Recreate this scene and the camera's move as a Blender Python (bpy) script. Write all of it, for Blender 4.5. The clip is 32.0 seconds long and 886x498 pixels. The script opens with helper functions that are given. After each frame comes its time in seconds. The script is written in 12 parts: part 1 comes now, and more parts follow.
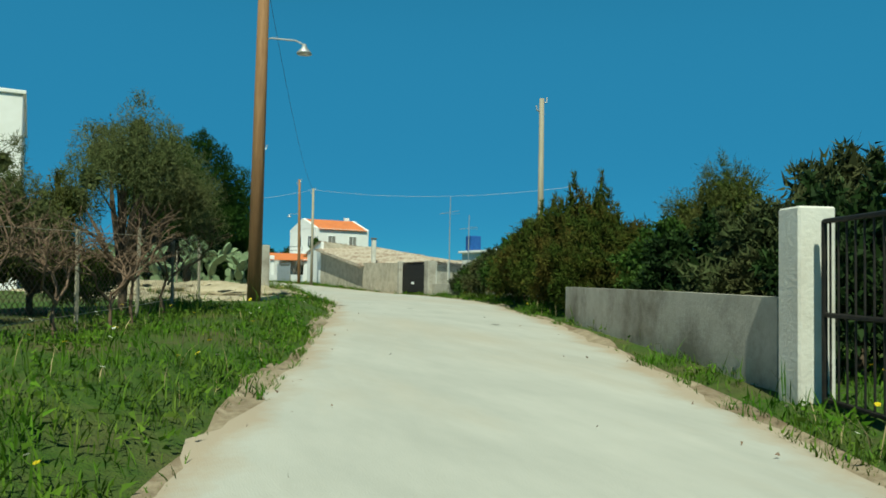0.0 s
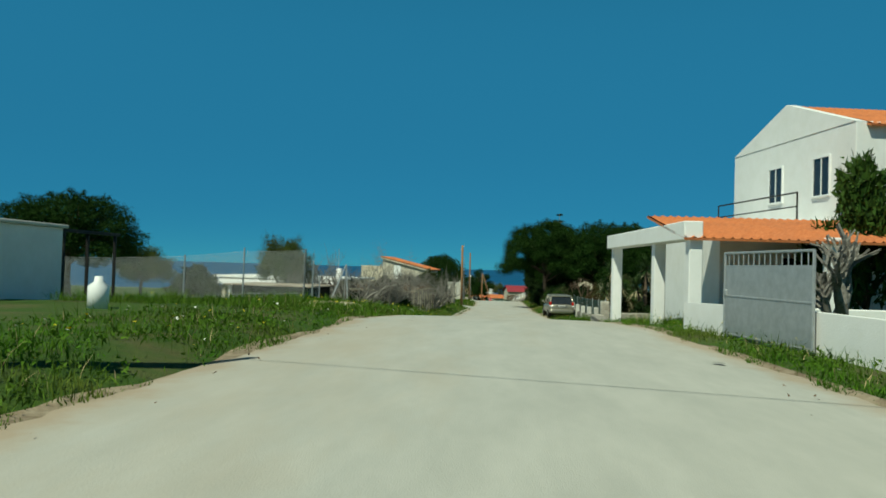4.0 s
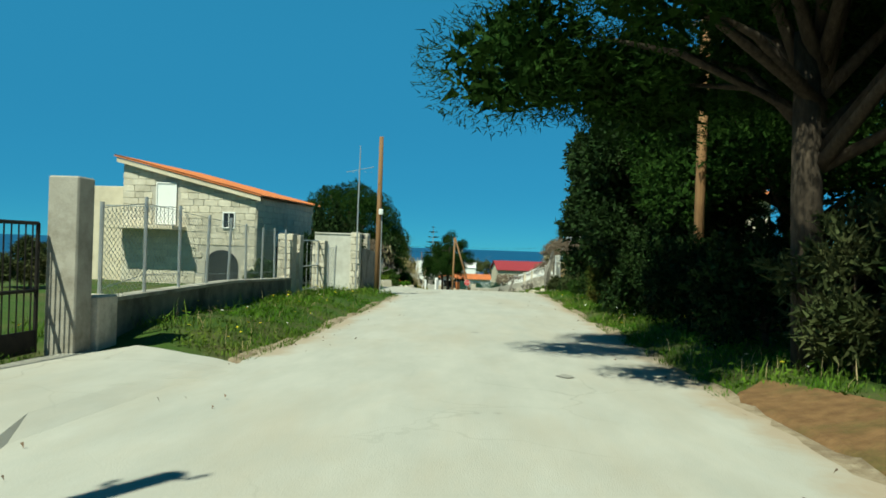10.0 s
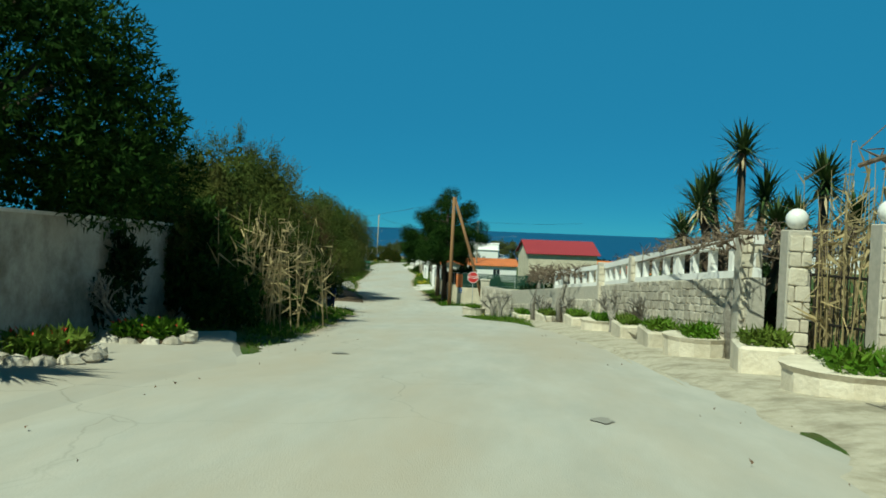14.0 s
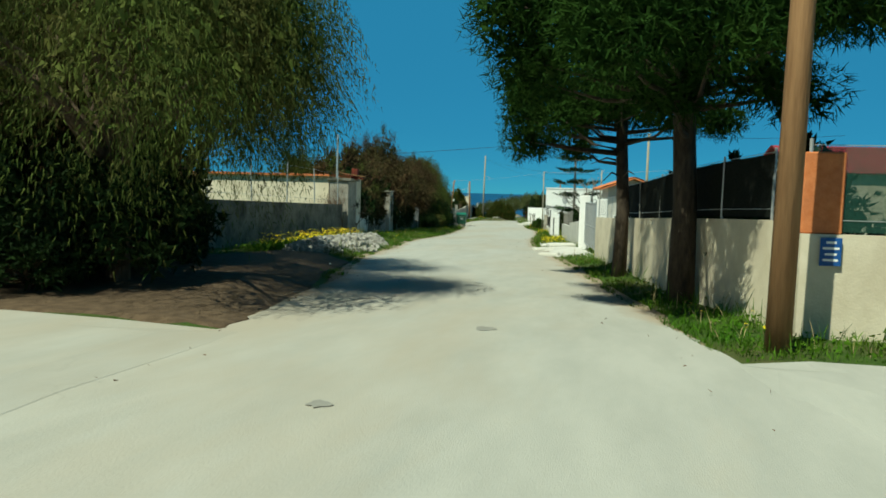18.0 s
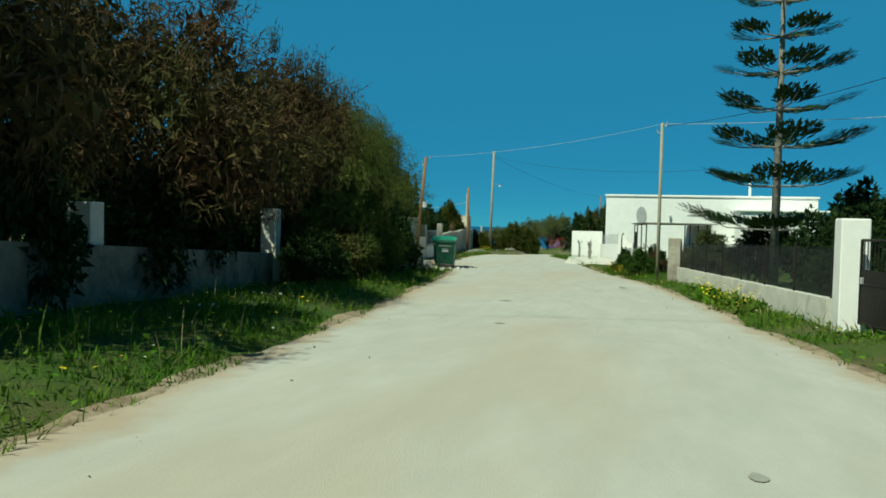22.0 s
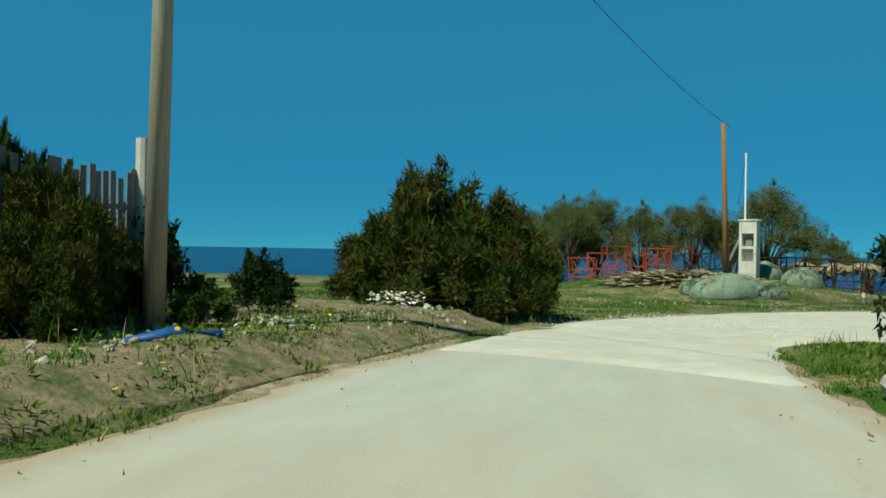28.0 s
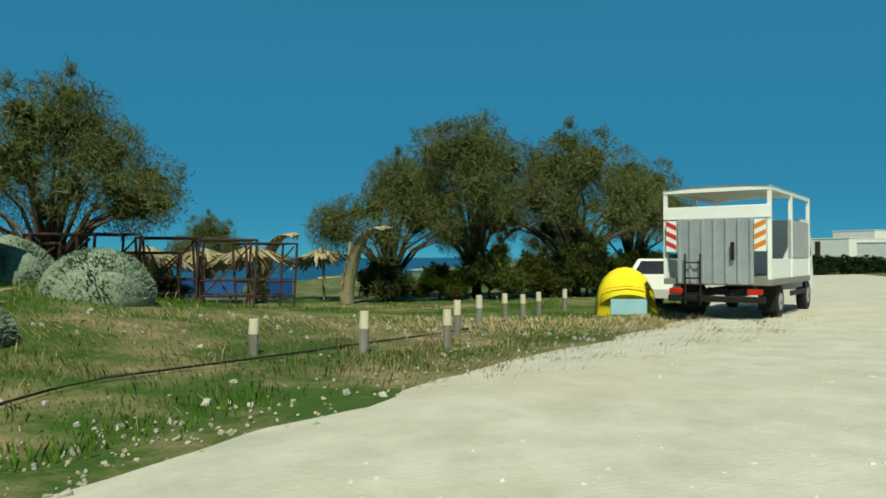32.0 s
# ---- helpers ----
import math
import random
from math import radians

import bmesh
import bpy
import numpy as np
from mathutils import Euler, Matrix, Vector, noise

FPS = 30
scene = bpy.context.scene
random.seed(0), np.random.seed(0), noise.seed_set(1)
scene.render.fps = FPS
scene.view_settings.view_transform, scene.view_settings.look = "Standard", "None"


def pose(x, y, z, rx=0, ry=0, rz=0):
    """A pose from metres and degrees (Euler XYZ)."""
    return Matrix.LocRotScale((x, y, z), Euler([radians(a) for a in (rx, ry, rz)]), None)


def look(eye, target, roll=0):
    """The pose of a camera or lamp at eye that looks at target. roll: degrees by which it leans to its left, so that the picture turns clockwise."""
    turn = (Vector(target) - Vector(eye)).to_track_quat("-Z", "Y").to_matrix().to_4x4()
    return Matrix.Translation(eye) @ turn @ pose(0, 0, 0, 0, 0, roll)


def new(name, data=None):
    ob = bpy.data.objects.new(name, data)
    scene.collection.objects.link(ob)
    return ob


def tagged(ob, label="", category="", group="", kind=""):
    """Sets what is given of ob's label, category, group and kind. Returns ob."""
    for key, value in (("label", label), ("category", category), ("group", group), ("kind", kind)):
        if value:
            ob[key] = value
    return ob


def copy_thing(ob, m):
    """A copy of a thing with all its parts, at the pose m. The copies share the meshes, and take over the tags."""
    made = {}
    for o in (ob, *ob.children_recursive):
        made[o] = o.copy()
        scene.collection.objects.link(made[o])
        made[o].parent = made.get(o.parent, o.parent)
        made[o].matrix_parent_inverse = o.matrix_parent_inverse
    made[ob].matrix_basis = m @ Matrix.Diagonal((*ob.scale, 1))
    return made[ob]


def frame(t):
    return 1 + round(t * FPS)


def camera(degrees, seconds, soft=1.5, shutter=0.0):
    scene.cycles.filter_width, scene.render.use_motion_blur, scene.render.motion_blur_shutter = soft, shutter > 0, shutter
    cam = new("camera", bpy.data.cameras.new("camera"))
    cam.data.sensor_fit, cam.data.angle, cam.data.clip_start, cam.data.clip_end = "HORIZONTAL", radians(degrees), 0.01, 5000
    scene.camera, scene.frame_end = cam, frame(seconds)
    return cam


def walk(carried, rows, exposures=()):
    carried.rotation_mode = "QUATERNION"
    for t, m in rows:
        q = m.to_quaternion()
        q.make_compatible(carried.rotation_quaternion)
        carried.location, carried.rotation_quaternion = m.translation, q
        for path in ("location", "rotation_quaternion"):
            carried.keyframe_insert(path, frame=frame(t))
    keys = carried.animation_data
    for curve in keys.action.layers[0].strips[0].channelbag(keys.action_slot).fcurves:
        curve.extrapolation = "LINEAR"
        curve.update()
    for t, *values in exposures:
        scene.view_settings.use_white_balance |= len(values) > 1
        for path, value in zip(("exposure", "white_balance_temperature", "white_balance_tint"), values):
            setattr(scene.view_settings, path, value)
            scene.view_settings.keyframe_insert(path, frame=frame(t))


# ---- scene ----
EXPOSURES = [(t, e + 0.05, 6600.0 if 11.5 < t < 15.5 else 7250.0 if t > 30.5 else 6750.0, -16.0 if 11.5 < t < 15.5 else -15.0 if 20.5 < t < 22.5 else -9.0 if t > 30.5 else -11.0) for t, e in [(0.0, 0.03), (3.0, 0.0), (3.5, -0.3), (5.0, -0.24), (6.0, -0.18), (8.0, -0.04), (10.0, 0.2), (12.0, 0.08), (13.0, -0.08), (15.0, -0.04), (17.0, 0.05), (18.0, 0.0), (18.5, 0.12), (19.0, 0.34), (20.0, 0.08), (21.0, -0.06), (22.0, -0.05), (24.0, -0.2), (27.0, -0.02), (30.0, -0.08), (31.0, -0.24), (32.0, -0.1)]]
# ---- the camera and its drive ----
cam = camera(61.42, 32.0, soft=1.7)
PATH = [
    (0.0, pose(0.000, 0.000, 1.300, 92.14, -0.93, -25.00)),
    (0.5, pose(3.085, 6.458, 1.514, 91.54, -2.17, -21.17)),
    (1.0, pose(5.895, 13.294, 1.736, 91.98, -2.21, -18.42)),
    (1.5, pose(8.148, 19.635, 1.828, 91.44, -1.68, -13.27)),
    (2.0, pose(9.543, 25.771, 1.810, 91.04, -2.75, -7.63)),
    (2.5, pose(10.335, 32.970, 1.710, 90.57, -3.02, -2.01)),
    (3.0, pose(10.404, 40.073, 1.647, 90.86, -2.95, 0.34)),
    (3.5, pose(10.815, 47.534, 1.745, 91.53, -2.29, 2.56)),
    (5.5, pose(10.519, 71.909, 2.009, 88.52, -1.02, 4.90)),
    (6.0, pose(10.514, 78.015, 1.664, 86.86, -0.62, 3.23)),
    (6.5, pose(10.592, 83.708, 1.139, 84.98, -0.32, 1.70)),
    (7.0, pose(11.105, 89.560, 0.502, 84.62, -0.83, 1.27)),
    (7.5, pose(11.864, 96.634, 0.040, 88.21, -2.46, 3.64)),
    (8.0, pose(11.177, 102.133, -0.208, 88.21, -1.80, 4.68)),
    (8.5, pose(11.373, 107.983, -0.422, 89.02, -1.80, 3.44)),
    (9.0, pose(11.568, 113.970, -0.574, 89.34, -1.73, 1.66)),
    (9.5, pose(11.942, 120.046, -0.652, 89.69, -0.66, 3.46)),
    (10.0, pose(11.887, 125.619, -0.739, 89.81, -1.91, 2.98)),
    (10.5, pose(11.989, 131.152, -0.905, 89.47, -2.66, 3.59)),
    (11.0, pose(12.036, 136.717, -1.079, 89.72, -2.43, 4.16)),
    (11.5, pose(12.159, 142.172, -1.220, 89.83, -2.19, 4.36)),
    (12.0, pose(12.275, 147.758, -1.332, 89.73, -1.74, 4.44)),
    (12.5, pose(12.215, 152.949, -1.386, 89.94, -1.25, 5.01)),
    (13.0, pose(12.235, 158.237, -1.441, 90.01, -1.34, 5.30)),
    (13.5, pose(12.331, 163.582, -1.598, 89.09, -1.09, 4.65)),
    (14.0, pose(12.466, 168.771, -1.855, 88.35, -2.14, 5.03)),
    (14.5, pose(12.817, 175.126, -2.236, 87.20, -1.87, 6.53)),
    (16.5, pose(8.924, 202.358, -4.643, 84.44, -3.15, 16.30)),
    (17.0, pose(7.664, 208.483, -5.339, 84.41, -1.71, 15.73)),
    (17.5, pose(6.673, 213.391, -5.811, 84.61, -1.69, 14.54)),
    (18.0, pose(6.358, 216.900, -6.103, 85.56, -1.56, 14.06)),
    (18.5, pose(6.183, 219.187, -6.250, 87.01, -0.84, 14.28)),
    (19.0, pose(5.035, 223.662, -6.395, 88.69, 0.07, 17.80)),
    (19.5, pose(3.461, 229.365, -6.622, 89.20, 0.40, 20.67)),
    (20.0, pose(1.800, 236.340, -6.861, 89.03, 1.31, 19.61)),
    (20.5, pose(0.084, 244.551, -7.018, 89.23, 0.24, 16.95)),
    (21.0, pose(-1.432, 253.011, -7.340, 89.03, -0.31, 14.67)),
    (21.5, pose(-2.926, 261.068, -7.736, 88.53, -1.36, 14.48)),
    (22.0, pose(-4.250, 269.116, -8.119, 88.14, -1.41, 14.30)),
    (22.5, pose(-5.565, 277.132, -8.416, 88.52, -1.62, 13.70)),
    (23.0, pose(-6.529, 284.822, -8.634, 89.90, -0.43, 12.57)),
    (23.5, pose(-7.267, 292.154, -8.731, 90.17, -0.73, 11.95)),
    (24.0, pose(-8.170, 298.719, -8.822, 90.34, -0.88, 11.72)),
    (24.5, pose(-8.826, 304.985, -8.931, 90.48, -0.87, 12.05)),
    (26.5, pose(-13.137, 328.895, -9.205, 90.34, -0.80, 15.81)),
    (27.0, pose(-14.188, 335.276, -9.319, 89.98, -0.35, 15.25)),
    (27.5, pose(-14.450, 341.852, -9.528, 90.07, -0.28, 14.55)),
    (28.0, pose(-14.531, 347.914, -9.922, 90.07, -0.97, 13.43)),
    (28.5, pose(-14.376, 353.571, -9.972, 90.16, 0.21, 11.78)),
    (29.0, pose(-13.602, 358.303, -10.027, 90.37, 1.39, 6.25)),
    (29.5, pose(-12.860, 361.902, -10.156, 90.05, 3.03, -0.93)),
    (30.0, pose(-12.388, 363.788, -10.280, 88.58, 3.97, -4.15)),
    (30.5, pose(-11.909, 365.564, -10.410, 88.19, 3.21, -7.05)),
    (31.0, pose(-10.824, 368.085, -10.539, 88.40, 5.31, -11.98)),
    (31.5, pose(-9.272, 371.125, -10.574, 90.49, 3.61, -18.14)),
    (32.0, pose(-6.904, 374.563, -10.691, 90.63, 0.14, -30.43)),
]
walk(cam, PATH, EXPOSURES)


# ---- world and sun ----
SUN_DIR = Vector((-0.50, -0.87, 0.0)).normalized()
SUN_EL = radians(54)
world = bpy.data.worlds.new("sky")
scene.world = world
world.use_nodes = True
wn = world.node_tree.nodes
sky = wn.new("ShaderNodeTexSky")
sky.sky_type = "NISHITA"
sky.sun_disc = False
sky.sun_elevation = SUN_EL
sky.sun_rotation = math.atan2(SUN_DIR.x, SUN_DIR.y)
sky.altitude = 4000.0
sky.air_density = 0.55
sky.dust_density = 0.0
sky.ozone_density = 6.0
wn["Background"].inputs[1].default_value = 0.118
# the deep teal of a clear spring sky
tint = wn.new("ShaderNodeMix")
tint.data_type, tint.blend_type = "RGBA", "MULTIPLY"
tint.inputs[0].default_value = 1.0
tint.inputs[7].default_value = (0.13, 0.39, 0.37, 1.0)
world.node_tree.links.new(sky.outputs[0], tint.inputs[6])
haze = wn.new("ShaderNodeMix")
haze.data_type, haze.blend_type = "RGBA", "ADD"
haze.inputs[0].default_value = 1.0
haze.inputs[7].default_value = (0.24, 1.62, 3.28, 1.0)
world.node_tree.links.new(tint.outputs[2], haze.inputs[6])
# a clear sky deepens from above the horizon to the zenith
height = wn.new("ShaderNodeTexGradient")
height.texture_mapping.mapping_x = "Z"
height.texture_mapping.mapping_z = "X"
deep = wn.new("ShaderNodeValToRGB")
deep.color_ramp.interpolation = "B_SPLINE"
deep.color_ramp.elements[0].position, deep.color_ramp.elements[0].color = 0.0, (0.66, 0.66, 0.66, 1.0)
deep.color_ramp.elements[1].position, deep.color_ramp.elements[1].color = 1.0, (0.14, 0.14, 0.14, 1.0)
for at, v in ((0.10, 0.74), (0.30, 0.92), (0.45, 0.7), (0.72, 0.24)):
    deep.color_ramp.elements.new(at).color = (v, v, v, 1.0)
world.node_tree.links.new(height.outputs["Fac"], deep.inputs["Fac"])
dome = wn.new("ShaderNodeMix")
dome.data_type, dome.blend_type = "RGBA", "MULTIPLY"
dome.inputs[0].default_value = 1.0
world.node_tree.links.new(haze.outputs[2], dome.inputs[6])
world.node_tree.links.new(deep.outputs["Color"], dome.inputs[7])
world.node_tree.links.new(dome.outputs[2], wn["Background"].inputs[0])
sun_data = bpy.data.lights.new("sun", "SUN")
sun_data.energy = 4.9
sun_data.angle = radians(0.53)
sun_data.color = (1.0, 0.97, 0.88)
sun = new("sun", sun_data)
sun.matrix_world = look(Vector((SUN_DIR.x * 50, SUN_DIR.y * 50, 60)), (0, 0, 60 - 50 * math.tan(SUN_EL)))

# ---- materials ----
def rgb(*v):
    return (v[0], v[1], v[2], 1.0) if len(v) == 3 else (v[0], v[0], v[0], 1.0)


def mat(name, c1, c2=None, scale=6.0, rough=0.8, bump=0.0, bscale=40.0, stain=None, sscale=0.6, samt=0.5, metal=0.0,
        island=0.0, obrand=0.0, spec=0.3, trans=0.0, detail=4.0, stretch=None, dust=None, cracks=None):
    """A surface of two tones at a fine scale, with stains of a third at a coarse one, and fine relief."""
    m = bpy.data.materials.new(name)
    m.use_nodes = True
    nt = m.node_tree
    n, l = nt.nodes, nt.links
    b = n["Principled BSDF"]
    b.inputs["Roughness"].default_value = rough
    b.inputs["Metallic"].default_value = metal
    b.inputs["Specular IOR Level"].default_value = spec
    geo = n.new("ShaderNodeNewGeometry")
    vec = geo.outputs["Position"]
    if stretch:
        mp = n.new("ShaderNodeMapping")
        mp.inputs["Scale"].default_value = stretch
        l.new(vec, mp.inputs["Vector"])
        vec = mp.outputs["Vector"]
    c2 = c2 or tuple(x * 0.8 for x in c1)
    noi = n.new("ShaderNodeTexNoise")
    noi.inputs["Scale"].default_value = scale
    noi.inputs["Detail"].default_value = detail
    noi.inputs["Roughness"].default_value = 0.65
    l.new(vec, noi.inputs["Vector"])
    ramp = n.new("ShaderNodeValToRGB")
    ramp.color_ramp.elements[0].position, ramp.color_ramp.elements[1].position = 0.33, 0.67
    ramp.color_ramp.elements[0].color, ramp.color_ramp.elements[1].color = rgb(*c1), rgb(*c2)
    l.new(noi.outputs["Fac"], ramp.inputs["Fac"])
    col = ramp.outputs["Color"]
    if stain:
        no2 = n.new("ShaderNodeTexNoise")
        no2.inputs["Scale"].default_value = sscale
        no2.inputs["Detail"].default_value = 6.0
        no2.inputs["Roughness"].default_value = 0.7
        l.new(vec, no2.inputs["Vector"])
        r2 = n.new("ShaderNodeValToRGB")
        r2.color_ramp.elements[0].position, r2.color_ramp.elements[1].position = 0.46, 0.66
        r2.color_ramp.elements[0].color, r2.color_ramp.elements[1].color = rgb(0.0), rgb(samt)
        l.new(no2.outputs["Fac"], r2.inputs["Fac"])
        mx = n.new("ShaderNodeMixRGB")
        l.new(r2.outputs["Color"], mx.inputs["Fac"])
        l.new(col, mx.inputs["Color1"])
        mx.inputs["Color2"].default_value = rgb(*stain)
        col = mx.outputs["Color"]
    if dust:
        # blown earth that lies along the edges, in ragged tongues
        ed = n.new("ShaderNodeAttribute")
        ed.attribute_name = "edge"
        nd = n.new("ShaderNodeTexNoise")
        nd.inputs["Scale"].default_value = 0.9
        nd.inputs["Detail"].default_value = 8.0
        nd.inputs["Roughness"].default_value = 0.68
        l.new(geo.outputs["Position"], nd.inputs["Vector"])
        ad = n.new("ShaderNodeMath")
        ad.operation = "MULTIPLY_ADD"
        l.new(ed.outputs["Fac"], ad.inputs[0])
        ad.inputs[1].default_value = 0.55
        l.new(nd.outputs["Fac"], ad.inputs[2])
        rd = n.new("ShaderNodeValToRGB")
        rd.color_ramp.elements[0].position, rd.color_ramp.elements[1].position = 0.72, 1.02
        rd.color_ramp.elements[0].color, rd.color_ramp.elements[1].color = rgb(0.0), rgb(0.7)
        l.new(ad.outputs[0], rd.inputs["Fac"])
        md = n.new("ShaderNodeMixRGB")
        l.new(rd.outputs["Color"], md.inputs["Fac"])
        l.new(col, md.inputs["Color1"])
        md.inputs["Color2"].default_value = rgb(*dust)
        col = md.outputs["Color"]
    if cracks:
        # a wandering net of fine cracks that comes and goes
        wob = n.new("ShaderNodeTexNoise")
        wob.inputs["Scale"].default_value = 0.8
        wob.inputs["Detail"].default_value = 5.0
        l.new(geo.outputs["Position"], wob.inputs["Vector"])
        mw = n.new("ShaderNodeMixRGB")
        mw.blend_type = "ADD"
        mw.inputs["Fac"].default_value = 1.0
        l.new(geo.outputs["Position"], mw.inputs["Color1"])
        l.new(wob.outputs["Color"], mw.inputs["Color2"])
        vo = n.new("ShaderNodeTexVoronoi")
        vo.feature = "DISTANCE_TO_EDGE"
        vo.inputs["Scale"].default_value = 0.42
        l.new(mw.outputs["Color"], vo.inputs["Vector"])
        rc = n.new("ShaderNodeValToRGB")
        rc.color_ramp.elements[0].position, rc.color_ramp.elements[1].position = 0.001, 0.006
        rc.color_ramp.elements[0].color, rc.color_ramp.elements[1].color = rgb(1.0), rgb(0.0)
        l.new(vo.outputs["Distance"], rc.inputs["Fac"])
        mk = n.new("ShaderNodeTexNoise")
        mk.inputs["Scale"].default_value = 0.16
        mk.inputs["Detail"].default_value = 3.0
        l.new(geo.outputs["Position"], mk.inputs["Vector"])
        rk = n.new("ShaderNodeValToRGB")
        rk.color_ramp.elements[0].position, rk.color_ramp.elements[1].position = 0.55, 0.68
        rk.color_ramp.elements[0].color, rk.color_ramp.elements[1].color = rgb(0.0), rgb(0.4)
        l.new(mk.outputs["Fac"], rk.inputs["Fac"])
        ml = n.new("ShaderNodeMath")
        ml.operation = "MULTIPLY"
        l.new(rc.outputs["Color"], ml.inputs[0])
        l.new(rk.outputs["Color"], ml.inputs[1])
        mc = n.new("ShaderNodeMixRGB")
        l.new(ml.outputs[0], mc.inputs["Fac"])
        l.new(col, mc.inputs["Color1"])
        mc.inputs["Color2"].default_value = rgb(*cracks)
        col = mc.outputs["Color"]
    if island or obrand:
        src = geo.outputs["Random Per Island"]
        if obrand:
            oi = n.new("ShaderNodeObjectInfo")
            src = oi.outputs["Random"]
        mr = n.new("ShaderNodeMapRange")
        amt = island or obrand
        mr.inputs["To Min"].default_value, mr.inputs["To Max"].default_value = 1 - amt, 1 + amt
        l.new(src, mr.inputs["Value"])
        hs = n.new("ShaderNodeHueSaturation")
        l.new(mr.outputs["Result"], hs.inputs["Value"])
        l.new(col, hs.inputs["Color"])
        col = hs.outputs["Color"]
    l.new(col, b.inputs["Base Color"])
    if bump:
        nb = n.new("ShaderNodeTexNoise")
        nb.inputs["Scale"].default_value = bscale
        nb.inputs["Detail"].default_value = 5.0
        l.new(vec, nb.inputs["Vector"])
        bp = n.new("ShaderNodeBump")
        bp.inputs["Strength"].default_value = bump
        bp.inputs["Distance"].default_value = 0.03
        l.new(nb.outputs["Fac"], bp.inputs["Height"])
        l.new(bp.outputs["Normal"], b.inputs["Normal"])
    if trans:
        tr = n.new("ShaderNodeBsdfTranslucent")
        l.new(col, tr.inputs["Color"])
        ms = n.new("ShaderNodeMixShader")
        ms.inputs["Fac"].default_value = trans
        l.new(b.outputs["BSDF"], ms.inputs[1])
        l.new(tr.outputs["BSDF"], ms.inputs[2])
        l.new(ms.outputs["Shader"], n["Material Output"].inputs["Surface"])
    return m


M_ROAD = mat("pale_asphalt", (0.395, 0.392, 0.352), (0.47, 0.462, 0.415), 1.7, 0.9, 0.16, 90.0, (0.42, 0.365, 0.285), 0.2, 0.75, stretch=(1.0, 0.3, 1.0), detail=10.0, dust=(0.37, 0.275, 0.185), cracks=(0.20, 0.185, 0.15))
M_SANDROAD = mat("gravel_track", (0.435, 0.415, 0.36), (0.57, 0.553, 0.495), 1.6, 0.95, 0.35, 22.0, (0.46, 0.38, 0.285), 0.25, 0.45, detail=14.0)
M_SHOULDER = mat("sandy_shoulder", (0.22, 0.165, 0.105), (0.38, 0.315, 0.225), 6.0, 0.95, 0.6, 25.0, (0.13, 0.085, 0.05), 1.3, 0.7, detail=9.0)
M_GROUND = mat("grassy_earth", (0.030, 0.074, 0.007), (0.062, 0.108, 0.014), 7.0, 0.95, 1.0, 34.0, (0.12, 0.09, 0.045), 0.55, 0.7, detail=9.0)
M_DUNE = mat("sandy_turf", (0.030, 0.076, 0.008), (0.062, 0.105, 0.018), 3.4, 0.95, 1.0, 24.0, (0.36, 0.27, 0.165), 0.45, 0.75, detail=11.0)
M_SAND = mat("pale_sand", (0.50, 0.43, 0.31), (0.40, 0.33, 0.22), 3.0, 0.95, 0.6, 9.0, (0.20, 0.17, 0.08), 0.9, 0.4)
M_TARSEAM = mat("tar_seam", (0.16, 0.155, 0.14), (0.24, 0.23, 0.205), 8.0, 0.9)
M_PLASTER = mat("old_beige_plaster", (0.44, 0.38, 0.29), (0.58, 0.52, 0.41), 2.5, 0.92, 0.35, 30.0, stain=(0.22, 0.19, 0.15), sscale=1.3, samt=0.5)
M_VINE = mat("old_vine_wood", (0.12, 0.085, 0.06), (0.22, 0.17, 0.125), 9.0, 0.95, 0.4, 30.0)
# pine bark copy kept near black to carry the crown's shade
M_SHADEDBARK = mat("shaded_pine_bark", (0.035, 0.026, 0.019), (0.08, 0.06, 0.043), 12.0, 0.95, 0.8, 24.0, stretch=(1.0, 1.0, 0.3))
M_SANDSOIL = mat("sandy_soil", (0.15, 0.115, 0.07), (0.30, 0.235, 0.15), 5.0, 0.95, 1.0, 14.0, stain=(0.05, 0.085, 0.02), sscale=1.6, samt=0.9, detail=12.0)
M_NEEDLES = mat("pine_needle_litter", (0.13, 0.07, 0.03), (0.22, 0.125, 0.055), 5.0, 0.95, 0.6, 24.0, stain=(0.06, 0.08, 0.02), sscale=1.0, samt=0.6)
# soil tone lowered to carry the black shade below the tamarisks
M_SOIL = mat("dry_soil", (0.075, 0.05, 0.03), (0.14, 0.095, 0.058), 5.0, 0.95, 0.6, 20.0)
M_KERB = mat("kerb_concrete", (0.40, 0.36, 0.28), (0.50, 0.46, 0.37), 5.0, 0.9, 0.4, 30.0, (0.15, 0.13, 0.08), 1.5, 0.6)
M_WHITE = mat("white_plaster", (0.81, 0.80, 0.77), (0.86, 0.85, 0.83), 2.0, 0.85, 0.15, 30.0, (0.66, 0.64, 0.58), 0.7, 0.22)
M_CREAM = mat("cream_plaster", (0.62, 0.54, 0.40), (0.70, 0.62, 0.48), 2.0, 0.88, 0.2, 30.0, (0.42, 0.35, 0.25), 0.7, 0.45)
M_CONC = mat("grey_render", (0.365, 0.338, 0.285), (0.46, 0.43, 0.37), 3.0, 0.92, 0.22, 22.0, (0.16, 0.14, 0.105), 0.7, 0.85, detail=9.0)
# dark render for mossy walls; on some walls it paints in tree shade
M_MOSSYSHADE = mat("mossy_and_shaded_render", (0.15, 0.14, 0.115), (0.26, 0.24, 0.20), 2.0, 0.94, 0.5, 20.0, (0.045, 0.045, 0.035), 0.9, 0.85, detail=9.0)
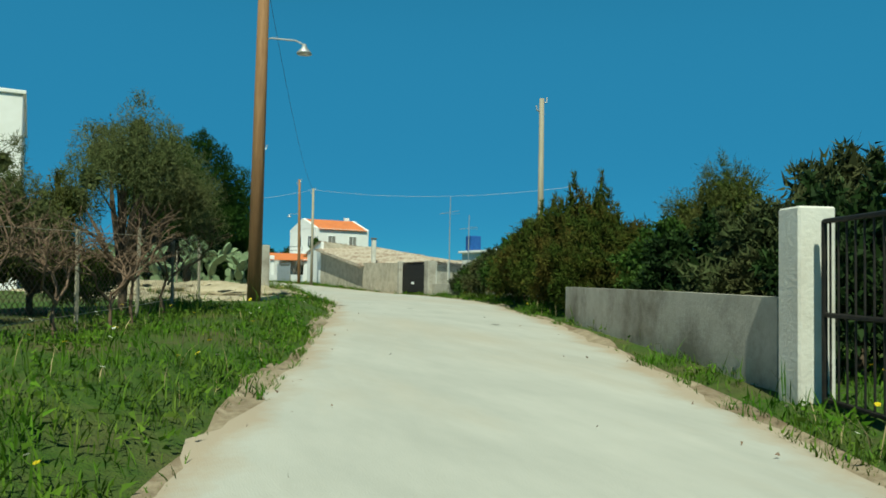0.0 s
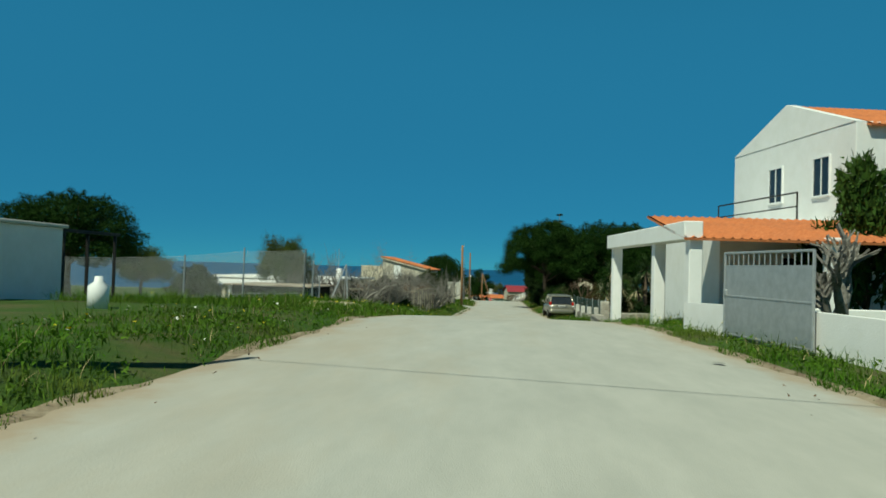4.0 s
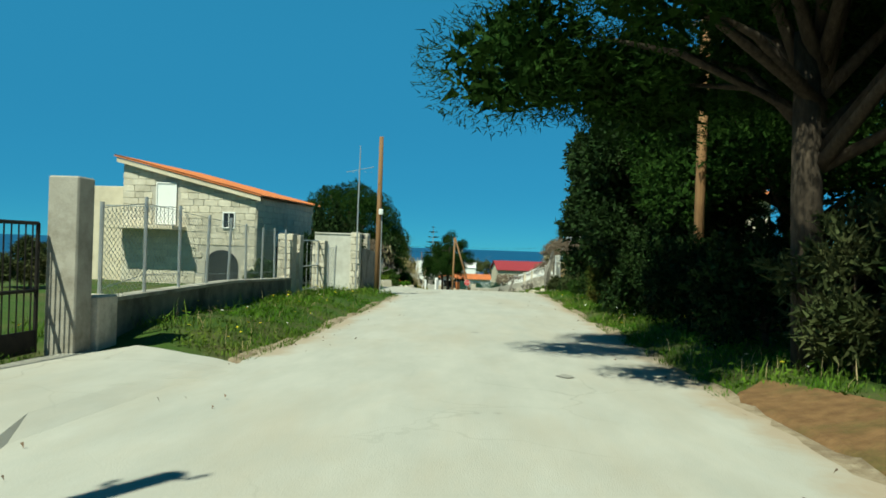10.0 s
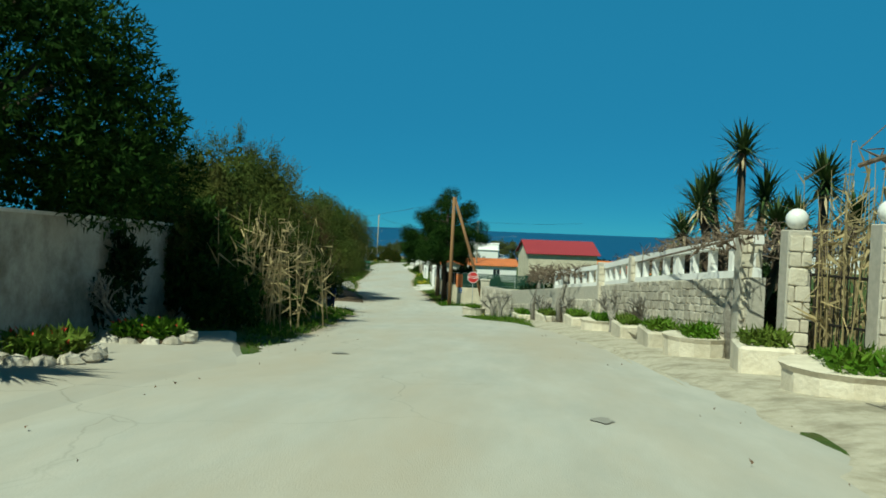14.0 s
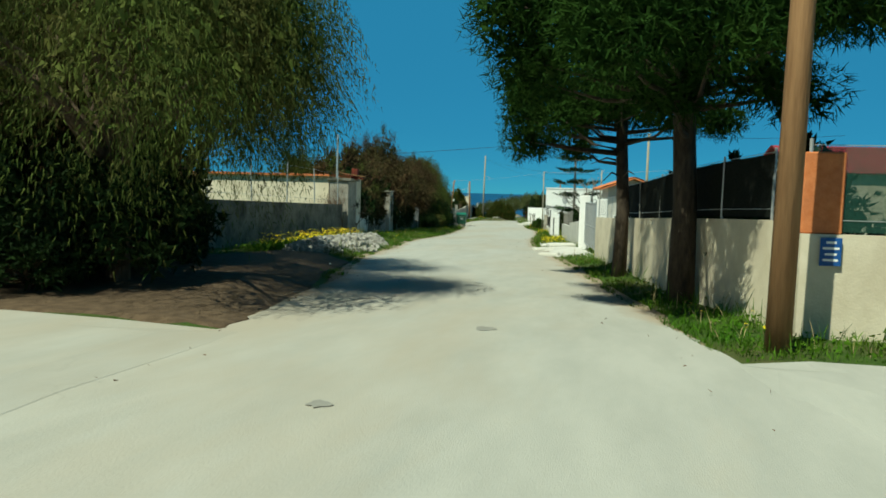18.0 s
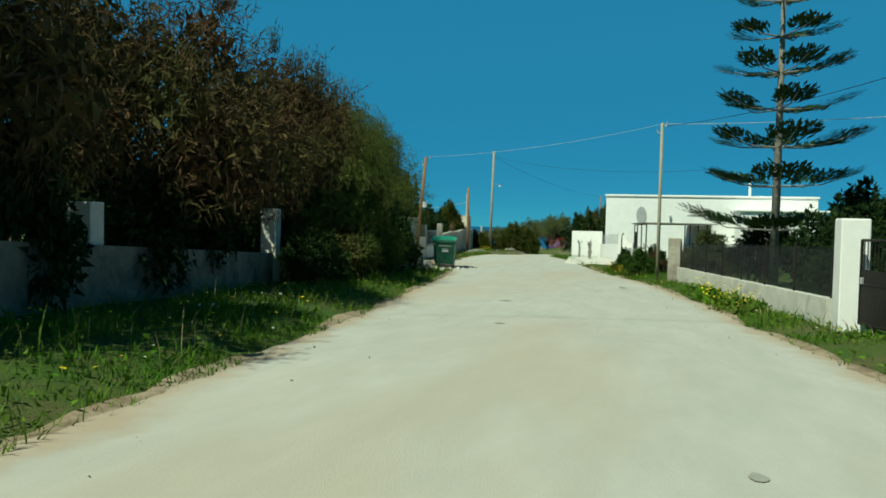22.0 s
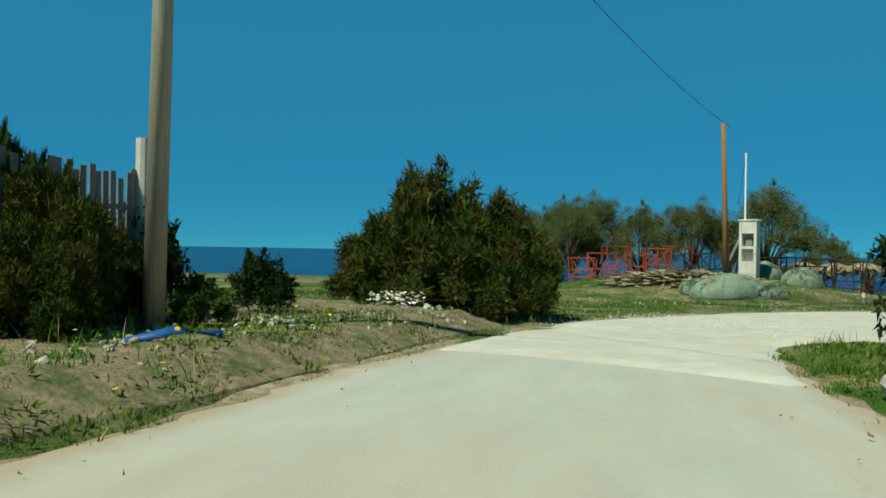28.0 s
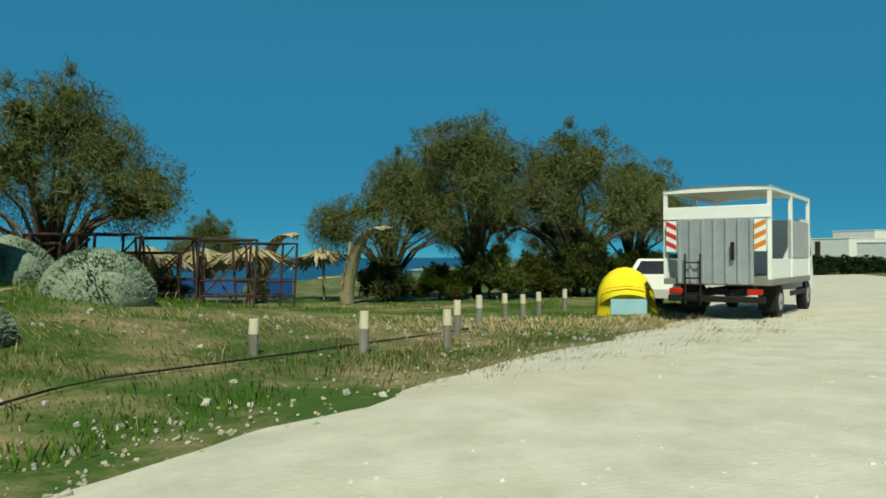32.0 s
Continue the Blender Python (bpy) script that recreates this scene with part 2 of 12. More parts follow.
M_LIGHTCONC = mat("light_render", (0.58, 0.56, 0.50), (0.66, 0.64, 0.58), 2.5, 0.9, 0.25, 25.0, (0.42, 0.39, 0.33), 0.9, 0.6)
M_BLOCK = mat("cream_stone_block", (0.58, 0.52, 0.41), (0.68, 0.62, 0.51), 5.0, 0.9, 0.5, 18.0, (0.34, 0.30, 0.22), 1.2, 0.5, obrand=0.12)
M_STONE = mat("pale_limestone", (0.40, 0.36, 0.29), (0.58, 0.53, 0.45), 6.0, 0.92, 0.7, 22.0, (0.22, 0.19, 0.14), 2.0, 0.55, obrand=0.22, detail=8.0)
M_MORTAR = mat("mortar", (0.42, 0.39, 0.33), (0.52, 0.48, 0.41), 8.0, 0.95, 0.4, 40.0)
M_RUBBLE = mat("rubble_stone", (0.24, 0.225, 0.195), (0.48, 0.46, 0.415), 7.0, 0.9, 0.5, 25.0, island=0.2)
M_TILE = mat("terracotta_tile", (0.52, 0.155, 0.05), (0.62, 0.22, 0.085), 9.0, 0.85, 0.3, 30.0, (0.34, 0.12, 0.06), 1.0, 0.5)
M_DARKTILE = mat("dark_red_roof", (0.26, 0.03, 0.045), (0.33, 0.05, 0.06), 5.0, 0.7, 0.2, 20.0)
M_OLDROOF = mat("weathered_sheet_roof", (0.42, 0.35, 0.27), (0.52, 0.45, 0.36), 3.0, 0.9, 0.4, 20.0, (0.20, 0.12, 0.08), 0.8, 0.85)
M_WOODPOLE = mat("pole_wood", (0.23, 0.12, 0.055), (0.34, 0.19, 0.09), 14.0, 0.85, 0.4, 40.0, (0.14, 0.08, 0.04), 1.5, 0.6, stretch=(1.0, 1.0, 0.08))
M_GREYPOLE = mat("weathered_pole_wood", (0.30, 0.27, 0.20), (0.42, 0.38, 0.29), 14.0, 0.85, 0.4, 40.0, (0.20, 0.16, 0.11), 1.5, 0.5, stretch=(1.0, 1.0, 0.08))
M_GALV = mat("galvanised_steel", (0.42, 0.43, 0.43), (0.52, 0.53, 0.53), 6.0, 0.5, metal=0.6)
M_BLACK = mat("black_iron", (0.012, 0.012, 0.012), (0.03, 0.025, 0.02), 9.0, 0.6, metal=0.3)
M_DARKNET = mat("dark_netting", (0.010, 0.012, 0.010), (0.02, 0.022, 0.019), 30.0, 0.95, spec=0.04)
M_WHITEPAINT = mat("white_paint", (0.80, 0.80, 0.78), (0.84, 0.84, 0.82), 3.0, 0.5)
M_GLASS = mat("dark_window_glass", (0.02, 0.025, 0.03), (0.03, 0.035, 0.04), 1.0, 0.08, spec=0.6)
M_BARK = mat("bark", (0.08, 0.055, 0.035), (0.15, 0.11, 0.075), 12.0, 0.95, 0.7, 30.0, stretch=(1.0, 1.0, 0.3))
M_GREYBARK = mat("grey_bare_bark", (0.14, 0.125, 0.105), (0.31, 0.29, 0.255), 12.0, 0.95, 0.4, 30.0)
M_BROWNTWIG = mat("brown_twig", (0.13, 0.085, 0.058), (0.22, 0.15, 0.105), 12.0, 0.95, spec=0.1)
M_PINE = mat("pine_needles", (0.010, 0.031, 0.006), (0.027, 0.058, 0.009), 1.6, 0.85, island=0.3, trans=0.08, spec=0.06)
M_TAM = mat("tamarisk_foliage", (0.046, 0.080, 0.017), (0.098, 0.118, 0.027), 0.8, 0.85, stain=(0.11, 0.072, 0.034), sscale=0.7, samt=0.5, island=0.35, trans=0.14, spec=0.08)
M_TAMPALE = mat("pale_tamarisk_foliage", (0.085, 0.112, 0.038), (0.155, 0.175, 0.072), 0.8, 0.85, stain=(0.14, 0.115, 0.06), sscale=0.7, samt=0.4, island=0.3, trans=0.28, spec=0.06)
M_TAMRED = mat("reddish_tamarisk", (0.092, 0.047, 0.028), (0.068, 0.062, 0.024), 0.9, 0.85, stain=(0.055, 0.07, 0.02), sscale=0.5, samt=0.7, island=0.35, trans=0.14, spec=0.08)
M_SHRUB = mat("shrub_leaves", (0.021, 0.055, 0.008), (0.055, 0.10, 0.016), 1.2, 0.65, island=0.4, trans=0.14, spec=0.14)
# dark evergreen leaf tone, also used to paint deep shade into undergrowth
M_DARKSHADELEAF = mat("dark_and_shaded_leaves", (0.009, 0.023, 0.006), (0.022, 0.043, 0.010), 1.5, 0.7, island=0.4, trans=0.06, spec=0.1)
M_OLIVE = mat("grey_green_leaves", (0.035, 0.052, 0.019), (0.075, 0.090, 0.034), 1.3, 0.75, stain=(0.085, 0.07, 0.028), sscale=0.8, samt=0.5, island=0.35, trans=0.13, spec=0.1)
M_GRASS = mat("green_grass", (0.044, 0.125, 0.008), (0.10, 0.185, 0.016), 1.1, 0.75, stain=(0.16, 0.145, 0.045), sscale=0.45, samt=0.5, island=0.35, trans=0.2, spec=0.12)
M_REED = mat("dry_reed", (0.36, 0.28, 0.14), (0.46, 0.37, 0.20), 3.0, 0.85, island=0.25, trans=0.2)
M_PALM = mat("palm_frond", (0.030, 0.062, 0.016), (0.065, 0.10, 0.03), 2.0, 0.6, island=0.25, trans=0.1, spec=0.2)
M_CACTUS = mat("prickly_pear_pad", (0.13, 0.20, 0.10), (0.20, 0.26, 0.14), 5.0, 0.7, 0.3, 40.0)
M_CUSHION = mat("grey_green_cushion", (0.15, 0.20, 0.145), (0.26, 0.31, 0.23), 9.0, 0.95, 0.8, 30.0, island=0.25)
M_WILD = mat("wild_bush_leaves", (0.020, 0.043, 0.007), (0.060, 0.078, 0.013), 1.4, 0.8, stain=(0.13, 0.08, 0.022), sscale=1.1, samt=0.6, island=0.4, trans=0.12, spec=0.08)
M_GRAFRED = mat("faded_red_spray", (0.22, 0.035, 0.03), (0.30, 0.06, 0.05), 9.0, 0.8)
M_GRAFGREEN = mat("faded_green_spray", (0.03, 0.14, 0.06), (0.05, 0.20, 0.09), 9.0, 0.8)
M_ARAU = mat("norfolk_pine_needles", (0.022, 0.050, 0.018), (0.045, 0.085, 0.034), 1.6, 0.85, island=0.3, trans=0.08, spec=0.08)
M_YELLOW = mat("yellow_petals", (0.75, 0.58, 0.02), (0.85, 0.70, 0.05), 8.0, 0.7)
M_WPETAL = mat("white_petals", (0.82, 0.82, 0.76), (0.86, 0.85, 0.70), 8.0, 0.7)
M_REDPETAL = mat("red_petals", (0.55, 0.03, 0.02), (0.62, 0.05, 0.03), 8.0, 0.7)
M_RUST = mat("rusty_steel", (0.20, 0.035, 0.02), (0.08, 0.022, 0.014), 4.0, 0.85, stain=(0.05, 0.03, 0.025), sscale=0.4, samt=0.7)
M_STRAW = mat("dry_palm_thatch", (0.30, 0.24, 0.14), (0.42, 0.35, 0.22), 5.0, 0.95, 0.6, 20.0, island=0.3)
M_PLANK = mat("grey_planks", (0.17, 0.16, 0.14), (0.26, 0.245, 0.215), 10.0, 0.9, 0.4, 40.0, obrand=0.15, stretch=(1.0, 1.0, 0.2))
M_SEA = mat("sea_water", (0.006, 0.045, 0.11), (0.009, 0.06, 0.14), 0.03, 0.35, 0.5, 0.7, spec=0.25)
M_GREENBIN = mat("green_plastic", (0.007, 0.060, 0.036), (0.012, 0.085, 0.050), 5.0, 0.5, stain=(0.10, 0.13, 0.10), sscale=1.5, samt=0.4)
M_TEALLID = mat("teal_plastic_lid", (0.02, 0.20, 0.13), (0.03, 0.24, 0.16), 5.0, 0.45)
M_BLUEBIN = mat("blue_plastic", (0.008, 0.018, 0.08), (0.012, 0.026, 0.11), 5.0, 0.5)
M_BLUE = mat("blue_paint", (0.012, 0.07, 0.26), (0.02, 0.10, 0.32), 5.0, 0.5)
M_TYRE = mat("tyre_rubber", (0.015, 0.015, 0.015), (0.03, 0.03, 0.03), 20.0, 0.9)
M_CARPAINT = mat("champagne_car_paint", (0.34, 0.32, 0.255), (0.36, 0.34, 0.27), 2.0, 0.28, metal=0.55, spec=0.6)
M_CARTRIM = mat("grey_car_trim", (0.20, 0.19, 0.17), (0.24, 0.23, 0.21), 3.0, 0.5)
M_REDLAMP = mat("red_lamp_plastic", (0.45, 0.02, 0.015), (0.5, 0.03, 0.02), 9.0, 0.2)
M_SIGNRED = mat("red_sign_paint", (0.55, 0.03, 0.03), (0.58, 0.04, 0.04), 3.0, 0.4)
M_TENTY = mat("yellow_tent_cloth", (0.78, 0.62, 0.02), (0.82, 0.68, 0.04), 3.0, 0.7)
M_TENTB = mat("pale_blue_tent_cloth", (0.30, 0.52, 0.62), (0.36, 0.58, 0.68), 3.0, 0.7)
M_ALU = mat("aluminium_panel", (0.42, 0.44, 0.46), (0.50, 0.52, 0.54), 3.0, 0.45, metal=0.5)
M_TARP = mat("grey_tarpaulin", (0.34, 0.35, 0.36), (0.42, 0.43, 0.44), 2.0, 0.6)
M_ORANGE = mat("orange_stripe_paint", (0.70, 0.22, 0.02), (0.72, 0.25, 0.03), 3.0, 0.5)
M_CONCDARK = mat("weathered_concrete", (0.27, 0.25, 0.21), (0.38, 0.35, 0.30), 3.0, 0.92, 0.5, 20.0, (0.12, 0.11, 0.09), 0.8, 0.7)
M_POT = mat("terracotta_pot", (0.36, 0.14, 0.07), (0.44, 0.19, 0.10), 6.0, 0.85)
M_LAMPGLASS = mat("opal_lamp_globe", (0.75, 0.75, 0.72), (0.80, 0.80, 0.77), 3.0, 0.25)
M_CABLE = mat("black_cable", (0.015, 0.015, 0.015), (0.02, 0.02, 0.02), 3.0, 0.6)
M_PALECABLE = mat("pale_cable", (0.35, 0.40, 0.45), (0.40, 0.45, 0.50), 3.0, 0.6)

# ---- mesh tools ----
class Mesh:
    """Collects faces; every method adds a closed or open shape in metres."""
    def __init__(self):
        self.v, self.f = [], []

    def add(self, verts, faces):
        k = len(self.v)
        self.v += [tuple(p) for p in verts]
        self.f += [tuple(i + k for i in f) for f in faces]
        return self

    def box(self, a, b, m=None, bev=0.0):
        (x0, y0, z0), (x1, y1, z1) = a, b
        if bev <= 0:
            vs = [(x, y, z) for z in (z0, z1) for y in (y0, y1) for x in (x0, x1)]
            fs = [(0, 2, 3, 1), (4, 5, 7, 6), (0, 1, 5, 4), (2, 6, 7, 3), (0, 4, 6, 2), (1, 3, 7, 5)]
        else:
            vs, idx = [], {}
            cx, cy, cz = (x0 + x1) / 2, (y0 + y1) / 2, (z0 + z1) / 2
            hx, hy, hz = (x1 - x0) / 2, (y1 - y0) / 2, (z1 - z0) / 2
            e = min(bev, hx * .9, hy * .9, hz * .9)
            for sx in (-1, 1):
                for sy in (-1, 1):
                    for sz in (-1, 1):
                        for ax in range(3):
                            d = [hx - e, hy - e, hz - e]
                            d[ax] += e
                            idx[sx, sy, sz, ax] = len(vs)
                            vs.append((cx + sx * d[0], cy + sy * d[1], cz + sz * d[2]))
            fs = []
            for ax in range(3):
                o = [k for k in range(3) if k != ax]
                for s in (-1, 1):
                    q = []
                    for p in ((-1, -1), (1, -1), (1, 1), (-1, 1)):
                        k = [0, 0, 0]
                        k[ax], k[o[0]], k[o[1]] = s, p[0], p[1]
                        q.append(idx[k[0], k[1], k[2], ax])
                    fs.append(tuple(q if (s > 0) == (ax != 1) else q[::-1]))
            for ax in range(3):
                o = [k for k in range(3) if k != ax]
                for s0 in (-1, 1):
                    for s1 in (-1, 1):
                        q = []
                        for s, face in ((-1, o[0]), (1, o[0]), (1, o[1]), (-1, o[1])):
                            k = [0, 0, 0]
                            k[ax], k[o[0]], k[o[1]] = s, s0, s1
                            q.append(idx[k[0], k[1], k[2], face])
                        fs.append(tuple(q))
            for sx in (-1, 1):
                for sy in (-1, 1):
                    for sz in (-1, 1):
                        fs.append((idx[sx, sy, sz, 0], idx[sx, sy, sz, 1], idx[sx, sy, sz, 2]))
        if m is not None:
            vs = [tuple(m @ Vector(p)) for p in vs]
        return self.add(vs, fs)

    def tube(self, pts, radii, sides=8, caps=True):
        pts = [Vector(p) for p in pts]
        if not hasattr(radii, "__len__"):
            radii = [radii] * len(pts)
        rings = []
        for i, p in enumerate(pts):
            d = (pts[min(i + 1, len(pts) - 1)] - pts[max(i - 1, 0)])
            d = d.normalized() if d.length > 1e-6 else Vector((0, 0, 1))
            a = Vector((1, 0, 0)) if abs(d.x) < 0.8 else Vector((0, 1, 0))
            u = d.cross(a).normalized()
            w = d.cross(u)
            rings.append([p + (u * math.cos(2 * math.pi * k / sides) + w * math.sin(2 * math.pi * k / sides)) * radii[i] for k in range(sides)])
        vs = [q for r in rings for q in r]
        fs = []
        for i in range(len(rings) - 1):
            for k in range(sides):
                a, b = i * sides + k, i * sides + (k + 1) % sides
                fs.append((a, b, b + sides, a + sides))
        if caps:
            fs.append(tuple(range(sides))[::-1])
            fs.append(tuple(range((len(rings) - 1) * sides, len(rings) * sides)))
        return self.add(vs, fs)

    def ball(self, c, r, n=8, squash=1.0, rough=0.0, seed=0):
        rnd = random.Random(seed)
        vs, fs = [], []
        for i in range(n + 1):
            th = math.pi * i / n
            for k in range(2 * n):
                ph = math.pi * k / n
                q = r * (1 + rough * (rnd.random() - 0.5))
                vs.append((c[0] + q * math.sin(th) * math.cos(ph), c[1] + q * math.sin(th) * math.sin(ph), c[2] + q * squash * math.cos(th)))
        for i in range(n):
            for k in range(2 * n):
                a, b = i * 2 * n + k, i * 2 * n + (k + 1) % (2 * n)
                fs.append((a, a + 2 * n, b + 2 * n, b))
        return self.add(vs, fs)

    def mesh(self, name):
        me = bpy.data.meshes.new(name)
        me.from_pydata(self.v, [], self.f)
        me.validate()
        return me


def quads_mesh(name, verts, n_per=4):
    """A mesh of loose faces of n_per corners from an array of points."""
    verts = np.ascontiguousarray(verts, dtype=np.float32).reshape(-1, 3)
    nf = len(verts) // n_per
    me = bpy.data.meshes.new(name)
    me.vertices.add(len(verts))
    me.vertices.foreach_set("co", verts.ravel())
    me.loops.add(len(verts))
    me.loops.foreach_set("vertex_index", np.arange(len(verts), dtype=np.int32))
    me.polygons.add(nf)
    me.polygons.foreach_set("loop_start", np.arange(0, len(verts), n_per, dtype=np.int32))
    me.update()
    return me


def part(name, bm, material, parent=None, label="", smooth=False):
    """Links a mesh as one object, under a thing or a part."""
    me = bm.mesh(name) if isinstance(bm, Mesh) else bm
    if not me.materials:
        me.materials.append(material)
    if smooth:
        me.polygons.foreach_set("use_smooth", [True] * len(me.polygons))
    ob = new(name, me)
    if parent is not None:
        ob.parent = parent
    if label:
        ob["label"] = label
    return ob


def thing(name, label, category, x, y, z=None, rz=0.0, group="", kind=""):
    ob = new(name)
    ob.empty_display_size = 0.2
    ob.matrix_basis = pose(x, y, gz(y) + 0.0 if z is None else z, 0, 0, rz)
    return tagged(ob, label, category, group, kind)


def solo(name, bm, material, label, category, m=None, group="", kind="", smooth=False):
    ob = part(name, bm, material, None, "", smooth)
    if m is not None:
        ob.matrix_basis = m
    return tagged(ob, label, category, group, kind)


PROFILE = [(-400, -4.0), (-60, -1.4), (-30, -0.8), (0, -0.1), (7, 0.13), (14, 0.34), (20, 0.42), (27, 0.40), (34, 0.33), (41, 0.29), (48, 0.36), (60, 0.52),
           (72, 0.55), (78, 0.26), (84, -0.30), (90, -0.92), (97, -1.37), (103, -1.64), (109, -1.85), (120, -2.05), (131, -2.31), (142, -2.61),
           (153, -2.79), (164, -3.02), (170, -3.32), (176, -3.71), (190, -4.95), (203, -6.10), (209, -6.77), (214, -7.26), (219, -7.63),
           (224, -7.80), (237, -8.28), (253, -8.74), (269, -9.51), (285, -10.03), (299, -10.22), (313, -10.42), (329, -10.60), (342, -10.95),
           (354, -11.36), (364, -11.70), (372, -12.0), (400, -12.35), (440, -13.2), (3000, -13.2)]
PY = np.array([p[0] for p in PROFILE], float)
PZ = np.array([p[1] for p in PROFILE], float)


def gz(y):
    return float(np.interp(y, PY, PZ))


# stations along the road: y, left edge, right edge
ROAD = [(-60, -25.5, -20.0), (-30, -13.8, -8.4), (0, -1.9, 3.2), (4.5, 0.3, 5.2), (9, 2.2, 7.2), (14, 4.0, 9.2), (18, 5.35, 10.5), (21, 6.3, 11.8), (24, 7.1, 12.7),
        (30, 8.0, 14.2), (36, 8.5, 15.4), (45, 8.1, 15.6), (52, 7.4, 15.4), (60, 7.0, 15.0), (68, 7.4, 14.6), (75, 7.5, 14.4), (82, 7.9, 14.5),
        (88, 8.8, 14.9), (98, 8.05, 15.3), (110, 7.95, 15.1), (125, 8.5, 14.6), (140, 8.6, 14.9), (155, 8.4, 15.0), (165, 8.5, 15.0), (178, 8.4, 15.4),
        (185, 7.6, 15.1), (195, 6.5, 14.4), (205, 5.0, 12.6), (212, 3.4, 10.6), (217, 2.6, 9.3), (224, 1.8, 7.8), (232, 0.2, 6.2), (240, -2.15, 4.8),
        (248, -3.5, 3.2), (257, -5.4, 1.4), (266, -7.3, 0.2), (277, -8.6, -1.2), (289, -10.4, -2.2), (299, -11.7, -3.6), (307, -13.2, -5.6), (316, -15.4, -7.2),
        (325, -16.6, -8.8), (333, -17.2, -10.4), (340, -18.1, -11.8), (346, -18.6, -12.2), (352, -18.1, -12.2), (357, -17.9, -12.2), (362, -17.2, -12.2)]
RY = np.array([r[0] for r in ROAD], float)
RL = np.array([r[1] for r in ROAD], float)
RR = np.array([r[2] for r in ROAD], float)


def road_l(y):
    return float(np.interp(y, RY, RL))


def road_r(y):
    return float(np.interp(y, RY, RR))


# verge heights above the road: y, left bank, right bank
BANK = [(-60, 0.2, 0.1), (20, 0.3, 0.1), (45, 0.3, 0.05), (80, 0.15, 0.05), (100, 0.3, 0.12), (126.5, 0.42, 0.2), (128.5, 0.06, 0.2), (135.6, 0.06, 0.2), (138, 0.35, 0.18), (150, 0.25, 0.15), (160, 0.05, 0.1),
        (180, 0.05, 0.05), (200, 0.2, 0.1), (212, 0.15, 0.05), (215.5, 0.0, 0.0), (225.5, 0.0, 0.0), (229, 0.2, 0.1), (240, 0.25, 0.1), (290, 0.2, 0.1), (301, 0.15, 0.06), (304, 0.02, 0.03), (318, 0.02, 0.02), (323, 0.12, 0.02), (335, 0.15, 0.05), (352, 0.35, 0.15), (370, 0.3, 0.1), (400, 0.2, 0.1)]
BY = np.array([b[0] for b in BANK], float)
BL = np.array([b[1] for b in BANK], float)
BR = np.array([b[2] for b in BANK], float)
SEA_Z = -14.0


def coast(x):
    return 446.0 + (1.25 * x if x > 0 else 0.12 * x)


def ground_z(x, y):
    z = gz(y)
    if y < 366:
        l, r = road_l(y), road_r(y)
        d = max(l - x, x - r)
        side = np.interp(y, BY, BL) if x < (l + r) / 2 else np.interp(y, BY, BR)
        s = min(max((d - 0.15) / 1.1, 0.0), 1.0)
        z += float(side) * s * s * (3 - 2 * s) if d > 0.15 else -0.06
        if 88 < y < 98 and d > 0:
            e = min(max((min(y - 88, 98 - y)) / 1.5, 0), 1)
            z -= float(side) * s * e
    z += 0.5 * math.exp(-((x - 2.5) / 4.5) ** 2 - ((y - 85.6) / 2.4) ** 2)
    # the dune with the concrete post
    z += 1.35 * math.exp(-((x + 10.5) / 7.5) ** 2 - ((y - 391.5) / 5.5) ** 2)
    z += 0.5 * math.exp(-((x + 27) / 9) ** 2 - ((y - 371) / 7) ** 2)
    c = coast(x)
    if y > c - 22:
        s = min((y - c + 22) / 34.0, 1.0)
        z = z + (SEA_Z - 1.6 - z) * s * s * (3 - 2 * s)
    return z


# ---- ground, road, sea ----
def axis(dense, lo, hi):
    out = [lo]
    for a, b, s in dense:
        out += list(np.arange(a, b, s))
    out += [dense[-1][1], hi]
    return sorted(set(round(float(v), 3) for v in out))


gx = axis([(-2000, -400, 400), (-400, -100, 50), (-100, -45, 8), (-45, -28, 0.9), (-28, 24, 0.5), (24, 45, 0.9), (45, 100, 8), (100, 400, 50), (400, 2000, 400)], -4000, 4000)
gy = axis([(-2000, -300, 300), (-300, -40, 26), (-40, 400, 1.25), (400, 480, 4), (480, 1000, 60), (1000, 3000, 400)], -4000, 4000)
gv = [(x, y, ground_z(x, y) + (0.05 * noise.noise((x * 0.9, y * 0.9, 0)) if -45 < x < 45 and (y > 366 or not (road_l(y) - 0.2 < x < road_r(y) + 0.2)) else 0.0)) for y in gy for x in gx]
nx = len(gx)
gf = [(j * nx + i, j * nx + i + 1, (j + 1) * nx + i + 1, (j + 1) * nx + i) for j in range(len(gy) - 1) for i in range(nx - 1)]
gm = Mesh()
gm.v, gm.f = gv, gf
ground = solo("ground", gm, M_GROUND, "grassy earth verges sloping down to the sea", "ground", kind="structure", smooth=True)
ground.data.materials.append(M_DUNE)
ground.data.materials.append(M_SAND)
cent = np.array([(gv[f[0]][0], gv[f[0]][1]) for f in gf])
ground.data.polygons.foreach_set("material_index", [2 if y > coast(x) - 14 else 1 if y > 350 + 0.15 * abs(x + 10) or y < -60 else 0 for x, y in cent])

sea = Mesh()
sx = [-4500, -1500, -500, -150, 0, 150, 500, 1500, 4500]
sy = [380, 430, 470, 550, 700, 1000, 1800, 3000, 4800]
for y in sy:
    for x in sx:
        sea.v.append((x, y, SEA_Z))
sea.f = [(j * 9 + i, j * 9 + i + 1, (j + 1) * 9 + i + 1, (j + 1) * 9 + i) for j in range(8) for i in range(8)]
solo("water", sea, M_SEA, "deep blue sea out to the horizon", "sea", kind="structure")


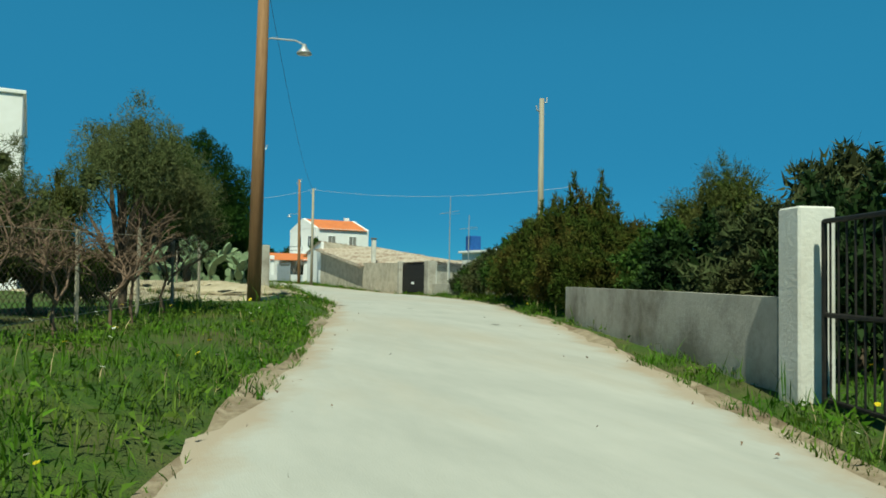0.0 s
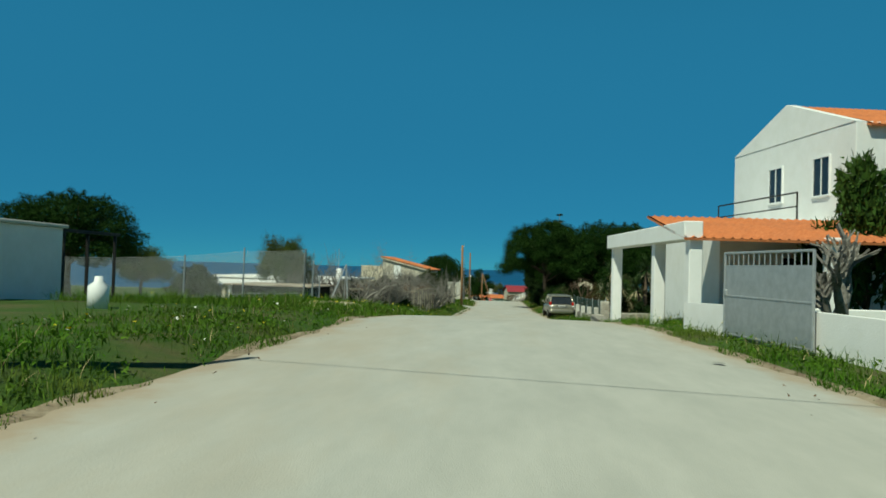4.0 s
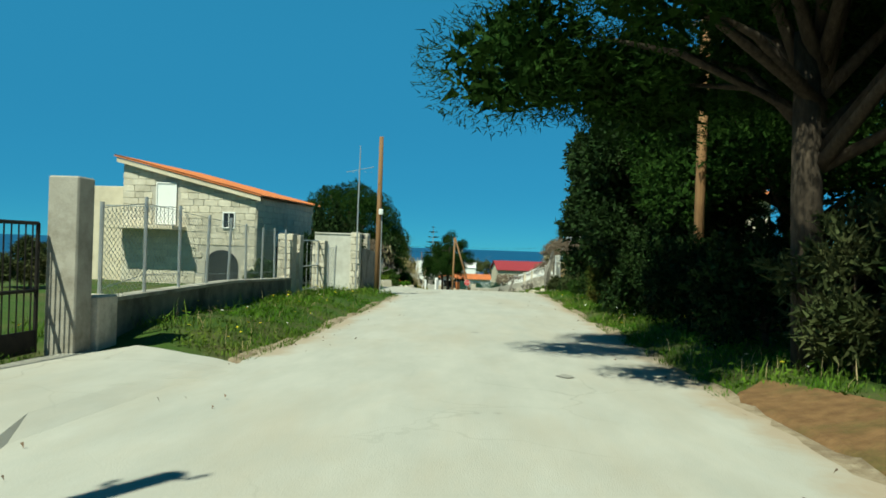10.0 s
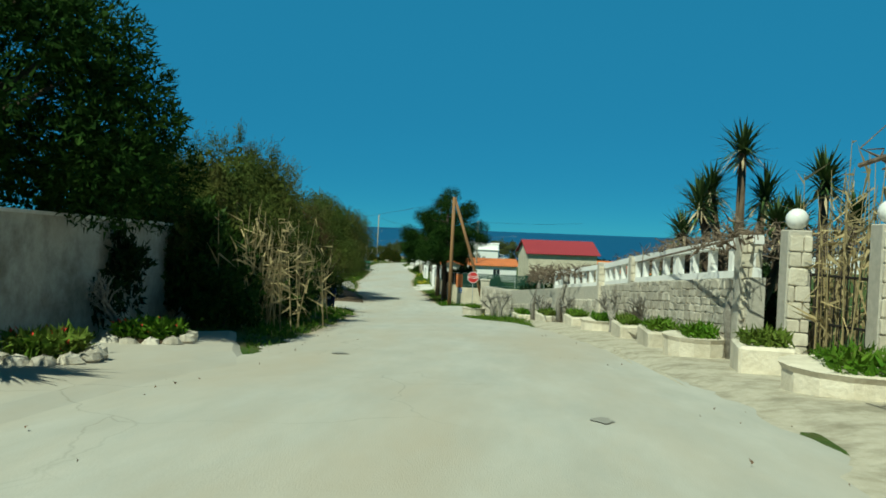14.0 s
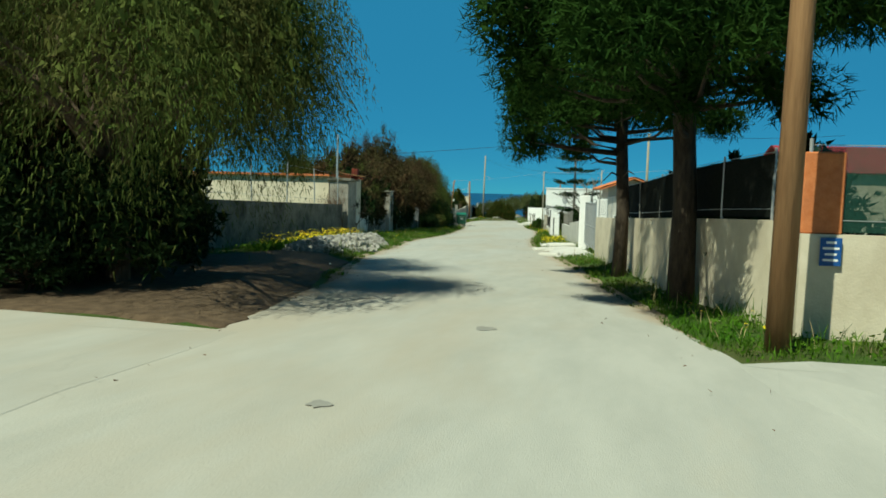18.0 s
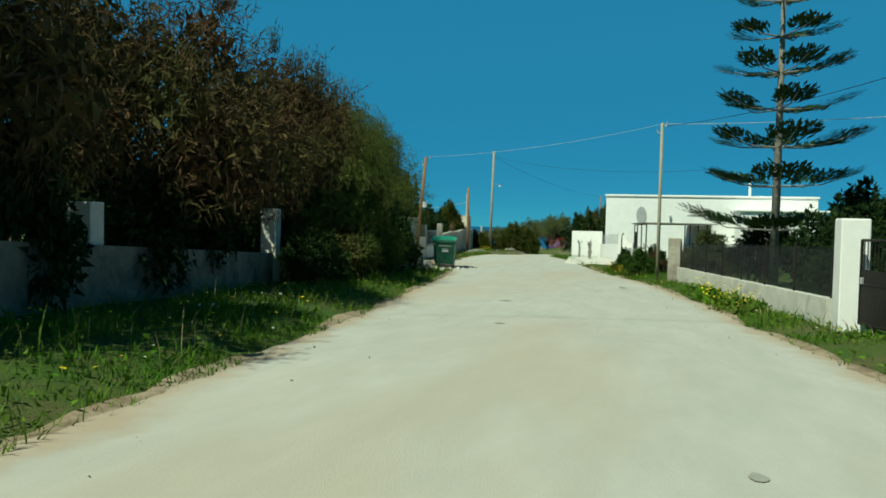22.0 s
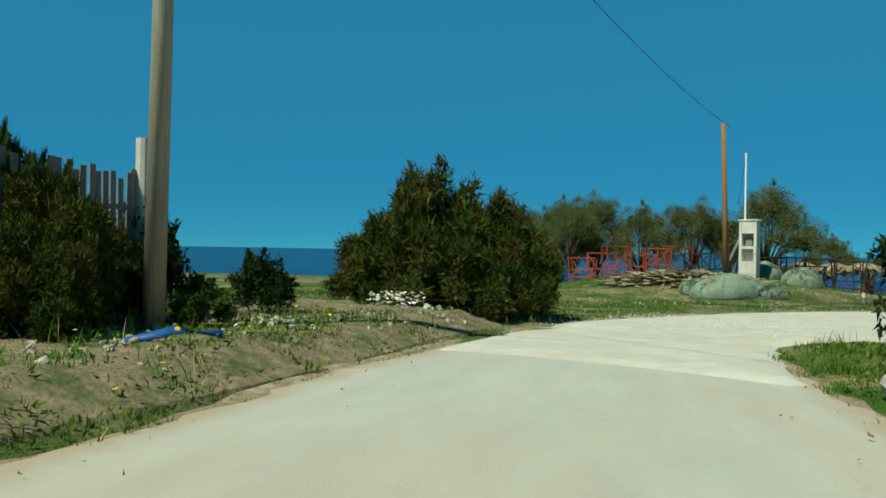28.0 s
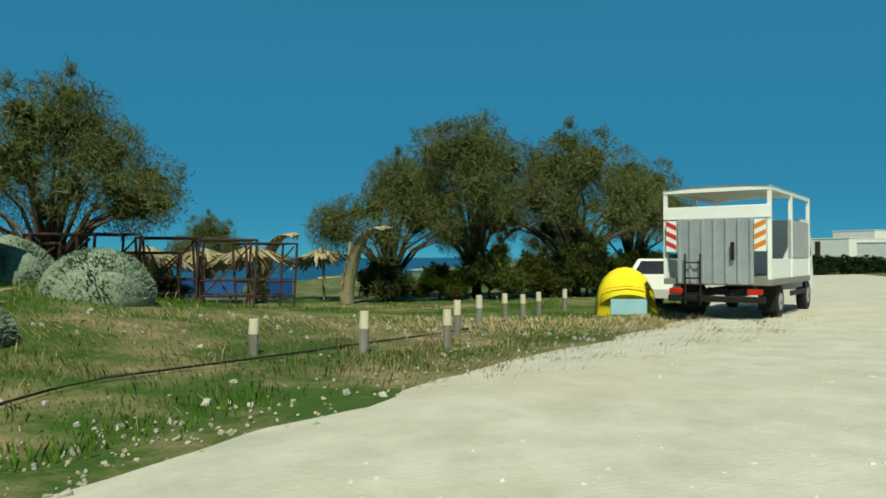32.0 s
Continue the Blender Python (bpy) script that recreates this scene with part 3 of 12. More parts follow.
def strip(rows, lift, step=1.0, ragged=0.0, seed=3, cols=14):
    """A ribbon that follows the ground: rows of y, left x, right x; its edges are frayed by ragged."""
    m = Mesh()
    ys = np.arange(rows[0][0], rows[-1][0] + 1e-6, step)
    ry, rl, rr = (np.array([r[k] for r in rows], float) for k in range(3))
    for j, y in enumerate(ys):
        l, r = float(np.interp(y, ry, rl)), float(np.interp(y, ry, rr))
        l += ragged * noise.noise((seed, y * 0.8, 0)) + ragged * 0.5 * noise.noise((seed, y * 2.9, 5))
        r += ragged * noise.noise((seed + 9, y * 0.8, 0)) + ragged * 0.5 * noise.noise((seed + 9, y * 2.9, 5))
        for k in range(cols + 1):
            u = 0.5 - 0.5 * math.cos(math.pi * k / cols)
            m.v.append((l + (r - l) * u, y, gz(y) + lift + 0.04 * (1 - (2 * u - 1) ** 2)))
    n = cols + 1
    m.f = [(j * n + k, j * n + k + 1, (j + 1) * n + k + 1, (j + 1) * n + k) for j in range(len(ys) - 1) for k in range(cols)]
    return m


road = solo("road", strip(ROAD, 0.0, 0.25, 0.22), M_ROAD, "narrow pale sun-bleached asphalt road without markings", "road", kind="structure", smooth=True)
edge = road.data.attributes.new("edge", "FLOAT", "POINT")
MOUTHS = [(85, 102, 1, 1), (128, 136.5, 1, 0), (157, 187, 1, 0), (170, 217, 0, 1), (213, 228, 1, 1), (246, 254, 0, 1), (303, 322, 1, 0), (312, 337, 0, 1)]


def edge_weight(x, y):
    dl, dr = x - road_l(y), road_r(y) - x
    for a, b, left, right in MOUTHS:
        if a < y < b:
            dl += left * 9
            dr += right * 9
    return max(0.0, 1.0 - min(dl, dr) / 0.75)


edge.data.foreach_set("value", [edge_weight(v.co.x, v.co.y) for v in road.data.vertices])
# sandy shoulders beside the frayed edges
for side in (-1, 1):
    sh = Mesh()
    ys = np.arange(-60, 362, 0.5)
    for y in ys:
        e = road_l(y) if side < 0 else road_r(y)
        w = (0.05 if 78 < y < 104 or 213 < y < 228 else 0.2) + 0.3 * noise.noise((y * 0.31, side, 1)) * (0 if 78 < y < 104 else 1) + 0.12 * noise.noise((y * 1.3, side, 6))
        for q in (-0.35, 0.0, 0.5, 0.85, 1.0):
            x = e + side * (max(w, 0.05) * q if q > 0 else q)
            sh.v.append((x, y, max(ground_z(x, y), gz(y) - 0.03) + (0.03 if 0 <= q < 1 else -0.05) - (0.3 if 84 < y < 102.5 or 128.6 < y < 135.6 and side < 0 or 157 < y < 187 and side < 0 or 170 < y < 217 and side > 0 or 215 < y < 226.5 else 0)))
    sh.f = [(j * 5 + k, j * 5 + k + 1, (j + 1) * 5 + k + 1, (j + 1) * 5 + k) if side > 0 else (j * 5 + k + 1, j * 5 + k, (j + 1) * 5 + k, (j + 1) * 5 + k + 1) for j in range(len(ys) - 1) for k in range(4)]
    solo("road_shoulder", sh, M_SHOULDER, "sandy brown shoulder along the road edge", "shoulder", kind="structure", smooth=True)


# side roads of the first crossing


def cross_road(rows, label):
    """A side road across the verge: rows of x, near y, far y; the ends dive under the main road."""
    m = Mesh()
    xs = [r[0] for r in rows]
    fine = sorted(set(list(np.arange(xs[0], xs[-1], 0.8)) + [x for x in np.arange(5.6, 17.2, 0.2) if xs[0] < x < xs[-1]] + [xs[-1]]))
    for x in fine:
        y0, y1 = float(np.interp(x, xs, [r[1] for r in rows])), float(np.interp(x, xs, [r[2] for r in rows]))
        for k in range(7):
            y = y0 + (y1 - y0) * (0, 0.03, 0.25, 0.5, 0.75, 0.97, 1.0)[k]
            y += 0.1 * noise.noise((x * 0.7, y, 2)) if k in (0, 6) else 0
            z = ground_z(x, y) + (0.07 if 0 < k < 6 else -0.05)
            if road_l(y) + 0.25 < x < road_r(y) - 0.25:
                z = gz(y) - 0.05
            m.v.append((x, y, z))
    m.f = [(i * 7 + k, i * 7 + 7 + k, i * 7 + 8 + k, i * 7 + 1 + k) for i in range(len(fine) - 1) for k in range(6)]
    solo("side_road", m, M_ROAD, label, "road", kind="structure", smooth=True)


cross_road([(-40, 91.5, 97.6), (-20, 91.5, 97.2), (0, 91.0, 96.9), (5, 90.0, 97.0), (6.8, 88.9, 97.1), (7.4, 88.4, 97.7), (7.8, 88.1, 99.0), (8.2, 87.6, 101.2), (9.6, 86, 101.8)], "pale asphalt side road")
cross_road([(13.6, 86, 102), (15.0, 88.4, 101.4), (15.5, 88.9, 99.9), (15.9, 89.2, 98.8), (16.8, 89.8, 98.3), (18.3, 90.4, 98.1), (24, 91.0, 97.6), (45, 90, 97)], "pale asphalt side road")


def patch(name, pts, material, label, category, lift=0.03):
    """A patch laid on the ground, its corners given in plan; its rim sinks into the ground."""
    m = Mesh()
    n = len(pts)
    cx, cy = sum(p[0] for p in pts) / n, sum(p[1] for p in pts) / n
    m.v.append((cx, cy, ground_z(cx, cy) + lift))
    rings, sub = (0.2, 0.4, 0.6, 0.8, 0.94, 1.0), 6
    for s in rings:
        for i in range(n):
            for q in range(sub):
                u = q / sub
                ax, ay = pts[i]
                bx, by = pts[(i + 1) % n]
                px, py = ax + (bx - ax) * u, ay + (by - ay) * u
                e = s * (1 + (0.05 * noise.noise((px * 0.9, py * 0.9, 4)) if s > 0.9 else 0))
                px, py = cx + (px - cx) * e, cy + (py - cy) * e
                m.v.append((px, py, ground_z(px, py) + (lift if s < 1 else -0.06)))
    k = sub * n
    m.f = [(0, 1 + i, 1 + (i + 1) % k) for i in range(k)]
    for r in range(len(rings) - 1):
        m.f += [(1 + r * k + i, 1 + (r + 1) * k + i, 1 + (r + 1) * k + (i + 1) % k, 1 + r * k + (i + 1) % k) for i in range(k)]
    return solo(name, m, material, label, category, kind="structure")


# a tar seam and a manhole at the crossing
seam = Mesh()
for k in range(15):
    u = k / 14
    x, y = 6.75 + 0.32 * u + 0.06 * noise.noise((u * 5, 1, 1)), 96.35 - 4.2 * u
    w = 0.045 + 0.03 * noise.noise((u * 9, 2, 1))
    for q in (-w, w):
        seam.v.append((x + q, y, ground_z(x + q, y) + 0.076))
seam.f = [(2 * k, 2 * k + 2, 2 * k + 3, 2 * k + 1) for k in range(14)]
solo("tar_seam", seam, M_TARSEAM, "dark tar seam across the road surface", "tar seam", kind="structure")
solo("manhole_cover", Mesh().tube([(0, 0, -0.05), (0, 0, 0.01)], [0.25, 0.24], 28), M_TARSEAM, "round grey iron manhole cover in the road", "manhole cover", pose(14.5, 93.4, gz(93.4) + 0.04))

# paved aprons
patch("paved_apron", [(8.8, 157.5), (6.9, 158.2), (6.6, 165), (5.6, 176), (4.9, 184), (6.2, 186), (8.6, 180), (8.8, 168)], M_ROAD, "pale paved strip before the garden wall", "pavement", 0.06)
patch("paved_apron", [(14.8, 170.5), (18.4, 171), (18.6, 186), (16.6, 196), (15.2, 214), (13, 216), (13.6, 200), (14.8, 186)], M_KERB, "pale worn concrete strip before the planters", "pavement", 0.06)
patch("paved_apron", [(8.6, 214.5), (13, 220.5), (13, 226.5), (7.2, 225.5)], M_ROAD, "pale asphalt mouth of a side lane", "pavement", 0.05)
patch("paved_apron", [(3.2, 215.5), (1.0, 217.2), (-8, 218), (-8, 224.5), (2.2, 225)], M_ROAD, "pale asphalt mouth of a side lane", "pavement", 0.07)
patch("paved_apron", [(-5.6, 306), (-6.9, 316), (-9.8, 335), (-6.4, 336), (-4.6, 322), (-3.6, 310)], M_SHOULDER, "sandy forecourt before the white house", "pavement", 0.06)
patch("concrete_ramp", [(-8.7, 319.4), (-9.6, 334), (-6.9, 335), (-5.3, 322.6), (-4.9, 317.4), (-6.4, 317.2)], M_LIGHTCONC, "pale concrete ramp before the white house", "ramp", 0.12)
patch("paved_apron", [(-13, 305), (-16.9, 309), (-17.6, 320), (-15.6, 322), (-14.4, 312)], M_SHOULDER, "sandy strip round the waste containers", "pavement", 0.05)
patch("paved_apron", [(9.4, 128.6), (8.3, 129.0), (7.4, 131.2), (6.2, 132.2), (6.3, 135.3), (7.0, 136.2), (9.6, 135.6)], M_ROAD, "pale concrete apron before a garden gate", "pavement", 0.05)
patch("soil_patch", [(-3.4, 224.9), (1.7, 224.9), (1.6, 226.4), (0.9, 229), (-0.6, 233.5), (-1.6, 238), (-4, 238), (-4.6, 230), (-3.6, 226.8)], M_SOIL, "brown earth and leaf litter below the tamarisks", "soil", 0.04)
patch("paved_apron", [(5.2, 246.2), (2.5, 246), (1.8, 253.4), (4.2, 253.0)], M_LIGHTCONC, "pale concrete apron before a steel gate", "pavement", 0.05)
patch("gravel_drive", [(14.6, 115), (14.6, 121), (17.2, 121), (17.2, 115)], M_SHOULDER, "pale gravel drive beside the road", "driveway", 0.04)
patch("sand_patch", [(0.8, 16.6), (3.9, 17.6), (5.2, 21), (6.6, 27), (6.2, 34), (0, 35), (-3, 26)], M_SAND, "pale sandy ground beside the road", "sand", 0.05)
patch("soil_patch", [(14.75, 130.5), (14.75, 134.5), (15.5, 135.4), (16.2, 132)], M_NEEDLES, "orange-brown pine needles on the verge", "soil", 0.05)
patch("sand_patch", [(7.5, 53.5), (7.5, 55.4), (5.0, 55.8), (-4, 58), (-5, 55.6), (4.6, 53.6)], M_SAND, "sandy track leading off the road", "sand", 0.06)
patch("sand_patch", [(-18.7, 349), (-18.0, 356), (-17.6, 361), (-17.0, 365.6), (-19.6, 370), (-22.6, 366), (-22.2, 355), (-20.4, 350)], M_SANDSOIL, "bare sandy earth at the shore end of the verge", "sand", 0.045)
# the gravel track at the shore
tr = Mesh()
TRACK = [((-17.6, 359.5), (-12.2, 357)), ((-17.2, 362.4), (-12.0, 360)), ((-16.7, 365.0), (-11.5, 362.5)), ((-16.0, 367.4), (-9, 364)), ((-15.0, 370.2), (-5, 365.5)), ((-13.6, 373.4), (0, 367)),
         ((-11.4, 376.6), (6, 369)), ((-8.6, 379.0), (11, 371)), ((-5.4, 380.9), (15, 373.4)), ((-1.6, 383.1), (20, 376.5)), ((4.2, 385.8), (26, 381)), ((12, 391), (33, 387)), ((24, 402), (40, 396)), ((60, 432), (80, 424))]
TN = 14
for j in range(len(TRACK) - 1):
    for q in range(5 if j < len(TRACK) - 2 else 13):
        w = q / (5 if j < len(TRACK) - 2 else 12)
        a = [TRACK[j][0][c] + (TRACK[j + 1][0][c] - TRACK[j][0][c]) * w for c in (0, 1)]
        b = [TRACK[j][1][c] + (TRACK[j + 1][1][c] - TRACK[j][1][c]) * w for c in (0, 1)]
        for k in range(TN + 1):
            u = k / TN
            x, y = a[0] + (b[0] - a[0]) * u, a[1] + (b[1] - a[1]) * u
            if k in (0, TN):
                x += 0.22 * noise.noise((x * 1.7, y * 1.7, 3))
                y += 0.22 * noise.noise((x * 1.7, y * 1.7, 9))
            tr.v.append((x, y, max(gz(y) + 0.03, ground_z(x, y) + 0.02) + (0.05 if 0 < k < TN and j + q > 0 else -0.08)))
tn = TN + 1
tr.f = [(j * tn + k, j * tn + k + 1, (j + 1) * tn + k + 1, (j + 1) * tn + k) for j in range(len(tr.v) // tn - 1) for k in range(TN)]
solo("gravel_track", tr, M_SANDROAD, "pale gravel track bending along the shore", "track", kind="structure", smooth=True)

# ---- kinds of things ----
def wall(name, pts, hs, th, material, label, cap=None, cap_label="", base=0.0):
    """A garden wall in straight runs: plan points, heights at them, thickness; its top may step with the ground."""
    m = Mesh()
    out = []
    for i, (x, y) in enumerate(pts):
        a = pts[max(i - 1, 0)]
        b = pts[min(i + 1, len(pts) - 1)]
        d = Vector((b[0] - a[0], b[1] - a[1])).normalized()
        nrm = Vector((-d.y, d.x)) * th / 2
        z = ground_z(x, y) + base
        out.append((x, y, nrm, z, hs[i]))
    for x, y, q, z, h in out:
        m.v += [(x + q.x, y + q.y, z - 0.4), (x - q.x, y - q.y, z - 0.4), (x - q.x, y - q.y, z + h), (x + q.x, y + q.y, z + h)]
    k = len(out)
    for i in range(k - 1):
        a, b = i * 4, i * 4 + 4
        for s in range(4):
            m.f.append((a + s, a + (s + 1) % 4, b + (s + 1) % 4, b + s))
    m.f += [(3, 2, 1, 0), (4 * k - 4, 4 * k - 3, 4 * k - 2, 4 * k - 1)]
    ob = solo(name, m, material, label, "wall", kind="structure")
    if cap:
        c = Mesh()
        for x, y, q, z, h in out:
            q = q * (1 + 0.08 / th)
            c.v += [(x + q.x, y + q.y, z + h), (x - q.x, y - q.y, z + h), (x - q.x, y - q.y, z + h + 0.06), (x + q.x, y + q.y, z + h + 0.06)]
        for i in range(k - 1):
            a, b = i * 4, i * 4 + 4
            for s in range(4):
                c.f.append((a + s, a + (s + 1) % 4, b + (s + 1) % 4, b + s))
        c.f += [(3, 2, 1, 0), (4 * k - 4, 4 * k - 3, 4 * k - 2, 4 * k - 1)]
        part("coping", c, cap, ob, cap_label)
    return ob


def pillar(x, y, w, h, material, label, cap=None, rz=0.0, d=None, name="gate_pillar", group=""):
    d = d or w
    t = thing(name, label, "pillar", x, y, ground_z(x, y), rz, group)
    part("shaft", Mesh().box((-w / 2, -d / 2, -0.3), (w / 2, d / 2, h), None, 0.02), material, t)
    if cap:
        part("cap", Mesh().box((-w / 2 - 0.05, -d / 2 - 0.05, h), (w / 2 + 0.05, d / 2 + 0.05, h + 0.08), None, 0.015), cap, t)
    return t


STONES = {}


def stone_mesh(k, material, rough=0.03):
    key = (k, material.name)
    if key not in STONES:
        rnd = random.Random(k + 11)
        m = Mesh().box((-0.5, -0.5, -0.5), (0.5, 0.5, 0.5), None, 0.09)
        m.v = [(x + rnd.uniform(-.035, .035), y + rnd.uniform(-.12, .12), z + rnd.uniform(-.05, .05)) for x, y, z in m.v]
        me = m.mesh("stone_block")
        me.materials.append(material)
        STONES[key] = me
    return STONES[key]


def stone_face(parent, a, b, za, zb, h, row, length, depth, material, seed=1, limit=300):
    """Courses of single stones on a wall's face from a to b (plan points), from the heights za, zb upwards."""
    rnd = random.Random(seed)
    run = math.hypot(b[0] - a[0], b[1] - a[1])
    ang = math.degrees(math.atan2(b[1] - a[1], b[0] - a[0]))
    n, z = 0, 0.0
    inv = parent.matrix_world.inverted() if parent.parent is None and parent.data is None else Matrix()
    while z < h - row * 0.4:
        hh = min(row * rnd.uniform(0.8, 1.2), h - z)
        s = -rnd.uniform(0, length * 0.5)
        while s < run and n < limit:
            ln = length * rnd.uniform(0.6, 1.5)
            s0, s1 = max(s, 0), min(s + ln, run)
            if s1 - s0 > 0.1:
                u = (s0 + s1) / 2 / run
                ob = new("stone_block", stone_mesh(rnd.randrange(5), material))
                m = pose(a[0] + (b[0] - a[0]) * u, a[1] + (b[1] - a[1]) * u, za + (zb - za) * u + z + hh / 2, 0, 0, ang)
                ob.matrix_basis = inv @ m @ Matrix.Diagonal((s1 - s0 - 0.02, depth, hh - 0.02, 1))
                ob.parent = parent
                n += 1
            s += ln
        z += hh
    return n


def pole(x, y, h, r0, r1, material, label, lean=(0.0, 0.0), lamp=None, cross=True, box_h=None):
    """A wooden line pole; lamp: (height, reach in x, reach in y)."""
    t = thing("utility_pole", label, "pole", x, y, ground_z(x, y), group="poles of the overhead line")
    tip = (lean[0], lean[1], h)
    part("shaft", Mesh().tube([(0, 0, -0.5), (lean[0] / 2, lean[1] / 2, h / 2), tip], [r0, (r0 + r1) / 2, r1], 10), material, t, smooth=True)
    if cross:
        part("insulator", Mesh().tube([(tip[0], tip[1], h - 0.15), (tip[0] + 0.18, tip[1], h - 0.1), (tip[0] + 0.2, tip[1], h + 0.06)], 0.025, 6), M_GALV, t)
        part("insulator", Mesh().tube([(tip[0], tip[1], h - 0.45), (tip[0] - 0.18, tip[1], h - 0.4), (tip[0] - 0.2, tip[1], h - 0.24)], 0.025, 6), M_GALV, t)
    if box_h:
        part("meter_box", Mesh().box((0.02, -r0 - 0.16, box_h), (0.19, -r0 + 0.02, box_h + 0.24), None, 0.02), M_WHITEPAINT, t, "small white junction box")
        part("conduit", Mesh().tube([(r0 + 0.02, -0.05, 0), (r0 * 0.9 + 0.02, -0.05, box_h)], 0.025, 6), M_GALV, t)
    if lamp:
        lh, rx, ry = lamp
        arm = part("lamp_arm", Mesh().tube([(0, 0, lh), (rx * .25, ry * .25, lh + 0.1), (rx * .8, ry * .8, lh + 0.1), (rx, ry, lh + 0.02)], 0.022, 6), M_GALV, t)
        part("lamp_shade", Mesh().tube([(rx, ry, lh + 0.04), (rx, ry, lh - 0.06), (rx, ry, lh - 0.16), (rx, ry, lh - 0.2)], [0.04, 0.07, 0.17, 0.18], 12), M_GALV, t, "pale bell-shaped lamp shade", True)
    return t


def wire(a, b, sag, r=0.01, material=None):
    pts = []
    for k in range(15):
        u = k / 14
        pts.append((a[0] + (b[0] - a[0]) * u, a[1] + (b[1] - a[1]) * u, a[2] + (b[2] - a[2]) * u - sag * 4 * u * (1 - u)))
    return solo("overhead_cable", Mesh().tube(pts, r, 5), material or M_CABLE, "overhead cable between poles", "cable", group="overhead cables")


def fence(pts, h, spacing, label, net=None, post_r=0.025, post_mat=None, rails=2, base=0.0, name="wire_fence", lean=0.05, bars=0.0, bar_mat=None):
    """Posts with wires or netting along plan points; bars: the spacing of upright bars between the posts."""
    x0, y0 = pts[0]
    t = thing(name, label, "fence", x0, y0, 0.0)
    t.matrix_basis = pose(x0, y0, 0)
    rnd = random.Random(int(abs(x0 * 31 + y0 * 17)))
    tops = []
    for i in range(len(pts) - 1):
        (ax, ay), (bx, by) = pts[i], pts[i + 1]
        n = max(1, round(math.hypot(bx - ax, by - ay) / spacing))
        for k in range(n + (1 if i == len(pts) - 2 else 0)):
            u = k / n
            tops.append((ax + (bx - ax) * u, ay + (by - ay) * u))
    zs = [ground_z(x, y) + base for x, y in tops]
    for (x, y), z in zip(tops, zs):
        part("fence_post", Mesh().tube([(x - x0, y - y0, z - 0.3), (x - x0 + rnd.uniform(-lean, lean), y - y0 + rnd.uniform(-lean, lean), z + h * rnd.uniform(0.97, 1.05))], post_r, 6), post_mat or M_GALV, t)
    for r in range(rails):
        q = h * (0.95 - 0.8 * r / max(rails - 1, 1)) if rails > 1 else h * 0.95
        part("fence_wire", Mesh().tube([(x - x0, y - y0, z + q) for (x, y), z in zip(tops, zs)], 0.012 if bars else 0.006, 5, False), post_mat or M_GALV, t)
    if net:
        m = Mesh()
        for (x, y), z in zip(tops, zs):
            m.v += [(x - x0, y - y0, z + 0.03), (x - x0, y - y0, z + h * 0.93)]
        m.f = [(2 * i, 2 * i + 2, 2 * i + 3, 2 * i + 1) for i in range(len(tops) - 1)]
        part("netting", m, net, t)
    if bars:
        for i in range(len(tops) - 1):
            (ax, ay), (bx, by) = tops[i], tops[i + 1]
            n = max(1, int(math.hypot(bx - ax, by - ay) / bars))
            for k in range(1, n):
                u = k / n
                x, y, z = ax + (bx - ax) * u - x0, ay + (by - ay) * u - y0, zs[i] + (zs[i + 1] - zs[i]) * u
                part("bar", Mesh().tube([(x, y, z + 0.12), (x, y, z + h * 0.95)], 0.012, 4), bar_mat or post_mat or M_BLACK, t)
    return t


def mesh_net_material(name, colour, cell, wire_w):
    m = bpy.data.materials.new(name)
    m.use_nodes = True
    n, l = m.node_tree.nodes, m.node_tree.links
    geo = n.new("ShaderNodeNewGeometry")
    facs = []
    for vecs in ((0.7, 0.7, 1.0), (-0.7, -0.7, 1.0)):
        dot = n.new("ShaderNodeVectorMath")
        dot.operation = "DOT_PRODUCT"
        dot.inputs[1].default_value = vecs
        l.new(geo.outputs["Position"], dot.inputs[0])
        md = n.new("ShaderNodeMath")
        md.operation = "PINGPONG"
        md.inputs[1].default_value = cell
        l.new(dot.outputs["Value"], md.inputs[0])
        lt = n.new("ShaderNodeMath")
        lt.operation = "LESS_THAN"
        lt.inputs[1].default_value = wire_w
        l.new(md.outputs[0], lt.inputs[0])
        facs.append(lt)
    mx = n.new("ShaderNodeMath")
    mx.operation = "MAXIMUM"
    l.new(facs[0].outputs[0], mx.inputs[0])
    l.new(facs[1].outputs[0], mx.inputs[1])
    l.new(mx.outputs[0], n["Principled BSDF"].inputs["Alpha"])
    n["Principled BSDF"].inputs["Base Color"].default_value = rgb(*colour)
    n["Principled BSDF"].inputs["Roughness"].default_value = 0.6
    return m


M_WIRENET = mesh_net_material("wire_mesh", (0.40, 0.41, 0.40), 0.05, 0.006)
M_BLACKNET = mesh_net_material("black_mesh", (0.02, 0.02, 0.02), 0.03, 0.008)
M_GREENNET = mesh_net_material("green_netting", (0.006, 0.05, 0.034), 0.012, 0.0055)
M_RUSTNET = mesh_net_material("rusty_wire_mesh", (0.16, 0.09, 0.05), 0.05, 0.006)


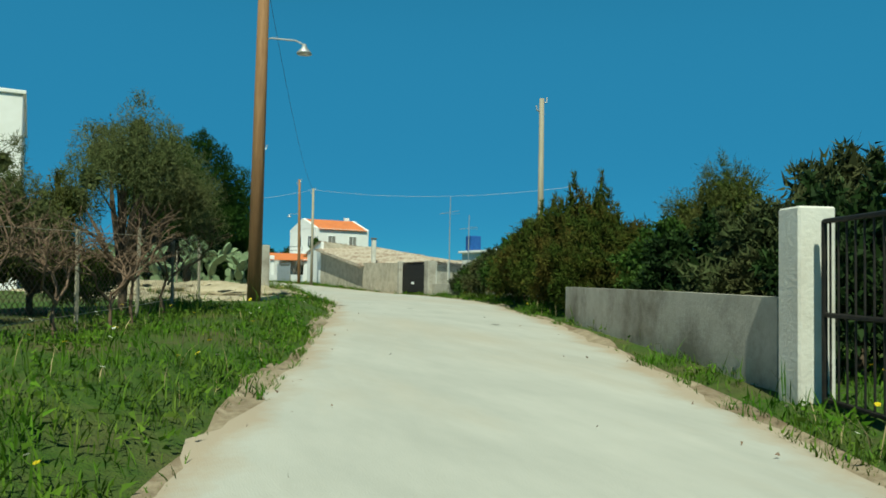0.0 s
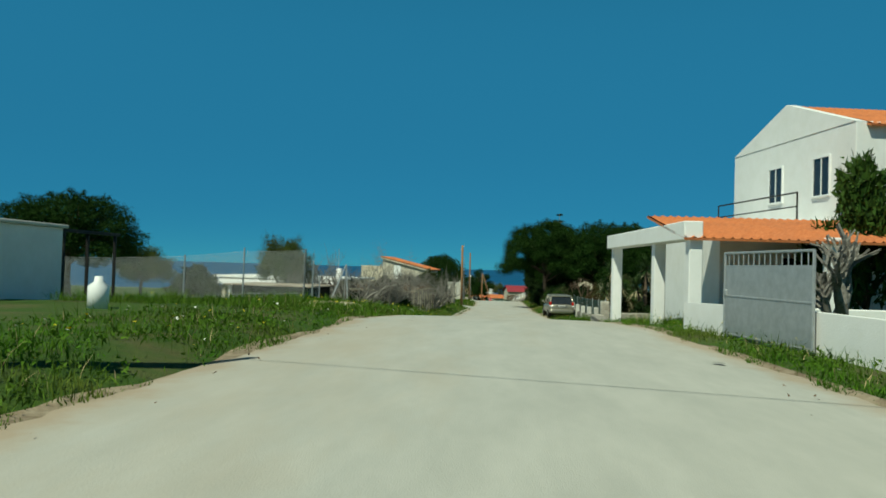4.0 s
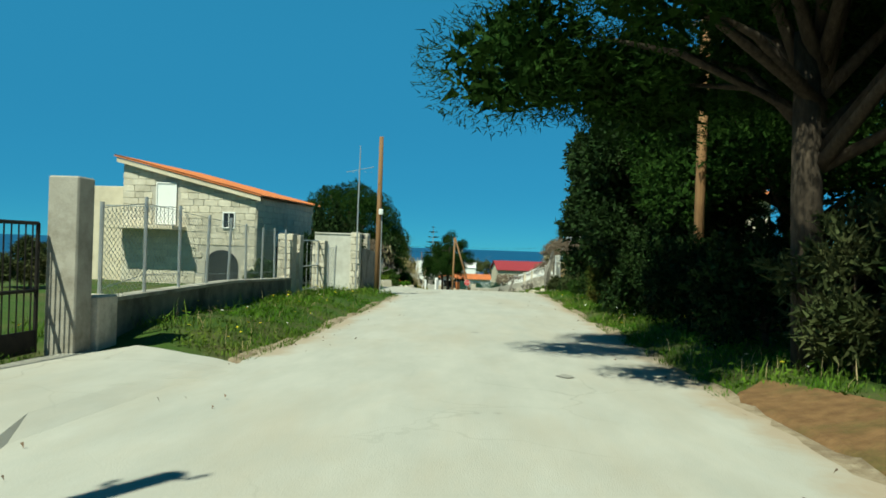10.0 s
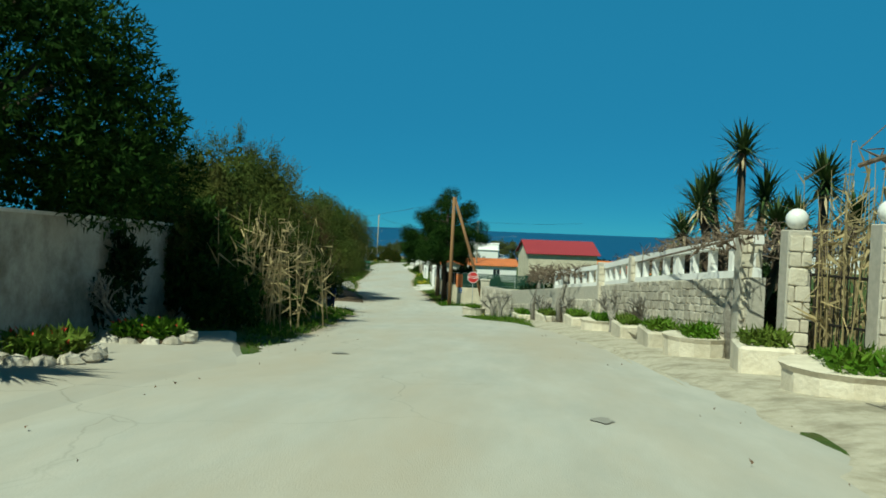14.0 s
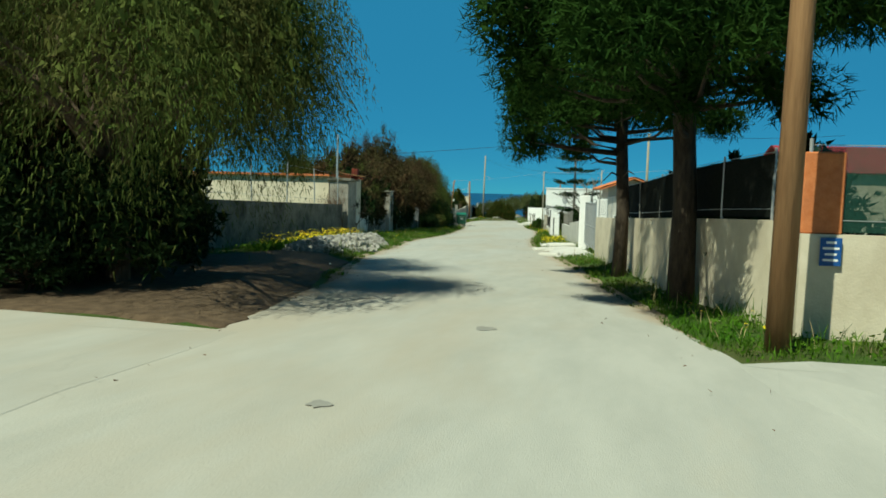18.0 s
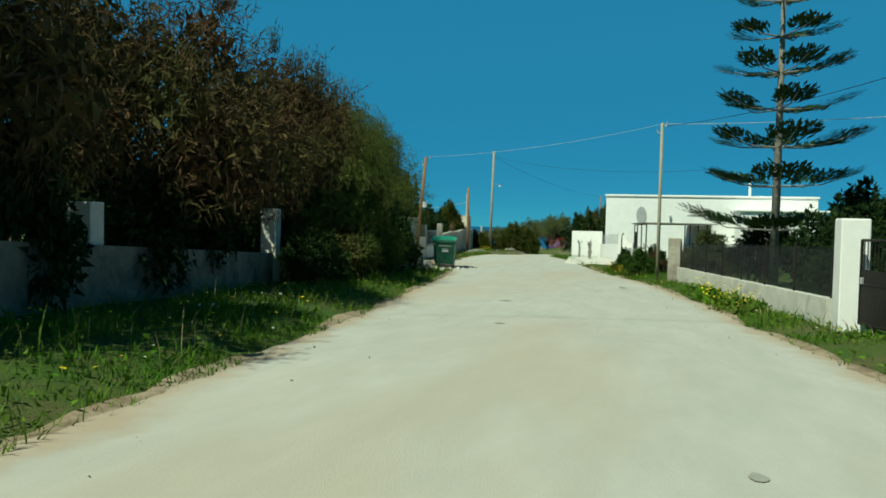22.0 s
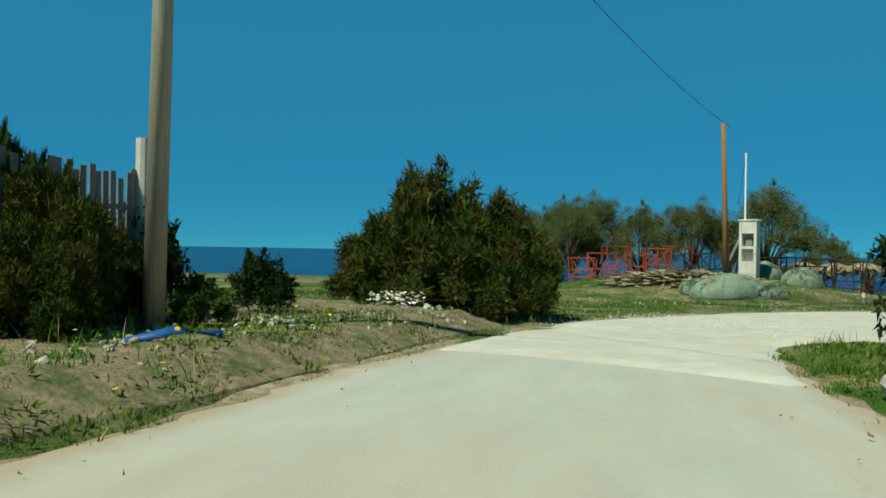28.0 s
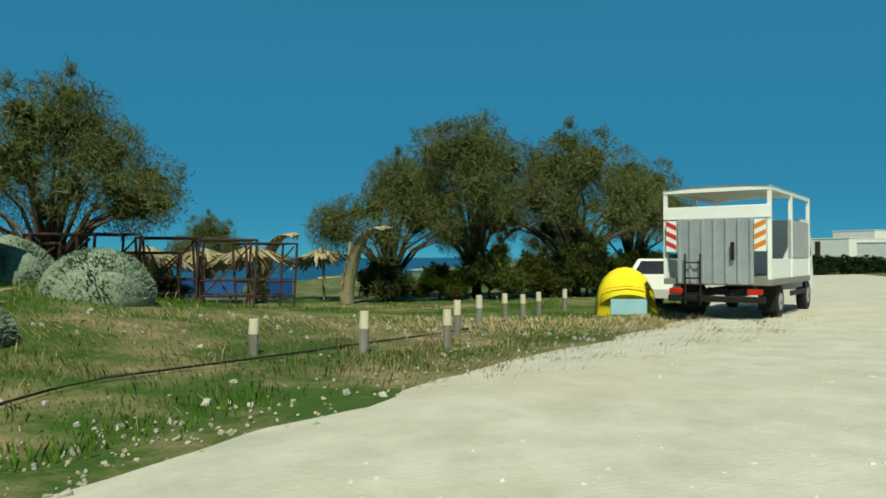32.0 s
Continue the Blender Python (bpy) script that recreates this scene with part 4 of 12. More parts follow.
def leaf_cards(points, size, aspect, droop, seed, normal_out=None, spread=1.0):
    """Small pointed leaves at the points: triangles turned at random, drooping by droop."""
    rng = np.random.default_rng(seed)
    n = len(points)
    d = rng.normal(size=(n, 3)) * spread
    d[:, 2] -= droop
    if normal_out is not None:
        d += normal_out
    d /= np.linalg.norm(d, axis=1)[:, None] + 1e-9
    s = rng.normal(size=(n, 3))
    s -= (s * d).sum(1)[:, None] * d
    s /= np.linalg.norm(s, axis=1)[:, None] + 1e-9
    ln = size * rng.uniform(0.6, 1.4, n)[:, None]
    w = ln * aspect
    v = np.stack([points + s * w * 0.55, points + d * ln, points - s * w * 0.55], 1)
    return v.reshape(-1, 3)


def blob_points(blobs, n, seed, shell=0.55):
    """Points in rounded clumps; blobs are (x, y, z, rx, ry, rz). Returns points and outward ways."""
    rng = np.random.default_rng(seed)
    b = np.array(blobs, float)
    vol = (b[:, 3] * b[:, 4] * b[:, 5]) ** 0.75
    k = rng.choice(len(b), n, p=vol / vol.sum())
    d = rng.normal(size=(n, 3))
    d /= np.linalg.norm(d, axis=1)[:, None]
    r = (shell ** 3 + (1 - shell ** 3) * rng.random(n)) ** (1 / 3)
    p = b[k, :3] + d * r[:, None] * b[k, 3:6]
    return p, d


def sprigs(blobs, n, reach, leaf, aspect, seed):
    """Twigs that stand out of the crown, each set with leaves along its length."""
    rng = np.random.default_rng(seed)
    b = np.array(blobs, float)
    top = b[:, 2] + 0.5 * b[:, 5]
    k = rng.choice(len(b), n, p=(top - top.min() + 0.3) / (top - top.min() + 0.3).sum())
    mid = b[:, :3].mean(0) * np.array([1, 1, 0.7])
    d = b[k, :3] - mid + rng.normal(0, 0.5, (n, 3)) * b[k, 3:6]
    d[:, 2] = abs(d[:, 2]) + 0.25 * rng.random(n)
    d /= np.linalg.norm(d, axis=1)[:, None] + 1e-9
    base = b[k, :3] + d * b[k, 3:6] * 0.8
    q = 12
    u = np.linspace(0.0, 1.0, q)
    ln = reach * rng.uniform(0.4, 1.2, n)
    p = base[:, None, :] + d[:, None, :] * (ln[:, None] * u)[:, :, None] + rng.normal(0, 0.18 * leaf, (n, q, 3))
    return leaf_cards(p.reshape(-1, 3), leaf * 0.8, aspect, 0.0, seed + 1, np.repeat(d, q, 0) * 0.9, 0.8)


def dome_blobs(n, rx, z0, z1, r, seed, flat=0.85):
    """Clumps laid over a dome, close together, with a few inside."""
    rnd = random.Random(seed)
    out = []
    for k in range(n):
        u = (k + 0.5) / n
        a = k * 2.39996 + rnd.uniform(-.2, .2)
        q = math.sqrt(1 - (1 - u) ** 2) * rnd.uniform(0.93, 1.05)
        rr = r * rnd.uniform(0.8, 1.25)
        out.append((rx * q * math.cos(a), rx * q * math.sin(a), z0 + (z1 - z0) * (1 - u) * rnd.uniform(0.92, 1.04), rr, rr, rr * flat))
    return out


def limbs(trunk_h, r0, targets, seed, bend=0.25):
    rnd = random.Random(seed)
    m = Mesh()
    m.tube([(0, 0, -0.3), (rnd.uniform(-.1, .1), rnd.uniform(-.1, .1), trunk_h * 0.5), (rnd.uniform(-.15, .15), rnd.uniform(-.15, .15), trunk_h)], [r0 * 1.25, r0, r0 * 0.8], 9)
    for x, y, z in targets:
        z0 = min(trunk_h * rnd.uniform(0.6, 1.0), z * 0.8)
        mid = (x * 0.45 + rnd.uniform(-bend, bend), y * 0.45 + rnd.uniform(-bend, bend), z0 + (z - z0) * 0.62)
        m.tube([(0, 0, z0 - 0.1), mid, (x, y, z)], [r0 * 0.55, r0 * 0.34, r0 * 0.1], 6)
    return m


def crown_thing(name, label, category, proto_key, build, x, y, h_scale, rz, sxy=1.0, group="", dz=0.0):
    """A plant from a prototype, built once and then copied with its parts."""
    if proto_key not in PROTO:
        PROTO[proto_key] = build()
        ob = PROTO[proto_key]
        first = True
    else:
        ob = copy_thing(PROTO[proto_key], Matrix())
        first = False
    ob.name = name
    ob.matrix_basis = pose(x, y, ground_z(x, y) + dz, 0, 0, rz) @ Matrix.Diagonal((sxy, sxy, h_scale, 1))
    return tagged(ob, label, category, group)


PROTO = {}


def proto_tree(blobs, n, leaf, aspect, droop, material, trunk_h, r0, bark, seed, shell=0.5, out=0.6, spread=1.0, core=0.0, twigs=0, reach=0.8):
    def build():
        t = new("tree")
        part("trunk", limbs(trunk_h, r0, [(b[0] * 0.9, b[1] * 0.9, b[2]) for b in blobs[::max(1, len(blobs) // 16)]], seed), bark, t, smooth=True)
        p, d = blob_points(blobs, n, seed, shell)
        v = leaf_cards(p, leaf, aspect, droop, seed + 1, d * out, spread)
        size = float(np.median([b[3] for b in blobs]))
        if core:
            # broad inner leaves that close the crown
            q, e = blob_points([(b[0], b[1], b[2], b[3] * core, b[4] * core, b[5] * core) for b in blobs], n // 4, seed + 5, 0.3)
            v = np.concatenate([v, leaf_cards(q, max(leaf * 1.2, size * 0.2), 0.5, droop * 0.5, seed + 6, None, 1.0)])
        if twigs:
            v = np.concatenate([v, sprigs(blobs, twigs, size * reach, leaf, aspect, seed + 9)])
        part("crown", quads_mesh("crown", v, 3), material, t)
        return t
    return build


def rnd_blobs(n, rx, ry, z0, z1, r, seed, flat=0.75, dome=True):
    rnd = random.Random(seed)
    out = []
    for k in range(n):
        a = rnd.uniform(0, 2 * math.pi)
        q = math.sqrt(rnd.random())
        z = z0 + (z1 - z0) * rnd.random()
        if dome:
            z = z0 + (z1 - z0) * (0.15 + 0.85 * (1 - q * q)) * rnd.uniform(0.55, 1.0)
        rr = r * rnd.uniform(0.7, 1.3)
        out.append((rx * q * math.cos(a), ry * q * math.sin(a), z, rr, rr, rr * flat))
    return out


# species, each at unit size in metres
def pine(x, y, h, w, rz, label, k=0, name="pine_tree", dz=0.0):
    b = dome_blobs(34, 3.1, 2.9, 7.3, 0.98, 40 + k) + rnd_blobs(12, 2.4, 2.4, 3.0, 6.0, 1.0, 44 + k, 0.8)
    return crown_thing(name, label, "tree", ("pine", k), proto_tree(b, 50000, 0.13, 0.28, -0.3, M_PINE, 3.6, 0.22, M_BARK, 50 + k, 0.72, 1.1, 0.9, 0.74, 260, 0.35), x, y, h / 8.2, rz, w / 8.0, "pine trees", dz)


def road_pine(x, y, h, w, rz, label):
    """The stone pine that reaches over the road, in fine needle tufts."""
    b = dome_blobs(40, 3.1, 3.3, 7.5, 0.8, 47) + rnd_blobs(14, 2.4, 2.4, 3.0, 6.0, 0.95, 48, 0.8)
    return crown_thing("pine_tree", label, "tree", ("roadpine", 0), proto_tree(b, 120000, 0.085, 0.16, -0.2, M_PINE, 3.9, 0.14, M_SHADEDBARK, 57, 0.6, 1.0, 0.9, 0.66, 300, 0.3), x, y, h / 8.2, rz, w / 8.0, "pine trees")


def aleppo_pine(x, y, h, w, rz, label, k=0):
    """A wall-side pine: one dark straight stem, level arms and dense clumps that hang low on one side."""
    rnd = random.Random(140 + k)
    b = rnd_blobs(20, 2.3, 2.3, 4.0, 7.2, 0.8, 140 + k, 0.75, False)
    b += [(-2.2 - rnd.uniform(0, 1.1), rnd.uniform(-1.6, 1.2), rnd.uniform(3.1, 5.4), rnd.uniform(0.5, 0.8), rnd.uniform(0.5, 0.8), rnd.uniform(0.45, 0.7)) for _ in range(11)]
    b += [(rnd.uniform(-1.7, 0.8), rnd.uniform(-1.8, 1.4), rnd.uniform(3.0, 4.4), 0.7, 0.7, 0.5) for _ in range(8)]
    b += [(2.7 * math.cos(0.63 * f), 2.7 * math.sin(0.63 * f), rnd.uniform(3.2, 4.8), 0.75, 0.75, 0.5) for f in range(10)]
    b += [(0.4, 0, 7.9, 0.8, 0.8, 0.7)]

    def build():
        t = new("tree")
        m = Mesh().tube([(0, 0, -0.3), (0.05, 0.03, 1.6), (-0.06, 0.08, 3.4), (0.04, 0.0, 5.4), (0.3, 0, 7.8)], [0.22, 0.18, 0.16, 0.11, 0.04], 10)
        for e in b:
            z = max(2.6, e[2] - rnd.uniform(0.2, 0.7))
            m.tube([(0, 0, z), (e[0] * 0.5, e[1] * 0.5, z + 0.1), (e[0], e[1], e[2])], [0.055, 0.035, 0.012], 5)
        for _ in range(10):
            f, z = rnd.uniform(0, 6.28), rnd.uniform(2.2, 5.0)
            c = (math.cos(f) * rnd.uniform(0.8, 2.0), math.sin(f) * rnd.uniform(0.8, 2.0))
            m.tube([(0, 0, z), (c[0] * 0.5, c[1] * 0.5, z + 0.12), (c[0], c[1], z + rnd.uniform(-0.2, 0.3))], [0.03, 0.02, 0.006], 4)
        part("trunk", m, M_SHADEDBARK, t, smooth=True)
        p, d = blob_points(b, 60000, 150 + k, 0.25)
        q, e = blob_points([(c[0], c[1], c[2], c[3] * 0.7, c[4] * 0.7, c[5] * 0.7) for c in b], 9000, 155 + k, 0.2)
        v = np.concatenate([leaf_cards(p, 0.15, 0.11, 0.15, 151 + k, d * 0.8, 0.8), leaf_cards(q, 0.2, 0.4, 0.2, 156 + k)])
        part("crown", quads_mesh("crown", v, 3), M_PINE, t)
        return t
    return crown_thing("aleppo_pine", label, "tree", ("aleppo", k), build, x, y, h / 8.6, rz, w / 6.6, "pine trees")


def umbrella_pine(x, y, h, w, rz, label):
    b = dome_blobs(60, 3.6, 2.3, 6.6, 0.85, 71) + rnd_blobs(10, 2.4, 2.4, 2.4, 4.5, 1.0, 74, 0.8)
    return crown_thing("umbrella_pine", label, "tree", ("upine", 0), proto_tree(b, 60000, 0.13, 0.28, -0.3, M_PINE, 2.6, 0.3, M_BARK, 72, 0.78, 1.2, 0.9, 0.8, 200, 0.3), x, y, h / 7.4, rz, w / 8.6, "pine trees")


def tamarisk(x, y, h, w, rz, label, red=False, k=0, name="tamarisk_tree"):
    b = rnd_blobs(34, 2.3, 2.3, 1.5, 4.5, 0.85, 80 + k, 1.0)
    key = ("tam", red, k)
    return crown_thing(name, label, "tree", key, proto_tree(b, 24000, 0.17, 0.12, 0.7, M_TAMRED if red else M_TAM, 1.6, 0.14, M_BARK, 90 + k, 0.4, 0.5, 1.0, 0.62, 380, 0.6), x, y, h / 5.2, rz, w / 6.0, "tamarisk trees")


def weeping(blobs, n, reach, leaf, seed, per=15):
    """Hanging sprays: twigs that leave the crown outward and bend down, set with small scale leaves."""
    rng = np.random.default_rng(seed)
    p, d = blob_points(blobs, n, seed, 0.35)
    d[:, 2] = d[:, 2] * 0.5 + 0.1
    ln = reach * rng.uniform(0.5, 1.25, n)
    u = np.linspace(0.05, 1.0, per)
    way = d[:, None, :] * (ln[:, None] * u * 0.75)[:, :, None]
    way[:, :, 2] -= (ln[:, None] * u ** 2) * rng.uniform(0.4, 1.1, n)[:, None]
    q = (p[:, None, :] + way + rng.normal(0, 0.022, (n, per, 3))).reshape(-1, 3)
    return leaf_cards(q, leaf, 0.17, 1.3, seed + 1, np.repeat(d, per, 0) * 0.6, 0.55)


def lane_tamarisk(x, y, h, w, rz, label, red=False, k=0):
    """A tall tamarisk of soft hanging sprays over crooked limbs."""
    def build():
        b = rnd_blobs(30, 2.5, 2.5, 1.5, 4.6, 0.8, 380 + k, 0.95)
        t = new("tree")
        part("trunk", limbs(1.5, 0.13, [(e[0] * 0.9, e[1] * 0.9, e[2]) for e in b[::2]], 390 + k), M_BARK, t, smooth=True)
        q, e = blob_points([(c[0], c[1], c[2], c[3] * 0.75, c[4] * 0.75, c[5] * 0.75) for c in b], 9000, 395 + k, 0.2)
        v = np.concatenate([weeping(b, 9000, 0.7, 0.062, 400 + k), leaf_cards(q, 0.11, 0.45, 0.4, 410 + k)])
        part("crown", quads_mesh("crown", v, 3), M_TAMRED if red else M_TAM, t)
        return t
    return crown_thing("tamarisk_tree", label, "tree", ("lanetam", red, k), build, x, y, h / 5.2, rz, w / 6.0, "tamarisk trees")


def beach_tamarisk(x, y, h, w, rz, label, k=0):
    """A pale wind-combed tamarisk: several crooked stems under an airy crown."""
    b = rnd_blobs(26, 2.4, 2.4, 1.7, 4.5, 0.75, 280 + k, 0.9)
    return crown_thing("tamarisk_tree", label, "tree", ("beachtam", k), proto_tree(b, 32000, 0.14, 0.12, 0.3, M_TAMPALE, 1.0, 0.12, M_BARK, 290 + k, 0.1, 0.5, 1.0, 0.34, 320, 0.35), x, y, h / 5.2, rz, w / 6.0, "tamarisk trees")


def shrub(x, y, h, w, rz, label, kind_="shrub", name="shrub", dz=0.0):
    table = {"shrub": (M_SHRUB, 0.125, 0.45, 0.0, 6000), "dark": (M_DARKSHADELEAF, 0.115, 0.45, 0.0, 5200), "olive": (M_OLIVE, 0.135, 0.28, -0.1, 7500),
             "tam": (M_TAM, 0.17, 0.12, -0.2, 8500), "tamred": (M_TAMRED, 0.17, 0.12, -0.2, 8500), "cypress": (M_WILD, 0.11, 0.24, -0.4, 13000),
             "wild": (M_WILD, 0.12, 0.18, -0.7, 16000)}
    material, leaf, asp, droop, n = table[kind_]
    b = rnd_blobs(24, 0.95, 0.95, 0.30, 1.6, 0.34, 110 + len(kind_), 0.95) + rnd_blobs(20, 1.02, 1.02, 0.6, 1.85, 0.19, 130 + len(kind_), 1.2)
    return crown_thing(name, label, "shrub", ("shrub", kind_), proto_tree(b, n, leaf, asp, droop, material, 0.5, 0.05, M_BARK, 120, 0.45, 0.8, 1.0, 0.75, 130, 0.6), x, y, h / 2.0, rz, w / 2.6, "shrubs", dz)


def bare_tree(x, y, h, rz, label, material, seed, wide=1.0, levels=4, r0=0.12, kids=(3, 4), lift=0.5, name="bare_tree"):
    """A leafless tree: a trunk that forks again and again, in one mesh of wood and one of twigs."""
    rnd = random.Random(seed)
    wood, twig = Mesh(), Mesh()

    def grow(p, d, ln, r, lv):
        q = p + d * ln
        mid = p + d * ln * 0.5 + Vector((rnd.uniform(-1, 1), rnd.uniform(-1, 1), rnd.uniform(-.4, .6))) * ln * 0.13
        (wood if lv > 1 else twig).tube([p, mid, q], [r, r * 0.82, r * 0.62], 6 if lv > 1 else 4, False)
        if lv > 0:
            for _ in range(rnd.randint(*kids)):
                e = (d + Vector((rnd.uniform(-1, 1) * wide, rnd.uniform(-1, 1) * wide, rnd.uniform(-0.25, lift + 0.3)))).normalized()
                grow(q - d * ln * rnd.uniform(0, 0.3), e, ln * rnd.uniform(0.6, 0.85), r * 0.6, lv - 1)

    grow(Vector((0, 0, -0.1)), Vector((0, 0, 1)), h * 0.27, r0, levels)
    t = thing(name, label, "tree", x, y, ground_z(x, y), rz)
    part("trunk", wood, material, t, smooth=True)
    tagged(part("twig_mass", twig, material, t), kind="stuff")
    return t


def frond_fan(m, c, n, length, droop, seed, width=0.35, up=0.4):
    rnd = random.Random(seed)
    for k in range(n):
        a = 2 * math.pi * k / n + rnd.uniform(-.2, .2)
        e = rnd.uniform(-0.3, up + 0.8)
        L = length * rnd.uniform(0.75, 1.15)
        pts = []
        for s in range(6):
            u = s / 5
            r = L * u
            pts.append(Vector((c[0] + math.cos(a) * r * math.cos(e), c[1] + math.sin(a) * r * math.cos(e), c[2] + math.sin(e) * r - droop * u * u * L)))
        side = Vector((-math.sin(a), math.cos(a), 0))
        for s in range(5):
            for q in range(3):
                u = (s + q / 3) / 5
                p = pts[s].lerp(pts[s + 1], q / 3)
                w = width * math.sin(math.pi * min(u + 0.12, 1))
                tip = (pts[s + 1] - pts[s]).normalized() * w * 0.6
                for sg in (-1, 1):
                    e2 = p + side * sg * w + tip - Vector((0, 0, 0.25 * w))
                    m.add([p, p + tip * 0.5, e2], [(0, 1, 2)])
        m.tube(pts, [0.025 * (1 - 0.8 * s / 5) for s in range(6)], 4, False)


def palm(x, y, h, rz, label, fronds=22, length=1.6, skirt=True, name="palm_tree", heads=((0, 0, 1.0),)):
    t = thing(name, label, "palm", x, y, ground_z(x, y), rz)
    for k, (dx, dy, s) in enumerate(heads):
        part("trunk", Mesh().tube([(0, 0, -0.2), (dx * .4, dy * .4, h * s * 0.5), (dx, dy, h * s)], [0.2, 0.15, 0.14], 9), M_BARK, t, smooth=True)
        m = Mesh()
        frond_fan(m, (dx, dy, h * s), fronds, length, 0.35, int(x * 7 + y + k), 0.3)
        part("crown", m, M_PALM, t)
        if skirt:
            q = Mesh()
            frond_fan(q, (dx, dy, h * s - 0.15), 12, length * 0.75, 1.5, int(x * 5 + y + k), 0.22, -0.6)
            part("dead_fronds", q, M_STRAW, t, "dry brown hanging fronds")
    return t


def araucaria(x, y, h, rz, label, tiers=10, name="norfolk_pine", w=1.0):
    """A pine of level whorls: a straight stem, bare arms, and pads of needles towards their ends."""
    t = thing(name, label, "tree", x, y, ground_z(x, y), rz)
    part("trunk", Mesh().tube([(0, 0, -0.3), (0, 0, h * 0.5), (0, 0, h)], [0.17, 0.11, 0.03], 9), M_GREYBARK, t, smooth=True)
    rnd = random.Random(5 + int(abs(x)))
    for k in range(tiers):
        u = k / (tiers - 1)
        z = h * (0.15 + 0.83 * u ** 0.92)
        reach = w * h * 0.19 * (1 - u) ** 0.7 + 0.3
        m = Mesh()
        leaves = []
        for a in range(5 if k % 2 else 6):
            ang = a * math.pi / (2.5 if k % 2 else 3) + k * 0.7 + rnd.uniform(-.2, .2)
            d = Vector((math.cos(ang), math.sin(ang), 0.0))
            r = reach * rnd.uniform(0.8, 1.12)
            rise = rnd.uniform(0.1, 0.24)
            m.tube([(0, 0, z), tuple(Vector((0, 0, z + 0.02 * r)) + d * r * 0.55), tuple(Vector((0, 0, z + rise * r)) + d * r)], [0.035, 0.022, 0.01], 5)
            s = Vector((-d.y, d.x, 0))
            for q in range(int(90 + 260 * (1 - u))):
                v = rnd.triangular(0.38, 1.05, 0.8)
                side = rnd.uniform(-1, 1) * 0.3 * r * math.sqrt(max(0.0, 1 - ((v - 0.75) / 0.4) ** 2))
                p = Vector((0, 0, z + rise * r * v * v)) + d * r * v + s * side + Vector((0, 0, rnd.uniform(-.03, .12) * (0.5 + 0.2 * r)))
                e = (d * 0.7 + s * (side / r * 2 + rnd.uniform(-.5, .5)) + Vector((0, 0, rnd.uniform(0.1, .7)))).normalized()
                wv = s * 0.03
                ln = 0.2 + 0.08 * reach / 3
                leaves += [p - wv, p + e * ln * 0.5 - wv * 1.5, p + e * ln, p + e * ln * 0.5 + wv * 1.5]
        arm = part("whorl", m, M_GREYBARK, t)
        part("foliage", quads_mesh("foliage", np.array([tuple(v) for v in leaves])), M_ARAU, arm)
    return t


def yucca(x, y, h, rz, label, heads, length=0.95):
    """Bare ringed stems, each under a round head of stiff sword leaves."""
    t = thing("yucca", label, "yucca", x, y, ground_z(x, y), rz, "yuccas in the gardens")
    rnd = random.Random(int(x * 11 + y))
    for dx, dy, s in heads:
        part("stem", Mesh().tube([(0, 0, -0.2), (dx * .55, dy * .55, h * s * 0.45), (dx, dy, h * s)], [0.16, 0.12, 0.1], 9), M_BARK, t, smooth=True)
        m, dead = Mesh(), Mesh()
        for k in range(150):
            a, e = rnd.uniform(0, 6.283), rnd.uniform(-0.75, 1.5)
            d = Vector((math.cos(a) * math.cos(e), math.sin(a) * math.cos(e), math.sin(e)))
            side = Vector((-math.sin(a), math.cos(a), 0))
            ln = length * rnd.uniform(0.7, 1.1)
            wd = side * 0.032
            p = Vector((dx, dy, h * s + rnd.uniform(-.35, .1)))
            q, tip = p + d * ln * 0.55, p + d * ln - Vector((0, 0, ln * rnd.uniform(.02, .14)))
            (dead if e < -0.45 else m).add([p - wd * .7, q - wd, tip, q + wd, p + wd * .7], [(0, 1, 3, 4), (1, 2, 3)])
        part("leaf_head", m, M_PALM, t)
        part("dead_leaves", dead, M_STRAW, t, "dry brown hanging leaves")
    return t


def roof_sheet(a, b, c, d, material, wave=0.22, amp=0.035, th=0.06):
    """A tiled roof slope: corners eave a, eave b, ridge c (over b), ridge d (over a), in rounded rows that run down the slope."""
    a, b, c, d = (Vector(p) for p in (a, b, c, d))
    n = max(2, int((b - a).length / wave)) * 4
    nrm = (b - a).cross(d - a).normalized()
    if nrm.z < 0:
        nrm = -nrm
    m = Mesh()
    rows = 6
    for j in range(rows + 1):
        for i in range(n + 1):
            u, v = i / n, j / rows
            p = a.lerp(b, u).lerp(d.lerp(c, u), v) + nrm * (amp * math.cos(i * math.pi / 2) + (0.012 if j % 2 else 0))
            m.v.append(tuple(p))
    k = n + 1
    m.f = [(j * k + i, j * k + i + 1, (j + 1) * k + i + 1, (j + 1) * k + i) for j in range(rows) for i in range(n)]
    o = len(m.v)
    m.v += [tuple(p - nrm * th) for p in (a, b, c, d)]
    m.f.append((o, o + 3, o + 2, o + 1))
    for e0, e1 in ((0, 1), (1, 2), (2, 3), (3, 0)):
        q = (a, b, c, d)
        m.add([q[e0], q[e1], q[e1] - nrm * th, q[e0] - nrm * th], [(0, 1, 2, 3)])
    return m


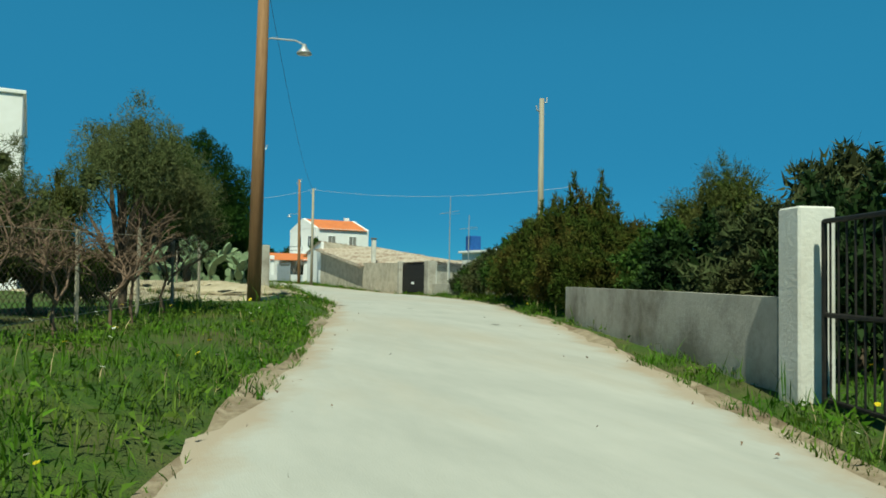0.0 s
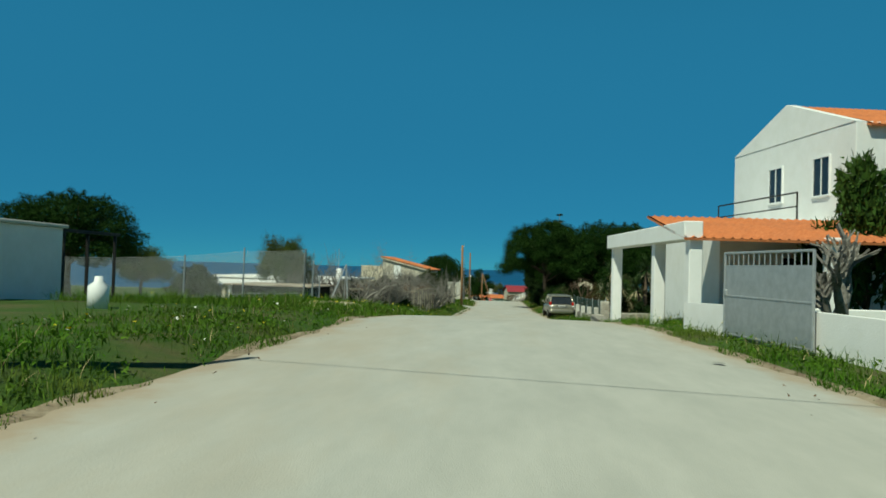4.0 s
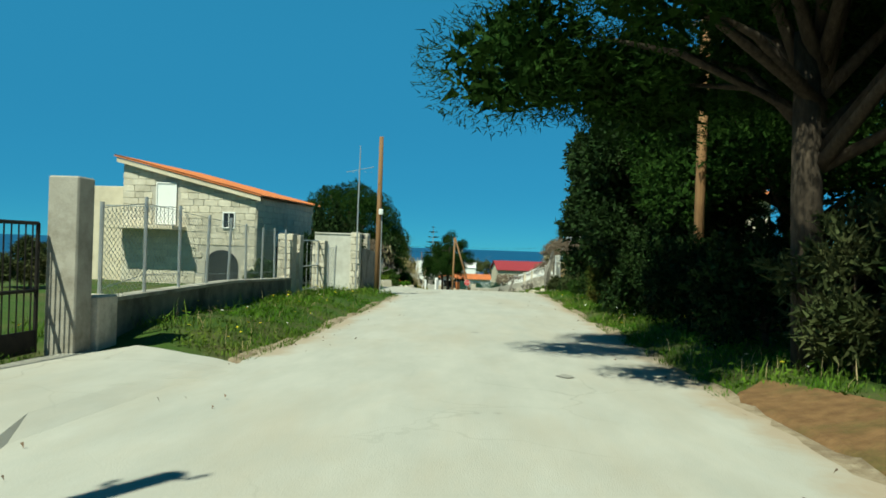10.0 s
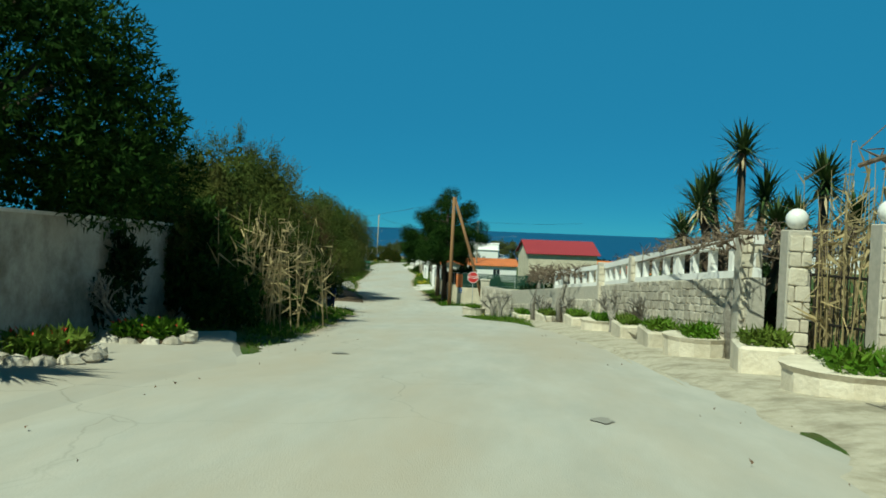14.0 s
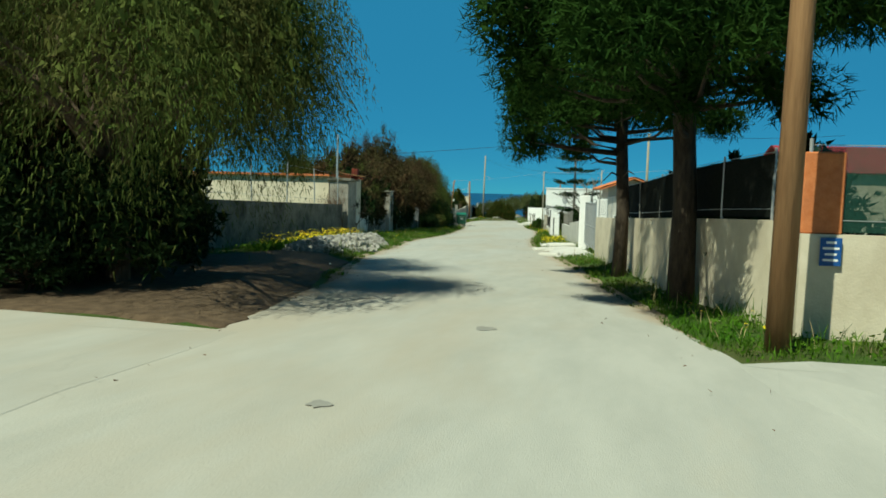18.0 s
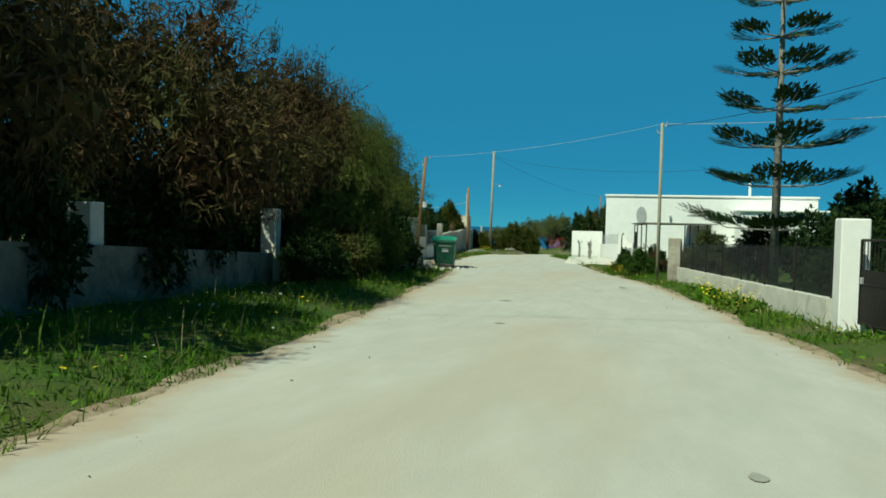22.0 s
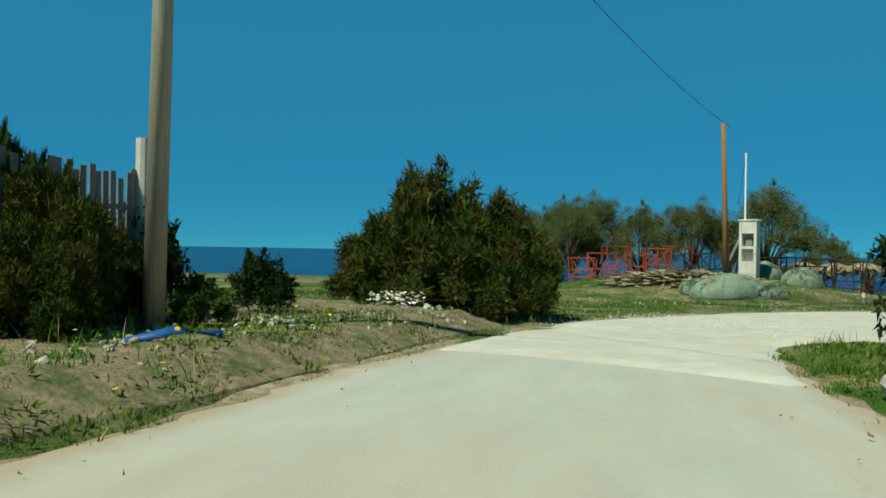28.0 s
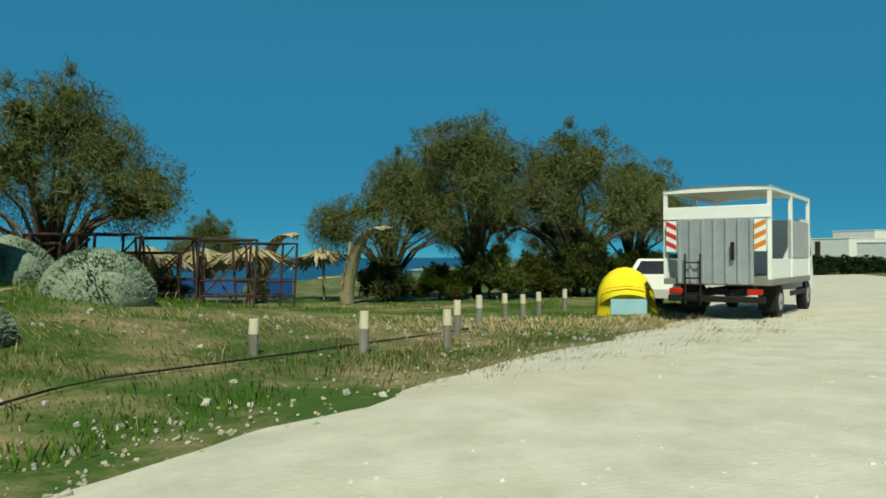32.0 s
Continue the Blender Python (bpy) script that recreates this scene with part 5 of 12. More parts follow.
def opening(parent, m, w, h, kind_="window", shutter=None, frame_mat=None, name=None):
    """A window or door set on a wall face: m places its bottom middle, y pointing out of the wall."""
    f = Mesh()
    t = 0.06
    f.box((-w / 2 - t, -0.02, -t if kind_ == "window" else 0), (-w / 2, 0.05, h + t), None, 0.008)
    f.box((w / 2, -0.02, -t if kind_ == "window" else 0), (w / 2 + t, 0.05, h + t), None, 0.008)
    f.box((-w / 2, -0.02, h), (w / 2, 0.05, h + t), None, 0.008)
    if kind_ == "window":
        f.box((-w / 2, -0.02, -t), (w / 2, 0.07, 0), None, 0.008)
        f.box((-0.02, 0.0, 0), (0.02, 0.035, h), None, 0.004)
    ob = part(name or kind_, f, frame_mat or M_WHITEPAINT, parent)
    ob.matrix_basis = m
    part("pane" if shutter is None else "shutter", Mesh().box((-w / 2, -0.01, 0), (w / 2, 0.015, h)), shutter or M_GLASS, ob)
    return ob


def face_m(x, y, z, ang):
    """A place on a wall whose outward way points at ang degrees (0 = +x)."""
    return pose(x, y, z, 0, 0, ang - 90)


def gate(a, b, h, material, label, bars=0.12, solid=0.0, name="metal_gate", base=0.06, arch=0.0):
    x0, y0 = a
    ln = math.hypot(b[0] - a[0], b[1] - a[1])
    t = thing(name, label, "gate", x0, y0, ground_z(*a), math.degrees(math.atan2(b[1] - a[1], b[0] - a[0])))
    f = Mesh()
    for x in (0.03, ln - 0.03):
        f.tube([(x, 0, base), (x, 0, h)], 0.03, 6)
    for z in (base + 0.03, h * 0.5, h):
        f.tube([(0.03, 0, z), (ln - 0.03, 0, z)], 0.025, 6)
    part("gate_frame", f, material, t)
    n = max(2, int(ln / bars))
    for k in range(1, n):
        x = ln * k / n
        part("bar", Mesh().tube([(x, 0, base), (x, 0, h + arch * math.sin(math.pi * k / n))], 0.011, 5), material, t)
    if solid:
        part("sheet", Mesh().box((0.05, -0.012, base), (ln - 0.05, 0.012, base + solid)), material, t)
    part("handle", Mesh().box((ln - 0.16, -0.05, h * 0.5), (ln - 0.08, 0.05, h * 0.5 + 0.12), None, 0.01), M_GALV, t)
    return t


# =============== first stretch: the bend and the shed ===============
pillar(6.35, 5.15, 0.38, 1.9, M_LIGHTCONC, "white rendered gate pillar beside an iron gate", rz=-20)
gate((6.2, 4.85), (4.9, 1.8), 1.75, M_BLACK, "black iron bar gate at a garden entrance", 0.13)
gate((4.8, 1.6), (3.4, -1.6), 1.75, M_BLACK, "black iron bar gate at a garden entrance", 0.13)
wall("garden_wall", [(6.6, 5.6), (7.9, 9.0), (9.75, 14.1)], [0.98, 0.9, 0.75], 0.2, M_CONC, "low grey rendered garden wall")
for x, y, h, w, k in [(8.3, 6.0, 2.5, 2.6, "dark"), (9.4, 8.4, 2.3, 2.8, "olive"), (10.6, 11.0, 2.4, 3.0, "dark"), (11.6, 13.2, 2.3, 2.6, "shrub"), (9.6, 5.0, 2.9, 2.8, "olive"), (12.5, 9.5, 3.6, 4.0, "olive")]:
    shrub(x, y, h, w, x * 40, "dense evergreen shrub behind the low wall", k)
for x, y, h, w in [(11.1, 15.6, 2.5, 2.8), (12.5, 17.8, 3.7, 3.2), (13.4, 20.2, 3.3, 3.0), (14.4, 19.0, 4.0, 3.4), (13.7, 23.0, 2.4, 3.0), (12.2, 19.0, 3.0, 3.0), (13.0, 21.4, 2.6, 2.6), (14.6, 26.3, 2.1, 3.0), (16.0, 29.8, 1.9, 2.8), (16.6, 32.4, 1.6, 2.2)]:
    shrub(x, y, h, w, y * 31, "bushy evergreen shrub at the road edge", "cypress" if y < 22 else "shrub" if int(y) % 2 else "olive")
tamarisk(17.5, 17.0, 4.6, 4.6, 40, "feathery green tree behind the shrubs")
palm(30.5, 49.5, 4.9, 0, "dark round-headed palm behind the yard", 40, 1.5, True)
pole(12.94, 20.4, 6.6, 0.11, 0.08, M_GREYPOLE, "weathered grey wooden utility pole behind shrubs")
pole(3.3, 17.3, 8.6, 0.16, 0.12, M_WOODPOLE, "brown wooden utility pole with a lamp arm", (0.05, -0.1), (6.0, 1.0, -0.15))
for x, y, h, w, k in [(-0.9, 13.4, 2.2, 2.6, "tam"), (-3.4, 11.5, 2.2, 2.8, "olive")]:
    shrub(x, y, h, w, y * 25, "wispy grey-green bush at the roadside", k)
beach_tamarisk(0.4, 12.9, 3.6, 3.2, 20, "wispy grey-green tamarisk at the roadside", 1)
beach_tamarisk(-2.0, 12.2, 3.2, 3.2, 140, "wispy grey-green tamarisk at the roadside", 0)
for k, (x, y) in enumerate([(-1.6, 8.2), (-0.4, 10.0), (0.5, 11.6), (-2.4, 6.2), (-2.0, 10.6), (-1.0, 9.2), (0.2, 10.8), (-3.0, 7.6), (1.1, 13.2)]):
    bare_tree(x, y, 2.2 + 0.3 * (k % 3), k * 50, "tangle of dry brown brushwood", M_BROWNTWIG, 300 + k, 1.5, 4, 0.03, (3, 4), 0.3, "dry_brush")
fence([(-4.6, 4.0), (-1.0, 9.2), (0.6, 12.4), (1.9, 15.6)], 1.35, 2.2, "rusty wire fence among dry brush", M_RUSTNET, 0.03, M_GREYPOLE)
def white_building():
    t = thing("white_building", "tall white plastered building among bushes", "building", -6.6, 28.4, gz(26), 4)
    part("wall", Mesh().box((-6, -4, -0.5), (4.3, 4, 6.0), None, 0.03), M_WHITE, t)
    part("parapet", Mesh().box((-6.06, -4.06, 6.0), (4.36, 4.06, 6.12), None, 0.02), M_WHITE, t)
    opening(t, face_m(1, -4, 3.4, -90), 0.9, 1.2)
    return t
white_building()
pillar(5.9, 29.3, 0.42, 1.75, M_CONC, "rough concrete gate pillar with a pole behind", rz=8)
pole(5.85, 29.75, 5.7, 0.05, 0.04, M_GREYPOLE, "slim grey pole with a small bracket", (0, 0), None, True)
for k, (x, y, r) in enumerate([(3.4, 20.2, 1.3), (1.2, 23.6, 1.6), (3.4, 25.0, 1.5), (4.2, 28.0, 1.0), (0.2, 19.6, 1.0)]):
    m = Mesh().ball((0, 0, 0), r, 16, 0.2, 0.3, k)
    solo("sand_mound", m, M_SAND, "low mound of pale sand and stones", "mound", pose(x, y, ground_z(x, y) + 0.02, 0, 0, k * 40), smooth=True)
def prickly_pear(x, y, h, seed):
    t = thing("prickly_pear", "prickly pear cactus with grey-green pads", "cactus", x, y, ground_z(x, y), seed * 30, "prickly pears")
    rnd = random.Random(seed)
    tips = [(Vector((rnd.uniform(-.7, .7), rnd.uniform(-.7, .7), 0)), Vector((0, 0, 1))) for _ in range(7)]
    for lv in range(4):
        nxt = []
        for p, d in tips:
            ln = h * 0.26 * rnd.uniform(0.8, 1.2)
            a = rnd.uniform(0, math.pi)
            s = Vector((math.cos(a), math.sin(a), 0))
            q = p + d * ln
            m = Mesh()
            ring = 10
            nrm = d.cross(s).normalized() * 0.035
            for sg in (-1, 1):
                for i in range(ring):
                    b = 2 * math.pi * i / ring
                    m.v.append(tuple(p + d * ln * (0.5 - 0.5 * math.cos(b)) + s * math.sin(b) * ln * 0.36 + nrm * sg * (0.5 if i == 0 else 1)))
            m.f = [tuple(range(ring))[::-1], tuple(range(ring, 2 * ring))] + [(i, (i + 1) % ring, ring + (i + 1) % ring, ring + i) for i in range(ring)]
            part("pad", m, M_CACTUS, t)
            for _ in range(rnd.choice((1, 2, 2) if lv < 2 else (0, 1, 2))):
                e = (d + Vector((rnd.uniform(-.8, .8), rnd.uniform(-.8, .8), rnd.uniform(0, .4)))).normalized()
                nxt.append((q - d * 0.03, e))
        tips = nxt[:10]
for k, (x, y, h) in enumerate([(2.2, 30.6, 2.1), (3.9, 31.2, 2.3), (0.6, 31.0, 1.9), (5.0, 32.2, 1.8), (-0.8, 30.0, 1.7)]):
    prickly_pear(x, y, h, k + 1)
fence([(-1.5, 20.5), (2.6, 27.6), (5.7, 29.0)], 1.4, 2.6, "thin posts and wire along a sandy plot", None, 0.03, M_GREYPOLE)
pine(3.9, 36.5, 7.4, 6.4, 10, "bushy dark green pine behind a wall", 1)
pine(6.2, 40.5, 5.0, 3.6, 70, "bushy dark green pine at the roadside", 1)
for x, y, h, w, k in [(5.6, 41.2, 4.4, 4.2, "dark"), (5.6, 44.4, 3.9, 3.8, "dark"), (5.2, 47.4, 3.2, 3.4, "wild"), (5.2, 50.2, 2.4, 2.8, "dark"), (7.0, 43.0, 1.6, 2.4, "dark"), (7.0, 47.5, 1.4, 2.4, "dark"), (3.6, 45, 4.8, 4.5, "tam")]:
    shrub(x, y, h, w, y * 20, "dense roadside bush in shade", k)
for x, y, h, w, k in [(4.4, 38.2, 3.4, 3.2, "dark"), (5.2, 39.6, 2.6, 2.6, "dark"), (4.0, 40.6, 4.2, 3.6, "dark"), (6.0, 37.0, 1.3, 2.0, "shrub"), (6.3, 38.8, 1.4, 2.0, "wild"), (2.6, 38.4, 3.6, 3.4, "dark")]:
    shrub(x, y, h, w, y * 20, "dense dark bush at the verge", k)
for x, y, h in [(6.2, 50.6, 3.3), (5.5, 51.6, 2.9)]:
    m = bare_tree(x, y, h, 30, "leggy shrub with a few large green leaves", M_BROWNTWIG, int(y * 7), 0.5, 3, 0.025, (2, 3), 1.0, "leggy_shrub")
    p = np.array([(random.uniform(-.9, .9), random.uniform(-.9, .9), random.uniform(h * .2, h * 0.7)) for _ in range(120)])
    part("leaves", quads_mesh("leaves", leaf_cards(p, 0.08, 0.6, 0.3, 8), 3), M_SHRUB, m)
def basketball_stand():
    t = thing("basketball_stand", "old basketball stand with broken grey boards and a black ring", "basketball stand", 5.15, 52.4, None, -12)
    part("post", Mesh().tube([(-0.1, 0, -0.3), (-0.1, 0, 4.4)], 0.09, 8), M_LIGHTCONC, t)
    part("post", Mesh().tube([(0.16, 0.5, -0.3), (0.1, 0.5, 4.2)], 0.08, 8), M_LIGHTCONC, t)
    for k in range(4):
        part("brace", Mesh().tube([(-0.1, 0, 0.5 + 0.9 * k), (0.13, 0.5, 0.9 + 0.9 * k)], 0.025, 5), M_LIGHTCONC, t)
    part("frame", Mesh().tube([(0.1, 0, 4.1), (1.3, 0.5, 4.0), (1.3, 0.5, 2.75), (0.1, 0, 2.8), (0.1, 0, 4.1), (0.85, 0.9, 3.95), (0.85, 0.9, 2.7), (0.1, 0, 2.8)], 0.03, 6), M_BLACK, t)
    part("panel", Mesh().box((0.1, -0.02, 3.1), (0.85, 0.02, 3.6), pose(0, 0, 0, 0, 2, 18)), M_CONC, t, "dented grey panel")
    part("panel", Mesh().box((0.66, 0.0, 2.8), (1.22, 0.03, 3.95), pose(0.1, 0.3, 0, 0, -2, 12)), M_PLASTER, t, "dirty pale panel")
    part("panel", Mesh().box((0.25, 0.3, 2.8), (0.85, 0.33, 3.05), pose(0, 0, 0, 0, 4, 25)), M_LIGHTCONC, t, "torn pale panel")
    part("ring", Mesh().tube([(1.62 + 0.23 * math.cos(0.3927 * k), 0.35 + 0.23 * math.sin(0.3927 * k), 3.02) for k in range(17)], 0.018, 6), M_BLACK, t, "black iron ring")
    part("ring_arm", Mesh().tube([(1.2, 0.45, 3.0), (1.4, 0.38, 3.02)], 0.02, 5), M_BLACK, t)
    for ob in t.children:
        if ob.name.split(".")[0] in ("frame", "panel", "ring", "ring_arm"):
            ob.matrix_basis = pose(0, 0, 0.25) @ ob.matrix_basis
basketball_stand()
pole(5.05, 60.1, 6.5, 0.12, 0.1, M_WOODPOLE, "brown wooden utility pole with a white box", (0, 0), None, False, 3.6)
def low_white_house():
    t = thing("low_white_house", "low white flat-roofed house behind rough grass", "house", -1.42, 70.1, gz(70), 2)
    part("wall", Mesh().box((-9.5, 0, -0.6), (0, 4.8, 2.1), None, 0.02), M_WHITE, t)
    part("roof", Mesh().box((-9.6, -0.1, 2.1), (0.12, 4.9, 2.2), None, 0.02), M_LIGHTCONC, t, "thin weathered roof slab")
    opening(t, face_m(0, 1.4, 0.75, 0), 0.5, 0.95)
    opening(t, face_m(-5.2, 0, 0.8, -90), 0.8, 0.95)
    for y in (5.4, 6.8, 8.6):
        part("porch_post", Mesh().box((-0.35, y - 0.04, -0.4), (-0.27, y + 0.04, 2.05)), M_BLACK, t)
    part("porch_beam", Mesh().box((-0.4, 4.9, 2.02), (-0.24, 8.8, 2.12)), M_BLACK, t)
    part("mast", Mesh().tube([(0.3, -0.7, -0.4), (0.32, -0.7, 4.7)], 0.035, 7), M_GALV, t)
low_white_house()
solo("round_table_top", Mesh().tube([(0, 0, 0), (0, 0.05, 0)], [0.6, 0.6], 28), M_SAND, "round weathered disc leaning on a wall", "disc", pose(-4.15, 69.75, gz(70) + 0.5, -10, 0, 4))
solo("white_canister", Mesh().tube([(0, 0, 0), (0, 0, 0.5), (0, 0, 0.6), (0, 0, 0.72)], [0.22, 0.22, 0.1, 0.08], 12), M_WHITEPAINT, "white plastic canister in the grass", "canister", pose(2.2, 70, ground_z(2.2, 70) - 0.02), smooth=True)
pine(-23.5, 112, 9.0, 13.0, 20, "dark round pine far behind the low house", 0)

# the shed
def shed():
    t = thing("stone_shed", "grey rendered shed with a weathered sheet roof", "shed", 16.1, 50.0)
    def slab(pts, material, label, lean=0.0225):
        w = Mesh()
        n = len(pts)
        for x in (0.0, 0.22):
            w.v += [(x + lean * y, y, q) for y, q in pts]
        w.f = [tuple(range(n))[::-1], tuple(range(n, 2 * n))] + [(i, (i + 1) % n, n + (i + 1) % n, n + i) for i in range(n)]
        part("wall", w, material, t, label)
    slab([(-3.5, -0.4), (-3.5, 1.55), (8.0, 2.9), (8.0, -0.4)], M_PLASTER, "beige rendered wall facing the road")
    slab([(8.0, -0.4), (8.0, 3.55), (12.6, 2.7), (12.6, -0.4)], M_WHITE, "whitewashed end wall with worn paint")
    part("wall", Mesh().box((0.2, -3.5, -0.4), (8.6, -3.3, 1.7)), M_CONC, t)
    part("wall", Mesh().box((0.5, 12.4, -0.4), (8.9, 12.6, 1.9)), M_WHITE, t)
    part("wall", Mesh().box((8.6, -3.5, -0.4), (8.9, 12.6, 2.2)), M_CONC, t)
    part("roof", roof_sheet((-0.5, -3.9, 1.55), (4.6, -3.9, 2.0), (4.6, 8.1, 3.3), (-0.3, 8.1, 2.98), M_OLDROOF, 0.42, 0.05), M_OLDROOF, t)
    part("roof", roof_sheet((4.6, -3.9, 2.0), (9.2, -3.9, 1.7), (9.2, 8.1, 2.6), (4.6, 8.1, 3.3), M_OLDROOF, 0.42, 0.05), M_OLDROOF, t)
    part("roof", roof_sheet((0.2, 12.9, 2.72), (9.2, 12.9, 1.95), (9.2, 8.12, 2.75), (0.1, 8.12, 3.62), M_OLDROOF, 0.42, 0.05), M_OLDROOF, t)
    part("wall", Mesh().box((0.25, 7.98, 1.0), (9.0, 8.08, 2.5)).add([(0.2, 8.03, 2.5), (9.0, 8.03, 2.5), (9.0, 8.03, 2.72), (0.2, 8.03, 3.55)], [(0, 1, 2, 3)]), M_PLASTER, t, "gable between the two roofs")
    # the frayed lower edge of the sheets over the wall
    fr = Mesh()
    nf = 90
    for k in range(nf + 1):
        u = k / nf
        y, z, x = -3.9 + 12.0 * u, 1.57 + 1.43 * u, -0.52 + 0.2 * u
        dz = 0.13 + 0.035 * math.sin(k * 1.7) + 0.05 * noise.noise((k * 0.31, 3, 1))
        fr.v += [(x, y, z + 0.03), (x - 0.02, y, z - dz), (x + 0.03, y, z - dz)]
    for k in range(nf):
        o = 3 * k
        fr.f += [(o, o + 3, o + 4, o + 1), (o + 1, o + 4, o + 5, o + 2), (o + 2, o + 5, o + 3, o)]
    part("roof_edge", fr, M_OLDROOF, t, "frayed pale edge of the roof sheets")
    ch = part("chimney", Mesh().box((0.55, -3.15, 1.6), (0.81, -2.89, 3.3), None, 0.02), M_LIGHTCONC, t)
    part("chimney_cap", Mesh().box((0.5, -3.2, 3.37), (0.86, -2.84, 3.43), None, 0.01).box((0.55, -3.15, 3.3), (0.6, -2.89, 3.37)).box((0.76, -3.15, 3.3), (0.81, -2.89, 3.37)), M_MOSSYSHADE, ch)
shed()
wall("garden_wall", [(15.85, 39.9), (15.95, 46.4)], [1.75, 1.8], 0.2, M_PLASTER, "beige rendered wall beside the shed")
pillar(15.8, 39.6, 0.3, 1.85, M_CONC, "rough block gate pillar with flaking render")
gate((15.85, 39.4), (16.0, 36.2), 1.75, M_BLACK, "black sheet metal double gate", 0.2, 1.55, base=0.12)
solo("paper_notice", Mesh().box((-0.015, -0.16, 0), (0.015, 0.16, 0.13)), M_WHITEPAINT, "white paper notice on the gate", "notice", pose(15.84, 37.9, ground_z(15.9, 37.9) + 0.55))
pillar(16.0, 35.9, 0.5, 1.8, M_CONC, "grey rendered gate pillar")
wall("garden_wall", [(16.1, 35.6), (16.3, 31.5), (16.4, 26.0)], [0.55, 0.55, 0.5], 0.2, M_CONC, "low grey wall with a wire fence")
fence([(16.1, 35.4), (16.35, 30.0)], 1.7, 1.3, "light fence on a low wall", M_WIRENET, 0.03, M_LIGHTCONC)
def yard_house():
    t = thing("yard_house", "low white house with a flat roof in a yard", "house", 26.5, 41.0, None, 4)
    part("wall", Mesh().box((-4, -4, -0.4), (4, 4, 2.6), None, 0.02), M_WHITE, t)
    part("roof", Mesh().box((-4.2, -4.2, 2.6), (4.2, 4.2, 2.75), None, 0.02), M_WHITE, t)
    opening(t, face_m(-4, -1.5, 1.0, 180), 1.0, 1.1)
    opening(t, face_m(-4, 1.2, 0.0, 180), 0.9, 2.0, "door")
yard_house()
def antenna(x, y, h, label):
    t = thing("antenna_mast", label, "antenna", x, y)
    part("mast", Mesh().tube([(0, 0, -0.2), (0, 0, h * .6), (0.02, 0, h)], [0.035, 0.03, 0.02], 7), M_GALV, t)
    part("aerial", Mesh().tube([(-0.55, 0, h * 0.82), (0.6, 0.1, h * 0.86)], 0.012, 5), M_GALV, t)
    for k in range(5):
        part("rod", Mesh().tube([(-0.5 + 0.25 * k, -0.2, h * 0.82 + 0.01 * k), (-0.5 + 0.25 * k, 0.2, h * 0.82 + 0.01 * k)], 0.008, 4), M_GALV, t)
antenna(17.9, 37.6, 5.5, "slim galvanised mast beside the gate")
antenna(19.6, 38.6, 4.6, "galvanised aerial mast with rods")
solo("blue_water_tank", Mesh().box((-0.4, -0.4, 0), (0.4, 0.4, 1.0), None, 0.06), M_BLUE, "small blue tank on a roof", "tank", pose(22.9, 44.4, gz(44) + 2.75))
pole(15.4, 61.4, 8.7, 0.13, 0.1, M_WOODPOLE, "brown wooden utility pole with a lamp arm", (-0.15, 0), (5.7, -0.95, -0.1))
pole(15.35, 57.3, 7.6, 0.11, 0.09, M_GREYPOLE, "weathered utility pole with a bent conduit", (0, 0), None, True)
def white_house():
    t = thing("white_house", "two-storey white house with a red tiled gable roof", "house", 24.6, 79.5, gz(78), 8)
    w = Mesh().box((-4.6, -3.6, -0.6), (1.5, 3.6, 5.9), None, 0.02)
    part("wall", w, M_WHITE, t)
    for x0, x1 in ((-4.62, -4.3), (1.52, 1.2)):
        g = Mesh().add([(x0, -3.6, 5.9), (x0, 3.6, 5.9), (x0, 0, 7.1), (x1, -3.6, 5.9), (x1, 3.6, 5.9), (x1, 0, 7.1)],
                       [(0, 1, 2), (5, 4, 3), (0, 3, 4, 1), (1, 4, 5, 2), (2, 5, 3, 0)])
        part("gable", g, M_WHITE, t)
    part("roof", roof_sheet((-4.3, -3.8, 5.8), (1.2, -3.8, 5.8), (1.2, 0, 7.05), (-4.3, 0, 7.05), M_TILE), M_TILE, t)
    part("roof", roof_sheet((-4.3, 3.8, 5.8), (1.2, 3.8, 5.8), (1.2, 0, 7.05), (-4.3, 0, 7.05), M_TILE), M_TILE, t)
    part("chimney", Mesh().box((0.5, 0.2, 6.6), (1.0, 0.6, 7.4), None, 0.02), M_WHITE, t)
    for x in (-2.8, -0.4):
        opening(t, face_m(x, -3.6, 4.1, -90), 0.8, 1.0, shutter=M_CARTRIM)
    for y in (-2.0, 0.6):
        opening(t, face_m(-4.6, y, 4.0, 180), 0.8, 1.1)
    opening(t, face_m(-4.6, -1.0, 0.9, 180), 1.0, 1.2)
    bal = part("balcony", Mesh().box((-5.7, -2.6, 3.0), (-4.6, 2.6, 3.14), None, 0.01), M_WHITE, t)
    part("railing", Mesh().tube([(-5.65, -2.55, 4.0), (-5.65, 2.55, 4.0)], 0.025, 6).tube([(-5.65, -2.55, 3.6), (-5.65, 2.55, 3.6)], 0.02, 6).tube([(-5.65, -2.55, 3.1), (-5.65, -2.55, 4.0)], 0.025, 6).tube([(-5.65, 2.55, 3.1), (-5.65, 2.55, 4.0)], 0.025, 6), M_BLACK, bal)
white_house()
shrub(20.5, 74.6, 4.6, 3.4, 0, "leafy green tree before the white house", "shrub")
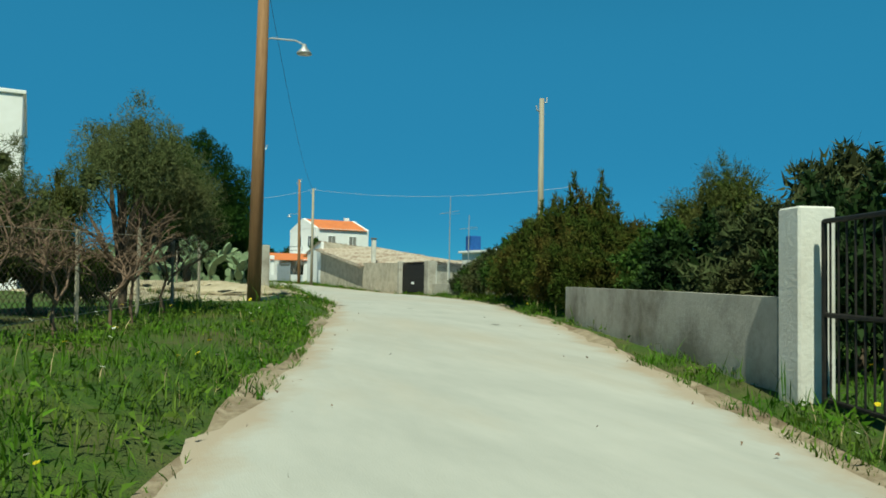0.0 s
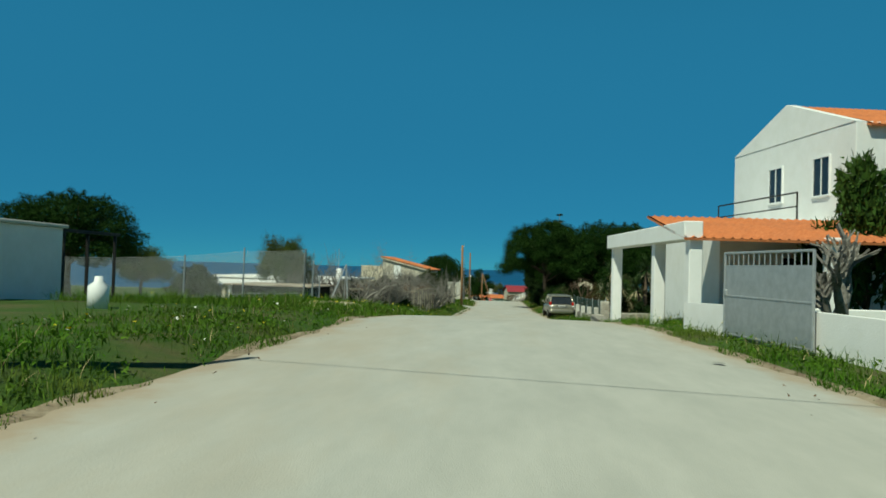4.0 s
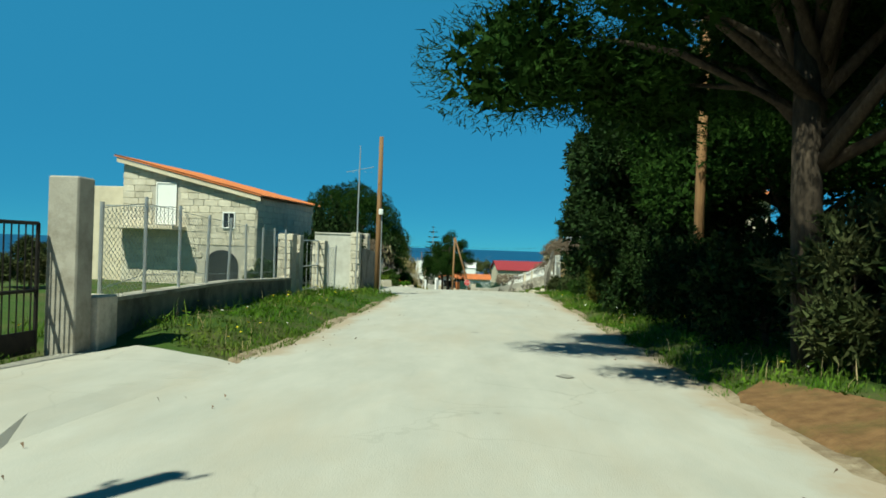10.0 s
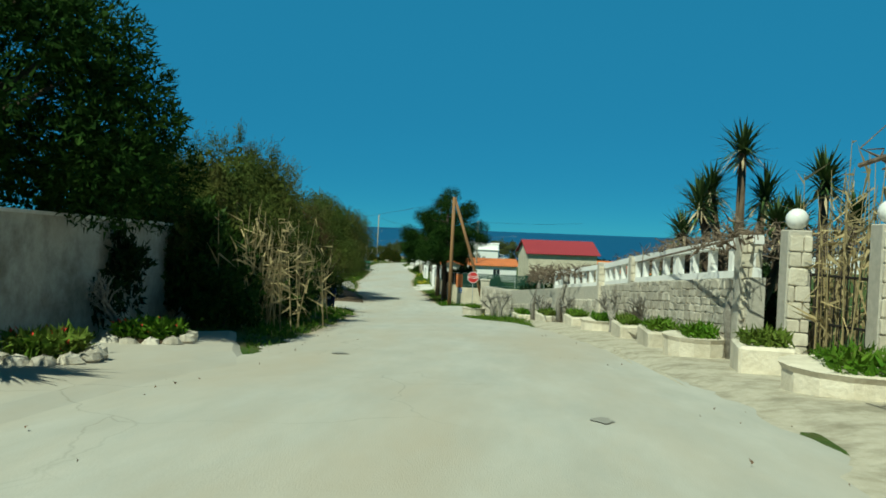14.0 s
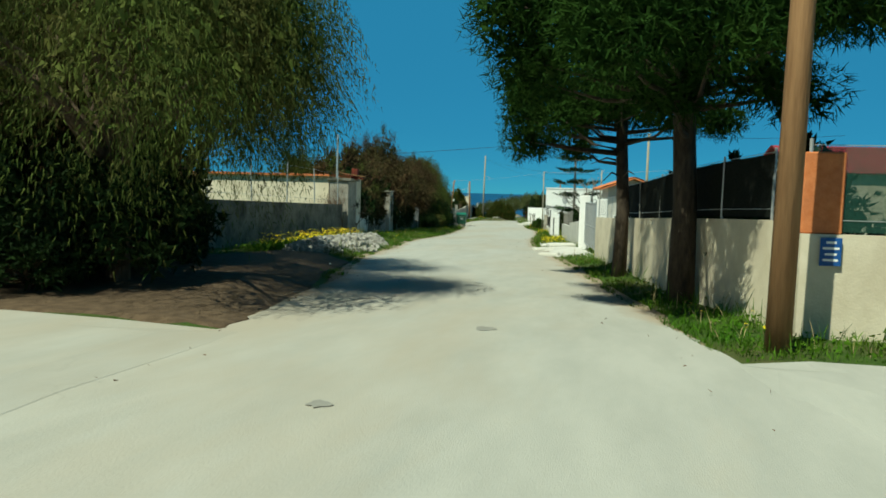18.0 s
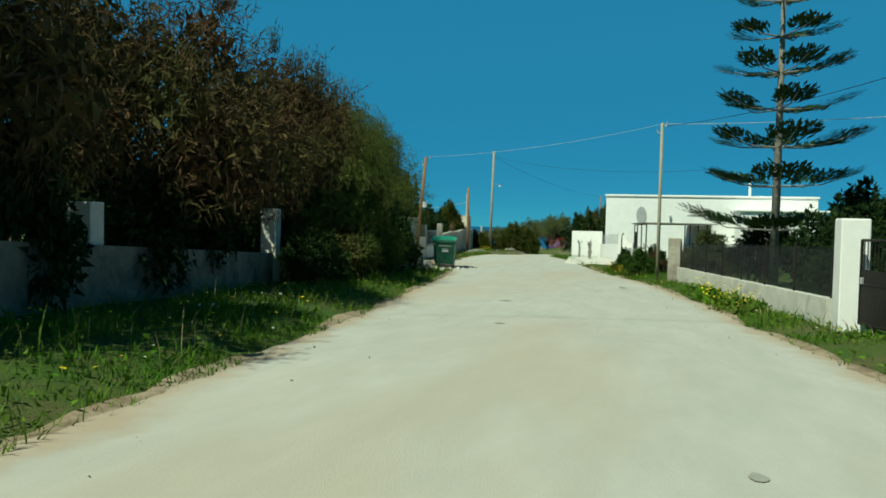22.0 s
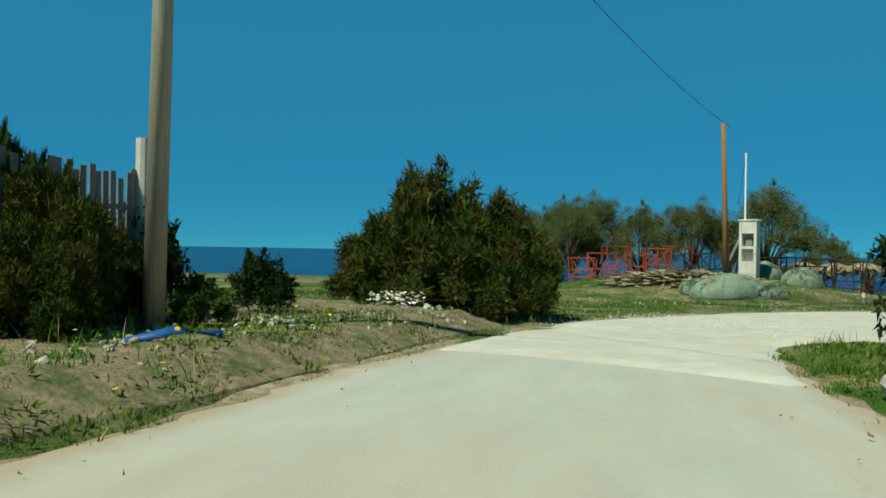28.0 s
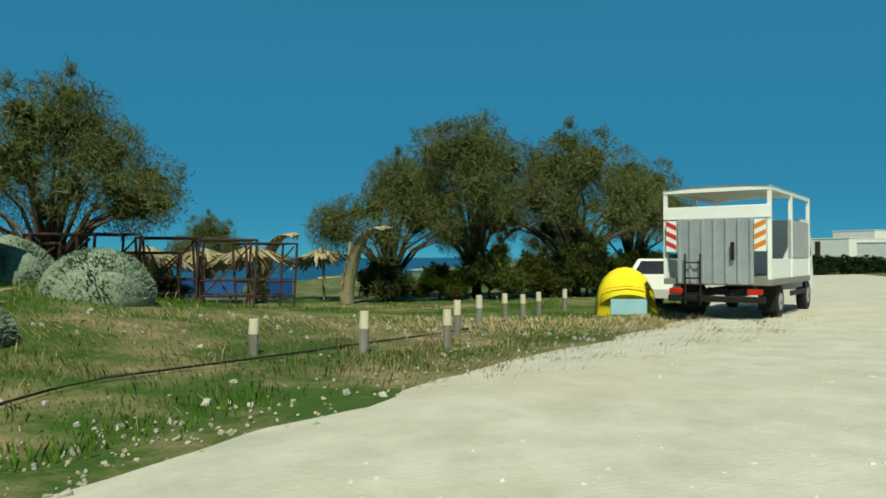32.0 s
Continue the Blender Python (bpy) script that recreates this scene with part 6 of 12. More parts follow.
def veranda_house():
    t = thing("veranda_house", "small white house with a red tiled veranda", "house", 18.1, 75.6, gz(76), 3)
    part("wall", Mesh().box((-1.0, 0.2, -0.6), (4.5, 6.0, 2.7), None, 0.02), M_WHITE, t)
    part("veranda_roof", roof_sheet((-3.0, -3.2, 2.35), (4.5, -3.2, 2.35), (4.5, 0.4, 3.1), (-3.0, 0.4, 3.1), M_TILE), M_TILE, t)
    for x, y in ((-2.7, -2.9), (0.6, -2.9), (4.2, -2.9), (-2.7, 0.2), (-2.7, 5.6)):
        part("pillar", Mesh().box((x - .16, y - .16, -0.6), (x + .16, y + .16, 2.45), None, 0.02), M_WHITE, t)
    part("parapet", Mesh().box((-2.9, -3.05, -0.6), (4.4, -2.85, 0.75), None, 0.02), M_WHITE, t)
    part("beam", Mesh().box((-3.0, -3.1, 2.3), (-2.55, 5.9, 2.75), None, 0.02), M_WHITE, t)
    opening(t, face_m(1.2, 0.2, 0.0, -90), 0.9, 2.0, "door")
    opening(t, face_m(3.0, 0.2, 0.9, -90), 0.9, 1.1)
veranda_house()
bare_tree(16.9, 68.4, 2.6, 60, "pruned knobbly tree before the veranda", M_GREYBARK, 909, 0.75, 3, 0.14, (3, 3), 0.6)
wall("garden_wall", [(16.5, 64.0), (15.9, 68.0), (15.3, 72.0)], [0.7, 0.7, 0.6], 0.2, M_WHITE, "low white garden wall before the veranda house")
gate((15.9, 66.6), (15.45, 69.8), 1.7, M_GALV, "pale grey sheet gate of a front yard", 0.2, 1.4)
bare_tree(17.2, 68.5, 3.4, 20, "pruned bare mulberry with knobbly limbs", M_GREYBARK, 55, 0.9, 3, 0.16, (3, 4), 0.7, "pruned_tree")
wire((5.05, 60.1, gz(60) + 6.5), (15.3, 57.3, gz(57) + 7.5), 0.5, 0.012, M_PALECABLE)
wire((15.35, 57.3, gz(57) + 7.5), (28, 40, gz(40) + 7.0), 0.6, 0.012, M_PALECABLE)
wire((3.3, 17.3, 8.7), (15.35, 57.3, gz(57) + 7.5), 0.9, 0.006)
wire((3.3, 17.3, 8.6), (-14, -6, 8.0), 0.5, 0.018, M_PALECABLE)

# =============== second stretch: the crossing, the van, the pines ===============
fence([(2.9, 84.9), (-2.5, 85.5), (-9, 86)], 2.2, 2.8, "tall thin galvanised fence posts round a plot", M_WIRENET, 0.035)
fence([(2.9, 84.9), (2.1, 91.0)], 2.2, 3.0, "tall thin galvanised fence posts round a plot", M_WIRENET, 0.035)
for k, (x, y, r) in enumerate([(5.6, 79.9, 0.8), (4.7, 80.6, 0.9), (6.2, 79.3, 0.5)]):
    solo("sand_mound", Mesh().ball((0, 0, 0), r, 9, 0.36, 0.2, k + 20), M_SAND, "mound of pale sand and rubble in the grass", "mound", pose(x, y, ground_z(x, y)), smooth=True)
def black_shack():
    t = thing("black_shack", "black-clad shack with a flat sheet roof", "shack", -0.2, 94.0, ground_z(-0.2, 94.0), -8)
    part("wall", Mesh().box((-2.6, -1.5, -0.3), (1.7, 1.6, 1.75), None, 0.02), M_DARKNET, t)
    part("roof", Mesh().box((-2.9, -1.8, 1.75), (1.95, 1.8, 1.83), None, 0.01), M_OLDROOF, t, "rusty sheet roof")
    part("corner_post", Mesh().box((-2.75, -1.62, -0.3), (-2.6, -1.5, 1.75)), M_LIGHTCONC, t)
black_shack()
for a, b in (((1.9, 92.6, 0), (2.9, 93.8, 2.9)), ((3.1, 93.6, 0), (2.9, 93.8, 2.9)), ((2.4, 95.4, 0), (2.9, 93.8, 2.9))):
    g0 = ground_z(a[0], a[1])
    solo("stay_pole", Mesh().tube([(a[0], a[1], g0 - 0.1), (b[0], b[1], g0 + b[2])], 0.04, 6), M_GALV, "grey pole of a leaning tripod", "pole", group="tripod poles")
def slat_hut():
    t = thing("slatted_hut", "small hut of white horizontal boards", "hut", -1.5, 104.0, None, 10)
    for k in range(7):
        part("board", Mesh().box((-1.7, -0.03, 0.05 + k * 0.24), (1.7, 0.03, 0.24 + k * 0.24), None, 0.008), M_LIGHTCONC, t)
    part("roof", Mesh().box((-1.8, -0.1, 1.74), (1.8, 2.0, 1.8)), M_OLDROOF, t)
    part("wall", Mesh().box((-1.7, 1.8, 0), (1.7, 1.9, 1.72)), M_DARKNET, t)
slat_hut()
def bench(x, y, rz):
    t = thing("wooden_table", "long brown wooden garden table", "table", x, y, ground_z(x, y), rz)
    part("top", Mesh().box((-1.0, -0.35, 0.66), (1.0, 0.35, 0.72), None, 0.01), M_WOODPOLE, t)
    for sx in (-0.85, 0.85):
        for sy in (-0.28, 0.28):
            part("leg", Mesh().box((sx - .05, sy - .05, 0), (sx + .05, sy + .05, 0.66)), M_WOODPOLE, t)
bench(-7.2, 97.5, 10)
solo("green_bucket", Mesh().tube([(0, 0, 0), (0, 0, 0.5)], [0.28, 0.36], 14), M_TEALLID, "large green plastic bucket", "bucket", pose(0.6, 98.5, ground_z(0.6, 98.5)), smooth=True)
# the vine pergola and dead figs
def pergola():
    t = thing("vine_pergola", "rough pergola of poles under dry vines", "pergola", 3.6, 106.5, ground_z(3.6, 106.5), 0)
    for x in (-2.2, 0.0, 2.1):
        for y in (-4.4, -1.5, 1.4, 4.4):
            part("post", Mesh().tube([(x, y, -0.3), (x, y, 1.65)], 0.035, 6), M_GREYPOLE, t)
    for y in (-4.4, -1.5, 1.4, 4.4):
        part("beam", Mesh().tube([(-2.6, y, 1.65), (2.4, y, 1.6)], 0.04, 6), M_GREYPOLE, t)
    for x in (-2.3, -1.1, 0.1, 1.2, 2.2):
        part("rail", Mesh().tube([(x, -4.8, 1.7), (x + 0.1, 0, 1.62), (x, 4.8, 1.68)], 0.03, 5), M_GREYPOLE, t)
    rnd = random.Random(9)
    tw = Mesh()
    for k in range(150):
        x, y, z = rnd.uniform(-2.4, 2.2), rnd.uniform(-4.8, 4.8), rnd.uniform(1.55, 1.85)
        a = rnd.uniform(0, 6.3)
        tw.tube([(x, y, z), (x + math.cos(a) * .4, y + math.sin(a) * .4, z + rnd.uniform(-.1, .25)), (x + math.cos(a + .6) * .9, y + math.sin(a + .6) * .9, z + rnd.uniform(-.3, .3))], [0.02, 0.014, 0.006], 4, False)
    part("dry_vine", tw, M_BROWNTWIG, t)
    part("shade_net", Mesh().box((-2.4, -4.6, 0.1), (-2.36, 4.6, 1.5)), M_BLACKNET, t)
pergola()
for x, y, h, s, w in [(4.6, 101.9, 2.7, 11, 1.3), (2.6, 103.6, 2.6, 12, 1.4), (4.4, 112.9, 4.6, 13, 1.0), (3.4, 109.2, 3.6, 20, 1.2), (4.9, 109.4, 4.0, 21, 1.2), (3.8, 116.0, 4.4, 22, 1.1), (3.2, 117.6, 3.2, 14, 1.2), (4.9, 111.2, 2.6, 17, 1.3), (2.2, 112.2, 3.4, 18, 1.1), (5.2, 107.0, 2.2, 19, 1.4)]:
    bare_tree(x, y, h, s * 33, "leafless grey fig tree with tangled branches", M_GREYBARK, s, w * 1.15, 5, 0.085, (3, 4), 0.4, "fig_tree")
fence([(6.3, 100.6), (6.2, 108.0), (6.1, 116.0), (6.0, 123.5)], 1.35, 2.6, "wire mesh fence on slim grey posts along the verge", M_RUSTNET, 0.03, M_GREYPOLE)
fence([(6.0, 123.5), (4.6, 128.5), (5.4, 131.6)], 1.6, 2.6, "wire mesh fence on galvanised posts", M_WIRENET, 0.03)
solo("grey_tank", Mesh().box((-0.7, -0.5, 0.25), (0.7, 0.5, 1.1), None, 0.05), M_CARTRIM, "old grey tank on blocks under the vines", "tank", pose(3.6, 109.5, ground_z(3.6, 109.5)))
def long_house():
    t = thing("long_low_house", "long low house with a white flat roof", "house", -8.5, 128, None, -6)
    part("wall", Mesh().box((-6, -5, -0.5), (5.5, 5, 2.5), None, 0.02), M_CREAM, t)
    part("roof", Mesh().box((-6.6, -5.8, 2.5), (6.1, 5.6, 2.72), None, 0.02), M_WHITE, t)
    part("veranda_roof", roof_sheet((-6, -7.4, 2.0), (5.6, -7.4, 2.0), (5.6, -5.2, 2.46), (-6, -5.2, 2.46), M_WHITE), M_WHITE, t)
    for x in (-5.6, -1.8, 2.0, 5.2):
        part("post", Mesh().box((x - .08, -7.3, -0.5), (x + .08, -7.14, 2.0)), M_WOODPOLE, t)
    opening(t, face_m(5.5, 0, 0.9, 0), 1.0, 1.1)
    opening(t, face_m(0, -5, 0, -90), 1.0, 2.0, "door")
    part("chimney", Mesh().box((3.0, 2, 2.7), (3.5, 2.5, 3.6), None, 0.02), M_WHITE, t)
    part("mast", Mesh().tube([(3.2, 2.2, 3.6), (3.2, 2.2, 5.6)], 0.03, 6), M_GALV, t)
long_house()
# the low dark bushes also make a backdrop for shadow behind the figs
for x, y, h, w, k in [(-3.6, 103.6, 2.0, 3.2, "dark"), (-1.0, 104.0, 1.9, 3.0, "dark"), (1.4, 102.6, 1.6, 2.6, "dark"), (3.4, 104.2, 1.6, 2.6, "dark"), (5.0, 102.0, 1.0, 1.8, "dark"), (-4.6, 101.0, 1.6, 2.6, "dark"), (2.4, 105.5, 1.9, 3.0, "dark"), (3.0, 108.0, 1.8, 2.8, "dark"), (2.2, 110.5, 2.0, 3.0, "dark"), (3.0, 113.4, 1.7, 2.8, "dark"), (2.2, 116.0, 2.0, 3.0, "dark"), (3.6, 119.4, 1.5, 2.6, "dark"), (0.2, 107.2, 2.2, 3.4, "dark"), (-0.4, 113.0, 2.2, 3.6, "dark"), (-6, 118, 2.6, 3.4, "olive"), (0.4, 121.5, 2.4, 3.0, "dark"), (1.5, 126, 2.6, 3, "dark"), (4.2, 118.4, 1.9, 2.8, "dark"), (4.0, 121.0, 2.0, 2.8, "dark"), (3.0, 124.0, 2.2, 3.0, "dark"), (1.0, 118.6, 2.6, 3.4, "dark"), (4.6, 114.6, 1.5, 2.4, "dark"), (4.6, 109.8, 1.3, 2.2, "dark"), (-12, 110, 3.0, 4.5, "olive")]:
    shrub(x, y, h, w, y, "dark leafy shrub behind the fence", k)
tamarisk(-6.8, 116.5, 6.3, 5.6, 10, "round olive-green tree behind the plots", False, 1)
tamarisk(-24, 126, 5.5, 7, 50, "round olive-green tree far off", False, 1)
palm(1.0, 123.8, 1.6, 0, "low palm with arching fronds behind the fence", 18, 1.5, False, "dwarf_palm")
pole(7.75, 126.4, 5.9, 0.13, 0.1, M_WOODPOLE, "pale brown wooden utility pole in the verge", (-0.05, 0.0))
pillar(6.35, 135.4, 0.42, 2.4, M_CONC, "tall grey concrete gate pillar")
gate((6.1, 135.1), (5.9, 131.9), 1.75, M_BLACK, "black iron sliding gate with upright bars", 0.13, 0.3)
bare_tree(5.2, 127.8, 1.2, 0, "dry brown bush by the fence", M_BROWNTWIG, 66, 1.2, 4, 0.03, (3, 4), 0.4, "dry_brush")
shrub(3.4, 134.0, 3.4, 3.4, 15, "young tree with sparse green leaves behind the fence", "olive")
w = wall("garden_wall", [(6.3, 136.0), (5.9, 143.0), (5.6, 149.6)], [0.62, 0.55, 0.5], 0.25, M_MOSSYSHADE, "low dark mossy wall under a wire fence", M_CONC)
pillar(6.35, 135.95, 0.55, 0.75, M_STONE, "low stone block at the wall's end", name="stone_block_post")
fence([(6.3, 136.3), (5.9, 143.0), (5.6, 149.4)], 1.5, 1.7, "wire mesh fence on green-grey posts", M_WIRENET, 0.03, M_GALV, 2, 0.55)
stone_px = []
for x, y, ww in ((5.5, 149.9, 0.5), (5.55, 150.8, 0.42), (5.6, 154.4, 0.5)):
    p = pillar(x, y, ww, 2.0, M_MORTAR, "cream stone gate pillar with a white edge")
    bpy.context.view_layer.update()
    stone_face(p, (x - ww / 2, y - ww / 2 - 0.02), (x + ww / 2, y - ww / 2 - 0.02), ground_z(x, y), ground_z(x, y), 2.0, 0.25, 0.3, 0.08, M_BLOCK, int(y))
gate((5.55, 151.2), (5.6, 154.1), 1.85, M_GALV, "grey tubular steel gate with wire mesh", 0.5, 0.0)
fence([(5.6, 154.8), (5.6, 157.4)], 1.9, 1.3, "wire mesh fence between pillars", M_WIRENET, 0.03)
wall("garden_wall", [(4.4, 158.9), (6.2, 158.9)], [2.5, 2.5], 0.35, M_LIGHTCONC, "pale rendered gate wing with a stone edge", M_LIGHTCONC)
p = pillar(6.25, 158.85, 0.42, 2.6, M_MORTAR, "cream stone gate pillar")
bpy.context.view_layer.update()
stone_face(p, (6.04, 158.62), (6.46, 158.62), ground_z(6.2, 158.9), ground_z(6.2, 158.9), 2.55, 0.28, 0.3, 0.08, M_BLOCK, 5)
# the shade on this wall is put into its dark render
wall("garden_wall", [(6.4, 159.1), (6.55, 163.2)], [1.95, 1.78], 0.2, M_MOSSYSHADE, "garden wall behind the pole, coloured dark for shade")
pole(7.5, 157.0, 6.6, 0.12, 0.09, M_WOODPOLE, "brown wooden utility pole with a white box", (0, 0), None, False, 3.3)
antenna(6.7, 156.4, 6.2, "tall slim galvanised mast beside the pole")
def stone_house():
    t = thing("stone_house", "cream stone house with a red tiled lean roof", "house", 1.5, 159.4, gz(160), -5)
    # near face runs to -x, side face to +y
    f = Mesh()
    prof = [(0, -0.6), (0, 4.2), (-6.6, 5.75), (-6.6, -0.6)]
    for y in (0.0, 8.2):
        f.v += [(x, y, z) for x, z in prof]
    f.f = [(0, 1, 2, 3)[::-1], (4, 5, 6, 7), (0, 4, 5, 1)[::-1], (3, 2, 6, 7), (1, 5, 6, 2)[::-1]]
    w = part("wall", f, M_MORTAR, t)
    part("wall", Mesh().box((-10, 1.0, -0.6), (-6.6, 7, 4.6), None, 0.02), M_CREAM, t)
    part("roof", roof_sheet((0.35, -0.35, 4.26), (0.35, 8.5, 4.26), (-6.9, 8.5, 5.98), (-6.9, -0.35, 5.98), M_TILE), M_TILE, t)
    part("fascia", Mesh().add([(0.3, -0.3, 3.98), (0.3, -0.3, 4.18), (-6.8, -0.3, 5.88), (-6.8, -0.3, 5.66)], [(0, 1, 2, 3)]), M_CREAM, t)
    opening(t, face_m(-4.4, -0.03, 2.8, -90), 0.9, 1.9, "door", M_WHITEPAINT)
    opening(t, face_m(-1.3, -0.03, 2.75, -90), 0.5, 0.65)
    bal = part("balcony", Mesh().box((-6.8, -1.3, 2.55), (-3.4, 0, 2.72), None, 0.02), M_CREAM, t)
    for k in range(18):
        part("baluster", Mesh().tube([(-6.75 + k * 0.195, -1.25, 2.72), (-6.75 + k * 0.195, -1.25, 3.55)], 0.014, 4), M_GALV, bal)
    part("rail", Mesh().tube([(-6.75, -1.25, 3.57), (-3.45, -1.25, 3.57), (-3.45, 0, 3.57)], 0.025, 6), M_GALV, bal)
    a = Mesh()
    n = 12
    a.v = [(-2.4, -0.05, -0.4)] + [(-1.6 - 0.8 * math.cos(math.pi * k / n), -0.05, 1.0 + 0.7 * math.sin(math.pi * k / n)) for k in range(n + 1)] + [(-0.8, -0.05, -0.4)]
    a.f = [tuple(range(n + 3))]
    part("arched_window", a, M_GLASS, t)
    a2 = Mesh()
    a2.v = [(0.05, 2.4, 0.4)] + [(0.05, 3.4 - 1.0 * math.cos(math.pi * k / n), 1.9 + 0.6 * math.sin(math.pi * k / n)) for k in range(n + 1)] + [(0.05, 4.4, 0.4)]
    a2.f = [tuple(range(n + 3))]
    part("arched_window", a2, M_GLASS, t)
    part("arch_moulding", Mesh().tube([(0.1, 3.4 - 1.15 * math.cos(math.pi * k / n), 1.95 + 0.72 * math.sin(math.pi * k / n)) for k in range(n + 1)], 0.08, 5), M_WHITE, t)
    bpy.context.view_layer.update()
    base = t.matrix_world
    rnd = random.Random(4)
    cnt = 0
    for row in range(20):
        z = -0.2 + row * 0.3
        x = -6.6
        while x < -0.05 and cnt < 290:
            ln = rnd.uniform(0.35, 0.8)
            lim = 4.1 - (x + ln / 2) * 1.75 / 6.6
            x1 = min(x + ln, 0)
            if z + 0.3 < lim and x1 - x > 0.12 and not (-4.95 < x1 and x < -3.9 and 2.6 < z + .15 < 4.8) and not (-2.45 < x1 and x < -0.75 and z < 1.6):
                ob = new("stone_block", stone_mesh(rnd.randrange(5), M_BLOCK))
                ob.matrix_basis = pose((x + x1) / 2, -0.01, z + 0.15) @ Matrix.Diagonal((x1 - x - 0.02, 0.05, 0.28, 1))
                ob.parent = w
                cnt += 1
            x += ln
    rows = Mesh()
    for row in range(15):
        z, y = -0.2 + row * 0.29, 0.0
        while y < 8.1:
            ln = min(rnd.uniform(0.3, 0.8), 8.2 - y)
            if not (2.2 < y + ln and y < 4.6 and z < 2.6):
                rows.box((-0.02, y + 0.01, z + 0.01), (0.03 + rnd.uniform(0, .02), y + ln - 0.01, z + 0.28), None, 0.015)
            y += ln
    tagged(part("side_stone_course", rows, M_BLOCK, t), kind="stuff")
stone_house()
shrub(-2.0, 148, 1.6, 2.4, 0, "low leafy shrub in a front garden", "olive")
shrub(4.2, 151.8, 1.2, 1.6, 0, "small shrub by the gate", "shrub")

# right hand side
def trough():
    t = thing("stone_trough", "long weathered concrete trough at the road edge", "trough", 15.6, 86.6, None, -2)
    part("basin", Mesh().box((-0.3, -3.2, -0.2), (0.35, 3.2, 0.3), None, 0.03), M_CONCDARK, t)
    part("rim", Mesh().box((-0.34, -3.24, 0.3), (-0.18, 3.24, 0.37), None, 0.01), M_CONCDARK, t)
    part("block", Mesh().box((-0.3, 3.25, -0.2), (0.2, 3.75, 0.36), None, 0.04), M_CONC, t)
trough()
for k in range(9):
    x, y = 15.0 + random.uniform(-.3, .3), 82.5 + k * 0.7
    solo("white_stone", Mesh().ball((0, 0, 0), random.uniform(.14, .3), 4, 0.6, 0.4, k), M_STONE, "rough pale stone at the road edge", "stone", pose(x, y, ground_z(x, y) + 0.05, 0, 0, k * 50), group="stones at the road edge")
def corner_house():
    t = thing("corner_house", "white flat-roofed corner house with a red tiled porch", "house", 26.2, 100.6, gz(96), 0)
    w = part("wall", Mesh().box((-4.0, -4.0, -0.6), (4.6, 4.5, 3.5), None, 0.02), M_WHITE, t)
    part("roof", Mesh().box((-4.1, -4.1, 3.5), (4.7, 4.6, 3.62), None, 0.02), M_WHITE, t)
    part("porch_roof", roof_sheet((-3.6, -5.4, 2.3), (1.0, -5.4, 2.3), (1.0, -4.0, 2.9), (-3.6, -4.0, 2.9), M_TILE), M_TILE, t)
    for x in (-3.4, 0.8):
        part("porch_post", Mesh().box((x - .12, -5.35, -0.6), (x + .12, -5.1, 2.3), None, 0.02), M_WHITE, t)
    opening(t, face_m(-2.2, -4.0, 0, -90), 0.9, 2.0, "door")
    opening(t, face_m(-4.0, -2.0, 1.2, 180), 0.7, 1.1)
    stone_face(w, (-4.02, 4.2), (-4.02, 1.0), -0.3, -0.3, 2.8, 0.36, 0.55, 0.1, M_STONE, 3, 130)
corner_house()
p = pillar(17.4, 99.2, 0.5, 1.4, M_MORTAR, "pale stone corner pillar of a garden wall")
gw = wall("garden_wall", [(17.6, 99.3), (20.5, 100.0), (21.4, 100.2)], [0.75, 0.75, 0.75], 0.25, M_MORTAR, "low pale stone garden wall")
bpy.context.view_layer.update()
stone_face(p, (17.15, 98.94), (17.65, 98.94), ground_z(17.4, 99.2), ground_z(17.4, 99.2), 1.4, 0.3, 0.35, 0.08, M_STONE, 6)
stone_face(gw, (17.6, 99.15), (21.4, 100.05), ground_z(17.6, 99.3), ground_z(21.4, 100.2), 0.74, 0.22, 0.4, 0.1, M_STONE, 7)
gw = wall("garden_wall", [(17.2, 99.6), (17.3, 108), (17.5, 121.5)], [0.5, 0.5, 0.45], 0.3, M_MOSSYSHADE, "low dark rubble wall below a green net fence")
stone_face(gw, (17.02, 99.8), (17.2, 112), ground_z(17.2, 100), ground_z(17.3, 112), 0.5, 0.22, 0.4, 0.1, M_CONCDARK, 8, 120)
for k in range(6):
    y = 101.4 + 3.4 * k
    pillar(17.2, y, 0.27, 1.0, M_LIGHTCONC, "white square fence pillar", None, 2, None, "fence_pillar", "fence pillars beside the van")
fence([(17.6, 100.0), (17.7, 110), (17.9, 121)], 1.35, 3.4, "green shade net fence on thin posts", M_GREENNET, 0.025, M_GALV, 2, 0.2, "net_fence")
def garden_house():
    t = thing("garden_house", "white garden house with a red tiled porch", "house", 28.5, 111.5, gz(108), 5)
    part("wall", Mesh().box((-4.2, -3.5, -0.6), (4.2, 3.5, 3.4), None, 0.02), M_WHITE, t)
    part("roof", Mesh().box((-4.4, -3.7, 3.4), (4.4, 3.7, 3.58), None, 0.02), M_WHITE, t)
    part("porch_roof", roof_sheet((-2.6, -5.6, 2.2), (4.2, -5.6, 2.2), (4.2, -3.5, 2.8), (-2.6, -3.5, 2.8), M_TILE), M_TILE, t)
    for x in (-2.4, 0.9, 4.0):
        part("pillar", Mesh().box((x - .15, -5.5, -0.6), (x + .15, -5.2, 2.2), None, 0.02), M_WHITE, t)
    opening(t, face_m(-4.2, 0, 1.0, 180), 1.0, 1.1)
    opening(t, face_m(0.5, -3.5, 0, -90), 1.0, 2.0, "door")
garden_house()
yucca(20.6, 103.4, 3.7, 60, "tall yucca with sword leaves behind a garden wall", ((0, 0, 1.0), (0.6, 0.3, 0.75), (-0.5, 0.4, 0.66)), 1.0)
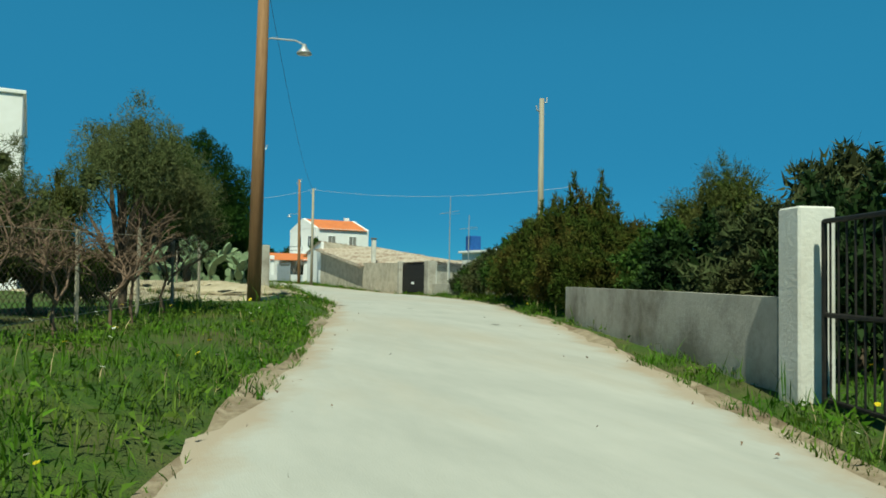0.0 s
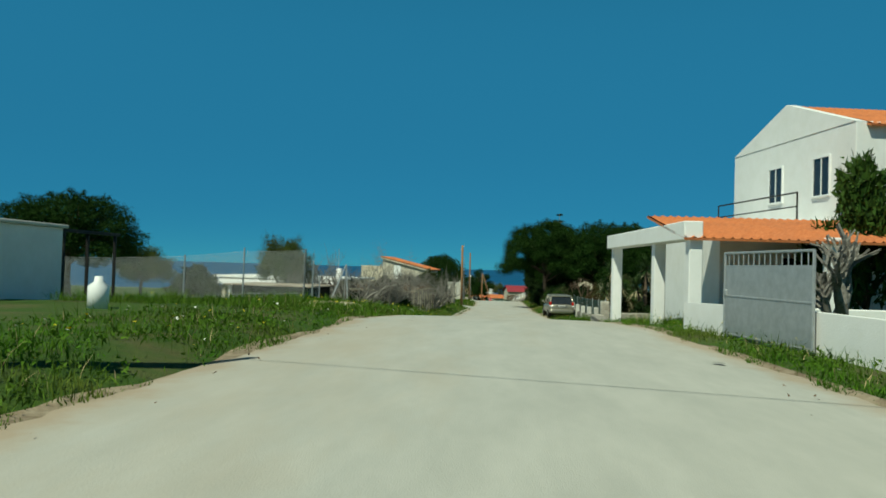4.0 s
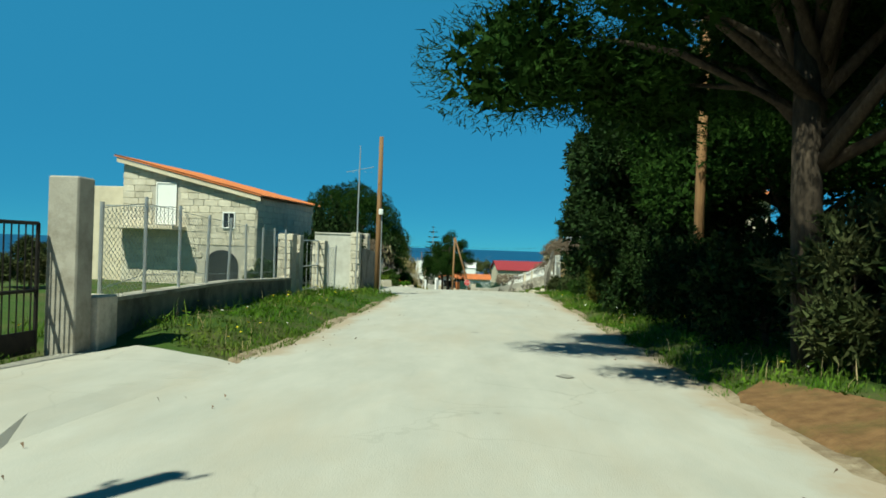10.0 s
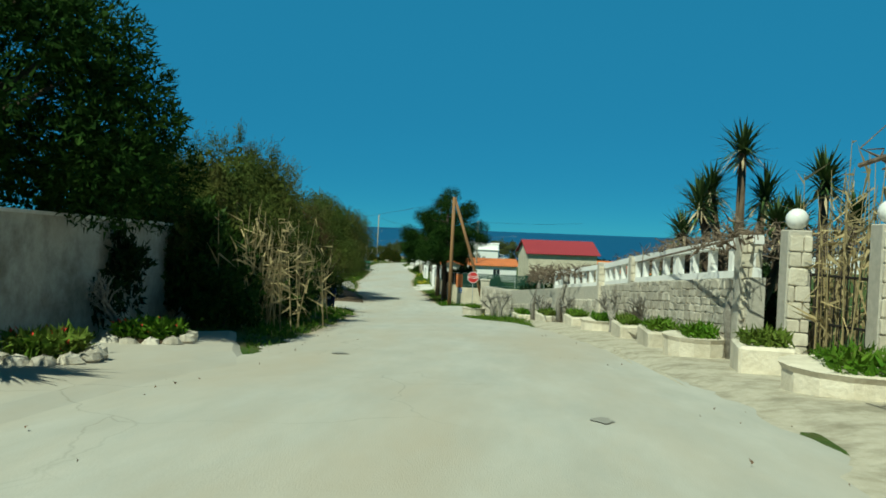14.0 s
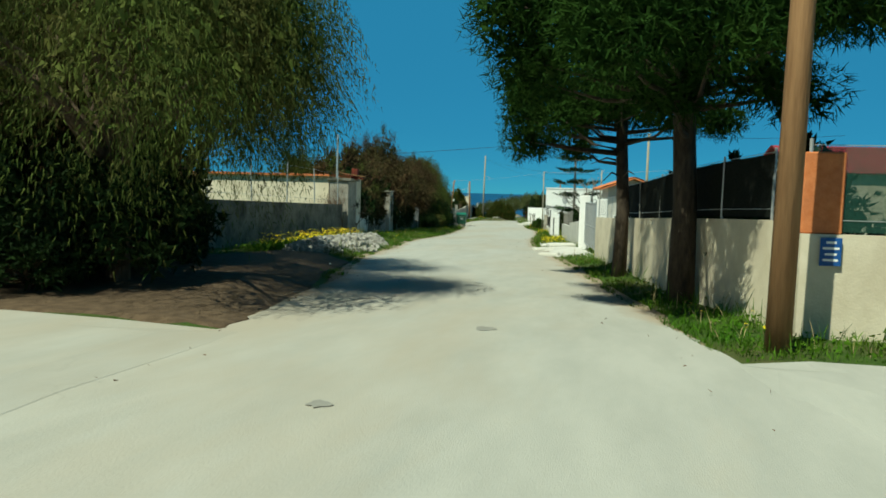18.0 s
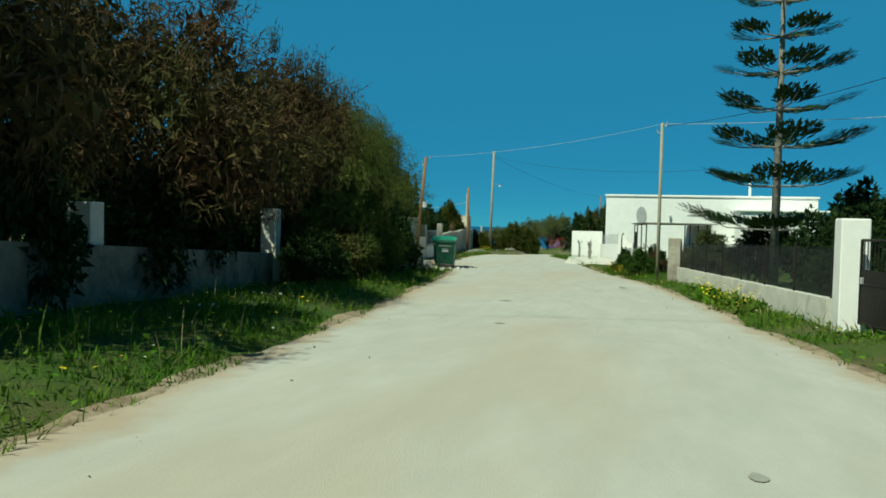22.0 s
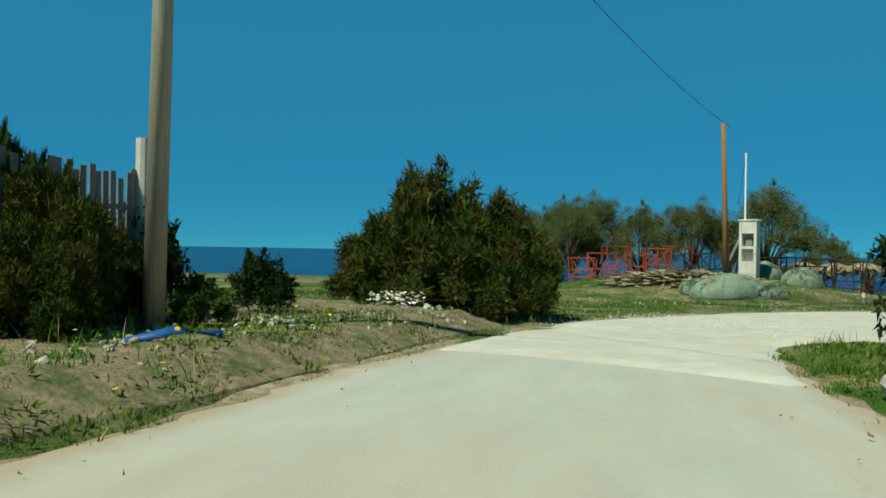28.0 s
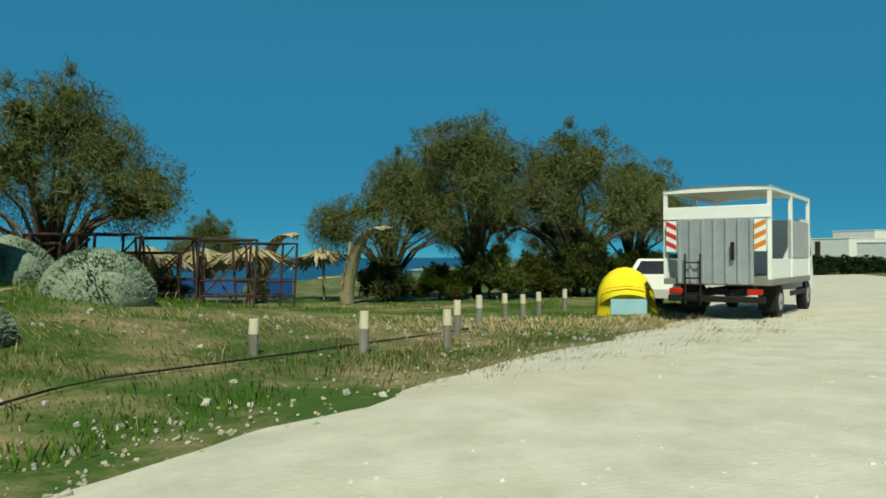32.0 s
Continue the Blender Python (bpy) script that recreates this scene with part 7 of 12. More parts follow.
yucca(21.6, 101.9, 2.9, 20, "yucca with sword leaves behind a garden wall", ((0, 0, 1.0), (0.4, 0.3, 0.8)), 1.0)
yucca(18.8, 105.4, 3.5, 0, "tall yucca with a brown skirt of dead leaves", ((0, 0, 1.0), (0.5, 0.4, 0.72), (-0.45, 0.3, 0.62)), 1.0)
for x, y, h, w, k in [(19.5, 108, 2.8, 2.6, "olive"), (20.5, 112, 3.2, 3.0, "shrub"), (19.4, 116, 2.6, 2.8, "tamred"), (22, 118, 3.4, 3.4, "olive"), (21.5, 105, 2.2, 2.4, "dark"), (24, 114.5, 3.4, 3.6, "olive"), (20.2, 101.8, 1.5, 1.8, "dark")]:
    shrub(x, y, h, w, y * 3, "garden shrub behind the net fence", k)
palm(20.5, 109.8, 1.8, 40, "short palm with a skirt of dead fronds", 20, 1.2, True)
palm(22.6, 107.4, 1.6, 80, "short palm with a skirt of dead fronds", 20, 1.2, True)
shrub(26.0, 92.0, 6.5, 3.4, 0, "tall dark leafy tree at the corner", "dark", "broadleaf_tree")

def van():
    t = thing("minivan", "parked champagne-coloured minivan with dark tinted windows", "van", 15.95, 114.6, ground_z(15.7, 114.0) - 0.02, 2.5)

    def loft(rows, n=24, power=4.0):
        """A skin through rounded sections: y, half width, lower and upper height."""
        m = Mesh()
        for y, hw, z0, z1 in rows:
            for k in range(n):
                a = 2 * math.pi * k / n
                c, q = math.cos(a), math.sin(a)
                m.v.append((hw * math.copysign(abs(c) ** (2 / power), c), y, (z0 + z1) / 2 + (z1 - z0) / 2 * math.copysign(abs(q) ** (2 / power), q)))
        for i in range(len(rows) - 1):
            m.f += [(i * n + k, i * n + (k + 1) % n, (i + 1) * n + (k + 1) % n, (i + 1) * n + k) for k in range(n)]
        m.f += [tuple(range(n))[::-1], tuple(range((len(rows) - 1) * n, len(rows) * n))]
        return m
    part("body", loft([(-2.50, 0.80, 0.44, 0.92), (-2.46, 0.90, 0.36, 1.03), (-2.34, 0.94, 0.30, 1.09), (-1.8, 0.97, 0.27, 1.10), (0.0, 0.98, 0.26, 1.08), (1.0, 0.97, 0.27, 1.06), (1.55, 0.95, 0.28, 0.99), (2.1, 0.91, 0.31, 0.88), (2.4, 0.80, 0.36, 0.76), (2.52, 0.60, 0.42, 0.66)]), M_CARPAINT, t, smooth=True)
    lo, hi = (-2.40, 1.30, 0.90, 1.02), (-2.13, 0.42, 0.75, 1.66)
    g = Mesh().add([(-lo[2], lo[0], lo[3]), (lo[2], lo[0], lo[3]), (lo[2], lo[1], lo[3]), (-lo[2], lo[1], lo[3]), (-hi[2], hi[0], hi[3]), (hi[2], hi[0], hi[3]), (hi[2], hi[1], hi[3]), (-hi[2], hi[1], hi[3])],
                   [(0, 1, 5, 4), (1, 2, 6, 5), (2, 3, 7, 6), (3, 0, 4, 7), (4, 5, 6, 7)])
    part("glazing", g, M_GLASS, t, "dark tinted window band")
    part("roof", loft([(-2.20, 0.62, 1.64, 1.70), (-2.14, 0.76, 1.60, 1.73), (-1.6, 0.80, 1.60, 1.77), (-0.4, 0.80, 1.60, 1.78), (0.3, 0.77, 1.60, 1.74), (0.48, 0.70, 1.61, 1.68)]), M_CARPAINT, t, smooth=True)

    def at(y, u, s):
        """A point on the side glass: its place along the belt, and how far up it lies."""
        yy = y + ((hi[0] - lo[0]) if y < -1 else (hi[1] - lo[1]) if y > 0.6 else 0.0) * u
        return (s * (lo[2] + (hi[2] - lo[2]) * u + 0.005), yy, lo[3] + (hi[3] - lo[3]) * u)
    for s in (-1, 1):
        for y, r in ((-2.36, 0.07), (-1.0, 0.035), (0.15, 0.04), (1.26, 0.05)):
            part("pillar", Mesh().tube([at(y, 0.0, s), at(y, 1.0, s)], r, 8), M_CARPAINT, t, smooth=True)
        part("tail_light", Mesh().box((s * 0.86 - .09, -2.47, 0.98), (s * 0.86 + .08, -2.27, 1.24), None, 0.03), M_REDLAMP, t, "dark red tail light")
        part("reversing_lamp", Mesh().box((s * 0.87 - .08, -2.485, 0.88), (s * 0.87 + .07, -2.3, 0.97), None, 0.02), M_WHITEPAINT, t, "white lamp below the tail light")
        part("side_moulding", Mesh().box((s * 0.975 - 0.015, -1.1, 0.50), (s * 0.975 + 0.015, 1.2, 0.58), None, 0.01), M_CARTRIM, t)
        part("mirror", Mesh().box((s * 1.06 - 0.09, 0.88, 1.06), (s * 1.06 + 0.07, 1.0, 1.22), None, 0.03), M_CARPAINT, t)
        part("door_handle", Mesh().box((s * 0.975 - 0.02, -0.75, 0.88), (s * 0.975 + 0.02, -0.58, 0.92), None, 0.01), M_CARTRIM, t)
        for y in (-1.5, 1.62):
            part("wheel_arch", Mesh().tube([(s * 0.70, y, 0.36), (s * 0.962, y, 0.36)], 0.41, 24), M_BLACK, t)
            wh = part("wheel", Mesh().tube([(s * 0.75, y, 0.33), (s * 0.95, y, 0.33), (s * 0.985, y, 0.33)], [0.33, 0.33, 0.30], 24), M_TYRE, t, "black tyre with a grey hub")
            part("hubcap", Mesh().tube([(s * 0.975, y, 0.33), (s * 0.995, y, 0.33)], [0.19, 0.15], 16), M_CARTRIM, wh)
    part("bumper", loft([(-2.60, 0.78, 0.42, 0.64), (-2.56, 0.90, 0.36, 0.68), (-2.36, 0.96, 0.34, 0.70)]), M_CARPAINT, t, smooth=True)
    part("rear_garnish", Mesh().box((-0.42, -2.525, 0.86), (0.42, -2.44, 1.02), None, 0.015), M_CARTRIM, t)
    part("number_plate", Mesh().box((-0.27, -2.535, 0.88), (0.27, -2.522, 0.99)), M_WHITEPAINT, t)
    part("plate_bar", Mesh().box((-0.2, -2.54, 0.91), (0.2, -2.534, 0.96)), M_CARTRIM, t)
    part("rear_wiper", Mesh().tube([(0.0, -2.42, 1.06), (0.38, -2.37, 1.16)], 0.012, 4), M_BLACK, t)
van()

# pines and undergrowth on the right
for x, y, h, w, rz, k in [(21.5, 134.0, 9.4, 9.2, 60, 1), (25.0, 134.0, 9.6, 9.4, 130, 0), (28, 142, 9.5, 10, 200, 1), (20.0, 145.5, 8.8, 9.0, 250, 0), (33, 132, 9.0, 10, 20, 1), (36, 118, 8.0, 10, 100, 0)]:
    pine(x, y, h, w, rz, "broad dark green stone pine over the verge", k)
road_pine(16.5, 136.2, 9.8, 11.8, 0, "broad dark green stone pine over the verge")
# dark kinds chosen so that leaf colour carries the pines' shade
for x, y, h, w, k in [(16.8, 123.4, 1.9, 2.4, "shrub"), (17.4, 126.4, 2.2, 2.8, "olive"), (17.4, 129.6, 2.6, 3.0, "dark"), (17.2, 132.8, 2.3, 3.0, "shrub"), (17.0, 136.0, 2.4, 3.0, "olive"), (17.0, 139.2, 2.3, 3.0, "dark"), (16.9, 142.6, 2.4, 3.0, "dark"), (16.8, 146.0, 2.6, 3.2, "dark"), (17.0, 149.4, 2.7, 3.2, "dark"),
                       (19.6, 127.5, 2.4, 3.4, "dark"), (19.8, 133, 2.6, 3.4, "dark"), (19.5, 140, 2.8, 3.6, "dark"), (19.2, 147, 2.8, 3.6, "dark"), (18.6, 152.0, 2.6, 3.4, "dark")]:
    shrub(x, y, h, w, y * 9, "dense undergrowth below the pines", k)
for k, (x, y) in enumerate([(18.8, 123.6), (19.6, 126.0), (18.4, 129.4)]):
    bare_tree(x, y, 4.4, k * 70, "slim bare tree with pale brown branches", M_BROWNTWIG, 80 + k, 0.55, 4, 0.06, (2, 3), 0.9)
araucaria(19.0, 150.8, 11.6, 0, "tall norfolk pine behind dark trees", 11)
pole(16.9, 143.2, 7.6, 0.13, 0.1, M_WOODPOLE, "brown wooden utility pole under the pines")
crown_thing("broadleaf_tree", "dense dark evergreen tree at the road edge", "tree", ("ficus", 0), proto_tree(rnd_blobs(26, 1.7, 1.7, 1.4, 6.0, 0.75, 33, 1.0, False), 22000, 0.17, 0.5, 0.1, M_DARKSHADELEAF, 2.2, 0.16, M_BARK, 34, 0.5, 0.7, 1.0, 0.72, 200, 0.5), 16.9, 155.2, 1.0, 0, 1.0, "evergreen trees")
for x, y, h, w, k in [(17.4, 158.4, 2.4, 2.8, "dark"), (17.4, 160.8, 3.4, 3.2, "olive"), (17.6, 163.4, 3.5, 3.2, "olive"), (17.8, 165.8, 2.9, 2.8, "olive"), (16.7, 160.0, 1.3, 1.8, "shrub"), (16.1, 167.8, 1.0, 1.2, "olive"), (16.8, 168.6, 1.2, 1.3, "dark"), (16.8, 163.2, 1.3, 2.0, "olive"), (16.8, 166.2, 1.0, 1.8, "dark"), (18.8, 161.5, 3.2, 2.8, "olive")]:
    shrub(x, y, h, w, y * 9, "oleander hedge beside the verge", k)
gw = wall("garden_wall", [(16.9, 157.4), (16.9, 167.6)], [0.7, 0.6], 0.25, M_MOSSYSHADE, "low rubble wall under the hedge")
stone_face(gw, (16.75, 157.6), (16.75, 167.4), ground_z(16.8, 158), ground_z(16.8, 167), 0.65, 0.22, 0.4, 0.12, M_STONE, 12, 90)

# the balcony house
def balcony_house():
    t = thing("balcony_house", "two-storey beige house with a hipped tile roof", "house", 18.62, 169.6, gz(172) + 0.3, 2)
    part("wall", Mesh().box((0, 0, -1.2), (10, 7.9, 5.8), None, 0.02), M_CREAM, t)
    part("soffit", Mesh().box((-0.7, -0.7, 5.8), (10.7, 8.6, 5.92), None, 0.02), M_WHITE, t)
    e, r = 5.92, 7.7
    part("roof", roof_sheet((-0.75, -0.75, e), (10.75, -0.75, e), (6.0, 4.3, r), (4.0, 4.3, r), M_TILE), M_TILE, t)
    part("roof", roof_sheet((-0.75, 8.65, e), (10.75, 8.65, e), (6.0, 4.7, r), (4.0, 4.7, r), M_TILE), M_TILE, t)
    part("roof", roof_sheet((-0.75, -0.75, e), (-0.75, 8.65, e), (4.0, 4.7, r), (4.0, 4.3, r), M_TILE), M_TILE, t)
    part("roof", roof_sheet((10.75, -0.75, e), (10.75, 8.65, e), (6.0, 4.7, r), (6.0, 4.3, r), M_TILE), M_TILE, t)
    opening(t, face_m(3.0, 0, 3.4, -90), 1.0, 1.3, shutter=M_WHITEPAINT)
    opening(t, face_m(7.0, 0, 3.4, -90), 1.0, 1.3, shutter=M_WHITEPAINT)
    opening(t, face_m(0, 3.2, 2.95, 180), 0.9, 2.05, "door")
    opening(t, face_m(0, 6.9, 3.6, 180), 0.6, 1.1)
    opening(t, face_m(0, 2.0, 0.2, 180), 1.0, 2.0, "door")
    opening(t, face_m(0, 5.5, 0.9, 180), 1.0, 1.2)
    bal = part("balcony", Mesh().box((-1.15, 2.0, 2.72), (0, 5.4, 2.9), None, 0.02), M_WHITE, t)
    for y in (2.1, 3.75, 5.3):
        part("baluster_post", Mesh().box((-1.13, y - .1, 2.9), (-0.93, y + .1, 3.9), None, 0.015), M_WHITE, bal)
    part("parapet", Mesh().box((-1.08, 2.0, 2.9), (-1.0, 5.4, 3.45), None, 0.01), M_WHITE, bal)
    for y in (2.9, 4.5):
        part("parapet_moulding", Mesh().box((-1.12, y - 0.62, 3.02), (-1.075, y + 0.62, 3.34), None, 0.01), M_WHITEPAINT, bal)
    part("rail", Mesh().box((-1.16, 1.95, 3.85), (-0.9, 5.45, 3.97), None, 0.02), M_WHITE, bal)
    part("rail", Mesh().box((-1.12, 1.97, 3.85), (0, 2.12, 3.97), None, 0.02), M_WHITE, bal)
    part("parapet", Mesh().box((-1.08, 2.0, 2.9), (0, 2.08, 3.5), None, 0.01), M_WHITE, bal)
    ac = part("air_conditioner", Mesh().box((-0.34, 4.6, 4.9), (-0.02, 5.45, 5.45), None, 0.03), M_WHITEPAINT, t)
    part("fan_grille", Mesh().tube([(-0.35, 4.95, 5.17), (-0.36, 4.95, 5.17)], 0.2, 16), M_CARTRIM, ac)
    sol = part("solar_heater", Mesh().box((3.2, 0.8, 6.35), (4.9, 1.9, 6.43), pose(0, 0, 0, 0, 0, 0)), M_GLASS, t, "solar water heater with a dark panel")
    part("tank", Mesh().tube([(3.1, 2.2, 7.25), (5.0, 2.2, 7.25)], 0.26, 12), M_ALU, sol)
    part("stand", Mesh().tube([(3.3, 2.2, 6.3), (3.3, 2.2, 7.1), (3.3, 0.9, 6.3)], 0.03, 5).tube([(4.8, 2.2, 6.3), (4.8, 2.2, 7.1), (4.8, 0.9, 6.3)], 0.03, 5), M_GALV, sol)
    for x, y in ((-0.7, 1.0), (-1.8, 3.4)):
        part("veranda_column", Mesh().box((x - .16, y - .16, -1.2), (x + .16, y + .16, 2.1), None, 0.02), M_WHITE, t)
    part("lower_roof", roof_sheet((0.3, 11.2, 2.7), (7.0, 11.2, 2.7), (7.0, 7.95, 3.3), (0.3, 7.95, 3.3), M_TILE), M_TILE, t)
    part("wall", Mesh().box((0.7, 7.9, -1.6), (7.0, 10.9, 2.7), None, 0.02), M_CREAM, t)
balcony_house()
def arbor(x0, y0, x1, y1, h, label, seed, trunks, dens=26, thick=0.034):
    t = thing("vine_arbor", label, "arbor", (x0 + x1) / 2, (y0 + y1) / 2, 0.0)
    t.matrix_basis = pose((x0 + x1) / 2, (y0 + y1) / 2, 0)
    cx, cy = (x0 + x1) / 2, (y0 + y1) / 2
    rnd = random.Random(seed)
    m = Mesh()
    for k in range(int(dens * (y1 - y0))):
        x, y = rnd.uniform(x0, x1), rnd.uniform(y0, y1)
        z = ground_z(x, y) + h + rnd.uniform(-0.22, 0.22)
        a = rnd.uniform(0, 6.3)
        L = rnd.uniform(0.18, 0.5)
        m.tube([(x - cx, y - cy, z), (x - cx + math.cos(a) * L * .5, y - cy + math.sin(a) * L * .5, z + rnd.uniform(-.12, .18)), (x - cx + math.cos(a + .8) * L, y - cy + math.sin(a + .8) * L, z + rnd.uniform(-.2, .25))], [thick, thick * 0.7, 0.01], 5, False)
        # curled tufts of cut shoots
        for _ in range(2):
            b, f = rnd.uniform(0, 6.3), rnd.uniform(0.1, 0.26)
            m.tube([(x - cx, y - cy, z), (x - cx + math.cos(b) * f, y - cy + math.sin(b) * f, z + rnd.uniform(0.05, 0.22)), (x - cx + math.cos(b + 1.6) * f, y - cy + math.sin(b + 1.6) * f, z + rnd.uniform(0.08, 0.34))], [0.014, 0.01, 0.005], 4, False)
    tagged(part("vine", m, M_VINE, t, "leafless knotted brown vine"), kind="stuff")
    for k, (x, y) in enumerate(trunks):
        g0 = ground_z(x, y)
        part("vine_trunk", Mesh().tube([(x - cx, y - cy, g0 - 0.2), (x - cx - 0.12, y - cy + 0.05, g0 + h * 0.4), (x - cx + 0.2, y - cy, g0 + h * 0.8), (x - cx + 0.3, y - cy + 0.4, g0 + h)], [0.15, 0.12, 0.11, 0.06], 8), M_GREYBARK, t, smooth=True)
    for x in (x0, x1):
        part("rail", Mesh().tube([(x - cx, y0 - cy, ground_z(x, y0) + h - 0.1), (x - cx, 0, ground_z(x, cy) + h - 0.1), (x - cx, y1 - cy, ground_z(x, y1) + h - 0.1)], 0.025, 5), M_VINE, t)
    return t
arbor(15.9, 167.5, 18.2, 176.5, 2.75, "leafless vine arbor before the beige house", 3, [(16.0, 171.8), (16.5, 176.2)], 44, 0.03)
arbor(16.6, 183.0, 19.5, 199.0, 2.5, "leafless vine trained over a garden wall", 4, [(17.2, 184.6), (16.9, 191.2), (16.6, 197.2)])
arbor(13.6, 200.5, 16.6, 213.0, 2.3, "leafless vine trained over a garden wall", 5, [(15.0, 203.5), (14.0, 209.0)])
arbor(3.4, 168.5, 5.6, 178.0, 2.45, "dry vine arbor above the garden wall", 6, [], 34, 0.02)
# planters and the stone wall on the right
def planter(x, y, w, d, h, rz, label, plant=True, round_=False):
    t = thing("stone_planter", label, "planter", x, y, ground_z(x, y), rz, "planters along the wall")
    if round_:
        part("basin", Mesh().tube([(0, 0, -0.2), (0, 0, h * 0.8), (0, 0, h)], [w * 0.5, w * 0.5, w * 0.53], 14), M_BLOCK, t)
    else:
        part("basin", Mesh().box((-w / 2, -d / 2, -0.2), (w / 2, d / 2, h), None, 0.05), M_BLOCK, t)
        n = max(2, int(w / 0.6))
        for k in range(n):
            ob = new("stone_block", stone_mesh(k % 5, M_BLOCK))
            ob.matrix_basis = pose(-w / 2 + (k + .5) * w / n, -d / 2, h * 0.5) @ Matrix.Diagonal((w / n - 0.02, 0.1, h * 0.95, 1))
            ob.parent = t
    if plant:
        rng = np.random.default_rng(int(x * 10 + y))
        p = np.stack([rng.uniform(-w * .42, w * .42, 700), rng.uniform(-d * .4, d * .4, 700), h - 0.05 + rng.random(700) * 0.22], 1)
        part("planting", quads_mesh("plants", leaf_cards(p, 0.16, 0.3, -0.7, 3), 3), M_GRASS, t)
    return t
for x, y, w, d, h, rz, r in [(17.2, 179.3, 1.8, 1.0, 0.42, 80, True), (16.9, 182.0, 1.2, 0.9, 0.55, 80, False), (16.6, 185.2, 1.4, 0.8, 0.5, 85, True), (16.35, 188.0, 1.6, 0.8, 0.5, 90, False), (16.2, 191.6, 1.6, 0.8, 0.5, 92, False), (15.9, 195.6, 1.5, 0.8, 0.45, 95, True), (15.4, 199.6, 1.6, 0.8, 0.45, 98, False), (14.5, 204.6, 1.8, 0.8, 0.4, 102, False), (13.4, 210.0, 1.6, 0.8, 0.4, 102, False), (10.4, 217.6, 1.5, 0.9, 0.5, 115, True)]:
    planter(x, y, w, d, h, rz, "cream stone planter with low green plants", True, r)
SW = [(18.3, 180.2), (17.4, 184.0), (16.9, 188.6), (16.6, 193.0), (16.3, 198.0), (14.9, 206.0), (12.9, 215.2), (11.0, 220.0)]
gw = wall("stone_wall", SW[1:], [1.75, 1.75, 1.75, 1.7, 1.7, 1.75, 1.9], 0.35, M_MORTAR, "cream block stone garden wall along the road")
for i in range(1, len(SW) - 1):
    a, b = Vector(SW[i]), Vector(SW[i + 1])
    d = (b - a).normalized()
    q = Vector((-d.y, d.x)) * 0.17
    hh = [1.7, 1.75, 1.75, 1.75, 1.7, 1.7, 1.75, 1.9]
    stone_face(gw, tuple(a + q), tuple(b + q), ground_z(*a), ground_z(*b), (hh[i] + hh[i + 1]) / 2, 0.2 if i < 4 else 0.3, 0.36 if i < 4 else 0.5, 0.09, M_STONE, 30 + i, 120 if i < 4 else 60)
def balustrade(a, b, base_h, label):
    ln = math.hypot(b[0] - a[0], b[1] - a[1])
    za, zb = ground_z(*a) + base_h[0], ground_z(*b) + base_h[1]
    t = thing("balustrade", label, "balustrade", a[0], a[1], za, math.degrees(math.atan2(b[1] - a[1], b[0] - a[0])), "white balustrades on the stone wall")
    sl = (zb - za) / ln
    def bar(x0, x1, z0, z1, th):
        return Mesh().add([(x0, -th, z0 + sl * x0), (x1, -th, z0 + sl * x1), (x1, -th, z1 + sl * x1), (x0, -th, z1 + sl * x0), (x0, th, z0 + sl * x0), (x1, th, z0 + sl * x1), (x1, th, z1 + sl * x1), (x0, th, z1 + sl * x0)],
                          [(0, 1, 2, 3), (7, 6, 5, 4), (0, 4, 5, 1), (3, 2, 6, 7), (0, 3, 7, 4), (1, 5, 6, 2)])
    part("bottom_rail", bar(0, ln, 0, 0.16, 0.09), M_WHITE, t)
    part("top_rail", bar(0, ln, 0.66, 0.84, 0.11), M_WHITE, t)
    n = max(2, int(ln / 0.95))
    for k in range(n + 1):
        x = min(max(ln * k / n, 0.13), ln - 0.13)
        part("baluster", bar(x - 0.1, x + 0.1, 0.16, 0.66, 0.075), M_WHITE, t)
for i in range(1, 5):
    hh = [1.7, 1.75, 1.75, 1.75, 1.7, 1.7]
    balustrade(SW[i], SW[i + 1], (hh[i], hh[i + 1]), "white plaster balustrade on a stone wall")
for x, y, ball in [(18.6, 181.4, True), (17.7, 182.9, True), (17.3, 184.3, False), (16.6, 193.2, False), (16.2, 198.2, False)]:
    p = pillar(x, y, 0.42, 2.6, M_MORTAR, "cream stone gate pillar with a globe lamp" if ball else "cream stone wall pillar")
    bpy.context.view_layer.update()
    stone_face(p, (x - .2, y - .24), (x + .2, y - .24), ground_z(x, y), ground_z(x, y), 2.55, 0.28, 0.3, 0.07, M_BLOCK, int(y))
    if ball:
        part("globe_lamp", Mesh().ball((0, 0, 2.8), 0.2, 8), M_LAMPGLASS, p, "white globe lamp", True)
gate((18.5, 181.6), (17.85, 182.8), 1.7, M_BLACK, "ornate dark iron garden gate", 0.12, 0, "metal_gate", 0.06, 0.2)
yucca(19.8, 187.0, 4.2, 0, "tall yucca with several round heads", ((0, 0, 1.0), (1.0, 0.6, 0.8), (-0.8, 0.7, 0.75)))
yucca(20.5, 192.0, 3.4, 60, "tall yucca with several round heads", ((0, 0, 1.0), (0.8, -0.6, 0.8)))
araucaria(20.0, 180.2, 5.2, 0, "young norfolk pine in a front garden", 8)
for x, y, h, s in [(16.5, 190.4, 2.5, 201), (16.1, 194.6, 2.4, 202), (15.2, 201.5, 2.4, 203), (14.2, 206.5, 2.3, 204), (12.2, 214.0, 2.6, 205), (11.6, 216.6, 2.6, 206)]:
    bare_tree(x, y, h, s * 37, "pruned bare mulberry with knobbly limbs", M_GREYBARK, s, 1.0, 3, 0.13, (3, 4), 0.5, "pruned_tree")
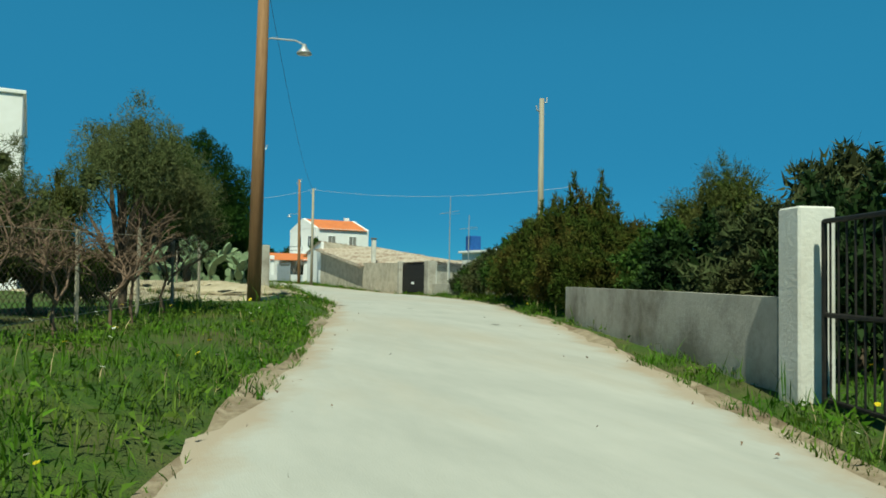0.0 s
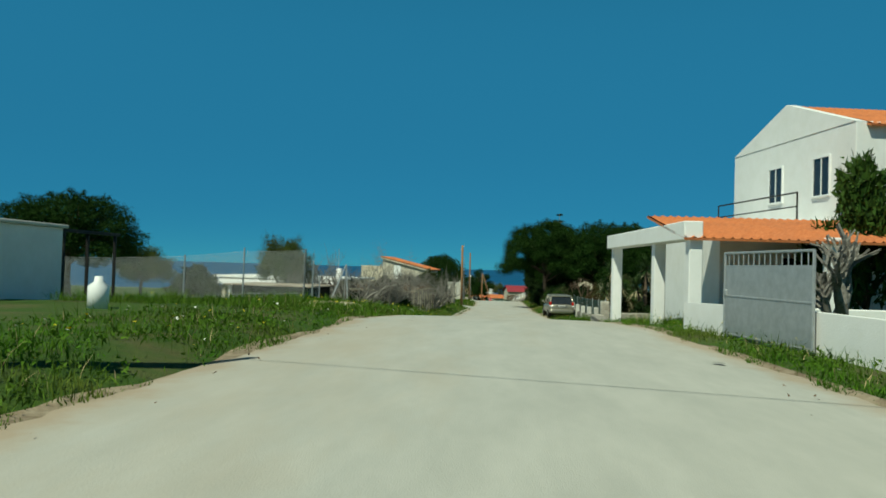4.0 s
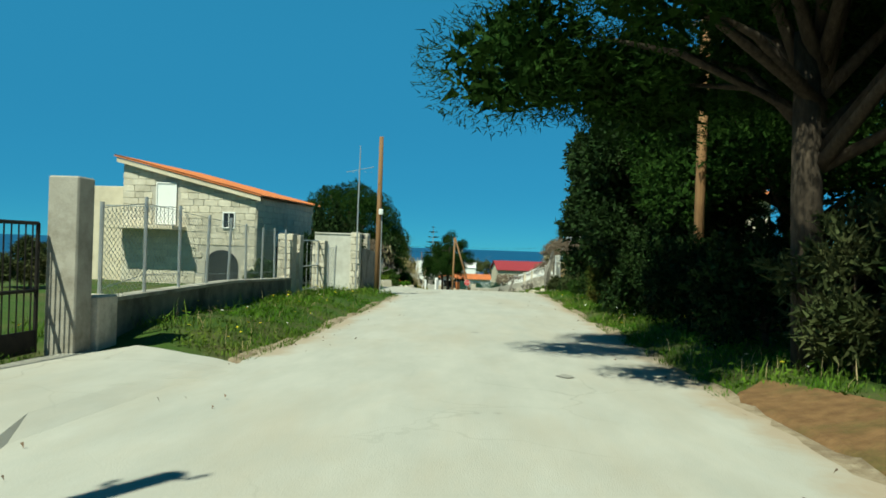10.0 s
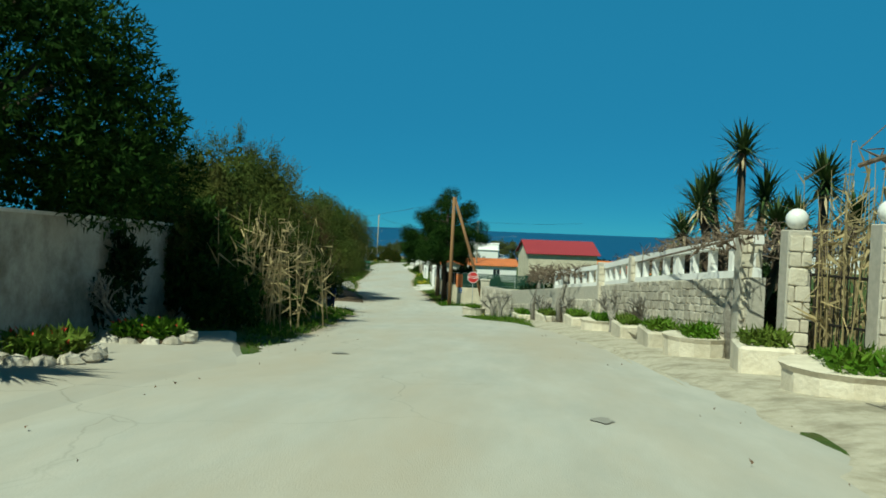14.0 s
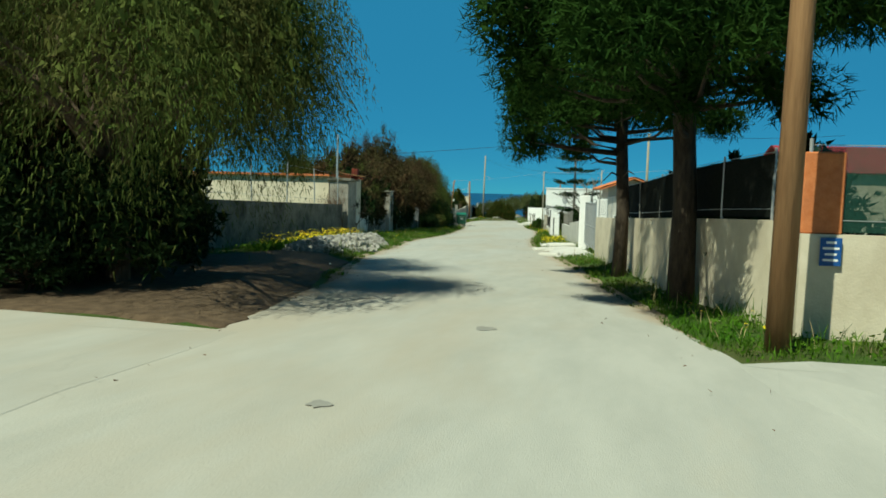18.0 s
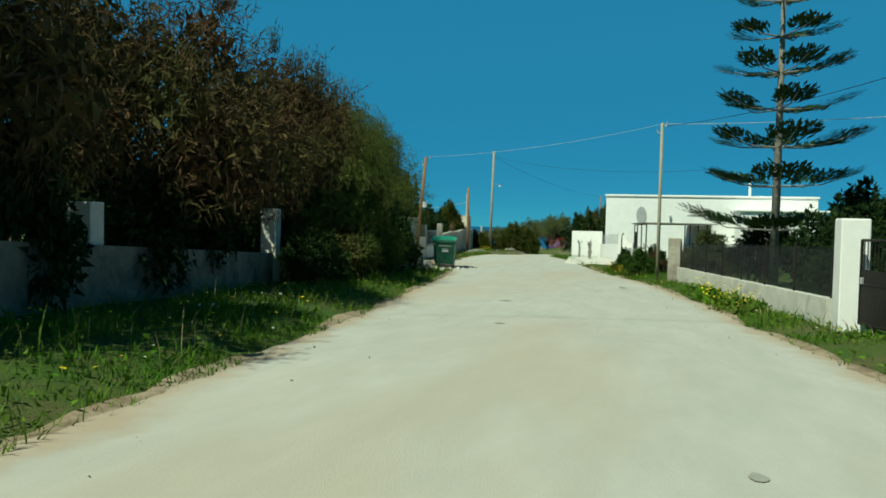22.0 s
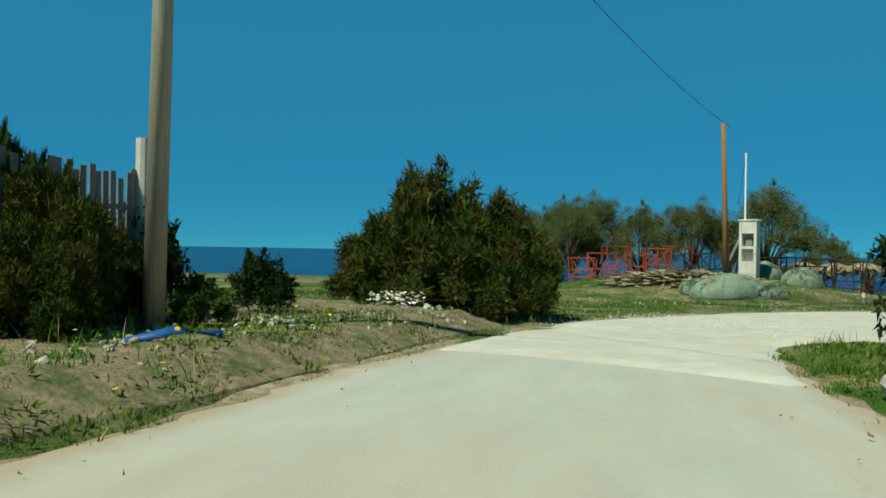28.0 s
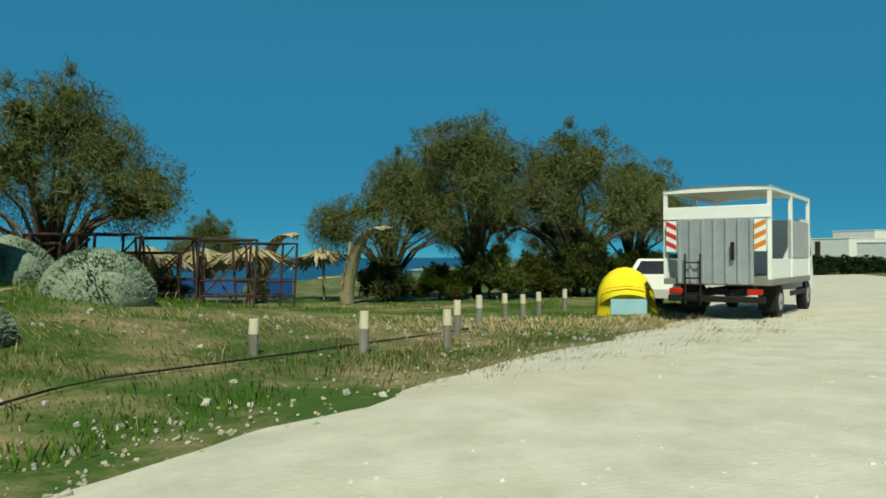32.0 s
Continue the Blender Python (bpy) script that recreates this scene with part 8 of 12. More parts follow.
for x, y, h, w, k in [(19.2, 190, 2.2, 2.4, "dark"), (18.6, 196, 2.2, 2.6, "olive"), (17.6, 203, 2.2, 2.6, "dark"), (16.4, 209, 2.0, 2.4, "olive"), (22, 196, 3, 3, "dark"), (14.2, 217.6, 2.4, 2.6, "dark"), (15.6, 214.0, 2.6, 2.6, "dark")]:
    shrub(x, y, h, w, y, "garden shrub behind the stone wall", k)

# left side: the long wall
p = pillar(5.5, 165.2, 0.75, 2.85, M_MORTAR, "tall cream pillar faced with rough stones", d=0.6)
bpy.context.view_layer.update()
stone_face(p, (5.15, 164.88), (5.85, 164.88), ground_z(5.5, 165.2), ground_z(5.5, 165.2), 2.8, 0.3, 0.42, 0.12, M_STONE, 77)
# this low wall's dark tone carries its shade
wall("garden_wall", [(6.55, 163.2), (5.3, 164.6)], [0.75, 0.75], 0.2, M_MOSSYSHADE, "low wall below a white lattice, coloured dark for shade")
fence([(6.5, 163.2), (5.3, 164.6)], 0.75, 1.8, "white lattice railing on a low wall", None, 0.03, M_WHITEPAINT, 2, 0.75, "lattice_railing", 0.0, 0.16, M_WHITEPAINT)
wall("garden_wall", [(6.0, 165.6), (5.5, 171.5), (4.75, 178.6)], [1.66, 2.0, 2.6], 0.22, M_CONC, "long grey rendered garden wall with damp stains", M_LIGHTCONC)
wall("garden_wall", [(4.7, 178.75), (3.8, 188.5)], [2.07, 2.6], 0.22, M_CONC, "grey rendered garden wall with damp stains", M_LIGHTCONC)
planter(6.5, 165.0, 1.1, 0.8, 0.42, 30, "rough stone planter with a small bare tree")
for x, y, h, s in [(6.45, 165.1, 2.5, 221), (6.1, 174.6, 2.4, 222), (6.2, 169.4, 1.9, 223), (5.4, 181.8, 2.0, 224)]:
    bare_tree(x, y, h, s * 31, "small pruned bare street tree", M_GREYBARK, s, 0.9, 3, 0.06, (3, 4), 0.5, "pruned_tree")
shrub(4.4, 162.2, 4.2, 3.6, 30, "dark leafy tree behind the garden wall", "dark")
shrub(4.6, 164.6, 3.6, 3.0, 90, "dark leafy tree behind the garden wall", "dark")
shrub(6.5, 168.6, 1.15, 1.7, 0, "leafy green shrub at the foot of a wall", "shrub")
shrub(6.3, 171.2, 0.9, 1.3, 50, "leafy green shrub at the foot of a wall", "shrub")
def flower_bed(x, y, r, seed):
    t = thing("flower_bed", "round flower bed edged with pale stones", "flower bed", x, y, ground_z(x, y) + 0.02, seed * 30, "flower beds on the pavement")
    part("soil", Mesh().tube([(0, 0, 0), (0, 0, 0.12)], [r, r * 0.9], 14), M_SOIL, t)
    for k in range(12):
        a = 2 * math.pi * k / 12
        ob = part("edging_stone", Mesh().ball((0, 0, 0), 0.17, 4, 0.7, 0.35, k), M_STONE, t)
        ob.matrix_basis = pose(math.cos(a) * r, math.sin(a) * r, 0.09, 0, 0, k * 40)
    rng = np.random.default_rng(seed)
    q = rng.random((900, 3))
    a, rr = q[:, 0] * 6.28, np.sqrt(q[:, 1]) * r * 0.85
    pts = np.stack([np.cos(a) * rr, np.sin(a) * rr, 0.1 + q[:, 2] * 0.28], 1)
    part("planting", quads_mesh("plants", leaf_cards(pts, 0.14, 0.4, -0.4, seed), 3), M_GRASS, t)
    part("flowers", quads_mesh("flowers", leaf_cards(pts[:16] + (0, 0, 0.12), 0.06, 0.9, 0, seed + 1), 3), M_REDPETAL, t, "red blossoms")
flower_bed(6.75, 174.6, 0.62, 1)
flower_bed(6.1, 181.6, 0.72, 2)
flower_bed(6.5, 178.0, 0.6, 3)
solo("flower_pot", Mesh().tube([(0, 0, 0), (0, 0, 0.38), (0, 0, 0.45)], [0.28, 0.42, 0.46], 16), M_POT, "terracotta flower pot on a wall", "pot", pose(5.0, 176.5, ground_z(5.0, 176.5) + 2.2), smooth=True)
umbrella_pine(1.6, 181.8, 8.3, 9.6, 0, "broad dark umbrella pine behind the garden wall")
palm(3.4, 177.2, 1.9, 0, "palm with arching fronds behind the wall", 24, 1.7, False)
palm(3.0, 171.0, 1.8, 30, "palm with arching fronds behind the wall", 20, 1.5, False)
for x, y, h, w, k in [(5.0, 160.6, 3.0, 2.4, "dark"), (4.6, 162.4, 3.4, 2.6, "olive"), (3.4, 165.6, 2.6, 2.6, "dark"), (3.6, 183.5, 3.2, 3.0, "dark"), (4.6, 187.6, 3.3, 3.2, "shrub"), (3.0, 187.2, 4.4, 4.0, "tam")]:
    shrub(x, y, h, w, y * 8, "leafy shrub above the garden wall", k)
for x, y, h, w, k in [(3.4, 189.8, 5.8, 5.4, 1), (3.2, 193.5, 6.2, 5.8, 0), (2.2, 197.8, 5.8, 5.8, 1), (1.2, 203.0, 5.2, 5.6, 0), (-2.0, 196.0, 5.6, 6.0, 1)]:
    tamarisk(x, y, h, w, y * 12, "dense tamarisk thicket at the roadside", False, k)
def reeds(x0, y0, x1, y1, n, h, seed):
    rng = np.random.default_rng(seed)
    m = Mesh()
    lv = []
    for k in range(n):
        u = rng.random()
        x, y = x0 + (x1 - x0) * u + rng.normal() * 0.5, y0 + (y1 - y0) * u + rng.normal() * 0.5
        hh = h * rng.uniform(0.6, 1.1)
        bx, by = rng.normal() * 0.25, rng.normal() * 0.25
        z = ground_z(x, y)
        m.tube([(x, y, z), (x + bx * .5, y + by * .5, z + hh * .6), (x + bx, y + by, z + hh)], [0.018, 0.014, 0.005], 4, False)
        for q in range(7):
            v = rng.uniform(0.25, 1.0)
            lv.append((x + bx * v, y + by * v, z + hh * v))
    t = tagged(new("reed_clump"), "tall dry canes with drooping leaves", "reeds")
    part("cane_mass", m, M_REED, t)
    part("leaves", quads_mesh("leaves", leaf_cards(np.array(lv), 0.5, 0.09, 0.3, seed), 3), M_REED, t)
reeds(6.0, 187.0, 5.5, 192.0, 60, 3.1, 5)
reeds(5.5, 192.0, 4.2, 200.0, 32, 2.8, 6)
reeds(18.9, 181.6, 18.4, 184.6, 46, 3.9, 7)
for x, y, h, w in [(5.6, 186.4, 1.5, 2.0), (5.4, 190.2, 1.7, 2.2), (5.0, 193.6, 2.0, 2.4)]:
    shrub(x, y, h, w, y * 8, "green bush among dry canes", "shrub")
# more of the right verge before the beige house
for x, y, s in [(17.6, 150.8, 1.3), (18.4, 146.4, 1.35), (16.9, 147.6, 0.95)]:
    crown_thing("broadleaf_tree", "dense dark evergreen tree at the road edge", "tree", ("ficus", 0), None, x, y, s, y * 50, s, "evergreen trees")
shrub(16.4, 149.6, 2.3, 2.6, 10, "brownish wild bush under the trees", "wild")
shrub(17.2, 152.6, 3.2, 3.4, 80, "wild bush under the trees", "wild")
# yuccas behind the balustrade and by the left wall
yucca(18.5, 189.0, 5.3, 0, "tall many-headed yucca with sword leaves", ((0, 0, 1.0), (-1.1, -0.3, 0.72), (-0.6, 0.6, 0.8), (0.8, 0.5, 0.78), (1.3, -0.4, 0.66)))
yucca(18.6, 192.5, 4.2, 40, "many-headed yucca with sword leaves", ((0, 0, 1.0), (0.9, -0.4, 0.75), (-0.8, 0.3, 0.8)))
yucca(5.75, 174.7, 2.9, 10, "slim yucca with a brown trunk by the wall", ((0, 0, 1.0), (0.35, 0.3, 0.86), (-0.3, -0.2, 0.82)), 1.0)
# dead fig trees along the vine plot
def sprawling_fig(x, y, h, rz, label, seed, stems=6, spread=1.0):
    """An old fig: crooked stems that lie out from one foot, each set with limbs and upright shoots."""
    rnd = random.Random(seed)
    wood, shoots = Mesh(), Mesh()

    def limb(p, d, ln, r, lv):
        pts, rad = [p], [r]
        n = 4
        for k in range(n):
            d = (d + Vector((rnd.uniform(-1, 1), rnd.uniform(-1, 1), rnd.uniform(-0.55, 0.75))) * 0.42).normalized()
            d.z = max(d.z, -0.12)
            p = p + d * ln / n
            p.z = max(p.z, 0.15)
            pts.append(p.copy())
            rad.append(r * (1 - 0.55 * (k + 1) / n))
        (wood if lv > 1 else shoots).tube(pts, rad, 6 if lv > 1 else 4, False)
        if lv == 0:
            return
        for k in range(rnd.randint(3, 5)):
            j = rnd.randint(1, n)
            up = rnd.uniform(0.5, 1.5) if lv == 1 else rnd.uniform(-0.1, 0.9)
            e = (d * 0.5 + Vector((rnd.uniform(-1, 1), rnd.uniform(-1, 1), up))).normalized()
            limb(pts[j].copy(), e, ln * rnd.uniform(0.5, 0.8), rad[j] * 0.62, lv - 1)

    for k in range(stems):
        a = 6.283 * k / stems + rnd.uniform(-.4, .4)
        limb(Vector((0.12 * math.cos(a), 0.12 * math.sin(a), -0.1)), Vector((math.cos(a) * spread, math.sin(a) * spread, rnd.uniform(0.5, 1.3))).normalized(), h * rnd.uniform(0.34, 0.48), 0.13, 3)
    t = thing(name="fig_tree", label=label, category="tree", x=x, y=y, z=ground_z(x, y), rz=rz)
    part("trunk", wood, M_GREYBARK, t, smooth=True)
    tagged(part("shoot_mass", shoots, M_GREYBARK, t), kind="stuff")


for k, (x, y, h) in enumerate([(1.9, 100.0, 5.6), (3.6, 101.8, 5.4), (-1.4, 101.4, 5.0), (4.7, 103.6, 4.0), (0.6, 103.4, 5.6)]):
    sprawling_fig(x, y, h, 40 + k * 120, "sprawling leafless fig tree with tall upright shoots", 730 + k)


def trestle():
    """A low trestle table of odd blue and white boards."""
    t = thing("trestle_table", "low trestle of weathered blue and white boards", "table", 5.3, 99.5, ground_z(5.3, 99.5), 12)
    for k, mt in enumerate((M_BLUE, M_WHITE, M_BLUE)):
        part("board", Mesh().box((-0.62, -0.24 + 0.17 * k, 0.36 + 0.012 * k), (0.58, -0.1 + 0.17 * k, 0.39 + 0.012 * k), None, 0.006), mt, t)
    part("brace", Mesh().box((-0.6, -0.27, 0.16), (0.55, -0.24, 0.24), None, 0.006), M_WHITE, t)
    for x in (-0.5, 0.48):
        for y in (-0.2, 0.2):
            part("leg", Mesh().box((x - .03, y - .03, -0.05), (x + .03, y + .03, 0.36)), M_WOODPOLE, t)


trestle()
for k, (x, y, h, wd) in enumerate([(6.0, 113.2, 4.6, 0.95), (4.4, 110.4, 3.8, 1.1), (2.6, 105.6, 3.6, 1.1), (3.6, 102.6, 3.4, 1.2), (1.4, 108.4, 3.4, 1.1), (4.6, 106.6, 3.2, 1.2), (5.6, 116.8, 3.0, 1.0)]):
    sprawling_fig(x, y, h, k * 77, "leafless pale grey fig tree with crooked limbs", 700 + k, 5, 0.75 * wd)
fence([(6.4, 114.6), (6.7, 121.0), (6.8, 126.0)], 1.25, 2.1, "rusty wire netting hung on fence posts", M_RUSTNET, 0.03, M_GREYPOLE)
shrub(5.0, 122.6, 3.3, 3.0, 5, "young tree with sparse green leaves behind the fence", "olive")
shrub(4.4, 124.8, 1.3, 1.6, 5, "reddish low shrub behind the fence", "tamred")


def kerb():
    """A low kerb of rough concrete lengths along the left road edge."""
    t = tagged(new("kerb"), "low broken pale concrete kerb along the road", "kerb", "", "structure")
    rnd = random.Random(8)
    m = Mesh().box((-0.09, -0.5, -0.2), (0.09, 0.5, 0.1), None, 0.03)
    m.v = [(x + rnd.uniform(-.012, .012), y + rnd.uniform(-.02, .02), z + rnd.uniform(-.015, .015)) for x, y, z in m.v]
    me = m.mesh("kerb_stone")
    me.materials.append(M_KERB)
    y = 101.0
    while y < 127.5:
        ln = rnd.uniform(0.7, 1.25)
        if rnd.random() > 0.03:
            ob = new("kerb_stone", me)
            x = road_l(y + ln / 2) - 0.12 + rnd.uniform(-.03, .03)
            ob.matrix_basis = pose(x, y + ln / 2, gz(y) - 0.03 + rnd.uniform(-.03, .02), 0, rnd.uniform(-4, 4), rnd.uniform(-2, 2)) @ Matrix.Diagonal((1, ln * 0.97, 1, 1))
            ob.parent = t
        y += ln
kerb()

# =============== the lane with the tamarisks ===============
def rubble(name, label, runs, n, size, seed, material=None, heap=0.0, category="rubble", lift=0.0):
    """Loose stones in one object; runs are (x, y, radius along x, radius along y)."""
    rnd = random.Random(seed)
    m = Mesh()
    for k in range(n):
        x, y, rx, ry = runs[rnd.randrange(len(runs))]
        a, q = rnd.uniform(0, 6.28), math.sqrt(rnd.random())
        px, py = x + rx * q * math.cos(a), y + ry * q * math.sin(a)
        s = size * rnd.choice((0.4, 0.6, 0.8, 1.0, 1.3, 1.7)) * rnd.uniform(0.8, 1.2)
        z = ground_z(px, py) + lift + heap * (1 - q * q) * rnd.uniform(0.5, 1.0) + s * 0.15
        r = pose(px, py, z, rnd.uniform(0, 360), rnd.uniform(0, 360), rnd.uniform(0, 360))
        b = Mesh().box((-s * rnd.uniform(.35, .6), -s * rnd.uniform(.35, .6), -s * rnd.uniform(.2, .45)), (s * rnd.uniform(.35, .6), s * rnd.uniform(.35, .6), s * rnd.uniform(.2, .45)), None, s * 0.14)
        m.add([tuple(r @ Vector((p[0] + rnd.uniform(-.1, .1) * s, p[1] + rnd.uniform(-.1, .1) * s, p[2] + rnd.uniform(-.1, .1) * s))) for p in b.v], b.f)
    return solo(name, m, material or M_RUBBLE, label, category, kind="stuff")


def flat_house(name, label, x0, x1, y0, y1, h, material, openings=(), rz=0.0, parapet=0.15, roof=None):
    cx, cy = (x0 + x1) / 2, (y0 + y1) / 2
    w, d = (x1 - x0) / 2, (y1 - y0) / 2
    t = thing(name, label, "house", cx, cy, ground_z(cx, cy), rz)
    part("wall", Mesh().box((-w, -d, -0.8), (w, d, h), None, 0.02), material, t)
    part("roof", Mesh().box((-w - 0.06, -d - 0.06, h), (w + 0.06, d + 0.06, h + parapet), None, 0.02), roof or material, t)
    for side, s, z, ow, oh, kd in openings:
        m = {"s": face_m(s, -d, z, -90), "e": face_m(w, s, z, 0), "w": face_m(-w, s, z, 180), "n": face_m(s, d, z, 90)}[side]
        opening(t, m, ow, oh, kd)
    return t


def tiled_house(name, label, cx, cy, w, d, wall_h, ridge_h, material, tile, rz=0.0, openings=()):
    """A house with a pitched roof whose ridge runs along its local x."""
    t = thing(name, label, "house", cx, cy, ground_z(cx, cy), rz)
    m = Mesh()
    pts = [(-d, -0.8), (d, -0.8), (d, wall_h), (0, ridge_h), (-d, wall_h)]
    for x in (-w, w):
        m.v += [(x, y, z) for y, z in pts]
    m.f = [(4, 3, 2, 1, 0), (5, 6, 7, 8, 9)] + [(i, (i + 1) % 5, 5 + (i + 1) % 5, 5 + i) for i in range(5)]
    part("wall", m, material, t)
    e = 0.35
    q = (ridge_h - wall_h) * e / d
    for s in (-1, 1):
        part("roof", roof_sheet((-w - e, s * (d + e), wall_h - q + 0.1), (w + e, s * (d + e), wall_h - q + 0.1), (w + e, 0, ridge_h + 0.1), (-w - e, 0, ridge_h + 0.1), tile), tile, t)
    for side, s, z, ow, oh, kd in openings:
        mm = {"s": face_m(s, -d, z, -90), "e": face_m(w, s, z, 0), "w": face_m(-w, s, z, 180)}[side]
        opening(t, mm, ow, oh, kd)
    return t


wall("garden_wall", [(1.75, 209), (0.8, 216.1)], [1.2, 1.2], 0.22, M_CONC, "low grey garden wall in the shade of trees")
for x, y, h, w, k in [(0.2, 214.5, 5.0, 3.2, "dark"), (0.2, 212.3, 5.4, 3.6, "dark"), (0.7, 208.8, 5.4, 3.6, "dark"), (-2.0, 210.5, 6.4, 4.6, "dark"), (-0.6, 211.5, 2.6, 2.8, "dark"), (-1.2, 214.2, 2.9, 3.0, "dark"), (-3.4, 212.5, 4.2, 4.0, "dark"), (0.1, 208.4, 2.2, 2.2, "shrub")]:
    shrub(x, y, h, w, y * 33, "dark leafy bush over the garden wall", k)
tamarisk(-5.5, 213.0, 6.4, 6.0, 120, "shaded tamarisk with thin brown branches", True, 1)
tamarisk(-1.9, 209.6, 8.6, 8.2, 60, "dark spreading tree shading the lane mouth", True, 0)
shrub(-0.6, 215.2, 3.4, 3.2, 200, "dark leafy bush over the garden wall", "dark")
shrub(-2.6, 216.4, 4.6, 4.4, 10, "dark leafy bush over the garden wall", "dark")
bare_tree(-4.6, 218.3, 7.0, 15, "half-bare tree with brown twigs over a lane", M_BROWNTWIG, 77, 0.75, 5, 0.2, (2, 3), 0.5)
flat_house("white_house", "low white house behind dark trees", -14.5, -8.4, 210, 219, 3.2, M_WHITE, (("e", -1, 1.0, 1.0, 1.1, "window"), ("s", 1.5, 1.0, 1.0, 1.1, "window")))


def wheelie_container(x, y, rz, w, d, h, body, lid, label, open_lid=False, dome=False, name="waste_container"):
    """A four-wheeled waste container: tapered tub with ribs and rim, lid, side pins and castors."""
    t = thing(name, label, "waste container", x, y, ground_z(x, y) + 0.02, rz, "waste containers")
    b = Mesh()
    zb, zt = 0.2, h
    lo = [(-w * .43, -d * .38), (w * .43, -d * .38), (w * .43, d * .38), (-w * .43, d * .38)]
    hi = [(-w * .5, -d * .5), (w * .5, -d * .5), (w * .5, d * .5), (-w * .5, d * .5)]
    b.add([(px, py, zb) for px, py in lo] + [(px, py, zt) for px, py in hi] + [(px * .95, py * .95, zt) for px, py in hi] + [(px * .95, py * .93, zb + 0.04) for px, py in lo],
          [(3, 2, 1, 0), (0, 1, 5, 4), (1, 2, 6, 5), (2, 3, 7, 6), (3, 0, 4, 7), (4, 5, 9, 8), (5, 6, 10, 9), (6, 7, 11, 10), (7, 4, 8, 11), (8, 9, 13, 12), (9, 10, 14, 13), (10, 11, 15, 14), (11, 8, 12, 15), (12, 13, 14, 15)])
    tub = part("tub", b, body, t)
    for s in (-1, 1):
        part("rim", Mesh().box((-w * .53, s * d * .5 - 0.035, zt - 0.05), (w * .53, s * d * .5 + 0.035, zt + 0.02), None, 0.012), body, tub)
        part("rim", Mesh().box((s * w * .5 - 0.035, -d * .5, zt - 0.05), (s * w * .5 + 0.035, d * .5, zt + 0.02), None, 0.012), body, tub)
        part("pin", Mesh().tube([(s * w * .5, 0, zt - 0.12), (s * (w * .5 + 0.1), 0, zt - 0.12)], 0.03, 8), M_GALV, tub)
        for u in (-0.3, 0.3):
            k = 0.9
            part("rib", Mesh().add([(w * u - .03, s * d * .385, zb + .05), (w * u + .03, s * d * .385, zb + .05), (w * u * 1.1 + .03, s * d * .495, zt - .06), (w * u * 1.1 - .03, s * d * .495, zt - .06),
                                    (w * u - .03, s * (d * .385 + .03), zb + .05), (w * u + .03, s * (d * .385 + .03), zb + .05), (w * u * 1.1 + .03, s * (d * .495 + .025), zt - .06), (w * u * 1.1 - .03, s * (d * .495 + .025), zt - .06)],
                                   [(4, 5, 6, 7), (0, 4, 7, 3), (5, 1, 2, 6), (0, 1, 5, 4), (7, 6, 2, 3)]), body, tub)
        for sy in (-1, 1):
            wh = part("wheel", Mesh().tube([(s * w * .36 - 0.025, sy * d * .3, 0.09), (s * w * .36 + 0.025, sy * d * .3, 0.09)], 0.09, 12), M_TYRE, t, "black castor wheel")
            part("fork", Mesh().box((s * w * .36 - 0.045, sy * d * .3 - 0.02, 0.09), (s * w * .36 - 0.03, sy * d * .3 + 0.02, 0.22)).box((s * w * .36 + 0.03, sy * d * .3 - 0.02, 0.09), (s * w * .36 + 0.045, sy * d * .3 + 0.02, 0.22)), M_GALV, wh)
    part("handle", Mesh().tube([(-w * .3, -d * .5, zt - 0.2), (-w * .3, -d * .5 - 0.08, zt - 0.2), (w * .3, -d * .5 - 0.08, zt - 0.2), (w * .3, -d * .5, zt - 0.2)], 0.015, 6), M_GALV, t)
    part("sticker", Mesh().box((-0.16, -d * .465 - 0.012, zt * 0.62), (0.16, -d * .465 + 0.004, zt * 0.62 + 0.16)), M_TARP, t, "scuffed pale sticker")
    l = Mesh()
    n = 9
    rows = []
    for i in range(n + 1):
        a = math.pi * i / n
        hh = 0.26 if dome else 0.08
        rows.append((-d * .54 * math.cos(a), zt + 0.02 + hh * math.sin(a) ** 0.8))
    for px in (-w * .54, -w * .4, w * .4, w * .54):
        k = 0.8 if abs(px) > w * .5 else 1.0
        l.v += [(px, y, zt + 0.02 + (z - zt - 0.02) * k) for y, z in rows]
    for j in range(3):
        for i in range(n):
            l.f.append((j * (n + 1) + i, j * (n + 1) + i + 1, (j + 1) * (n + 1) + i + 1, (j + 1) * (n + 1) + i))
    l.f += [tuple(range(n + 1)), tuple(range(3 * (n + 1), 4 * (n + 1)))[::-1]]
    ob = part("lid", l, lid, t, "", True)
    if open_lid:
        ob.matrix_basis = pose(0, d * .5, zt, 105, 0, 0) @ pose(0, -d * .5, -zt)
    return t


wheelie_container(1.05, 216.1, 12, 0.86, 0.8, 1.1, M_BLUEBIN, M_BLUEBIN, "dark blue four-wheeled recycling container in the shade", False, True)


